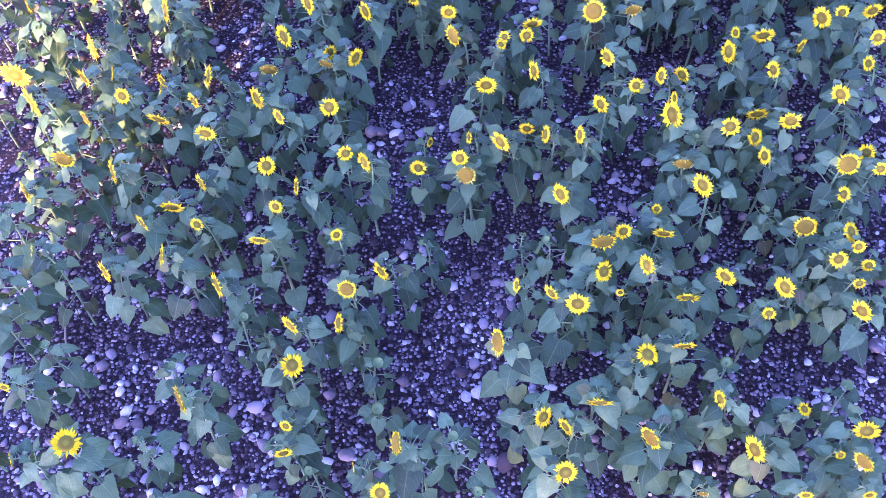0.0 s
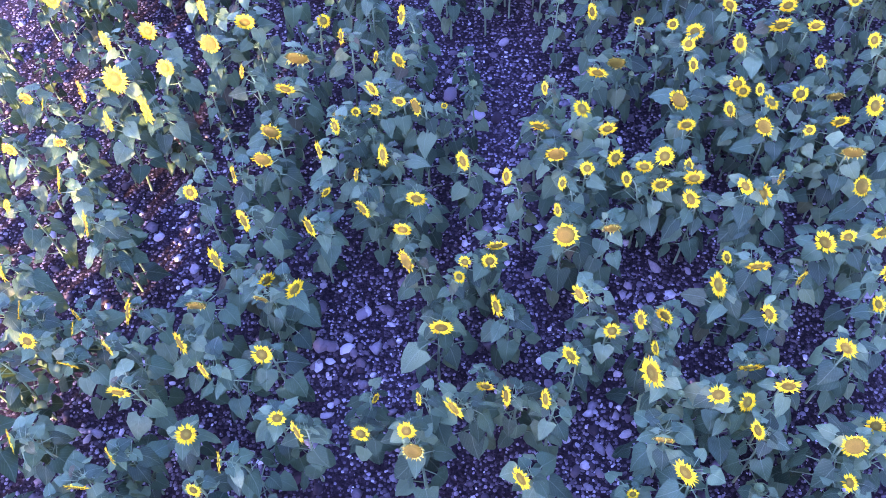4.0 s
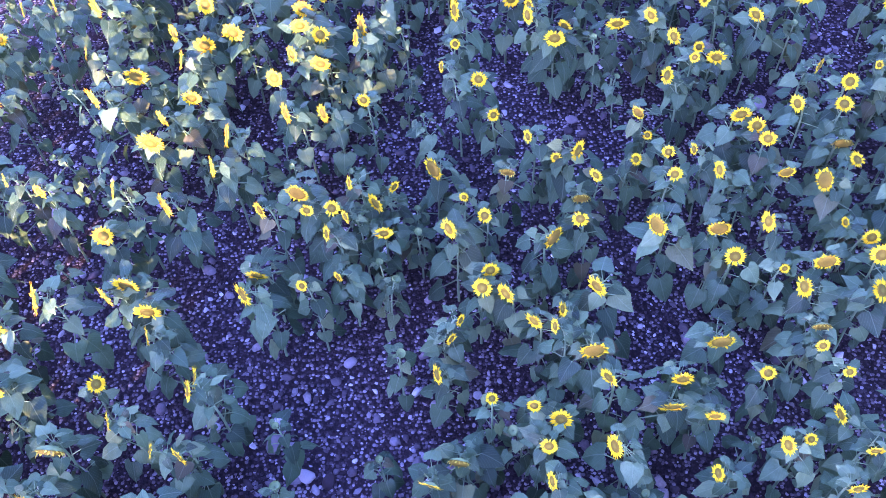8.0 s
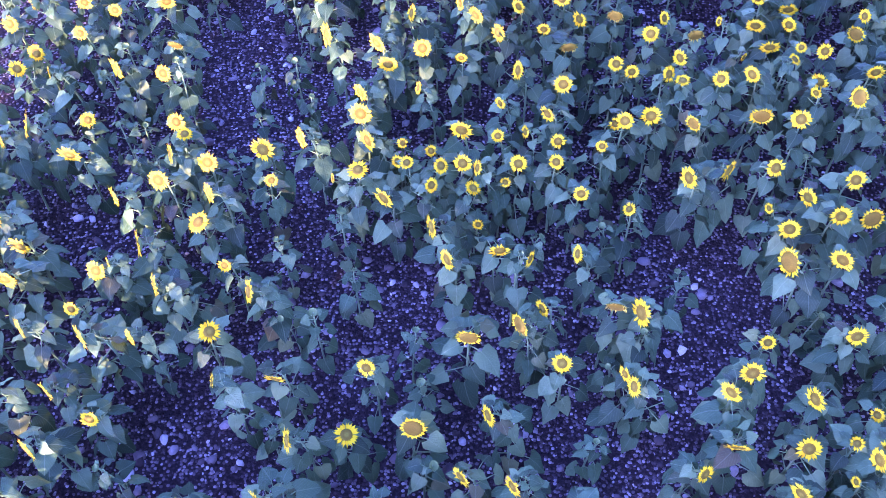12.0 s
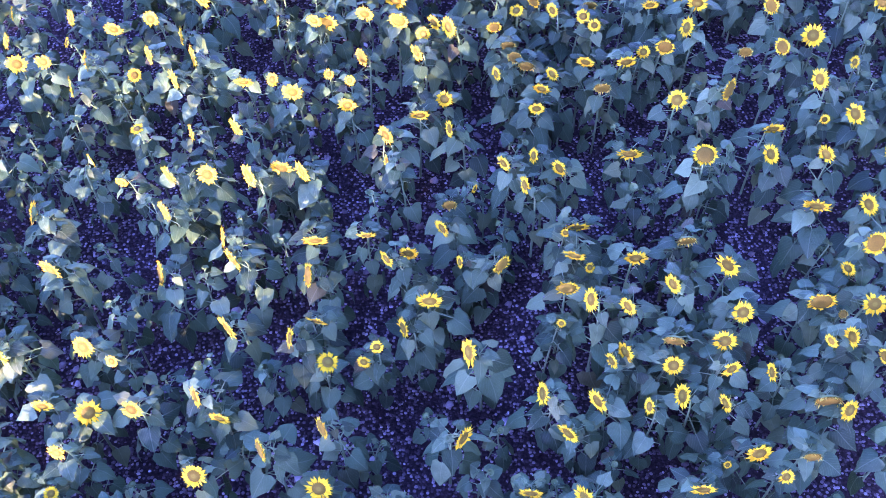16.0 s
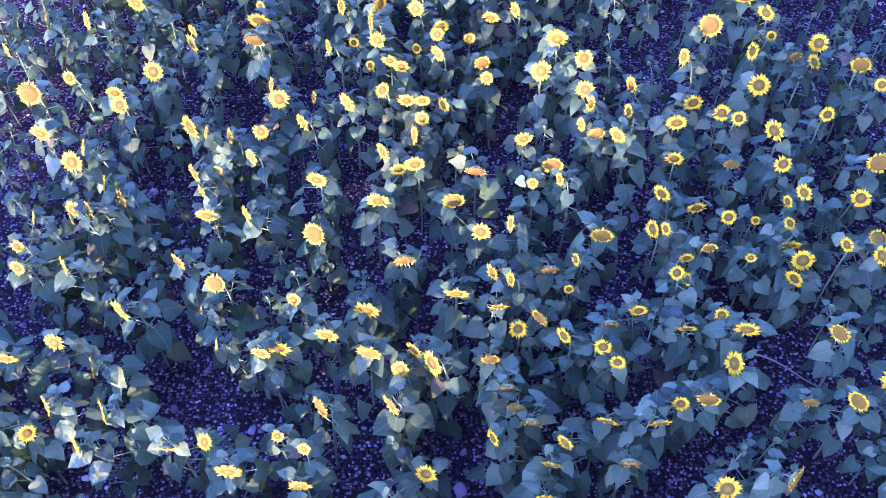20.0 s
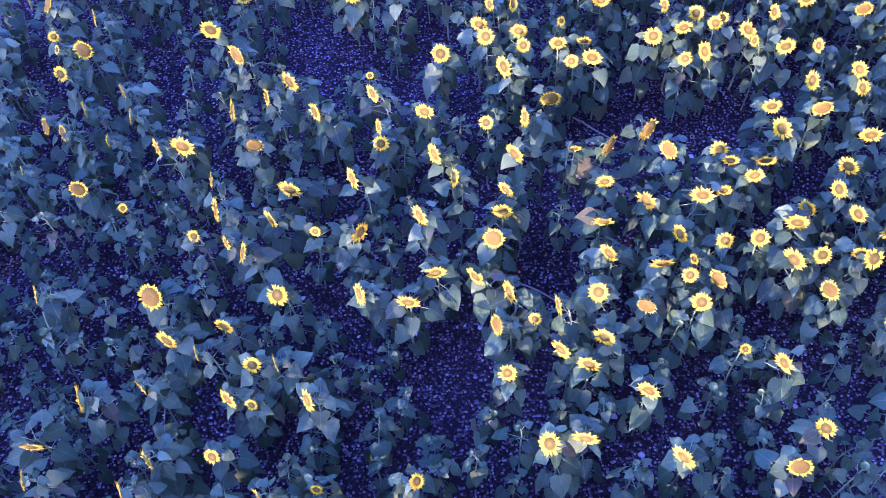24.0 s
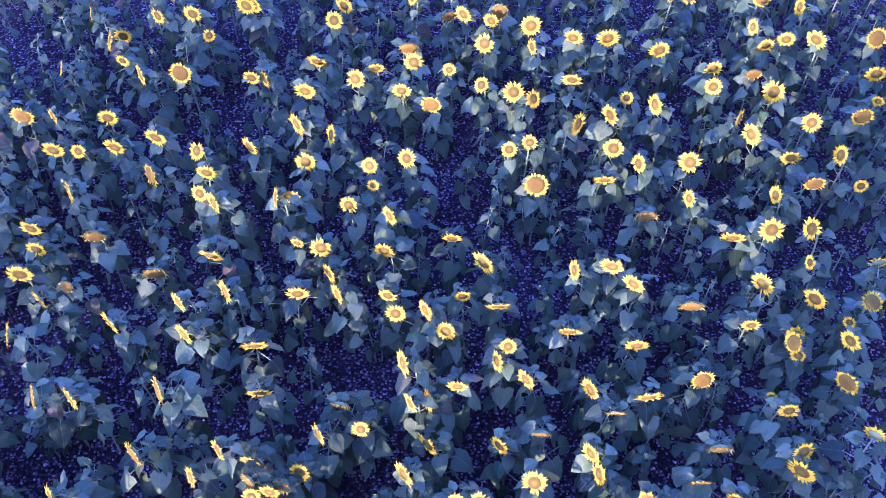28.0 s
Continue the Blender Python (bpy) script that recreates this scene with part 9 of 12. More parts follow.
crowd(7.21, 27.12, 0.62, 0.051, 83, 51, "bud")
crowd(14.10, 27.13, 0.87, 0.169, -83, 9)
crowd(5.35, 27.14, 0.56, 0.049, 107, 76, "bud")
crowd(6.57, 27.14, 0.56, 0.045, -68, 66, "bud")
crowd(7.95, 27.16, 0.79, 0.050, 81, 82, "bud")
crowd(14.40, 27.16, 0.69, 0.047, -50, 81, "bud")
crowd(12.39, 27.20, 0.90, 0.202, -108, -1)
crowd(11.54, 27.21, 0.84, 0.176, -151, 10)
crowd(6.21, 27.23, 0.83, 0.201, -100, 14, "ripe")
crowd(12.85, 27.23, 0.91, 0.175, -149, 9)
crowd(5.04, 27.25, 0.82, 0.201, -168, 2)
crowd(13.15, 27.29, 0.91, 0.178, -138, 2, "ripe")
crowd(8.29, 27.29, 0.86, 0.197, -171, 25)
crowd(4.84, 27.32, 0.61, 0.054, -49, 55, "bud")
crowd(7.64, 27.32, 0.52, 0.045, 111, 62, "bud")
crowd(12.54, 27.38, 0.82, 0.176, -142, 8)
crowd(8.16, 27.38, 0.87, 0.149, -148, 9)
crowd(9.16, 27.39, 0.88, 0.206, -45, 4)
crowd(3.47, 27.41, 0.70, 0.049, 171, 55, "bud")
crowd(6.67, 27.41, 0.58, 0.046, -128, 71, "bud")
crowd(8.83, 27.41, 0.90, 0.104, -100, 21)
crowd(13.47, 27.42, 0.82, 0.184, -172, 23)
crowd(4.66, 27.42, 0.82, 0.173, -106, 30)
crowd(3.83, 27.42, 0.65, 0.054, -22, 63, "bud")
crowd(9.37, 27.42, 0.69, 0.045, -20, 83, "bud")
crowd(7.01, 27.43, 0.51, 0.046, -4, 53, "bud")
crowd(11.73, 27.45, 0.98, 0.215, -109, 0)
crowd(5.34, 27.45, 0.60, 0.052, 70, 73, "bud")
crowd(9.62, 27.45, 0.96, 0.201, -142, 6)
crowd(12.78, 27.47, 0.91, 0.176, -155, 15)
crowd(7.89, 27.50, 0.82, 0.119, -101, 35)
crowd(14.00, 27.51, 0.66, 0.045, -82, 77, "bud")
crowd(13.69, 27.52, 0.98, 0.184, -163, 21)
crowd(12.13, 27.52, 0.80, 0.050, -89, 59, "bud")
crowd(11.35, 27.55, 0.83, 0.211, -137, 4)
crowd(14.51, 27.55, 0.92, 0.129, -86, 16)
crowd(4.27, 27.55, 0.92, 0.118, -106, 14)
crowd(4.52, 27.56, 0.58, 0.045, 108, 79, "bud")
crowd(8.48, 27.59, 0.85, 0.182, -140, 1)
crowd(11.95, 27.59, 0.83, 0.151, -99, 0)
crowd(5.12, 27.64, 0.65, 0.048, -148, 72, "bud")
crowd(7.43, 27.64, 0.70, 0.068, 108, 78, "bud")
crowd(12.18, 27.65, 0.92, 0.182, -97, 2)
crowd(7.77, 27.68, 0.64, 0.054, 82, 57, "bud")
crowd(8.06, 27.69, 0.89, 0.240, -163, 15)
crowd(4.40, 27.71, 0.86, 0.187, -108, 4)
crowd(12.93, 27.71, 0.88, 0.198, -136, 1)
crowd(13.75, 27.72, 0.83, 0.060, -161, 75, "bud")
crowd(6.71, 27.74, 0.90, 0.060, -91, 75, "bud")
crowd(11.06, 27.75, 0.84, 0.166, -94, 1)
crowd(13.14, 27.76, 0.70, 0.046, 40, 82, "bud")
crowd(13.31, 27.76, 0.87, 0.202, -164, 19)
crowd(5.42, 27.77, 0.56, 0.045, 6, 61, "bud")
crowd(4.05, 27.77, 0.87, 0.190, -88, 8, "ripe")
crowd(4.86, 27.78, 0.86, 0.177, -102, 5)
crowd(6.50, 27.79, 0.54, 0.054, 30, 52, "bud")
crowd(12.04, 27.82, 0.91, 0.152, -104, -2)
crowd(14.03, 27.83, 0.88, 0.190, -159, 9, "ripe")
crowd(14.28, 27.83, 0.81, 0.060, -157, 75, "bud")
crowd(6.29, 27.83, 0.94, 0.169, -86, 10)
crowd(5.77, 27.83, 0.82, 0.160, -145, -11, "faded")
crowd(11.33, 27.84, 0.61, 0.052, -176, 51, "bud")
crowd(3.62, 27.85, 0.64, 0.051, -144, 70, "bud")
crowd(7.29, 27.85, 0.78, 0.092, -94, 39)
crowd(12.34, 27.85, 0.84, 0.196, -97, -15)
crowd(3.25, 27.86, 0.56, 0.051, -139, 60, "bud")
crowd(6.84, 27.87, 0.63, 0.049, -136, 59, "bud")
crowd(14.67, 27.87, 0.84, 0.060, -142, 75, "bud")
crowd(8.61, 27.88, 0.84, 0.226, -107, -4)
crowd(9.11, 27.90, 0.90, 0.213, -149, 8)
crowd(5.94, 27.91, 0.55, 0.054, 159, 57, "bud")
crowd(7.13, 27.91, 0.62, 0.045, 105, 61, "bud")
crowd(9.53, 27.91, 0.61, 0.045, 80, 68, "bud")
crowd(4.37, 27.92, 0.84, 0.060, -167, 75, "bud")
crowd(11.81, 27.93, 0.57, 0.045, 133, 69, "bud")
crowd(4.98, 27.93, 0.55, 0.054, 4, 56, "bud")
crowd(11.98, 27.94, 0.90, 0.169, -101, 35)
crowd(13.15, 27.94, 0.96, 0.209, -104, -4)
crowd(13.64, 27.96, 0.51, 0.050, 97, 84, "bud")
crowd(11.59, 27.97, 0.91, 0.200, -138, 9, "ripe")
crowd(4.65, 27.98, 0.63, 0.050, -174, 59, "bud")
crowd(14.70, 28.04, 0.57, 0.048, 108, 56, "bud")
crowd(7.98, 28.04, 0.82, 0.158, -168, 17)
crowd(9.20, 28.05, 0.61, 0.050, 144, 56, "bud")
crowd(6.91, 28.06, 0.80, 0.190, -94, 16, "ripe")
crowd(5.60, 28.08, 0.88, 0.060, -183, 75, "bud")
crowd(6.20, 28.10, 0.86, 0.060, -146, 75, "bud")
crowd(5.08, 28.10, 0.83, 0.060, -89, 75, "bud")
crowd(10.85, 28.11, 0.83, 0.065, -47, 63, "bud")
crowd(10.88, 28.12, 0.82, 0.130, -96, -19)
crowd(4.33, 28.13, 0.88, 0.160, -160, -22, "faded")
crowd(5.37, 28.13, 0.82, 0.133, -106, 32)
crowd(12.54, 28.15, 0.86, 0.218, -146, 12)
crowd(6.04, 28.17, 0.73, 0.045, 107, 53, "bud")
crowd(15.22, 28.18, 0.65, 0.045, -114, 81, "bud")
crowd(7.83, 28.18, 0.53, 0.047, -4, 64, "bud")
crowd(3.78, 28.18, 0.67, 0.045, -179, 58, "bud")
crowd(13.92, 28.19, 0.75, 0.050, -161, 70, "bud")
crowd(8.81, 28.20, 0.51, 0.045, -154, 66, "bud")
crowd(12.07, 28.22, 0.58, 0.047, -78, 80, "bud")
crowd(14.66, 28.23, 0.87, 0.190, -176, 22, "ripe")
crowd(13.48, 28.23, 0.90, 0.192, -170, 21)
crowd(5.68, 28.24, 0.58, 0.045, 34, 79, "bud")
crowd(12.86, 28.25, 0.96, 0.211, -94, -4, "ripe")
crowd(14.24, 28.25, 0.89, 0.190, -164, 31, "ripe")
crowd(6.69, 28.26, 0.62, 0.054, 37, 52, "bud")
crowd(13.83, 28.26, 0.82, 0.180, -160, 15)
crowd(6.41, 28.30, 0.79, 0.123, -157, 12)
crowd(9.33, 28.31, 0.82, 0.160, -98, 28)
crowd(13.99, 28.33, 0.82, 0.200, -92, -3)
crowd(7.54, 28.34, 0.92, 0.189, -149, 7)
crowd(8.31, 28.35, 0.86, 0.193, -90, -4, "faded")
crowd(7.74, 28.35, 0.90, 0.240, -103, 4)
crowd(4.89, 28.36, 0.64, 0.046, -49, 66, "bud")
crowd(12.51, 28.38, 0.88, 0.187, -98, -1)
crowd(14.47, 28.39, 0.83, 0.145, -141, 12)
crowd(3.99, 28.39, 0.67, 0.050, 169, 76, "bud")
crowd(5.83, 28.40, 0.89, 0.060, -157, 75, "bud")
crowd(4.30, 28.42, 0.81, 0.120, -180, 13)
crowd(14.94, 28.43, 0.90, 0.156, -162, 12)
crowd(7.31, 28.43, 0.52, 0.045, 87, 80, "bud")
crowd(6.28, 28.44, 0.72, 0.055, 23, 54, "bud")
crowd(14.02, 28.45, 0.84, 0.060, -86, 75, "bud")
crowd(9.53, 28.45, 0.62, 0.053, 62, 52, "bud")
crowd(9.32, 28.47, 0.85, 0.153, -161, 14)
crowd(3.52, 28.47, 0.63, 0.045, -112, 70, "bud")
crowd(4.52, 28.49, 0.84, 0.060, -80, 75, "bud")
crowd(5.25, 28.52, 0.83, 0.100, -91, 32)
crowd(14.76, 28.52, 0.81, 0.060, -159, 75, "bud")
crowd(7.09, 28.53, 0.83, 0.132, -174, 0)
crowd(13.32, 28.56, 0.83, 0.170, -162, 12)
crowd(6.92, 28.56, 0.65, 0.053, 13, 57, "bud")
crowd(9.70, 28.59, 0.86, 0.187, -105, 5)
crowd(6.19, 28.60, 0.80, 0.160, -170, -24, "faded")
crowd(6.72, 28.62, 0.86, 0.190, -142, 15, "ripe")
crowd(8.80, 28.63, 0.90, 0.201, -145, 7)
crowd(5.03, 28.63, 0.94, 0.119, -149, 28)
crowd(14.00, 28.64, 0.68, 0.048, -163, 76, "bud")
crowd(15.12, 28.65, 0.60, 0.054, -144, 58, "bud")
crowd(10.01, 28.65, 0.68, 0.053, -44, 73, "bud")
crowd(13.16, 28.65, 0.54, 0.046, -121, 82, "bud")
crowd(12.93, 28.66, 0.85, 0.194, -166, 17)
crowd(8.14, 28.66, 0.75, 0.050, -176, 70, "bud")
crowd(13.33, 28.72, 0.88, 0.180, -144, 9)
crowd(10.28, 28.74, 0.67, 0.052, 137, 51, "bud")
crowd(14.65, 28.74, 0.90, 0.179, -118, -3, "ripe")
crowd(5.83, 28.74, 0.85, 0.190, -89, 10, "ripe")
crowd(6.54, 28.74, 0.83, 0.190, -145, 21, "ripe")
crowd(15.61, 28.77, 0.60, 0.048, -179, 78, "bud")
crowd(8.10, 28.77, 0.84, 0.228, -164, 14)
crowd(7.25, 28.78, 0.85, 0.179, -175, 12)
crowd(3.67, 28.78, 0.61, 0.048, 89, 60, "bud")
crowd(9.28, 28.78, 0.92, 0.191, -142, 4)
crowd(13.66, 28.78, 0.91, 0.174, -109, 23)
crowd(7.59, 28.79, 0.60, 0.054, -131, 52, "bud")
crowd(8.71, 28.80, 0.72, 0.054, -84, 77, "bud")
crowd(4.22, 28.80, 0.61, 0.048, 162, 75, "bud")
crowd(8.39, 28.85, 0.89, 0.181, -158, 12)
crowd(14.51, 28.85, 0.50, 0.051, 151, 69, "bud")
crowd(14.08, 28.85, 0.92, 0.178, -138, 9)
crowd(3.92, 28.88, 0.66, 0.050, 42, 56, "bud")
crowd(15.34, 28.89, 0.87, 0.060, -138, 75, "bud")
crowd(5.31, 28.89, 0.81, 0.160, -108, -19, "faded")
crowd(6.08, 28.92, 0.87, 0.146, -161, 13)
crowd(6.83, 28.92, 0.81, 0.190, -156, 4, "ripe")
crowd(14.36, 28.92, 0.96, 0.187, -147, 14, "ripe")
crowd(8.99, 28.93, 0.57, 0.045, 82, 82, "bud")
crowd(9.87, 28.93, 0.58, 0.047, 13, 61, "bud")
crowd(4.57, 28.95, 0.80, 0.131, -135, 36)
crowd(4.92, 28.98, 0.82, 0.123, -173, 2)
crowd(8.58, 28.99, 0.91, 0.235, -135, 3)
crowd(6.59, 29.04, 0.64, 0.047, 106, 69, "bud")
crowd(13.46, 29.05, 0.52, 0.045, 55, 69, "bud")
crowd(10.40, 29.06, 0.85, 0.219, -144, 12)
crowd(13.92, 29.06, 0.66, 0.045, 44, 59, "bud")
crowd(15.09, 29.06, 0.83, 0.186, -114, -4, "ripe")
crowd(12.12, 29.07, 0.86, 0.204, -157, 13)
crowd(14.12, 29.07, 0.93, 0.229, -101, 4, "ripe")
crowd(7.14, 29.08, 0.83, 0.193, -154, 2, "ripe")
crowd(7.65, 29.08, 0.68, 0.045, 69, 60, "bud")
crowd(9.25, 29.09, 0.82, 0.081, -86, 29)
crowd(13.11, 29.09, 0.82, 0.157, -167, 16)
crowd(5.71, 29.11, 0.83, 0.060, -155, 75, "bud")
crowd(8.28, 29.11, 0.51, 0.051, -178, 55, "bud")
crowd(12.83, 29.11, 0.82, 0.201, -96, 1)
crowd(13.14, 29.12, 0.73, 0.061, -159, 66, "bud")
crowd(7.92, 29.14, 0.67, 0.045, -85, 63, "bud")
crowd(3.97, 29.15, 0.58, 0.052, -70, 69, "bud")
crowd(13.78, 29.17, 0.82, 0.181, -158, 12)
crowd(14.27, 29.21, 0.89, 0.142, -112, 7)
crowd(4.59, 29.21, 0.61, 0.051, -112, 56, "bud")
crowd(15.76, 29.21, 0.55, 0.055, -95, 81, "bud")
crowd(4.25, 29.21, 0.55, 0.045, 154, 55, "bud")
crowd(6.00, 29.21, 0.93, 0.060, -108, 75, "bud")
crowd(15.39, 29.23, 0.78, 0.060, -84, 75, "bud")
crowd(10.36, 29.23, 0.59, 0.045, 110, 53, "bud")
crowd(10.58, 29.24, 0.91, 0.150, -98, 32)
crowd(14.90, 29.24, 0.82, 0.197, -82, -17, "faded")
crowd(5.27, 29.24, 0.91, 0.190, -165, 23, "ripe")
crowd(4.97, 29.27, 0.88, 0.160, -86, -18, "faded")
crowd(9.87, 29.32, 0.80, 0.199, -107, 29)
crowd(16.12, 29.32, 0.56, 0.045, 155, 57, "bud")
crowd(6.56, 29.34, 0.84, 0.164, -106, 26)
crowd(13.88, 29.34, 0.92, 0.211, -102, 25)
crowd(7.07, 29.35, 0.59, 0.052, 126, 64, "bud")
crowd(12.27, 29.38, 0.89, 0.155, -109, 23)
crowd(10.27, 29.39, 0.90, 0.179, -101, 36)
crowd(8.10, 29.39, 0.88, 0.240, -135, 4, "ripe")
crowd(15.04, 29.41, 0.89, 0.176, -179, -2)
crowd(5.06, 29.44, 0.72, 0.046, 5, 78, "bud")
crowd(12.35, 29.45, 0.88, 0.129, -124, 37)
crowd(7.63, 29.46, 0.72, 0.049, 118, 59, "bud")
crowd(3.92, 29.47, 0.66, 0.053, -157, 68, "bud")
crowd(6.14, 29.48, 0.67, 0.045, -141, 75, "bud")
crowd(5.59, 29.48, 0.54, 0.048, 79, 82, "bud")
crowd(12.82, 29.49, 0.87, 0.169, -164, 12)
crowd(13.62, 29.50, 0.83, 0.194, -98, -5, "ripe")
crowd(7.96, 29.54, 0.70, 0.045, 159, 84, "bud")
crowd(14.43, 29.55, 0.91, 0.191, -170, 23)
crowd(15.28, 29.55, 0.83, 0.117, -118, 35)
crowd(10.39, 29.56, 0.56, 0.048, 87, 68, "bud")
crowd(14.61, 29.57, 0.94, 0.240, -150, 17)
crowd(15.54, 29.57, 0.69, 0.050, 65, 81, "bud")
crowd(6.74, 29.57, 0.89, 0.217, -100, 18, "ripe")
crowd(4.45, 29.59, 0.53, 0.049, 161, 64, "bud")
crowd(14.31, 29.60, 0.84, 0.121, -31, 60)
crowd(15.83, 29.60, 0.78, 0.149, -83, 34)
crowd(10.96, 29.61, 0.82, 0.101, -57, 51)
crowd(10.23, 29.62, 0.84, 0.184, -107, 2)
crowd(9.89, 29.62, 0.58, 0.048, 94, 72, "bud")
crowd(7.16, 29.64, 0.68, 0.054, 40, 81, "bud")
crowd(6.48, 29.64, 0.85, 0.104, -149, 31)
crowd(15.06, 29.66, 0.88, 0.141, -87, -9, "faded")
crowd(13.90, 29.66, 0.89, 0.198, -94, -16)
crowd(16.18, 29.67, 0.62, 0.048, -148, 55, "bud")
crowd(4.75, 29.67, 0.55, 0.055, 175, 73, "bud")
crowd(5.06, 29.68, 0.83, 0.120, -97, 25)
crowd(10.96, 29.69, 0.75, 0.068, 74, 68, "bud")
crowd(13.17, 29.70, 0.82, 0.194, -108, 31)
crowd(7.85, 29.71, 0.90, 0.240, -101, -1)
crowd(14.10, 29.73, 0.83, 0.201, -98, -14)
crowd(5.87, 29.74, 0.93, 0.160, -100, -10, "faded")
crowd(5.33, 29.75, 0.88, 0.127, -103, 28)
crowd(4.19, 29.75, 0.55, 0.045, -64, 53, "bud")
crowd(14.18, 29.75, 0.89, 0.181, -44, 67)
crowd(11.14, 29.76, 0.62, 0.045, 144, 73, "bud")
crowd(15.73, 29.76, 0.63, 0.049, -60, 65, "bud")
crowd(11.60, 29.77, 0.70, 0.053, -116, 59, "bud")
crowd(10.34, 29.79, 0.91, 0.148, -147, 15)
crowd(14.93, 29.79, 0.65, 0.045, 128, 85, "bud")
crowd(14.67, 29.79, 0.68, 0.047, -172, 69, "bud")
crowd(12.73, 29.80, 0.88, 0.191, -165, 17)
crowd(13.44, 29.83, 0.90, 0.167, -119, 33)
crowd(6.89, 29.85, 0.71, 0.045, 177, 69, "bud")
crowd(6.40, 29.85, 0.82, 0.123, -81, 25)
crowd(16.40, 29.86, 0.53, 0.049, -113, 83, "bud")
crowd(10.56, 29.86, 0.84, 0.188, -164, 17)
crowd(13.22, 29.87, 0.86, 0.176, -104, 1)
crowd(15.59, 29.89, 0.84, 0.193, -107, 19, "ripe")
crowd(5.15, 29.90, 0.80, 0.112, -101, 2)
crowd(14.55, 29.99, 0.92, 0.208, -147, 13)
crowd(14.87, 30.01, 0.84, 0.138, -129, 4)
crowd(14.71, 30.01, 0.84, 0.162, -95, -24, "faded")
crowd(15.81, 30.03, 0.86, 0.112, -94, 9)
crowd(6.32, 30.03, 0.74, 0.051, -129, 74, "bud")
crowd(9.47, 30.05, 0.92, 0.192, -140, 8)
crowd(6.74, 30.06, 0.83, 0.217, -162, 10)
crowd(5.72, 30.06, 0.87, 0.126, -109, 5)
crowd(4.64, 30.07, 0.61, 0.054, -142, 57, "bud")
crowd(13.01, 30.07, 0.91, 0.098, -157, 10)
crowd(13.57, 30.09, 0.85, 0.161, -121, 79)
crowd(16.07, 30.09, 0.85, 0.113, -109, 25)
crowd(8.12, 30.09, 0.91, 0.160, -29, 73)
crowd(8.31, 30.11, 0.51, 0.049, -133, 80, "bud")
crowd(14.94, 30.11, 0.95, 0.201, -153, 14)
crowd(10.56, 30.15, 0.89, 0.201, -90, -1)
crowd(15.38, 30.17, 0.88, 0.196, -112, -1, "ripe")
crowd(6.92, 30.17, 0.72, 0.046, 6, 68, "bud")
crowd(5.37, 30.18, 0.83, 0.133, -182, 5)
crowd(13.29, 30.19, 0.84, 0.212, -106, 1)
crowd(7.46, 30.20, 0.50, 0.047, 69, 83, "bud")
crowd(9.09, 30.22, 0.79, 0.240, -97, 32)
crowd(15.81, 30.22, 0.53, 0.045, -26, 60, "bud")
crowd(6.30, 30.23, 0.87, 0.190, -158, 39, "ripe")
crowd(12.59, 30.24, 0.65, 0.045, 48, 79, "bud")
crowd(11.01, 30.24, 0.86, 0.164, -94, -1)
crowd(13.92, 30.24, 0.89, 0.217, -96, 0)
crowd(5.71, 30.25, 0.61, 0.045, -163, 76, "bud")
crowd(9.92, 30.27, 0.87, 0.185, -101, -2)
crowd(7.74, 30.27, 0.66, 0.045, -79, 73, "bud")
crowd(13.54, 30.29, 0.90, 0.153, -165, 15)
crowd(10.28, 30.29, 0.69, 0.053, 157, 81, "bud")
crowd(16.46, 30.29, 0.79, 0.060, -110, 75, "bud")
crowd(9.29, 30.29, 0.73, 0.049, 79, 77, "bud")
crowd(6.10, 30.32, 0.81, 0.145, -167, 2)
crowd(14.24, 30.33, 0.92, 0.147, -155, 16)
crowd(8.01, 30.35, 0.60, 0.047, 85, 57, "bud")
crowd(11.18, 30.35, 0.53, 0.045, 46, 54, "bud")
crowd(4.73, 30.35, 0.67, 0.048, -73, 75, "bud")
crowd(5.93, 30.39, 0.52, 0.045, 36, 67, "bud")
crowd(6.73, 30.40, 0.55, 0.045, -82, 63, "bud")
crowd(15.82, 30.41, 0.89, 0.060, -153, 75, "bud")
crowd(7.04, 30.43, 0.95, 0.240, -112, 7, "ripe")
crowd(16.18, 30.43, 0.69, 0.054, -32, 71, "bud")
crowd(5.68, 30.44, 0.88, 0.146, -102, 40)
crowd(5.03, 30.45, 0.66, 0.051, 112, 56, "bud")
crowd(15.51, 30.46, 0.88, 0.235, -83, 18, "ripe")
crowd(9.42, 30.46, 0.89, 0.159, -110, 27)
crowd(6.31, 30.48, 0.69, 0.053, 120, 79, "bud")
crowd(13.31, 30.52, 0.92, 0.196, -133, 1)
crowd(8.29, 30.55, 0.88, 0.176, -111, 23)
crowd(11.24, 30.55, 0.84, 0.179, -93, -3)
crowd(8.88, 30.56, 0.51, 0.053, -63, 82, "bud")
crowd(16.91, 30.56, 0.94, 0.142, -87, 12)
crowd(10.37, 30.58, 0.85, 0.229, -163, 13)
crowd(14.05, 30.59, 0.85, 0.182, -94, 0)
crowd(14.54, 30.59, 0.65, 0.050, 100, 77, "bud")
crowd(9.09, 30.60, 0.82, 0.184, -99, -1)
crowd(9.73, 30.63, 0.76, 0.071, -157, 81, "bud")
crowd(14.70, 30.64, 0.54, 0.045, -62, 83, "bud")
crowd(5.25, 30.65, 0.71, 0.050, 17, 81, "bud")
crowd(16.41, 30.66, 0.82, 0.060, -90, 75, "bud")
crowd(7.57, 30.67, 0.83, 0.129, -27, 64)
crowd(6.56, 30.68, 0.56, 0.047, -151, 66, "bud")
crowd(15.10, 30.68, 0.58, 0.050, 148, 54, "bud")
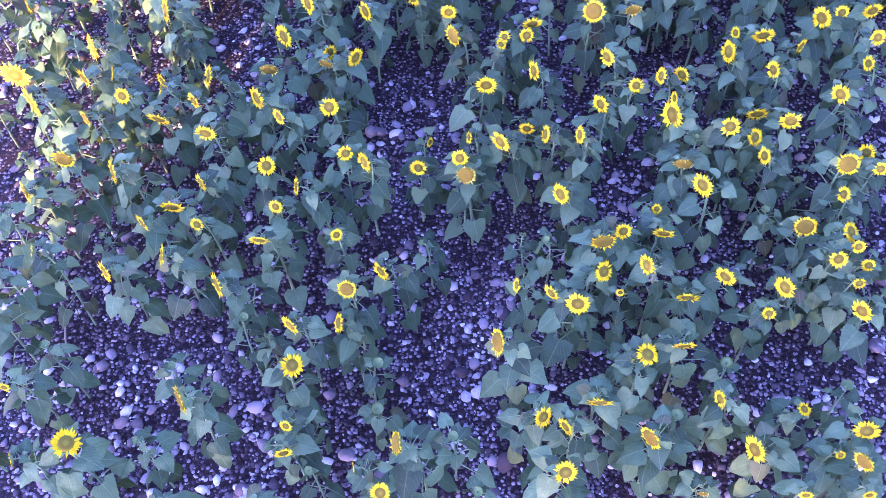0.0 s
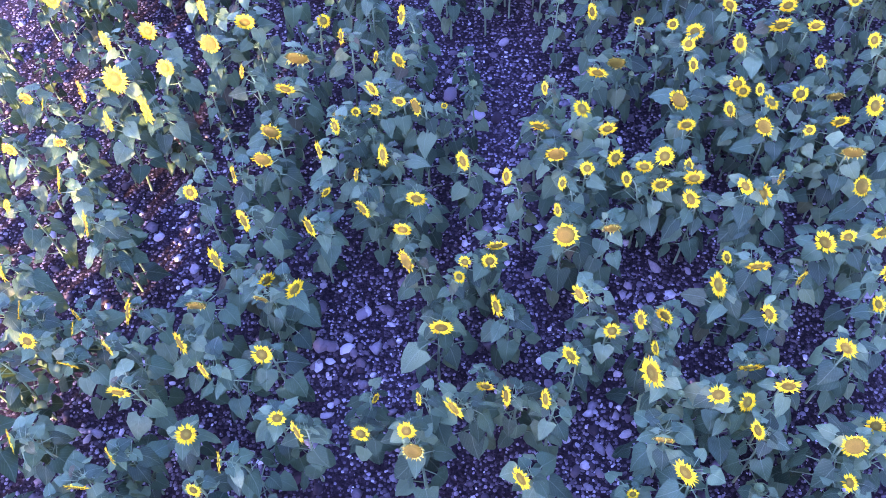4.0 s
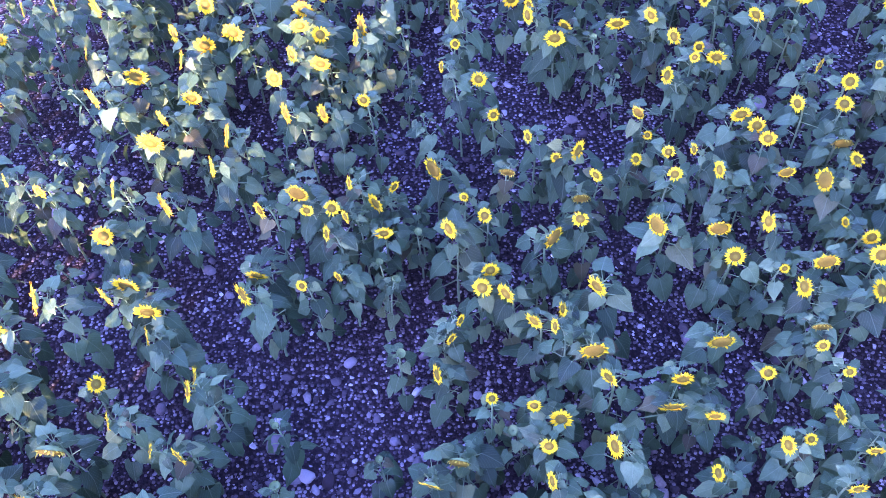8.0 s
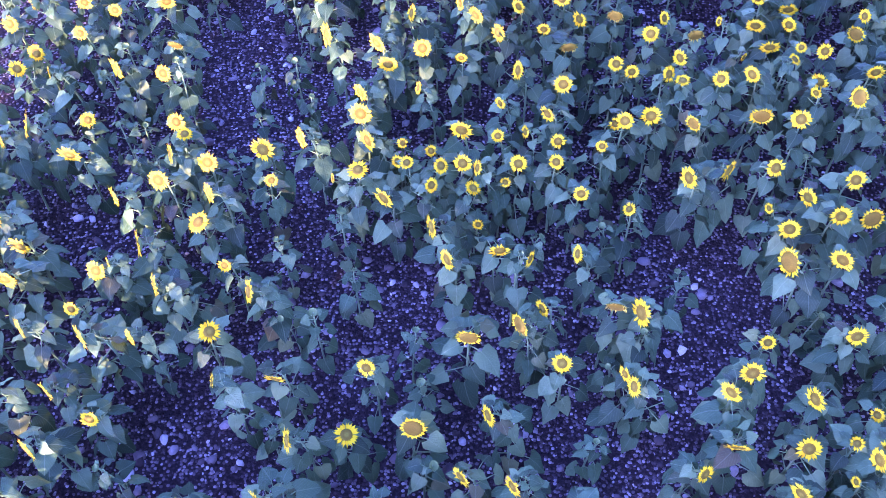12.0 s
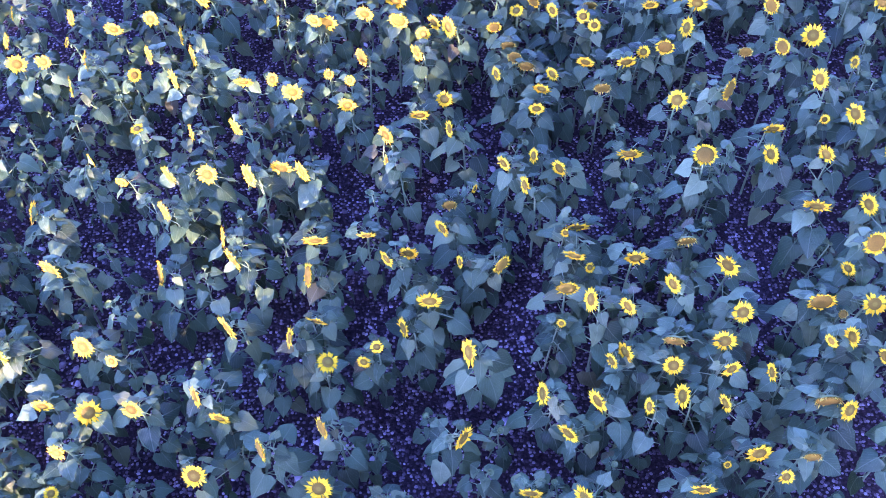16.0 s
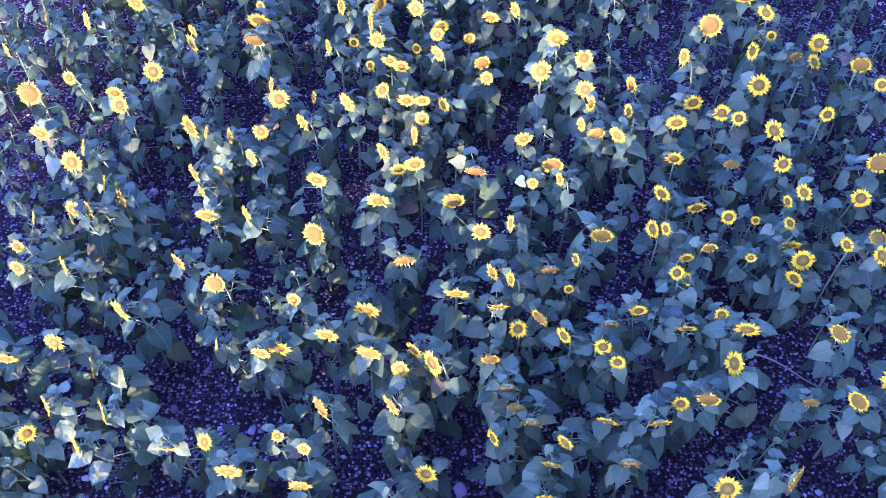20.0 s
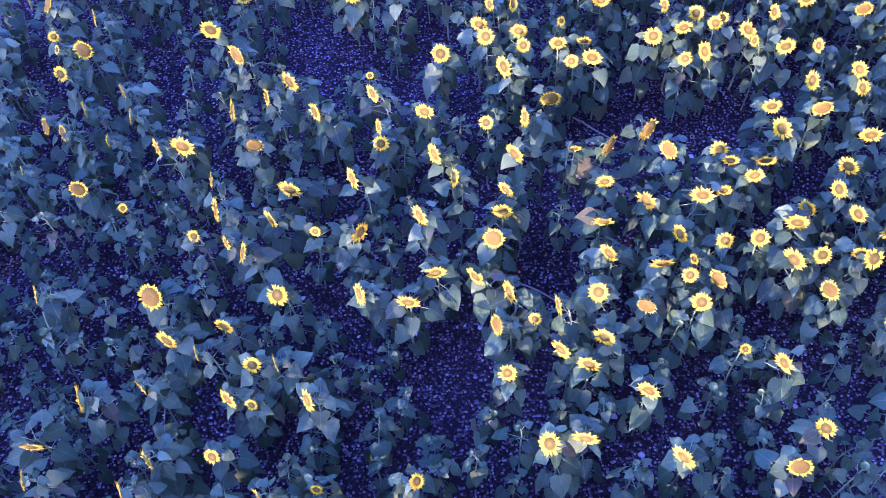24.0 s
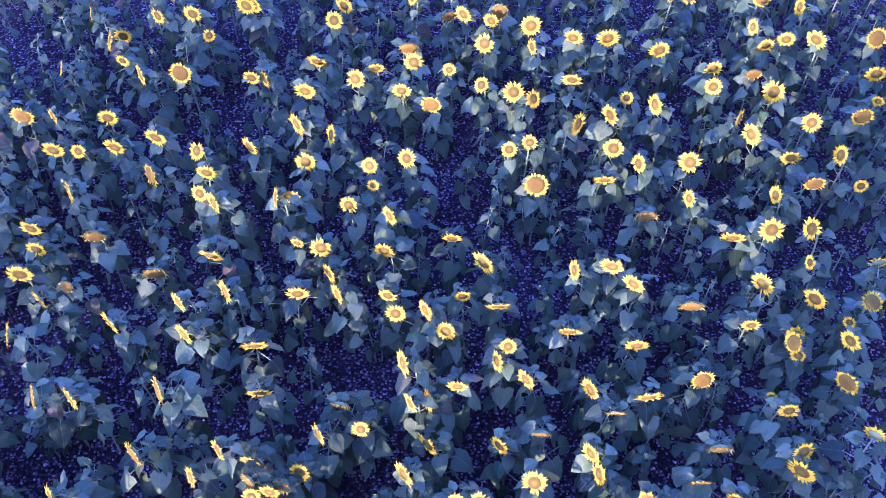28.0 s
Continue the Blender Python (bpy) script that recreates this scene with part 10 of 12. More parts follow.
crowd(7.61, 30.68, 0.68, 0.050, -106, 71, "bud")
crowd(14.90, 30.69, 0.85, 0.239, -128, 0, "ripe")
crowd(10.59, 30.72, 0.64, 0.050, 37, 65, "bud")
crowd(8.05, 30.73, 0.90, 0.169, -106, 26)
crowd(9.80, 30.74, 0.56, 0.050, -143, 70, "bud")
crowd(16.91, 30.74, 0.69, 0.053, 169, 61, "bud")
crowd(13.43, 30.77, 0.69, 0.045, 69, 69, "bud")
crowd(15.84, 30.77, 0.89, 0.172, -120, -4)
crowd(13.80, 30.78, 0.86, 0.204, -95, 2)
crowd(6.22, 30.79, 0.94, 0.060, -143, 75, "bud")
crowd(5.60, 30.79, 0.55, 0.046, -143, 83, "bud")
crowd(15.28, 30.81, 0.87, 0.198, -132, 9, "ripe")
crowd(11.58, 30.81, 0.55, 0.046, -56, 52, "bud")
crowd(9.03, 30.81, 0.65, 0.072, 148, 80, "bud")
crowd(8.32, 30.82, 0.61, 0.048, 96, 51, "bud")
crowd(16.58, 30.85, 0.80, 0.050, -102, 65, "bud")
crowd(11.94, 30.86, 0.65, 0.045, 66, 50, "bud")
crowd(8.61, 30.86, 0.64, 0.072, 1, 81, "bud")
crowd(17.24, 30.86, 0.62, 0.051, -153, 78, "bud")
crowd(14.04, 30.89, 0.90, 0.147, -113, 26)
crowd(14.19, 30.89, 0.87, 0.165, -102, 35)
crowd(7.60, 30.90, 0.71, 0.049, -140, 70, "bud")
crowd(6.77, 30.90, 0.83, 0.208, -168, 9)
crowd(16.03, 30.91, 0.71, 0.050, 65, 65, "bud")
crowd(10.25, 30.91, 0.81, 0.227, -98, 1)
crowd(10.78, 30.93, 0.86, 0.184, -104, 26)
crowd(16.31, 30.93, 0.89, 0.240, -136, -1)
crowd(15.65, 30.93, 0.82, 0.173, -95, -19)
crowd(9.54, 30.93, 0.83, 0.060, -145, 62, "bud")
crowd(6.34, 30.93, 0.63, 0.053, 136, 54, "bud")
crowd(16.84, 30.94, 0.77, 0.050, -161, 82, "bud")
crowd(4.91, 30.95, 0.55, 0.049, -170, 69, "bud")
crowd(8.82, 30.95, 0.63, 0.048, 59, 51, "bud")
crowd(6.96, 30.97, 0.83, 0.209, -178, 11)
crowd(10.62, 30.99, 0.81, 0.145, -107, 25)
crowd(14.56, 31.00, 0.85, 0.200, -109, 34)
crowd(6.62, 31.01, 0.72, 0.050, 59, 78, "bud")
crowd(9.87, 31.02, 0.64, 0.045, -86, 61, "bud")
crowd(8.98, 31.02, 0.85, 0.060, -106, 75, "bud")
crowd(11.02, 31.02, 0.90, 0.180, -166, -1)
crowd(15.00, 31.04, 0.82, 0.185, -168, 14)
crowd(11.21, 31.04, 0.68, 0.049, 138, 56, "bud")
crowd(6.06, 31.04, 0.57, 0.051, -106, 76, "bud")
crowd(8.28, 31.06, 0.82, 0.240, -148, 7, "ripe")
crowd(7.80, 31.07, 0.82, 0.209, -144, 9)
crowd(5.35, 31.07, 0.55, 0.045, -69, 78, "bud")
crowd(7.53, 31.07, 0.67, 0.050, -98, 70, "bud")
crowd(8.60, 31.09, 0.94, 0.060, -168, 75, "bud")
crowd(13.72, 31.11, 0.88, 0.211, -146, 6)
crowd(15.82, 31.13, 0.88, 0.207, -96, -17, "faded")
crowd(6.40, 31.13, 0.81, 0.114, -136, 35)
crowd(16.86, 31.13, 0.93, 0.188, 46, 5)
crowd(11.46, 31.14, 0.83, 0.209, -146, 14)
crowd(16.50, 31.15, 0.78, 0.050, 90, 85, "bud")
crowd(9.20, 31.16, 0.67, 0.045, 56, 72, "bud")
crowd(7.00, 31.16, 0.65, 0.050, 158, 51, "bud")
crowd(14.96, 31.17, 0.87, 0.178, -147, 8)
crowd(6.81, 31.18, 0.79, 0.190, -81, 18, "ripe")
crowd(15.79, 31.18, 0.77, 0.073, -120, 82, "bud")
crowd(7.38, 31.19, 0.51, 0.050, 52, 79, "bud")
crowd(13.04, 31.20, 0.82, 0.169, -112, 20)
crowd(10.20, 31.21, 0.88, 0.218, -161, 2)
crowd(5.68, 31.21, 0.69, 0.045, -78, 51, "bud")
crowd(10.78, 31.24, 0.86, 0.202, -93, -19, "faded")
crowd(16.34, 31.26, 0.62, 0.050, -36, 61, "bud")
crowd(8.00, 31.27, 0.83, 0.144, -101, 20)
crowd(14.37, 31.30, 0.80, 0.178, -139, 5)
crowd(5.26, 31.32, 0.55, 0.055, -92, 82, "bud")
crowd(15.08, 31.33, 0.68, 0.045, 37, 77, "bud")
crowd(16.65, 31.35, 0.75, 0.050, -17, 57, "bud")
crowd(11.03, 31.35, 0.63, 0.047, 85, 77, "bud")
crowd(6.57, 31.36, 0.64, 0.046, 71, 64, "bud")
crowd(17.22, 31.37, 0.87, 0.123, -169, 10)
crowd(14.67, 31.37, 0.79, 0.189, -99, -22, "faded")
crowd(9.73, 31.38, 0.70, 0.045, 117, 79, "bud")
crowd(16.90, 31.40, 0.77, 0.050, -155, 63, "bud")
crowd(6.74, 31.41, 0.81, 0.157, -165, 14)
crowd(6.38, 31.41, 0.83, 0.135, -179, 15)
crowd(11.94, 31.42, 0.81, 0.225, -141, 4, "ripe")
crowd(10.48, 31.42, 0.55, 0.051, 139, 64, "bud")
crowd(8.64, 31.43, 0.86, 0.190, -146, 10, "ripe")
crowd(15.17, 31.44, 0.88, 0.182, -92, -23)
crowd(11.60, 31.45, 0.67, 0.050, 25, 83, "bud")
crowd(7.85, 31.45, 0.62, 0.053, 69, 78, "bud")
crowd(6.02, 31.45, 0.65, 0.045, -105, 59, "bud")
crowd(10.19, 31.53, 0.63, 0.045, -167, 85, "bud")
crowd(8.35, 31.55, 0.82, 0.160, -184, -21, "faded")
crowd(16.84, 31.56, 0.88, 0.225, -147, 2, "ripe")
crowd(16.48, 31.57, 0.73, 0.050, -154, 64, "bud")
crowd(15.44, 31.57, 0.84, 0.240, -89, -17)
crowd(12.00, 31.58, 0.57, 0.051, 166, 71, "bud")
crowd(13.79, 31.59, 0.94, 0.170, -150, 3)
crowd(15.64, 31.62, 0.66, 0.053, 94, 82, "bud")
crowd(9.60, 31.62, 0.91, 0.240, -157, 11, "ripe")
crowd(8.02, 31.63, 0.82, 0.183, -109, 28)
crowd(5.43, 31.65, 0.71, 0.045, 171, 73, "bud")
crowd(7.78, 31.66, 0.88, 0.160, -139, -15, "faded")
crowd(15.06, 31.68, 0.80, 0.210, -149, 2)
crowd(15.86, 31.69, 0.81, 0.200, -93, 18, "ripe")
crowd(6.46, 31.69, 0.66, 0.045, -123, 72, "bud")
crowd(14.12, 31.70, 0.93, 0.172, -102, -4)
crowd(7.30, 31.71, 0.80, 0.060, -164, 75, "bud")
crowd(8.64, 31.71, 0.88, 0.060, -91, 75, "bud")
crowd(9.03, 31.73, 0.66, 0.056, 139, 84, "bud")
crowd(14.60, 31.73, 0.91, 0.190, -143, 3)
crowd(16.00, 31.74, 0.67, 0.050, 77, 63, "bud")
crowd(10.75, 31.74, 0.89, 0.191, -105, 5)
crowd(17.33, 31.74, 0.86, 0.144, -100, 40)
crowd(9.47, 31.75, 0.65, 0.051, 124, 80, "bud")
crowd(5.72, 31.75, 0.69, 0.046, -32, 78, "bud")
crowd(10.53, 31.76, 0.92, 0.172, -112, 29)
crowd(15.49, 31.77, 0.53, 0.045, 151, 55, "bud")
crowd(6.79, 31.78, 0.82, 0.160, -141, -23, "faded")
crowd(11.15, 31.80, 0.61, 0.050, -162, 70, "bud")
crowd(12.10, 31.80, 0.96, 0.240, -157, 10, "ripe")
crowd(8.09, 31.81, 0.62, 0.045, 117, 81, "bud")
crowd(16.18, 31.81, 0.67, 0.047, -41, 72, "bud")
crowd(9.84, 31.82, 0.67, 0.053, -57, 63, "bud")
crowd(11.48, 31.84, 0.86, 0.226, -140, 3)
crowd(16.94, 31.85, 0.95, 0.193, -148, 6)
crowd(11.24, 31.86, 0.88, 0.240, -163, 12, "ripe")
crowd(6.22, 31.86, 0.50, 0.048, -24, 55, "bud")
crowd(16.57, 31.91, 0.87, 0.191, -169, 22, "ripe")
crowd(15.02, 31.91, 0.59, 0.045, -139, 54, "bud")
crowd(13.22, 31.93, 0.61, 0.045, -5, 73, "bud")
crowd(14.43, 31.94, 0.82, 0.186, -164, 12)
crowd(9.34, 31.97, 0.87, 0.240, -99, -21, "faded")
crowd(10.88, 31.97, 0.59, 0.051, -10, 68, "bud")
crowd(9.63, 31.99, 0.70, 0.047, 103, 66, "bud")
crowd(8.98, 32.00, 0.85, 0.160, -86, -9, "faded")
crowd(15.45, 32.00, 0.82, 0.201, -97, -8)
crowd(14.51, 32.01, 0.90, 0.145, -107, 33)
crowd(5.81, 32.03, 0.53, 0.051, -29, 72, "bud")
crowd(17.63, 32.04, 0.65, 0.045, -138, 69, "bud")
crowd(15.77, 32.04, 0.51, 0.047, -177, 79, "bud")
crowd(6.92, 32.04, 0.86, 0.160, -82, -15, "faded")
crowd(16.28, 32.05, 0.92, 0.163, -100, -3)
crowd(11.88, 32.06, 0.66, 0.051, -71, 60, "bud")
crowd(12.40, 32.08, 0.54, 0.049, -53, 79, "bud")
crowd(7.26, 32.08, 0.80, 0.150, -81, 26)
crowd(7.75, 32.10, 0.93, 0.060, -161, 75, "bud")
crowd(14.97, 32.11, 0.89, 0.206, -99, -20)
crowd(7.57, 32.11, 0.52, 0.045, 113, 55, "bud")
crowd(16.06, 32.13, 0.57, 0.052, -110, 82, "bud")
crowd(11.41, 32.15, 0.61, 0.050, -89, 81, "bud")
crowd(17.20, 32.15, 0.97, 0.200, -76, 72, "ripe")
crowd(6.39, 32.16, 0.58, 0.045, 123, 79, "bud")
crowd(9.06, 32.16, 0.51, 0.050, 138, 77, "bud")
crowd(8.33, 32.16, 0.84, 0.145, -85, 26)
crowd(8.52, 32.22, 0.59, 0.051, -77, 79, "bud")
crowd(10.34, 32.22, 0.60, 0.047, -39, 51, "bud")
crowd(9.87, 32.23, 0.64, 0.045, 63, 57, "bud")
crowd(7.42, 32.24, 0.91, 0.111, -157, 8)
crowd(13.10, 32.24, 0.65, 0.055, 36, 67, "bud")
crowd(6.05, 32.25, 0.50, 0.045, -124, 52, "bud")
crowd(6.63, 32.26, 0.60, 0.046, 122, 69, "bud")
crowd(16.85, 32.28, 0.86, 0.217, -141, 4)
crowd(9.60, 32.29, 0.51, 0.052, -70, 59, "bud")
crowd(12.21, 32.30, 0.87, 0.202, -134, 3)
crowd(15.93, 32.31, 0.82, 0.240, -99, -18, "faded")
crowd(9.15, 32.32, 0.90, 0.151, -156, 3)
crowd(10.61, 32.33, 0.56, 0.047, -118, 76, "bud")
crowd(16.64, 32.33, 0.58, 0.047, 43, 52, "bud")
crowd(17.86, 32.34, 0.67, 0.045, 166, 81, "bud")
crowd(10.99, 32.35, 0.92, 0.220, -171, 15)
crowd(8.21, 32.35, 0.93, 0.147, -95, 0)
crowd(6.87, 32.37, 0.50, 0.054, 5, 82, "bud")
crowd(8.94, 32.38, 0.54, 0.046, -29, 56, "bud")
crowd(8.69, 32.38, 0.91, 0.160, -83, -24, "faded")
crowd(14.86, 32.40, 0.51, 0.045, -83, 83, "bud")
crowd(9.32, 32.40, 0.58, 0.055, -176, 74, "bud")
crowd(16.49, 32.43, 0.88, 0.224, -142, 4)
crowd(8.04, 32.43, 0.58, 0.052, -93, 77, "bud")
crowd(6.33, 32.44, 0.66, 0.045, 97, 70, "bud")
crowd(11.67, 32.44, 0.86, 0.240, -141, -2)
crowd(11.84, 32.45, 0.55, 0.047, -7, 77, "bud")
crowd(12.30, 32.46, 0.73, 0.048, 157, 84, "bud")
crowd(7.86, 32.47, 0.80, 0.160, -180, -16, "faded")
crowd(16.44, 32.50, 0.73, 0.050, -147, 70, "bud")
crowd(15.52, 32.50, 0.88, 0.207, -133, -1)
crowd(12.16, 32.55, 0.92, 0.188, -139, 4)
crowd(13.02, 32.56, 0.92, 0.201, -92, -5)
crowd(17.43, 32.56, 0.88, 0.190, 82, 10)
crowd(8.83, 32.57, 0.94, 0.060, -149, 75, "bud")
crowd(10.76, 32.58, 0.71, 0.045, 61, 51, "bud")
crowd(9.43, 32.59, 0.90, 0.192, -162, 4)
crowd(15.93, 32.59, 0.66, 0.045, -111, 58, "bud")
crowd(16.91, 32.60, 0.88, 0.139, -171, 13)
crowd(9.88, 32.61, 0.60, 0.045, -2, 59, "bud")
crowd(7.50, 32.63, 0.89, 0.128, -148, 31)
crowd(15.37, 32.63, 0.94, 0.216, -109, -2)
crowd(12.49, 32.63, 0.90, 0.222, -148, 8)
crowd(11.99, 32.64, 0.68, 0.055, 103, 78, "bud")
crowd(15.10, 32.66, 0.87, 0.190, -169, 14)
crowd(14.85, 32.67, 0.66, 0.045, 175, 61, "bud")
crowd(6.58, 32.67, 0.62, 0.048, 121, 77, "bud")
crowd(10.43, 32.69, 0.83, 0.196, -173, -1)
crowd(16.56, 32.69, 0.61, 0.055, 156, 63, "bud")
crowd(11.12, 32.70, 0.83, 0.199, -137, -5)
crowd(16.83, 32.71, 0.62, 0.050, 111, 70, "bud")
crowd(10.24, 32.72, 0.55, 0.052, -130, 80, "bud")
crowd(8.27, 32.74, 0.78, 0.190, -164, 21, "ripe")
crowd(9.08, 32.74, 0.67, 0.047, -35, 58, "bud")
crowd(13.70, 32.74, 0.64, 0.048, 119, 51, "bud")
crowd(7.22, 32.76, 0.88, 0.156, -159, 33)
crowd(6.20, 32.77, 0.61, 0.054, 26, 84, "bud")
crowd(17.67, 32.78, 0.91, 0.060, -162, 75, "bud")
crowd(6.85, 32.78, 0.58, 0.054, 85, 75, "bud")
crowd(11.31, 32.78, 0.87, 0.135, -103, 17, "faded")
crowd(12.79, 32.79, 0.69, 0.048, 24, 76, "bud")
crowd(12.36, 32.79, 0.66, 0.045, -179, 71, "bud")
crowd(9.61, 32.81, 0.68, 0.050, 149, 65, "bud")
crowd(15.65, 32.87, 0.54, 0.054, 76, 80, "bud")
crowd(11.48, 32.87, 0.56, 0.048, 43, 85, "bud")
crowd(17.35, 32.87, 0.63, 0.046, 172, 79, "bud")
crowd(16.67, 32.88, 0.95, 0.222, -100, 30)
crowd(8.57, 32.88, 0.83, 0.060, -151, 75, "bud")
crowd(7.89, 32.89, 0.87, 0.145, -99, 9)
crowd(10.08, 32.90, 0.78, 0.071, -82, 57, "bud")
crowd(11.93, 32.91, 0.80, 0.240, -89, -16, "faded")
crowd(17.03, 32.92, 0.88, 0.219, -170, 23)
crowd(7.64, 32.94, 0.86, 0.136, -102, 23)
crowd(16.42, 32.94, 0.80, 0.233, -104, -20)
crowd(10.93, 32.95, 0.83, 0.240, -93, -2)
crowd(18.08, 32.98, 0.71, 0.052, 107, 68, "bud")
crowd(15.04, 32.99, 0.52, 0.048, 145, 79, "bud")
crowd(12.36, 32.99, 0.88, 0.230, -107, -18)
crowd(13.19, 32.99, 0.90, 0.200, -100, 20)
crowd(6.54, 33.01, 0.67, 0.045, 176, 74, "bud")
crowd(7.34, 33.01, 0.59, 0.045, -36, 68, "bud")
crowd(11.72, 33.01, 0.64, 0.050, -172, 70, "bud")
crowd(16.67, 33.02, 0.68, 0.050, -120, 70, "bud")
crowd(12.67, 33.04, 0.63, 0.054, 158, 58, "bud")
crowd(8.87, 33.05, 0.68, 0.053, 101, 65, "bud")
crowd(14.62, 33.06, 0.67, 0.055, 94, 59, "bud")
crowd(6.86, 33.06, 0.51, 0.045, 145, 68, "bud")
crowd(15.47, 33.07, 0.53, 0.045, -17, 73, "bud")
crowd(8.65, 33.07, 0.94, 0.143, -152, 32)
crowd(9.06, 33.09, 0.87, 0.220, -177, 1)
crowd(10.10, 33.11, 0.58, 0.052, -135, 74, "bud")
crowd(10.55, 33.12, 0.79, 0.182, -124, -22, "faded")
crowd(9.32, 33.14, 0.57, 0.050, 99, 78, "bud")
crowd(11.03, 33.15, 0.87, 0.187, -102, 0)
crowd(8.22, 33.16, 0.92, 0.060, -108, 75, "bud")
crowd(15.97, 33.17, 0.73, 0.055, -127, 61, "bud")
crowd(15.77, 33.18, 0.83, 0.240, -98, -19, "faded")
crowd(9.50, 33.18, 0.91, 0.150, -178, 4)
crowd(13.29, 33.20, 0.70, 0.054, -53, 80, "bud")
crowd(7.55, 33.25, 0.69, 0.045, 99, 68, "bud")
crowd(10.87, 33.25, 0.66, 0.050, -113, 70, "bud")
crowd(16.83, 33.26, 0.91, 0.173, -166, 14)
crowd(13.53, 33.26, 0.53, 0.045, 105, 62, "bud")
crowd(12.00, 33.27, 0.61, 0.054, 2, 78, "bud")
crowd(11.43, 33.28, 0.83, 0.234, -93, -16, "faded")
crowd(7.93, 33.28, 0.82, 0.148, -159, 30)
crowd(16.13, 33.28, 0.90, 0.168, -164, 15)
crowd(10.16, 33.29, 0.85, 0.224, 37, 8)
crowd(17.99, 33.32, 0.63, 0.045, 33, 57, "bud")
crowd(8.30, 33.34, 0.68, 0.053, 153, 54, "bud")
crowd(17.17, 33.34, 0.93, 0.217, -95, -7, "ripe")
crowd(6.87, 33.36, 0.55, 0.052, 89, 54, "bud")
crowd(15.15, 33.36, 0.56, 0.054, 36, 64, "bud")
crowd(9.66, 33.36, 0.65, 0.066, -152, 69, "bud")
crowd(17.62, 33.39, 0.81, 0.143, -106, 19)
crowd(10.93, 33.40, 0.82, 0.212, -104, -4)
crowd(13.41, 33.40, 0.90, 0.171, -103, 22)
crowd(8.84, 33.40, 0.68, 0.050, 79, 68, "bud")
crowd(11.13, 33.42, 0.77, 0.050, 16, 84, "bud")
crowd(14.57, 33.43, 0.74, 0.050, 61, 70, "bud")
crowd(9.57, 33.44, 0.87, 0.184, -152, 11, "ripe")
crowd(16.37, 33.46, 0.57, 0.054, -1, 75, "bud")
crowd(14.92, 33.50, 0.91, 0.240, -103, 27, "ripe")
crowd(12.84, 33.50, 0.92, 0.200, -173, 16)
crowd(12.19, 33.51, 0.64, 0.050, -115, 70, "bud")
crowd(12.34, 33.53, 0.86, 0.213, -144, 6)
crowd(16.86, 33.55, 0.69, 0.045, -112, 80, "bud")
crowd(15.50, 33.56, 0.86, 0.216, -97, -24)
crowd(13.98, 33.57, 0.67, 0.045, 62, 53, "bud")
crowd(10.53, 33.58, 0.86, 0.228, -145, 14)
crowd(10.08, 33.58, 0.64, 0.046, -79, 61, "bud")
crowd(11.82, 33.59, 0.60, 0.049, 103, 77, "bud")
crowd(7.61, 33.59, 0.71, 0.050, 117, 72, "bud")
crowd(12.94, 33.59, 0.81, 0.204, -98, -1)
crowd(9.49, 33.60, 0.62, 0.045, -91, 82, "bud")
crowd(8.37, 33.61, 0.91, 0.113, -106, 9)
crowd(12.23, 33.61, 0.89, 0.168, -110, 25)
crowd(13.61, 33.62, 0.87, 0.119, -105, 20)
crowd(11.23, 33.63, 0.97, 0.239, -153, 5)
crowd(14.81, 33.64, 0.66, 0.053, 154, 62, "bud")
crowd(15.14, 33.65, 0.52, 0.045, 9, 66, "bud")
crowd(17.81, 33.65, 0.56, 0.051, 103, 50, "bud")
crowd(16.03, 33.66, 0.67, 0.049, -167, 81, "bud")
crowd(17.52, 33.67, 0.89, 0.206, -174, 18)
crowd(8.58, 33.67, 0.88, 0.142, -149, 35)
crowd(7.11, 33.67, 0.61, 0.045, 82, 66, "bud")
crowd(15.81, 33.70, 0.88, 0.192, -158, 13)
crowd(9.66, 33.72, 0.89, 0.135, -167, 1)
crowd(8.78, 33.73, 0.62, 0.051, 145, 67, "bud")
crowd(16.26, 33.73, 0.83, 0.225, -108, 23)
crowd(7.94, 33.74, 0.55, 0.047, 88, 81, "bud")
crowd(11.16, 33.74, 0.60, 0.050, -94, 70, "bud")
crowd(17.14, 33.75, 0.80, 0.204, -104, -8)
crowd(12.56, 33.76, 0.52, 0.046, 37, 55, "bud")
crowd(13.59, 33.80, 0.91, 0.167, -109, 30)
crowd(10.51, 33.80, 0.69, 0.045, 38, 53, "bud")
crowd(18.19, 33.80, 0.82, 0.163, -83, 37)
crowd(9.38, 33.83, 0.88, 0.060, -90, 75, "bud")
crowd(15.62, 33.85, 0.92, 0.202, -108, 26)
crowd(16.98, 33.86, 0.57, 0.045, 107, 77, "bud")
crowd(12.26, 33.87, 0.85, 0.210, -102, -6)
crowd(11.81, 33.88, 0.84, 0.240, -144, 9, "ripe")
crowd(7.46, 33.88, 0.67, 0.054, 127, 85, "bud")
crowd(17.31, 33.88, 0.55, 0.053, 114, 82, "bud")
crowd(13.07, 33.88, 0.91, 0.197, -100, 19)
crowd(13.90, 33.88, 0.89, 0.188, -125, 31)
crowd(8.97, 33.93, 0.83, 0.164, -156, 12)
crowd(14.76, 33.94, 0.87, 0.162, -103, 32)
crowd(16.83, 33.95, 0.90, 0.223, -151, 9)
crowd(11.05, 33.96, 0.73, 0.055, -148, 54, "bud")
crowd(8.13, 33.96, 0.69, 0.052, -36, 68, "bud")
crowd(15.16, 33.96, 0.62, 0.049, 125, 55, "bud")
crowd(10.45, 33.99, 0.86, 0.161, -162, 38)
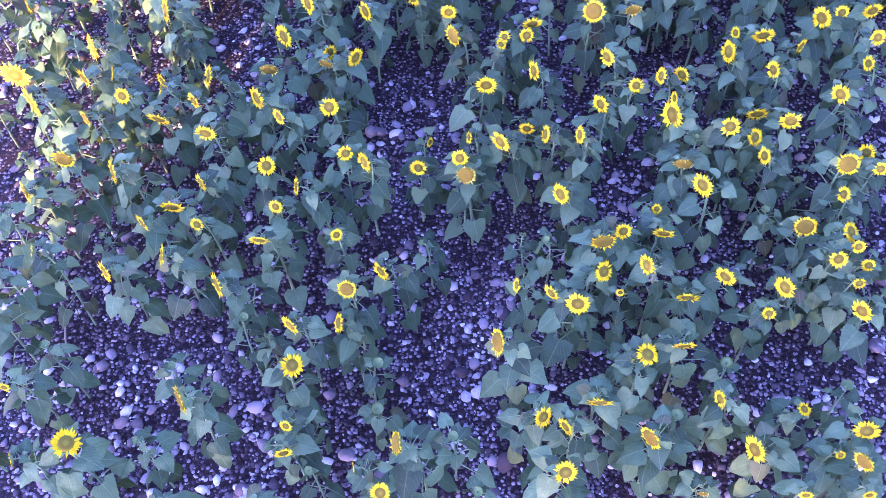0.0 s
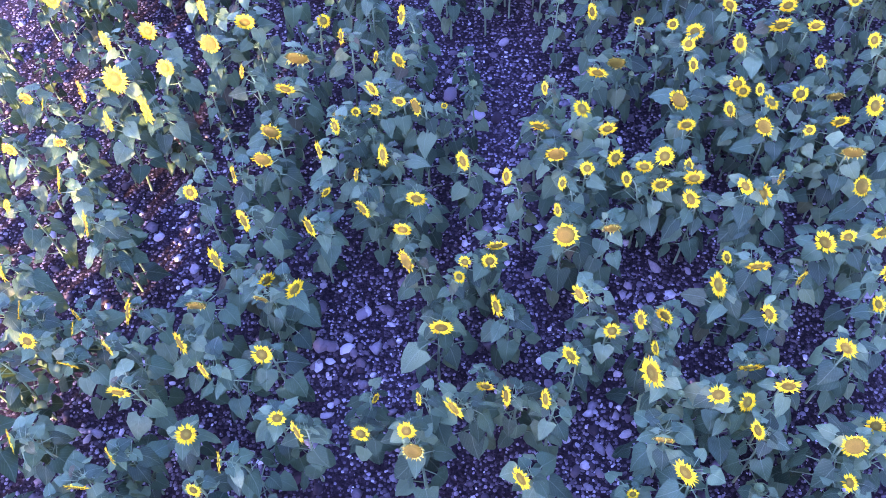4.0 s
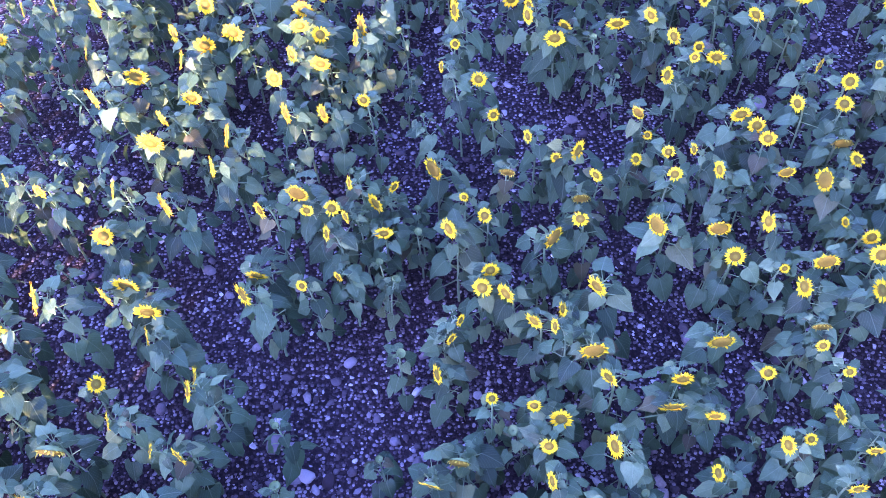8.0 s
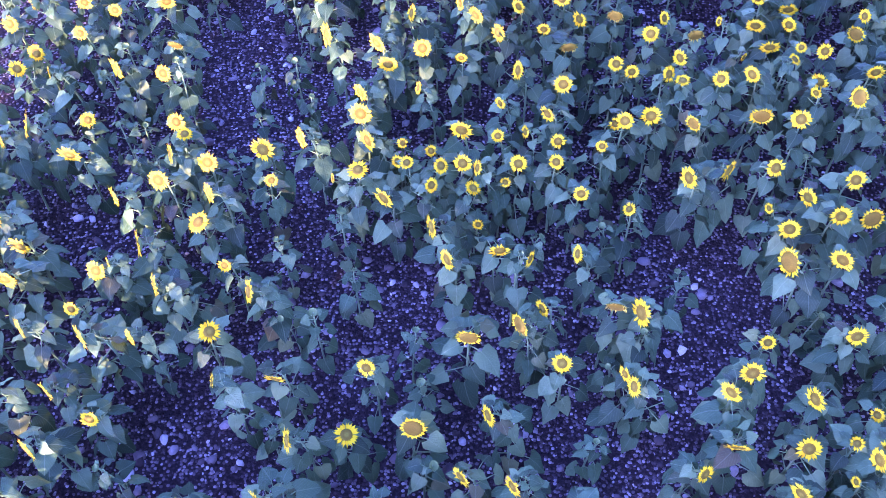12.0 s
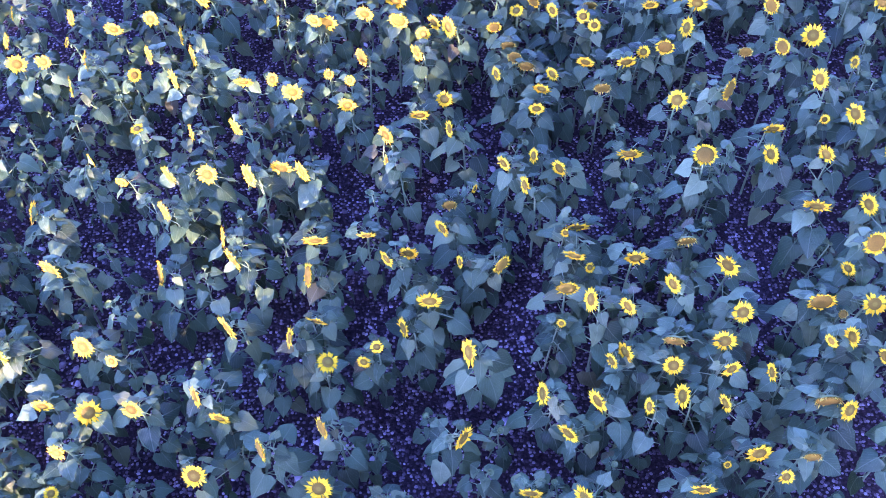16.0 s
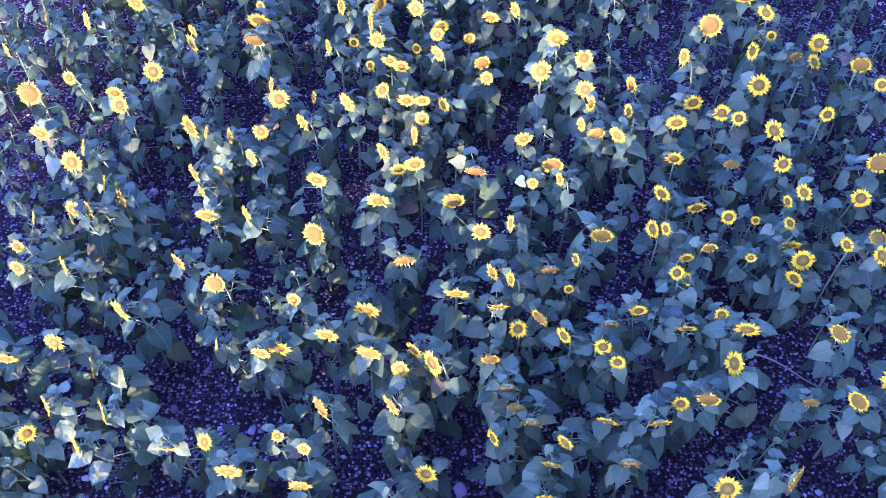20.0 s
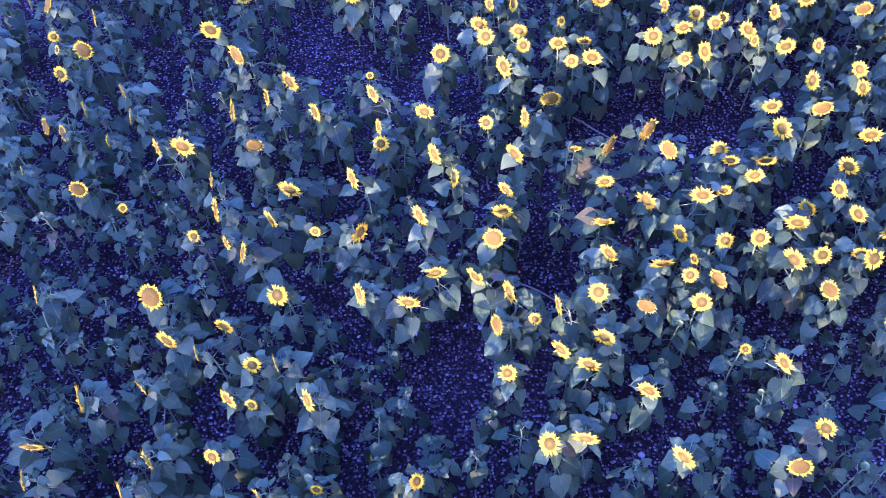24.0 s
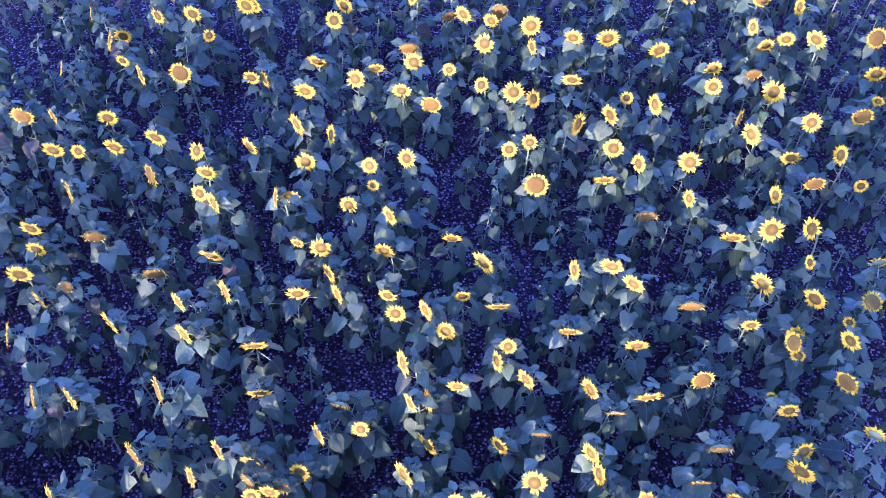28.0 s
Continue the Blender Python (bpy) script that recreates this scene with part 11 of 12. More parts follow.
crowd(10.72, 34.00, 0.64, 0.055, -180, 57, "bud")
crowd(18.43, 34.00, 0.69, 0.050, 84, 60, "bud")
crowd(14.94, 34.00, 0.88, 0.163, -106, 24)
crowd(8.46, 34.01, 0.58, 0.051, -163, 56, "bud")
crowd(13.43, 34.01, 0.62, 0.045, -116, 68, "bud")
crowd(17.38, 34.04, 0.91, 0.199, -104, 30)
crowd(9.90, 34.05, 0.79, 0.137, -87, 40)
crowd(16.22, 34.06, 0.50, 0.055, 44, 83, "bud")
crowd(18.10, 34.07, 0.67, 0.050, -166, 81, "bud")
crowd(15.35, 34.09, 0.98, 0.240, -43, 9)
crowd(12.17, 34.09, 0.88, 0.185, -131, 38)
crowd(11.95, 34.09, 0.52, 0.049, 158, 76, "bud")
crowd(7.34, 34.12, 0.52, 0.049, -43, 59, "bud")
crowd(16.77, 34.13, 0.91, 0.205, -39, 6)
crowd(7.79, 34.13, 0.66, 0.053, -38, 71, "bud")
crowd(14.45, 34.13, 0.53, 0.053, 73, 73, "bud")
crowd(17.88, 34.13, 0.86, 0.238, -97, 1, "ripe")
crowd(12.60, 34.14, 0.85, 0.223, -136, -5)
crowd(11.64, 34.14, 0.68, 0.051, -14, 82, "bud")
crowd(11.01, 34.14, 0.92, 0.222, -99, -5)
crowd(11.19, 34.17, 0.86, 0.151, -103, 26)
crowd(17.24, 34.21, 0.51, 0.045, 94, 52, "bud")
crowd(11.47, 34.23, 0.83, 0.221, -105, -6)
crowd(11.83, 34.23, 0.92, 0.227, -110, -7)
crowd(9.63, 34.23, 0.84, 0.190, -160, 2, "ripe")
crowd(8.66, 34.23, 0.92, 0.135, -154, 1)
crowd(15.87, 34.24, 0.64, 0.048, -76, 73, "bud")
crowd(13.28, 34.24, 0.84, 0.214, -165, 19)
crowd(13.74, 34.25, 0.69, 0.045, -93, 73, "bud")
crowd(8.96, 34.25, 0.90, 0.190, -162, 29, "ripe")
crowd(15.12, 34.27, 0.61, 0.050, -1, 79, "bud")
crowd(10.50, 34.27, 0.80, 0.060, -144, 75, "bud")
crowd(9.38, 34.27, 0.89, 0.190, -88, 19, "ripe")
crowd(8.39, 34.27, 0.78, 0.120, -84, 34)
crowd(18.08, 34.30, 0.87, 0.129, -127, 2)
crowd(16.08, 34.33, 0.93, 0.223, -161, 10)
crowd(18.34, 34.33, 0.93, 0.159, -86, 31)
crowd(15.70, 34.33, 0.83, 0.222, -149, 2)
crowd(12.99, 34.36, 0.87, 0.236, -145, 1)
crowd(10.96, 34.38, 0.68, 0.048, 25, 78, "bud")
crowd(14.63, 34.38, 0.67, 0.045, -67, 61, "bud")
crowd(17.52, 34.39, 0.69, 0.053, 74, 52, "bud")
crowd(8.06, 34.39, 0.60, 0.047, 74, 79, "bud")
crowd(16.61, 34.40, 0.65, 0.050, -107, 70, "bud")
crowd(15.44, 34.41, 0.51, 0.046, -179, 81, "bud")
crowd(8.71, 34.41, 0.52, 0.047, 139, 71, "bud")
crowd(10.16, 34.41, 0.80, 0.124, -91, 18)
crowd(12.05, 34.43, 0.59, 0.051, -144, 58, "bud")
crowd(9.28, 34.43, 0.74, 0.045, -120, 84, "bud")
crowd(16.34, 34.44, 0.54, 0.045, 155, 75, "bud")
crowd(17.78, 34.46, 0.59, 0.047, 77, 78, "bud")
crowd(18.63, 34.47, 0.53, 0.045, -35, 80, "bud")
crowd(17.19, 34.48, 0.87, 0.240, -104, 24)
crowd(11.40, 34.50, 0.91, 0.205, -94, 0)
crowd(18.15, 34.51, 0.63, 0.051, -128, 55, "bud")
crowd(15.88, 34.52, 0.84, 0.144, -108, 20)
crowd(14.15, 34.53, 0.86, 0.229, -106, 1, "ripe")
crowd(10.33, 34.53, 0.88, 0.120, -91, 5)
crowd(7.77, 34.53, 0.58, 0.049, -66, 68, "bud")
crowd(16.14, 34.54, 0.55, 0.050, -180, 70, "bud")
crowd(12.67, 34.54, 0.55, 0.047, 118, 62, "bud")
crowd(13.00, 34.56, 0.61, 0.045, -33, 67, "bud")
crowd(15.05, 34.56, 0.84, 0.192, -51, 37)
crowd(16.67, 34.58, 0.87, 0.191, -103, 20)
crowd(10.92, 34.59, 0.87, 0.179, -142, 3)
crowd(10.01, 34.60, 0.93, 0.160, -99, -9, "faded")
crowd(9.39, 34.60, 0.70, 0.052, 137, 64, "bud")
crowd(15.68, 34.60, 0.74, 0.047, -174, 63, "bud")
crowd(10.66, 34.61, 0.87, 0.240, -99, -2, "ripe")
crowd(12.37, 34.62, 0.52, 0.045, 30, 63, "bud")
crowd(8.74, 34.62, 0.88, 0.108, -143, 34)
crowd(15.27, 34.62, 0.54, 0.047, -109, 78, "bud")
crowd(9.18, 34.63, 0.86, 0.123, -162, 0)
crowd(8.35, 34.64, 0.64, 0.050, 20, 84, "bud")
crowd(14.89, 34.66, 0.84, 0.224, -100, 26)
crowd(11.72, 34.68, 0.68, 0.048, 43, 82, "bud")
crowd(13.90, 34.69, 0.89, 0.201, -98, -5)
crowd(10.34, 34.71, 0.69, 0.046, -107, 50, "bud")
crowd(9.54, 34.71, 0.90, 0.160, -173, 30)
crowd(14.27, 34.71, 0.54, 0.047, 126, 70, "bud")
crowd(17.07, 34.71, 0.88, 0.195, -97, -17, "faded")
crowd(18.24, 34.71, 0.81, 0.230, -104, -4)
crowd(13.06, 34.73, 0.90, 0.222, -104, -6)
crowd(15.42, 34.73, 0.89, 0.216, -106, -18)
crowd(12.86, 34.76, 0.53, 0.049, 110, 72, "bud")
crowd(18.57, 34.77, 0.90, 0.190, -83, 12, "ripe")
crowd(13.74, 34.78, 0.71, 0.051, -87, 72, "bud")
crowd(17.57, 34.78, 0.54, 0.055, 137, 83, "bud")
crowd(14.62, 34.79, 0.82, 0.174, -140, 45)
crowd(8.07, 34.82, 0.51, 0.049, 122, 55, "bud")
crowd(18.03, 34.82, 0.73, 0.050, -37, 62, "bud")
crowd(16.74, 34.84, 0.85, 0.195, -94, -2)
crowd(13.93, 34.88, 0.61, 0.048, 127, 51, "bud")
crowd(11.05, 34.88, 0.65, 0.045, -46, 54, "bud")
crowd(13.50, 34.90, 0.86, 0.205, -106, 24)
crowd(10.36, 34.91, 0.81, 0.115, -164, 6)
crowd(12.59, 34.92, 0.91, 0.186, -103, -6)
crowd(15.66, 34.92, 0.58, 0.045, 51, 75, "bud")
crowd(14.34, 34.92, 0.90, 0.144, -104, 18)
crowd(8.59, 34.94, 0.67, 0.045, 3, 50, "bud")
crowd(12.70, 34.95, 0.86, 0.197, -146, 1)
crowd(18.78, 34.98, 0.64, 0.045, 134, 53, "bud")
crowd(9.36, 34.99, 0.81, 0.134, -110, 10)
crowd(10.65, 34.99, 0.65, 0.049, -41, 62, "bud")
crowd(13.28, 35.01, 0.65, 0.045, 168, 52, "bud")
crowd(11.62, 35.02, 0.91, 0.234, -152, 3)
crowd(11.96, 35.03, 0.90, 0.240, -100, 17, "ripe")
crowd(13.69, 35.03, 0.86, 0.187, -91, -21)
crowd(14.03, 35.04, 0.90, 0.207, -103, 25)
crowd(15.33, 35.05, 0.51, 0.055, 143, 68, "bud")
crowd(9.91, 35.05, 0.63, 0.048, -73, 84, "bud")
crowd(9.09, 35.06, 0.68, 0.050, -37, 66, "bud")
crowd(17.15, 35.08, 0.72, 0.045, -105, 62, "bud")
crowd(10.14, 35.08, 0.86, 0.148, -172, 32)
crowd(17.77, 35.10, 0.91, 0.240, -137, -3)
crowd(13.86, 35.12, 0.55, 0.049, 140, 75, "bud")
crowd(16.95, 35.12, 0.67, 0.050, -102, 70, "bud")
crowd(17.32, 35.13, 0.84, 0.193, -92, -6)
crowd(9.76, 35.14, 0.86, 0.107, -181, 7)
crowd(16.32, 35.15, 0.82, 0.240, -91, -5)
crowd(18.40, 35.16, 0.84, 0.240, -102, 27, "ripe")
crowd(17.53, 35.19, 0.85, 0.207, -107, -4)
crowd(13.16, 35.20, 0.82, 0.233, -109, -20)
crowd(10.89, 35.20, 0.86, 0.177, -168, 20)
crowd(15.66, 35.23, 0.71, 0.045, -57, 83, "bud")
crowd(14.69, 35.23, 0.92, 0.212, -104, 30)
crowd(8.81, 35.24, 0.54, 0.045, 59, 59, "bud")
crowd(16.48, 35.24, 0.65, 0.045, -148, 69, "bud")
crowd(11.43, 35.24, 0.89, 0.152, -109, -5)
crowd(15.14, 35.25, 0.84, 0.182, -158, 6)
crowd(14.40, 35.25, 0.66, 0.049, -20, 64, "bud")
crowd(14.00, 35.26, 0.88, 0.233, -90, -20, "faded")
crowd(8.19, 35.27, 0.64, 0.054, 90, 75, "bud")
crowd(18.73, 35.27, 0.90, 0.169, -170, 7)
crowd(9.60, 35.27, 0.83, 0.060, -147, 75, "bud")
crowd(15.85, 35.28, 0.88, 0.240, -96, 0)
crowd(11.09, 35.29, 0.66, 0.051, -24, 64, "bud")
crowd(17.22, 35.29, 0.93, 0.182, -170, 14)
crowd(15.53, 35.32, 0.87, 0.217, -108, -5)
crowd(10.15, 35.34, 0.79, 0.150, -91, 35)
crowd(12.94, 35.35, 0.57, 0.052, 150, 74, "bud")
crowd(12.68, 35.36, 0.68, 0.053, 156, 67, "bud")
crowd(9.40, 35.36, 0.87, 0.160, -93, -13, "faded")
crowd(14.79, 35.41, 0.58, 0.045, -78, 56, "bud")
crowd(8.47, 35.41, 0.57, 0.045, -124, 54, "bud")
crowd(13.36, 35.41, 0.70, 0.054, -155, 57, "bud")
crowd(10.43, 35.42, 0.66, 0.045, -58, 57, "bud")
crowd(18.98, 35.43, 0.66, 0.045, 155, 68, "bud")
crowd(16.95, 35.45, 0.65, 0.046, 9, 52, "bud")
crowd(16.63, 35.45, 0.68, 0.050, -165, 70, "bud")
crowd(11.66, 35.45, 0.54, 0.045, 125, 77, "bud")
crowd(8.99, 35.53, 0.59, 0.048, 42, 71, "bud")
crowd(15.17, 35.55, 0.84, 0.231, -96, 26)
crowd(11.27, 35.55, 0.86, 0.224, -168, 22)
crowd(12.17, 35.56, 0.87, 0.143, -63, 28)
crowd(10.92, 35.57, 0.66, 0.050, 70, 82, "bud")
crowd(8.67, 35.60, 0.55, 0.045, 34, 81, "bud")
crowd(15.69, 35.60, 0.62, 0.051, 107, 65, "bud")
crowd(12.57, 35.62, 0.63, 0.047, -151, 76, "bud")
crowd(14.80, 35.62, 0.86, 0.182, -118, 6)
crowd(16.03, 35.63, 0.64, 0.055, 89, 60, "bud")
crowd(13.96, 35.63, 0.52, 0.045, 178, 81, "bud")
crowd(13.61, 35.64, 0.72, 0.054, -80, 56, "bud")
crowd(17.81, 35.65, 0.85, 0.197, -173, 12)
crowd(16.68, 35.65, 0.62, 0.045, -147, 75, "bud")
crowd(10.06, 35.65, 0.94, 0.140, -156, 12)
crowd(11.94, 35.65, 0.82, 0.050, 57, 79, "bud")
crowd(9.40, 35.67, 0.91, 0.060, -107, 75, "bud")
crowd(14.54, 35.67, 0.91, 0.213, -130, -2)
crowd(12.92, 35.68, 0.54, 0.046, 2, 65, "bud")
crowd(18.48, 35.69, 0.66, 0.050, -160, 84, "bud")
crowd(11.35, 35.71, 0.78, 0.194, -93, 0)
crowd(14.89, 35.72, 0.88, 0.215, -99, 8, "faded")
crowd(18.71, 35.73, 0.61, 0.045, -124, 61, "bud")
crowd(13.32, 35.73, 0.85, 0.203, -101, 25)
crowd(17.45, 35.74, 0.88, 0.190, -105, 2, "ripe")
crowd(19.20, 35.74, 0.70, 0.053, -144, 78, "bud")
crowd(18.90, 35.76, 0.93, 0.139, -153, 22)
crowd(10.58, 35.76, 0.80, 0.050, 31, 59, "bud")
crowd(11.52, 35.78, 0.63, 0.054, 173, 55, "bud")
crowd(14.41, 35.79, 0.79, 0.184, -81, -11, "faded")
crowd(16.53, 35.79, 0.93, 0.160, -150, -15, "faded")
crowd(15.52, 35.80, 0.52, 0.051, -164, 79, "bud")
crowd(9.80, 35.80, 0.85, 0.137, -90, 29)
crowd(12.01, 35.82, 0.92, 0.211, -106, 4)
crowd(11.68, 35.85, 0.89, 0.191, -127, 6)
crowd(9.14, 35.86, 0.68, 0.050, -28, 74, "bud")
crowd(16.78, 35.87, 0.83, 0.165, -96, 16)
crowd(12.25, 35.87, 0.53, 0.051, 135, 77, "bud")
crowd(13.42, 35.92, 0.87, 0.216, -120, -3)
crowd(17.28, 35.93, 0.71, 0.045, 162, 71, "bud")
crowd(18.04, 35.94, 0.79, 0.145, -178, 14)
crowd(17.57, 35.95, 0.66, 0.054, -150, 66, "bud")
crowd(11.05, 35.95, 0.86, 0.181, -174, 7)
crowd(16.02, 35.96, 0.94, 0.160, -178, -16, "faded")
crowd(18.98, 35.96, 0.90, 0.060, -161, 75, "bud")
crowd(18.71, 35.97, 0.82, 0.060, -159, 75, "bud")
crowd(12.57, 35.97, 0.87, 0.183, -129, 7)
crowd(12.49, 35.98, 0.87, 0.237, -112, 2)
crowd(18.32, 35.98, 0.88, 0.160, -158, -10, "faded")
crowd(9.77, 35.98, 0.66, 0.046, 25, 75, "bud")
crowd(14.82, 35.98, 0.88, 0.101, -162, 25)
crowd(16.60, 36.06, 0.81, 0.111, -161, 27)
crowd(14.08, 36.07, 0.81, 0.168, -156, 23)
crowd(8.89, 36.07, 0.64, 0.045, -136, 84, "bud")
crowd(14.43, 36.07, 0.92, 0.060, -177, 75, "bud")
crowd(16.97, 36.08, 0.69, 0.053, 149, 59, "bud")
crowd(10.72, 36.08, 0.74, 0.065, 108, 59, "bud")
crowd(13.08, 36.08, 0.69, 0.073, 76, 71, "bud")
crowd(13.73, 36.08, 0.70, 0.051, 178, 59, "bud")
crowd(14.94, 36.12, 0.59, 0.045, -162, 67, "bud")
crowd(11.81, 36.14, 0.90, 0.160, -160, 32)
crowd(17.64, 36.14, 0.80, 0.190, -91, 40, "ripe")
crowd(9.69, 36.14, 0.88, 0.104, -83, 23)
crowd(17.13, 36.15, 0.81, 0.107, -100, 39)
crowd(15.54, 36.15, 0.93, 0.102, -144, 20)
crowd(16.81, 36.16, 0.82, 0.129, -154, 23)
crowd(15.29, 36.16, 0.72, 0.050, -81, 63, "bud")
crowd(15.78, 36.20, 0.78, 0.111, -94, 36)
crowd(16.22, 36.20, 0.70, 0.045, 25, 83, "bud")
crowd(13.28, 36.21, 0.54, 0.053, 28, 81, "bud")
crowd(12.57, 36.22, 0.51, 0.045, -44, 82, "bud")
crowd(9.34, 36.22, 0.65, 0.046, 4, 84, "bud")
crowd(11.54, 36.22, 0.91, 0.127, -104, 18)
crowd(15.10, 36.23, 0.93, 0.060, -157, 75, "bud")
crowd(11.19, 36.23, 0.51, 0.049, 15, 71, "bud")
crowd(18.40, 36.25, 0.71, 0.045, 99, 71, "bud")
crowd(17.93, 36.26, 0.63, 0.049, -33, 67, "bud")
crowd(13.00, 36.27, 0.56, 0.045, 137, 74, "bud")
crowd(19.39, 36.31, 0.60, 0.055, -24, 64, "bud")
crowd(14.83, 36.32, 0.92, 0.115, -86, 8)
crowd(14.14, 36.33, 0.85, 0.142, -100, 37)
crowd(10.69, 36.33, 0.64, 0.045, 107, 70, "bud")
crowd(18.75, 36.34, 0.59, 0.051, -13, 58, "bud")
crowd(13.39, 36.38, 0.90, 0.125, -102, 22)
crowd(9.64, 36.41, 0.69, 0.053, 85, 74, "bud")
crowd(17.38, 36.41, 0.55, 0.045, 121, 53, "bud")
crowd(12.42, 36.42, 0.70, 0.049, 48, 82, "bud")
crowd(10.40, 36.43, 0.89, 0.113, -140, 14)
crowd(16.02, 36.44, 0.54, 0.045, -20, 74, "bud")
crowd(12.86, 36.45, 0.92, 0.133, -156, 17)
crowd(12.61, 36.46, 0.80, 0.060, -84, 75, "bud")
crowd(13.87, 36.46, 0.53, 0.045, 82, 63, "bud")
crowd(19.16, 36.47, 0.57, 0.051, 54, 73, "bud")
crowd(12.25, 36.47, 0.86, 0.136, -96, 30)
crowd(10.96, 36.48, 0.72, 0.045, 83, 63, "bud")
crowd(10.63, 36.57, 0.84, 0.150, -153, 36)
crowd(11.52, 36.59, 0.68, 0.047, 95, 68, "bud")
crowd(16.77, 36.59, 0.62, 0.053, 75, 82, "bud")
crowd(11.23, 36.60, 0.50, 0.048, -2, 76, "bud")
crowd(17.15, 36.60, 0.65, 0.045, 166, 81, "bud")
crowd(9.03, 36.60, 0.52, 0.053, -179, 53, "bud")
crowd(16.41, 36.62, 0.63, 0.051, -98, 57, "bud")
crowd(9.45, 36.63, 0.60, 0.048, -27, 65, "bud")
crowd(18.18, 36.65, 0.51, 0.055, 26, 72, "bud")
crowd(15.59, 36.65, 0.66, 0.045, 114, 80, "bud")
crowd(14.46, 36.67, 0.69, 0.045, -32, 52, "bud")
crowd(17.64, 36.67, 0.55, 0.045, 18, 68, "bud")
crowd(15.13, 36.69, 0.66, 0.045, -39, 75, "bud")
crowd(13.05, 36.71, 0.70, 0.050, 2, 66, "bud")
crowd(16.09, 36.72, 0.58, 0.046, 41, 80, "bud")
crowd(18.92, 36.75, 0.54, 0.045, 109, 82, "bud")
crowd(11.75, 36.77, 0.65, 0.052, -105, 52, "bud")
crowd(13.73, 36.79, 0.56, 0.045, -179, 82, "bud")
crowd(14.74, 36.80, 0.61, 0.045, -45, 73, "bud")
crowd(19.54, 36.81, 0.63, 0.047, 32, 56, "bud")
crowd(12.07, 36.82, 0.72, 0.049, -129, 70, "bud")
crowd(19.23, 36.82, 0.57, 0.045, 90, 81, "bud")
crowd(17.91, 36.83, 0.63, 0.051, 179, 61, "bud")
crowd(10.45, 36.83, 0.64, 0.053, -111, 77, "bud")
crowd(17.39, 36.85, 0.69, 0.048, -57, 82, "bud")
crowd(18.66, 36.85, 0.56, 0.045, 42, 75, "bud")
crowd(13.41, 36.86, 0.64, 0.049, 123, 66, "bud")
crowd(18.36, 36.86, 0.64, 0.047, -137, 59, "bud")
crowd(14.07, 36.87, 0.66, 0.045, 77, 53, "bud")
crowd(10.17, 36.87, 0.69, 0.045, 139, 64, "bud")
crowd(12.48, 36.88, 0.58, 0.045, -94, 62, "bud")
crowd(16.44, 36.88, 0.62, 0.049, -37, 71, "bud")
crowd(9.84, 36.89, 0.60, 0.045, 170, 52, "bud")
crowd(11.33, 36.93, 0.68, 0.045, -85, 50, "bud")
crowd(12.79, 36.94, 0.61, 0.054, -39, 78, "bud")
crowd(17.06, 36.96, 0.69, 0.051, 107, 78, "bud")
crowd(15.25, 36.97, 0.51, 0.049, -16, 78, "bud")
crowd(15.78, 36.97, 0.64, 0.049, -47, 50, "bud")
crowd(10.85, 36.98, 0.63, 0.046, 165, 76, "bud")
crowd(13.14, 37.00, 0.67, 0.046, -169, 51, "bud")
crowd(14.94, 37.00, 0.60, 0.054, -146, 79, "bud")
crowd(9.25, 37.01, 0.60, 0.054, 39, 75, "bud")
crowd(11.83, 37.04, 0.59, 0.045, 129, 69, "bud")
crowd(14.39, 37.07, 0.71, 0.045, 112, 75, "bud")
crowd(11.08, 37.15, 0.69, 0.047, 98, 57, "bud")
crowd(13.54, 37.17, 0.62, 0.049, 65, 85, "bud")
crowd(12.09, 37.24, 0.54, 0.049, 14, 51, "bud")
crowd(10.18, 37.25, 0.65, 0.055, 149, 63, "bud")
crowd(9.85, 37.25, 0.54, 0.046, -93, 68, "bud")
crowd(11.65, 37.28, 0.55, 0.045, 3, 54, "bud")
crowd(10.62, 37.28, 0.57, 0.054, 109, 62, "bud")
crowd(9.47, 37.34, 0.54, 0.049, 0, 60, "bud")

crowd(5.77, 14.95, 0.57, 0.051, 74, 83, "bud")
crowd(3.05, 2.77, 0.67, 0.055, 116, 61, "bud")
crowd(3.65, 18.35, 0.53, 0.050, 51, 58, "bud")
crowd(4.23, 24.66, 0.61, 0.047, 119, 69, "bud")
crowd(5.40, 23.98, 0.55, 0.045, 78, 79, "bud")
crowd(11.87, 23.91, 0.52, 0.055, -160, 73, "bud")
crowd(11.08, 32.05, 0.64, 0.048, 154, 78, "bud")
crowd(9.28, 27.71, 0.64, 0.042, -71, 71, "bud")
crowd(-2.76, 2.18, 0.65, 0.051, -17, 73, "bud")
crowd(10.18, 33.90, 0.61, 0.053, -10, 73, "bud")
crowd(11.60, 33.83, 0.65, 0.042, -48, 73, "bud")
crowd(3.52, 4.52, 0.69, 0.054, 80, 65, "bud")
crowd(-1.46, 11.28, 0.60, 0.047, 140, 83, "bud")
crowd(2.38, 13.68, 0.57, 0.048, -180, 65, "bud")
crowd(-2.95, 3.09, 0.63, 0.053, 145, 58, "bud")
crowd(9.13, 33.68, 0.64, 0.055, -127, 63, "bud")
crowd(10.70, 24.32, 0.64, 0.046, 102, 80, "bud")
crowd(18.16, 36.35, 0.71, 0.045, 175, 69, "bud")
crowd(8.36, 28.09, 0.66, 0.050, -158, 68, "bud")
crowd(6.72, 15.60, 0.52, 0.049, -174, 63, "bud")
crowd(-2.56, 1.65, 0.66, 0.045, -115, 55, "bud")
crowd(12.74, 36.71, 0.61, 0.046, 69, 65, "bud")
crowd(19.44, 35.99, 0.71, 0.050, 96, 84, "bud")
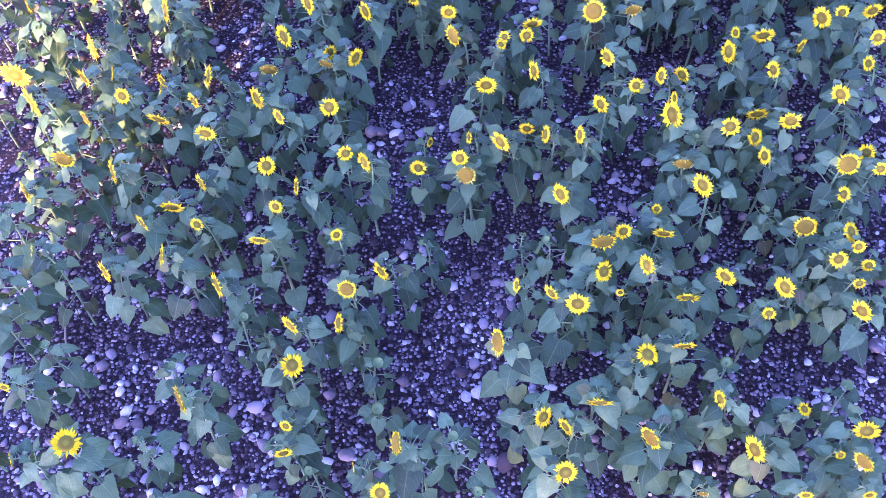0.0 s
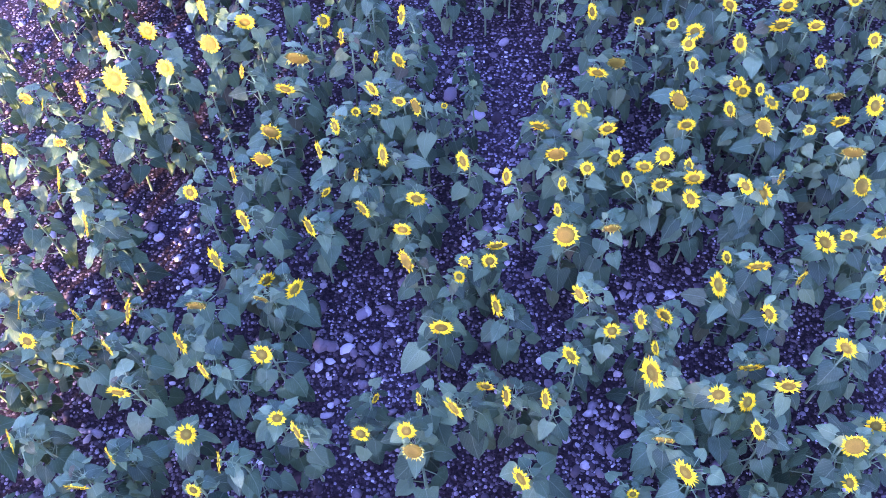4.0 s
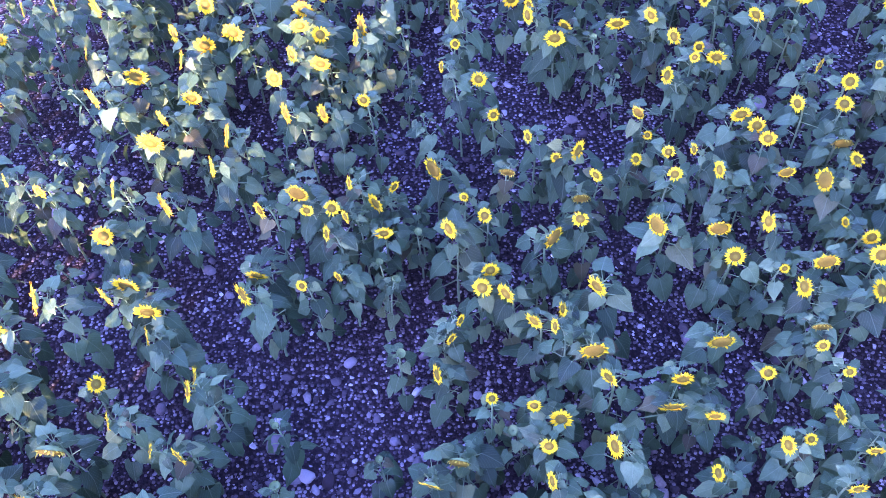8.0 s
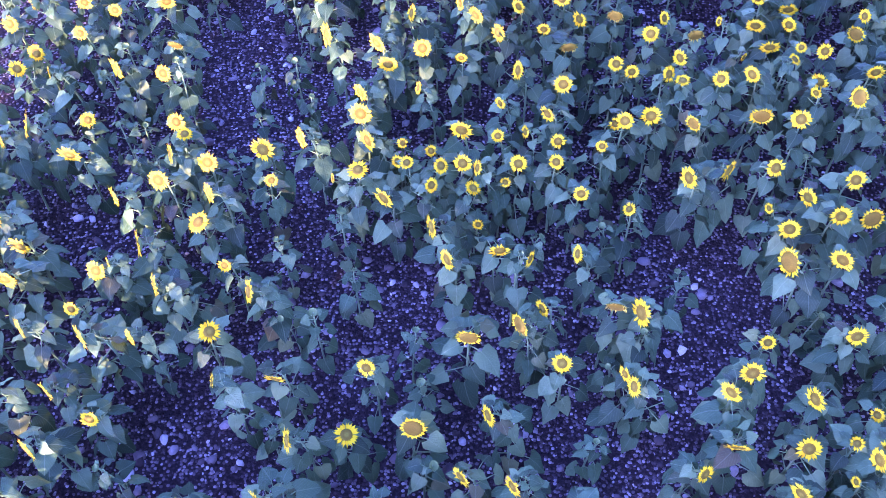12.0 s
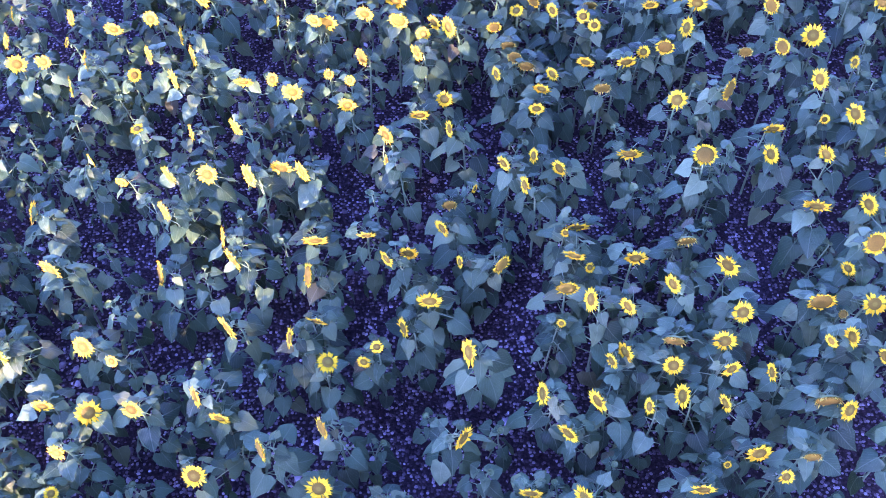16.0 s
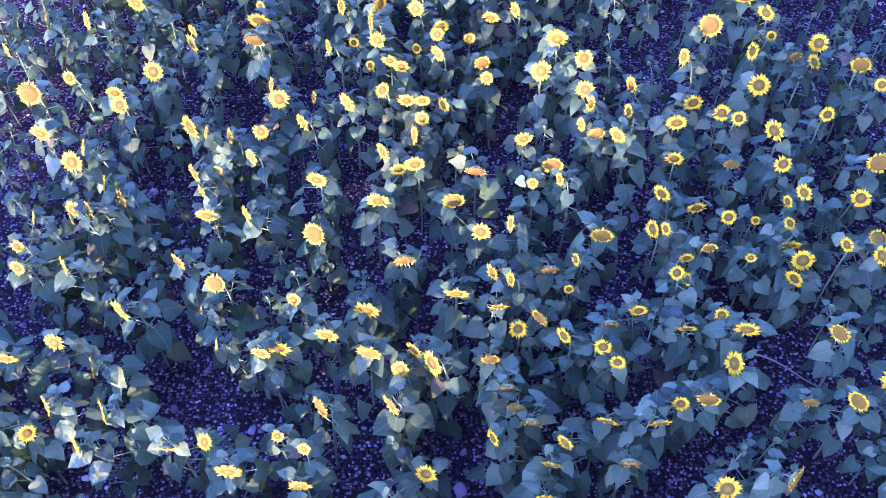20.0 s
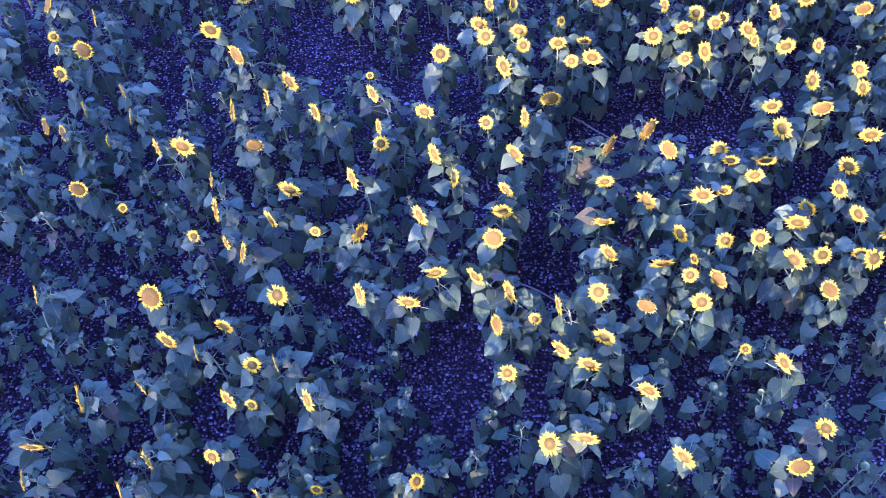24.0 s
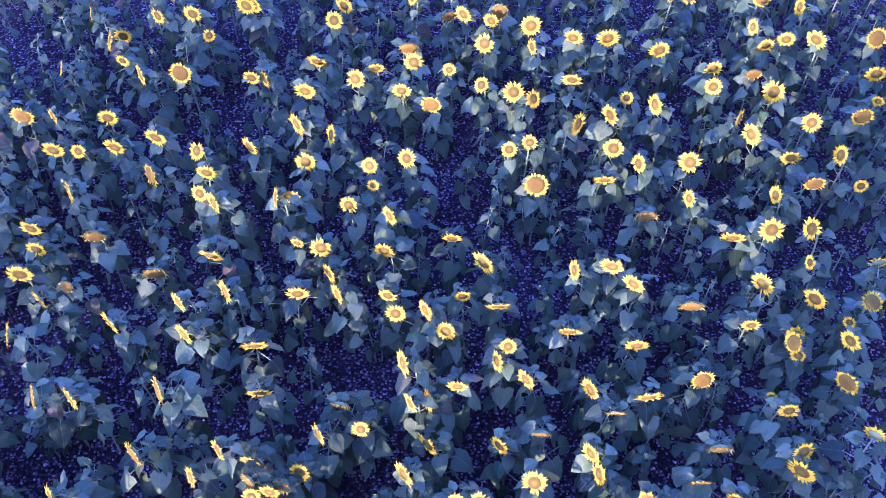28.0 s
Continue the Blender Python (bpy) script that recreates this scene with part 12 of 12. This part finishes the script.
crowd(4.41, 17.78, 0.57, 0.050, 61, 53, "bud")
crowd(7.18, 24.90, 0.58, 0.048, 94, 84, "bud")
crowd(10.68, 35.36, 0.69, 0.048, -174, 55, "bud")
crowd(7.54, 17.65, 0.70, 0.050, -45, 57, "bud")
crowd(4.60, 10.34, 0.68, 0.045, 116, 78, "bud")
crowd(9.45, 29.80, 0.57, 0.046, -151, 78, "bud")
crowd(15.37, 33.36, 0.58, 0.054, -123, 84, "bud")
crowd(2.77, 1.81, 0.54, 0.053, -164, 82, "bud")
crowd(9.72, 19.14, 0.65, 0.044, -167, 66, "bud")
crowd(16.07, 35.16, 0.57, 0.044, 166, 57, "bud")
crowd(9.59, 28.98, 0.53, 0.045, -123, 69, "bud")
crowd(9.01, 15.88, 0.51, 0.049, -47, 75, "bud")
crowd(10.77, 27.64, 0.69, 0.048, -26, 52, "bud")
crowd(-0.53, 12.18, 0.64, 0.049, 97, 56, "bud")
crowd(5.59, 28.76, 0.64, 0.051, 125, 54, "bud")
crowd(3.72, 15.68, 0.52, 0.043, -111, 73, "bud")
crowd(10.26, 21.02, 0.52, 0.053, 13, 59, "bud")
crowd(16.88, 34.37, 0.56, 0.046, 152, 67, "bud")
crowd(18.04, 35.40, 0.58, 0.049, 56, 74, "bud")
crowd(2.71, 2.23, 0.65, 0.046, -13, 78, "bud")
crowd(1.71, 10.31, 0.72, 0.047, -157, 72, "bud")
crowd(4.55, 9.39, 0.55, 0.052, -135, 58, "bud")
crowd(1.13, 16.27, 0.59, 0.054, -146, 71, "bud")
crowd(9.33, 26.62, 0.55, 0.043, 90, 61, "bud")
crowd(3.45, 5.01, 0.52, 0.047, 75, 68, "bud")
crowd(10.33, 18.51, 0.71, 0.049, -89, 70, "bud")
crowd(3.08, 2.25, 0.54, 0.044, -52, 74, "bud")
crowd(-3.15, 4.70, 0.65, 0.052, -126, 63, "bud")
crowd(10.51, 22.18, 0.58, 0.051, -94, 71, "bud")
crowd(16.25, 35.68, 0.59, 0.045, -59, 74, "bud")
crowd(14.63, 30.34, 0.61, 0.047, -149, 79, "bud")
crowd(-1.09, 8.78, 0.64, 0.052, -163, 69, "bud")
crowd(5.45, 22.55, 0.51, 0.049, 45, 68, "bud")
crowd(8.61, 17.51, 0.62, 0.053, 46, 54, "bud")
crowd(-0.75, 8.70, 0.61, 0.042, 68, 61, "bud")
crowd(1.19, 6.48, 0.51, 0.049, 88, 83, "bud")
crowd(12.19, 24.34, 0.55, 0.051, -10, 51, "bud")
crowd(8.99, 24.30, 0.64, 0.046, -143, 53, "bud")
crowd(3.00, 15.72, 0.70, 0.044, 37, 67, "bud")
crowd(7.59, 25.78, 0.60, 0.046, -103, 66, "bud")
crowd(5.71, 15.91, 0.68, 0.049, 172, 61, "bud")
crowd(9.18, 27.21, 0.62, 0.046, -84, 59, "bud")
crowd(3.30, 3.92, 0.69, 0.053, -32, 81, "bud")
crowd(8.47, 22.14, 0.64, 0.055, -121, 80, "bud")
crowd(3.74, 22.24, 0.56, 0.047, -70, 77, "bud")
crowd(8.87, 18.15, 0.70, 0.051, 148, 78, "bud")
crowd(15.38, 31.22, 0.65, 0.046, -125, 53, "bud")
crowd(5.82, 29.59, 0.62, 0.050, -148, 69, "bud")
crowd(11.54, 25.71, 0.58, 0.050, 128, 65, "bud")
crowd(16.22, 32.63, 0.66, 0.048, 15, 68, "bud")
crowd(3.17, 11.65, 0.64, 0.053, 83, 56, "bud")
crowd(9.00, 27.68, 0.65, 0.053, 135, 77, "bud")
crowd(-0.91, 7.91, 0.54, 0.051, 1, 75, "bud")
crowd(3.57, 11.14, 0.69, 0.055, 99, 70, "bud")
crowd(7.06, 26.19, 0.68, 0.054, 114, 68, "bud")
crowd(16.63, 33.59, 0.52, 0.043, -43, 58, "bud")
crowd(9.54, 22.48, 0.64, 0.042, -105, 58, "bud")
crowd(9.90, 20.29, 0.71, 0.054, -17, 81, "bud")
crowd(3.92, 23.75, 0.50, 0.050, -5, 60, "bud")
crowd(3.19, 17.16, 0.51, 0.046, -72, 80, "bud")
crowd(11.28, 27.37, 0.56, 0.052, 114, 63, "bud")
crowd(15.33, 36.52, 0.55, 0.051, -108, 53, "bud")
crowd(5.30, 11.52, 0.63, 0.050, 106, 71, "bud")
crowd(15.32, 32.41, 0.65, 0.051, -16, 60, "bud")
crowd(5.26, 24.91, 0.63, 0.050, 103, 81, "bud")
crowd(-1.32, 9.71, 0.69, 0.042, 0, 76, "bud")
crowd(7.42, 25.59, 0.51, 0.043, 86, 62, "bud")
crowd(8.63, 28.57, 0.58, 0.051, -22, 52, "bud")
crowd(11.43, 24.31, 0.54, 0.049, 43, 58, "bud")
crowd(5.29, 21.58, 0.56, 0.054, 163, 57, "bud")
crowd(8.45, 29.51, 0.58, 0.051, -8, 71, "bud")
crowd(7.19, 31.45, 0.66, 0.052, 39, 82, "bud")
crowd(3.10, 3.21, 0.68, 0.046, 60, 54, "bud")
crowd(10.18, 30.74, 0.59, 0.042, 75, 69, "bud")
crowd(10.81, 27.12, 0.66, 0.044, 179, 76, "bud")
crowd(9.03, 29.27, 0.63, 0.052, 171, 82, "bud")
crowd(3.93, 18.26, 0.60, 0.052, 161, 54, "bud")
crowd(2.65, 11.89, 0.69, 0.046, 174, 74, "bud")
crowd(5.49, 14.40, 0.72, 0.045, 41, 61, "bud")
crowd(4.01, 16.50, 0.59, 0.045, -4, 60, "bud")
crowd(14.62, 33.76, 0.67, 0.042, 178, 63, "bud")
crowd(16.21, 32.97, 0.56, 0.054, -92, 53, "bud")
crowd(14.43, 30.88, 0.67, 0.043, 132, 80, "bud")
crowd(13.59, 29.29, 0.58, 0.055, 72, 54, "bud")
crowd(0.61, 8.56, 0.67, 0.047, -143, 70, "bud")
crowd(-1.59, 2.47, 0.64, 0.053, -50, 68, "bud")
crowd(8.76, 34.00, 0.69, 0.048, 171, 68, "bud")
crowd(4.23, 21.75, 0.58, 0.053, -105, 68, "bud")
crowd(3.31, 19.85, 0.54, 0.042, 163, 80, "bud")
crowd(7.31, 27.35, 0.55, 0.043, -141, 80, "bud")
crowd(10.05, 26.00, 0.55, 0.047, -72, 65, "bud")
crowd(0.38, 10.90, 0.53, 0.051, 175, 62, "bud")
crowd(7.28, 16.97, 0.64, 0.049, 159, 58, "bud")
crowd(12.02, 23.23, 0.56, 0.052, 61, 64, "bud")
crowd(13.52, 31.08, 0.61, 0.052, 162, 60, "bud")
crowd(16.82, 36.88, 0.66, 0.047, -95, 74, "bud")
crowd(11.91, 26.59, 0.58, 0.050, -10, 69, "bud")
crowd(15.68, 32.32, 0.59, 0.050, -76, 58, "bud")
crowd(6.31, 29.27, 0.70, 0.052, 170, 65, "bud")
crowd(10.16, 34.14, 0.69, 0.042, -161, 61, "bud")
crowd(3.32, 3.51, 0.67, 0.049, -5, 73, "bud")
crowd(2.83, 13.28, 0.61, 0.052, 40, 80, "bud")
crowd(11.38, 22.93, 0.68, 0.046, 52, 77, "bud")
crowd(3.58, 4.16, 0.67, 0.055, -45, 80, "bud")
crowd(4.96, 18.02, 0.59, 0.053, -93, 60, "bud")
crowd(4.87, 23.99, 0.61, 0.053, 9, 83, "bud")
crowd(1.01, 8.55, 0.60, 0.046, -123, 51, "bud")
crowd(12.16, 34.76, 0.61, 0.049, 48, 55, "bud")
crowd(6.01, 28.63, 0.65, 0.051, -6, 79, "bud")
crowd(4.10, 28.16, 0.69, 0.046, 167, 61, "bud")
crowd(2.95, 9.29, 0.62, 0.046, -14, 72, "bud")
crowd(3.83, 5.13, 0.53, 0.055, -133, 58, "bud")
crowd(5.57, 29.93, 0.70, 0.046, 29, 56, "bud")
crowd(3.11, 22.10, 0.56, 0.051, -81, 57, "bud")
crowd(8.20, 17.76, 0.70, 0.054, 140, 58, "bud")
crowd(9.83, 35.64, 0.59, 0.053, 127, 67, "bud")
crowd(8.15, 33.60, 0.71, 0.047, -135, 83, "bud")
crowd(7.24, 24.02, 0.62, 0.047, 21, 63, "bud")
crowd(8.06, 32.77, 0.56, 0.050, -158, 54, "bud")
crowd(2.78, 3.02, 0.61, 0.047, 70, 52, "bud")
crowd(0.59, 6.69, 0.58, 0.049, -136, 82, "bud")
crowd(17.35, 34.89, 0.66, 0.043, 103, 50, "bud")
crowd(9.94, 27.39, 0.52, 0.045, -57, 83, "bud")
crowd(9.32, 32.83, 0.69, 0.046, 88, 60, "bud")
crowd(-2.66, 7.01, 0.52, 0.051, -120, 77, "bud")
crowd(12.01, 25.13, 0.62, 0.054, -63, 59, "bud")
crowd(4.47, 16.33, 0.60, 0.049, -34, 67, "bud")
crowd(-0.74, 12.44, 0.55, 0.046, 177, 83, "bud")
crowd(-1.12, 6.04, 0.65, 0.044, -143, 57, "bud")
crowd(10.13, 30.07, 0.70, 0.042, 49, 84, "bud")
crowd(10.15, 25.50, 0.55, 0.046, -83, 61, "bud")
crowd(9.95, 36.24, 0.70, 0.050, 141, 64, "bud")
crowd(15.61, 34.19, 0.53, 0.046, 42, 54, "bud")
crowd(5.12, 14.57, 0.72, 0.052, -78, 66, "bud")
crowd(-1.64, 10.87, 0.50, 0.049, -118, 65, "bud")
crowd(4.05, 15.70, 0.62, 0.046, -68, 70, "bud")
crowd(3.83, 14.33, 0.60, 0.052, -153, 58, "bud")
crowd(1.45, 9.44, 0.56, 0.043, -71, 83, "bud")
crowd(8.01, 32.19, 0.58, 0.049, 94, 59, "bud")
crowd(13.56, 31.83, 0.56, 0.044, 61, 65, "bud")
crowd(4.47, 21.13, 0.63, 0.049, -9, 69, "bud")
crowd(12.02, 24.11, 0.53, 0.054, -164, 60, "bud")
crowd(5.38, 15.97, 0.68, 0.051, -73, 65, "bud")
crowd(10.71, 34.42, 0.62, 0.052, 112, 59, "bud")
crowd(4.04, 19.52, 0.67, 0.044, 143, 72, "bud")
crowd(4.83, 16.64, 0.51, 0.052, 31, 65, "bud")
crowd(12.09, 23.66, 0.55, 0.044, 78, 57, "bud")
crowd(4.37, 25.46, 0.56, 0.045, -32, 55, "bud")
crowd(11.34, 32.53, 0.66, 0.044, -16, 81, "bud")
crowd(13.22, 29.46, 0.59, 0.043, -148, 67, "bud")
crowd(2.44, 13.09, 0.62, 0.048, -99, 83, "bud")
crowd(-0.14, 3.29, 0.51, 0.045, -157, 55, "bud")
crowd(15.83, 35.90, 0.58, 0.053, -75, 75, "bud")
crowd(1.41, 16.68, 0.58, 0.044, 160, 81, "bud")
crowd(11.22, 35.13, 0.57, 0.045, -59, 73, "bud")
crowd(-0.45, 13.23, 0.59, 0.052, 44, 71, "bud")
crowd(10.13, 31.97, 0.58, 0.054, 162, 65, "bud")
crowd(12.79, 33.94, 0.52, 0.049, 169, 64, "bud")
crowd(7.17, 15.45, 0.57, 0.048, -55, 52, "bud")
crowd(7.22, 19.66, 0.60, 0.047, -75, 80, "bud")
crowd(1.52, 8.94, 0.70, 0.043, 95, 70, "bud")
crowd(10.53, 26.02, 0.54, 0.050, -63, 84, "bud")
crowd(3.89, 17.93, 0.72, 0.045, -22, 83, "bud")
crowd(6.10, 25.62, 0.65, 0.045, -124, 53, "bud")
crowd(10.50, 18.27, 0.51, 0.049, -93, 73, "bud")
crowd(10.91, 29.97, 0.70, 0.048, -174, 80, "bud")
crowd(13.38, 34.76, 0.59, 0.052, 68, 83, "bud")
crowd(6.22, 18.72, 0.53, 0.045, -94, 73, "bud")
crowd(4.44, 11.86, 0.62, 0.051, 6, 53, "bud")
crowd(4.44, 22.57, 0.59, 0.053, 63, 50, "bud")
crowd(7.28, 25.23, 0.64, 0.043, 140, 69, "bud")
crowd(7.46, 28.20, 0.51, 0.050, 169, 77, "bud")
crowd(8.08, 16.86, 0.54, 0.046, -52, 77, "bud")
crowd(14.42, 35.55, 0.71, 0.047, -174, 70, "bud")
crowd(12.34, 28.23, 0.51, 0.044, 32, 63, "bud")
crowd(8.24, 23.80, 0.55, 0.049, -61, 79, "bud")
crowd(7.32, 30.50, 0.65, 0.045, 36, 83, "bud")
crowd(4.14, 20.63, 0.50, 0.049, -109, 60, "bud")
crowd(3.33, 16.46, 0.60, 0.045, -105, 82, "bud")
crowd(4.13, 16.79, 0.55, 0.051, 119, 69, "bud")
crowd(5.54, 25.20, 0.52, 0.047, -9, 79, "bud")
crowd(14.88, 34.39, 0.55, 0.054, -128, 70, "bud")
crowd(-2.18, 3.49, 0.51, 0.049, -166, 76, "bud")
crowd(10.88, 35.81, 0.57, 0.043, 172, 60, "bud")
crowd(9.65, 25.61, 0.65, 0.042, 52, 82, "bud")
crowd(4.95, 19.51, 0.71, 0.047, -26, 59, "bud")
crowd(3.86, 9.01, 0.64, 0.048, 93, 71, "bud")
crowd(12.57, 30.94, 0.63, 0.053, -162, 70, "bud")
crowd(9.55, 31.23, 0.61, 0.055, 33, 73, "bud")
crowd(5.22, 12.36, 0.55, 0.053, 54, 66, "bud")
crowd(7.58, 27.94, 0.66, 0.048, -145, 72, "bud")
crowd(9.52, 21.41, 0.67, 0.052, -153, 72, "bud")
crowd(4.40, 27.29, 0.69, 0.046, -131, 50, "bud")
crowd(10.24, 28.98, 0.63, 0.054, 114, 72, "bud")
crowd(17.91, 36.54, 0.51, 0.046, -60, 81, "bud")
crowd(13.95, 33.12, 0.56, 0.047, 95, 81, "bud")

# the field goes on beside the flight line: these plants belong to the crowd
grow = random.Random(5)
# added left of the view, also to keep the low sun off the soil
for i in range(400):
    down = grow.uniform(-2.5, 36)
    off = grow.uniform(0.35, 4.4)
    crowd(np.interp(down, FIELD_Y, LEFT_X) - off, down, grow.uniform(0.72, 1.0), 0.06, 0, 80, "bud", True)
for i in range(130):
    down = grow.uniform(36.6, 39.5)
    crowd(grow.uniform(6.5, 22), down, grow.uniform(0.72, 1.0), grow.uniform(0.06, 0.16), grow.uniform(-160, -60), grow.uniform(10, 50), grow.choice(("bud", "young")))
# added before the start of the view, likewise to shade the soil
for i in range(70):
    crowd(grow.uniform(-2.6, 2.4), grow.uniform(-1.2, 1.15), grow.uniform(0.72, 0.95), 0.06, 0, 80, "bud", True)
for i in range(150):
    down = grow.uniform(1.5, 36)
    crowd(np.interp(down, FIELD_Y, RIGHT_X) + grow.uniform(0.35, 1.3), down, grow.uniform(0.75, 0.98), grow.uniform(0.1, 0.18), grow.uniform(-160, -60), grow.uniform(0, 40))
tagged(new("sunflower_crowd", tri_mesh("sunflower_crowd", np.concatenate(HEAP["v"]), np.concatenate(HEAP["t"]), HEAP["mats"], np.concatenate(HEAP["m"]), np.concatenate(HEAP["u"]))),
       "dense crowd of yellow sunflowers with broad blue-green leaves", "sunflowers", kind="stuff")

# ---- loose stones ----
tagged(new("gravel", gravel_mesh("gravel", COBBLE, 18000, 5, 0.015, 0.046, STANDS)), "grey rounded stones strewn over the soil", "gravel", kind="stuff")
tagged(new("fine_gravel", gravel_mesh("fine_gravel", PEBBLE, 75000, 6, 0.006, 0.018, STANDS)), "small grey pebbles and crumbs of earth", "gravel", kind="stuff")


def stone_mesh(seed):
    """One larger field stone, about a unit across, smoothly rounded."""
    bm = bmesh.new()
    bmesh.ops.create_icosphere(bm, subdivisions=2, radius=0.5)
    for v in bm.verts:
        v.co *= 1 + 0.22 * noise.noise(v.co * 2.2 + Vector((seed * 7.1, 0, 0)))
        v.co.y *= 0.78
        v.co.z *= 0.55
    for f in bm.faces:
        f.smooth = True
    me = bpy.data.meshes.new("stone")
    bm.to_mesh(me)
    bm.free()
    me.materials.append(stone_mat)
    return me


STONES = [stone_mesh(s) for s in range(8)]
pick = random.Random(77)


def stone(x, y, wide):
    m = Matrix.Translation((x, y, lie(x, y) + wide * 0.13)) @ pose(0, 0, 0, pick.uniform(-12, 12), pick.uniform(-12, 12), pick.uniform(0, 360)) @ Matrix.Scale(wide, 4)
    child("stone", pick.choice(STONES), ground, m)


stone(0.29, 2.01, 0.13)
stone(-0.66, 2.11, 0.11)
stone(-1.23, 2.46, 0.11)
stone(-0.46, 4.64, 0.1)
stone(0.15, 2.68, 0.09)
stone(-1.79, 2.72, 0.11)
stone(-0.31, 4.57, 0.08)
stone(-1.29, 1.94, 0.1)
stone(0.48, 6.81, 0.14)
stone(-0.31, 4.6, 0.11)
stone(-0.5, 4.64, 0.11)
stone(-0.42, 4.63, 0.1)
stone(-1.76, 5.7, 0.1)
stone(-1.7, 5.61, 0.09)
stone(-0.21, 4.87, 0.1)
stone(0.86, 5.94, 0.1)
stone(0.69, 6.59, 0.12)
stone(0.83, 6.55, 0.11)
stone(4.17, 9.5, 0.16)
stone(2.64, 9.32, 0.09)
stone(0.95, 7.38, 0.1)
stone(4.42, 9.62, 0.12)
stone(4.31, 9.62, 0.11)
stone(1.71, 10.68, 0.09)
stone(3.74, 11.54, 0.11)
stone(5.25, 12.01, 0.1)
stone(2.68, 9.44, 0.1)
stone(6.28, 14.29, 0.11)
stone(5.96, 14.21, 0.1)
stone(1.9, 13.39, 0.1)
stone(3.32, 15.56, 0.08)
stone(7.19, 18.26, 0.11)
stone(7.46, 18.27, 0.11)
stone(8.02, 17.98, 0.08)
stone(8.22, 18.46, 0.08)
stone(9.0, 26.77, 0.11)
stone(8.57, 30.18, 0.08)
stone(6.84, 18.42, 0.11)
stone(6.48, 20.33, 0.07)
for i in range(220):
    y = pick.uniform(1.5, 24)
    x = pick.uniform(np.interp(y, FIELD_Y, LEFT_X), np.interp(y, FIELD_Y, RIGHT_X))
    if min((x - a) ** 2 + (y - b) ** 2 for a, b in STANDS) > 0.03:
        stone(x, y, pick.uniform(0.06, 0.105))


# ---- dry stalks of last year's crop ----
def dry_stalk(a, b, thick):
    a, b = Vector((*a, lie(*a) + 0.035)), Vector((*b, lie(*b) + 0.03))
    d = b - a
    u = d.cross(Vector((0, 0, 1))).normalized()
    w = u.cross(d).normalized()
    verts, faces = [], []
    for i in range(7):
        t = i / 6
        p = a + d * t + u * 0.02 * math.sin(5 * t + a.x) + w * 0.015 * math.sin(3 * t)
        rad = thick * (1 - 0.6 * t) * (1.25 if i in (2, 4) else 1)
        verts += [p + u * rad * math.cos(j * 1.0472) + w * rad * math.sin(j * 1.0472) for j in range(6)]
    for i in range(6):
        for j in range(6):
            k = (j + 1) % 6
            faces.append((6 * i + j, 6 * i + k, 6 * i + 6 + k, 6 * i + 6 + j))
    faces += [tuple(range(5, -1, -1)), tuple(range(36, 42))]
    tagged(new("dry_stalk", mesh_of("dry_stalk", verts, faces, [straw_mat])), "dry pale plant stalk lying on the stony soil", "stalk", "dry stalks on the soil")


dry_stalk((11.05, 29.15), (11.50, 28.80), 0.010)
dry_stalk((10.36, 27.38), (10.86, 27.09), 0.010)
dry_stalk((9.32, 19.18), (9.74, 18.90), 0.009)
dry_stalk((-2.60, 3.30), (-2.44, 2.88), 0.009)
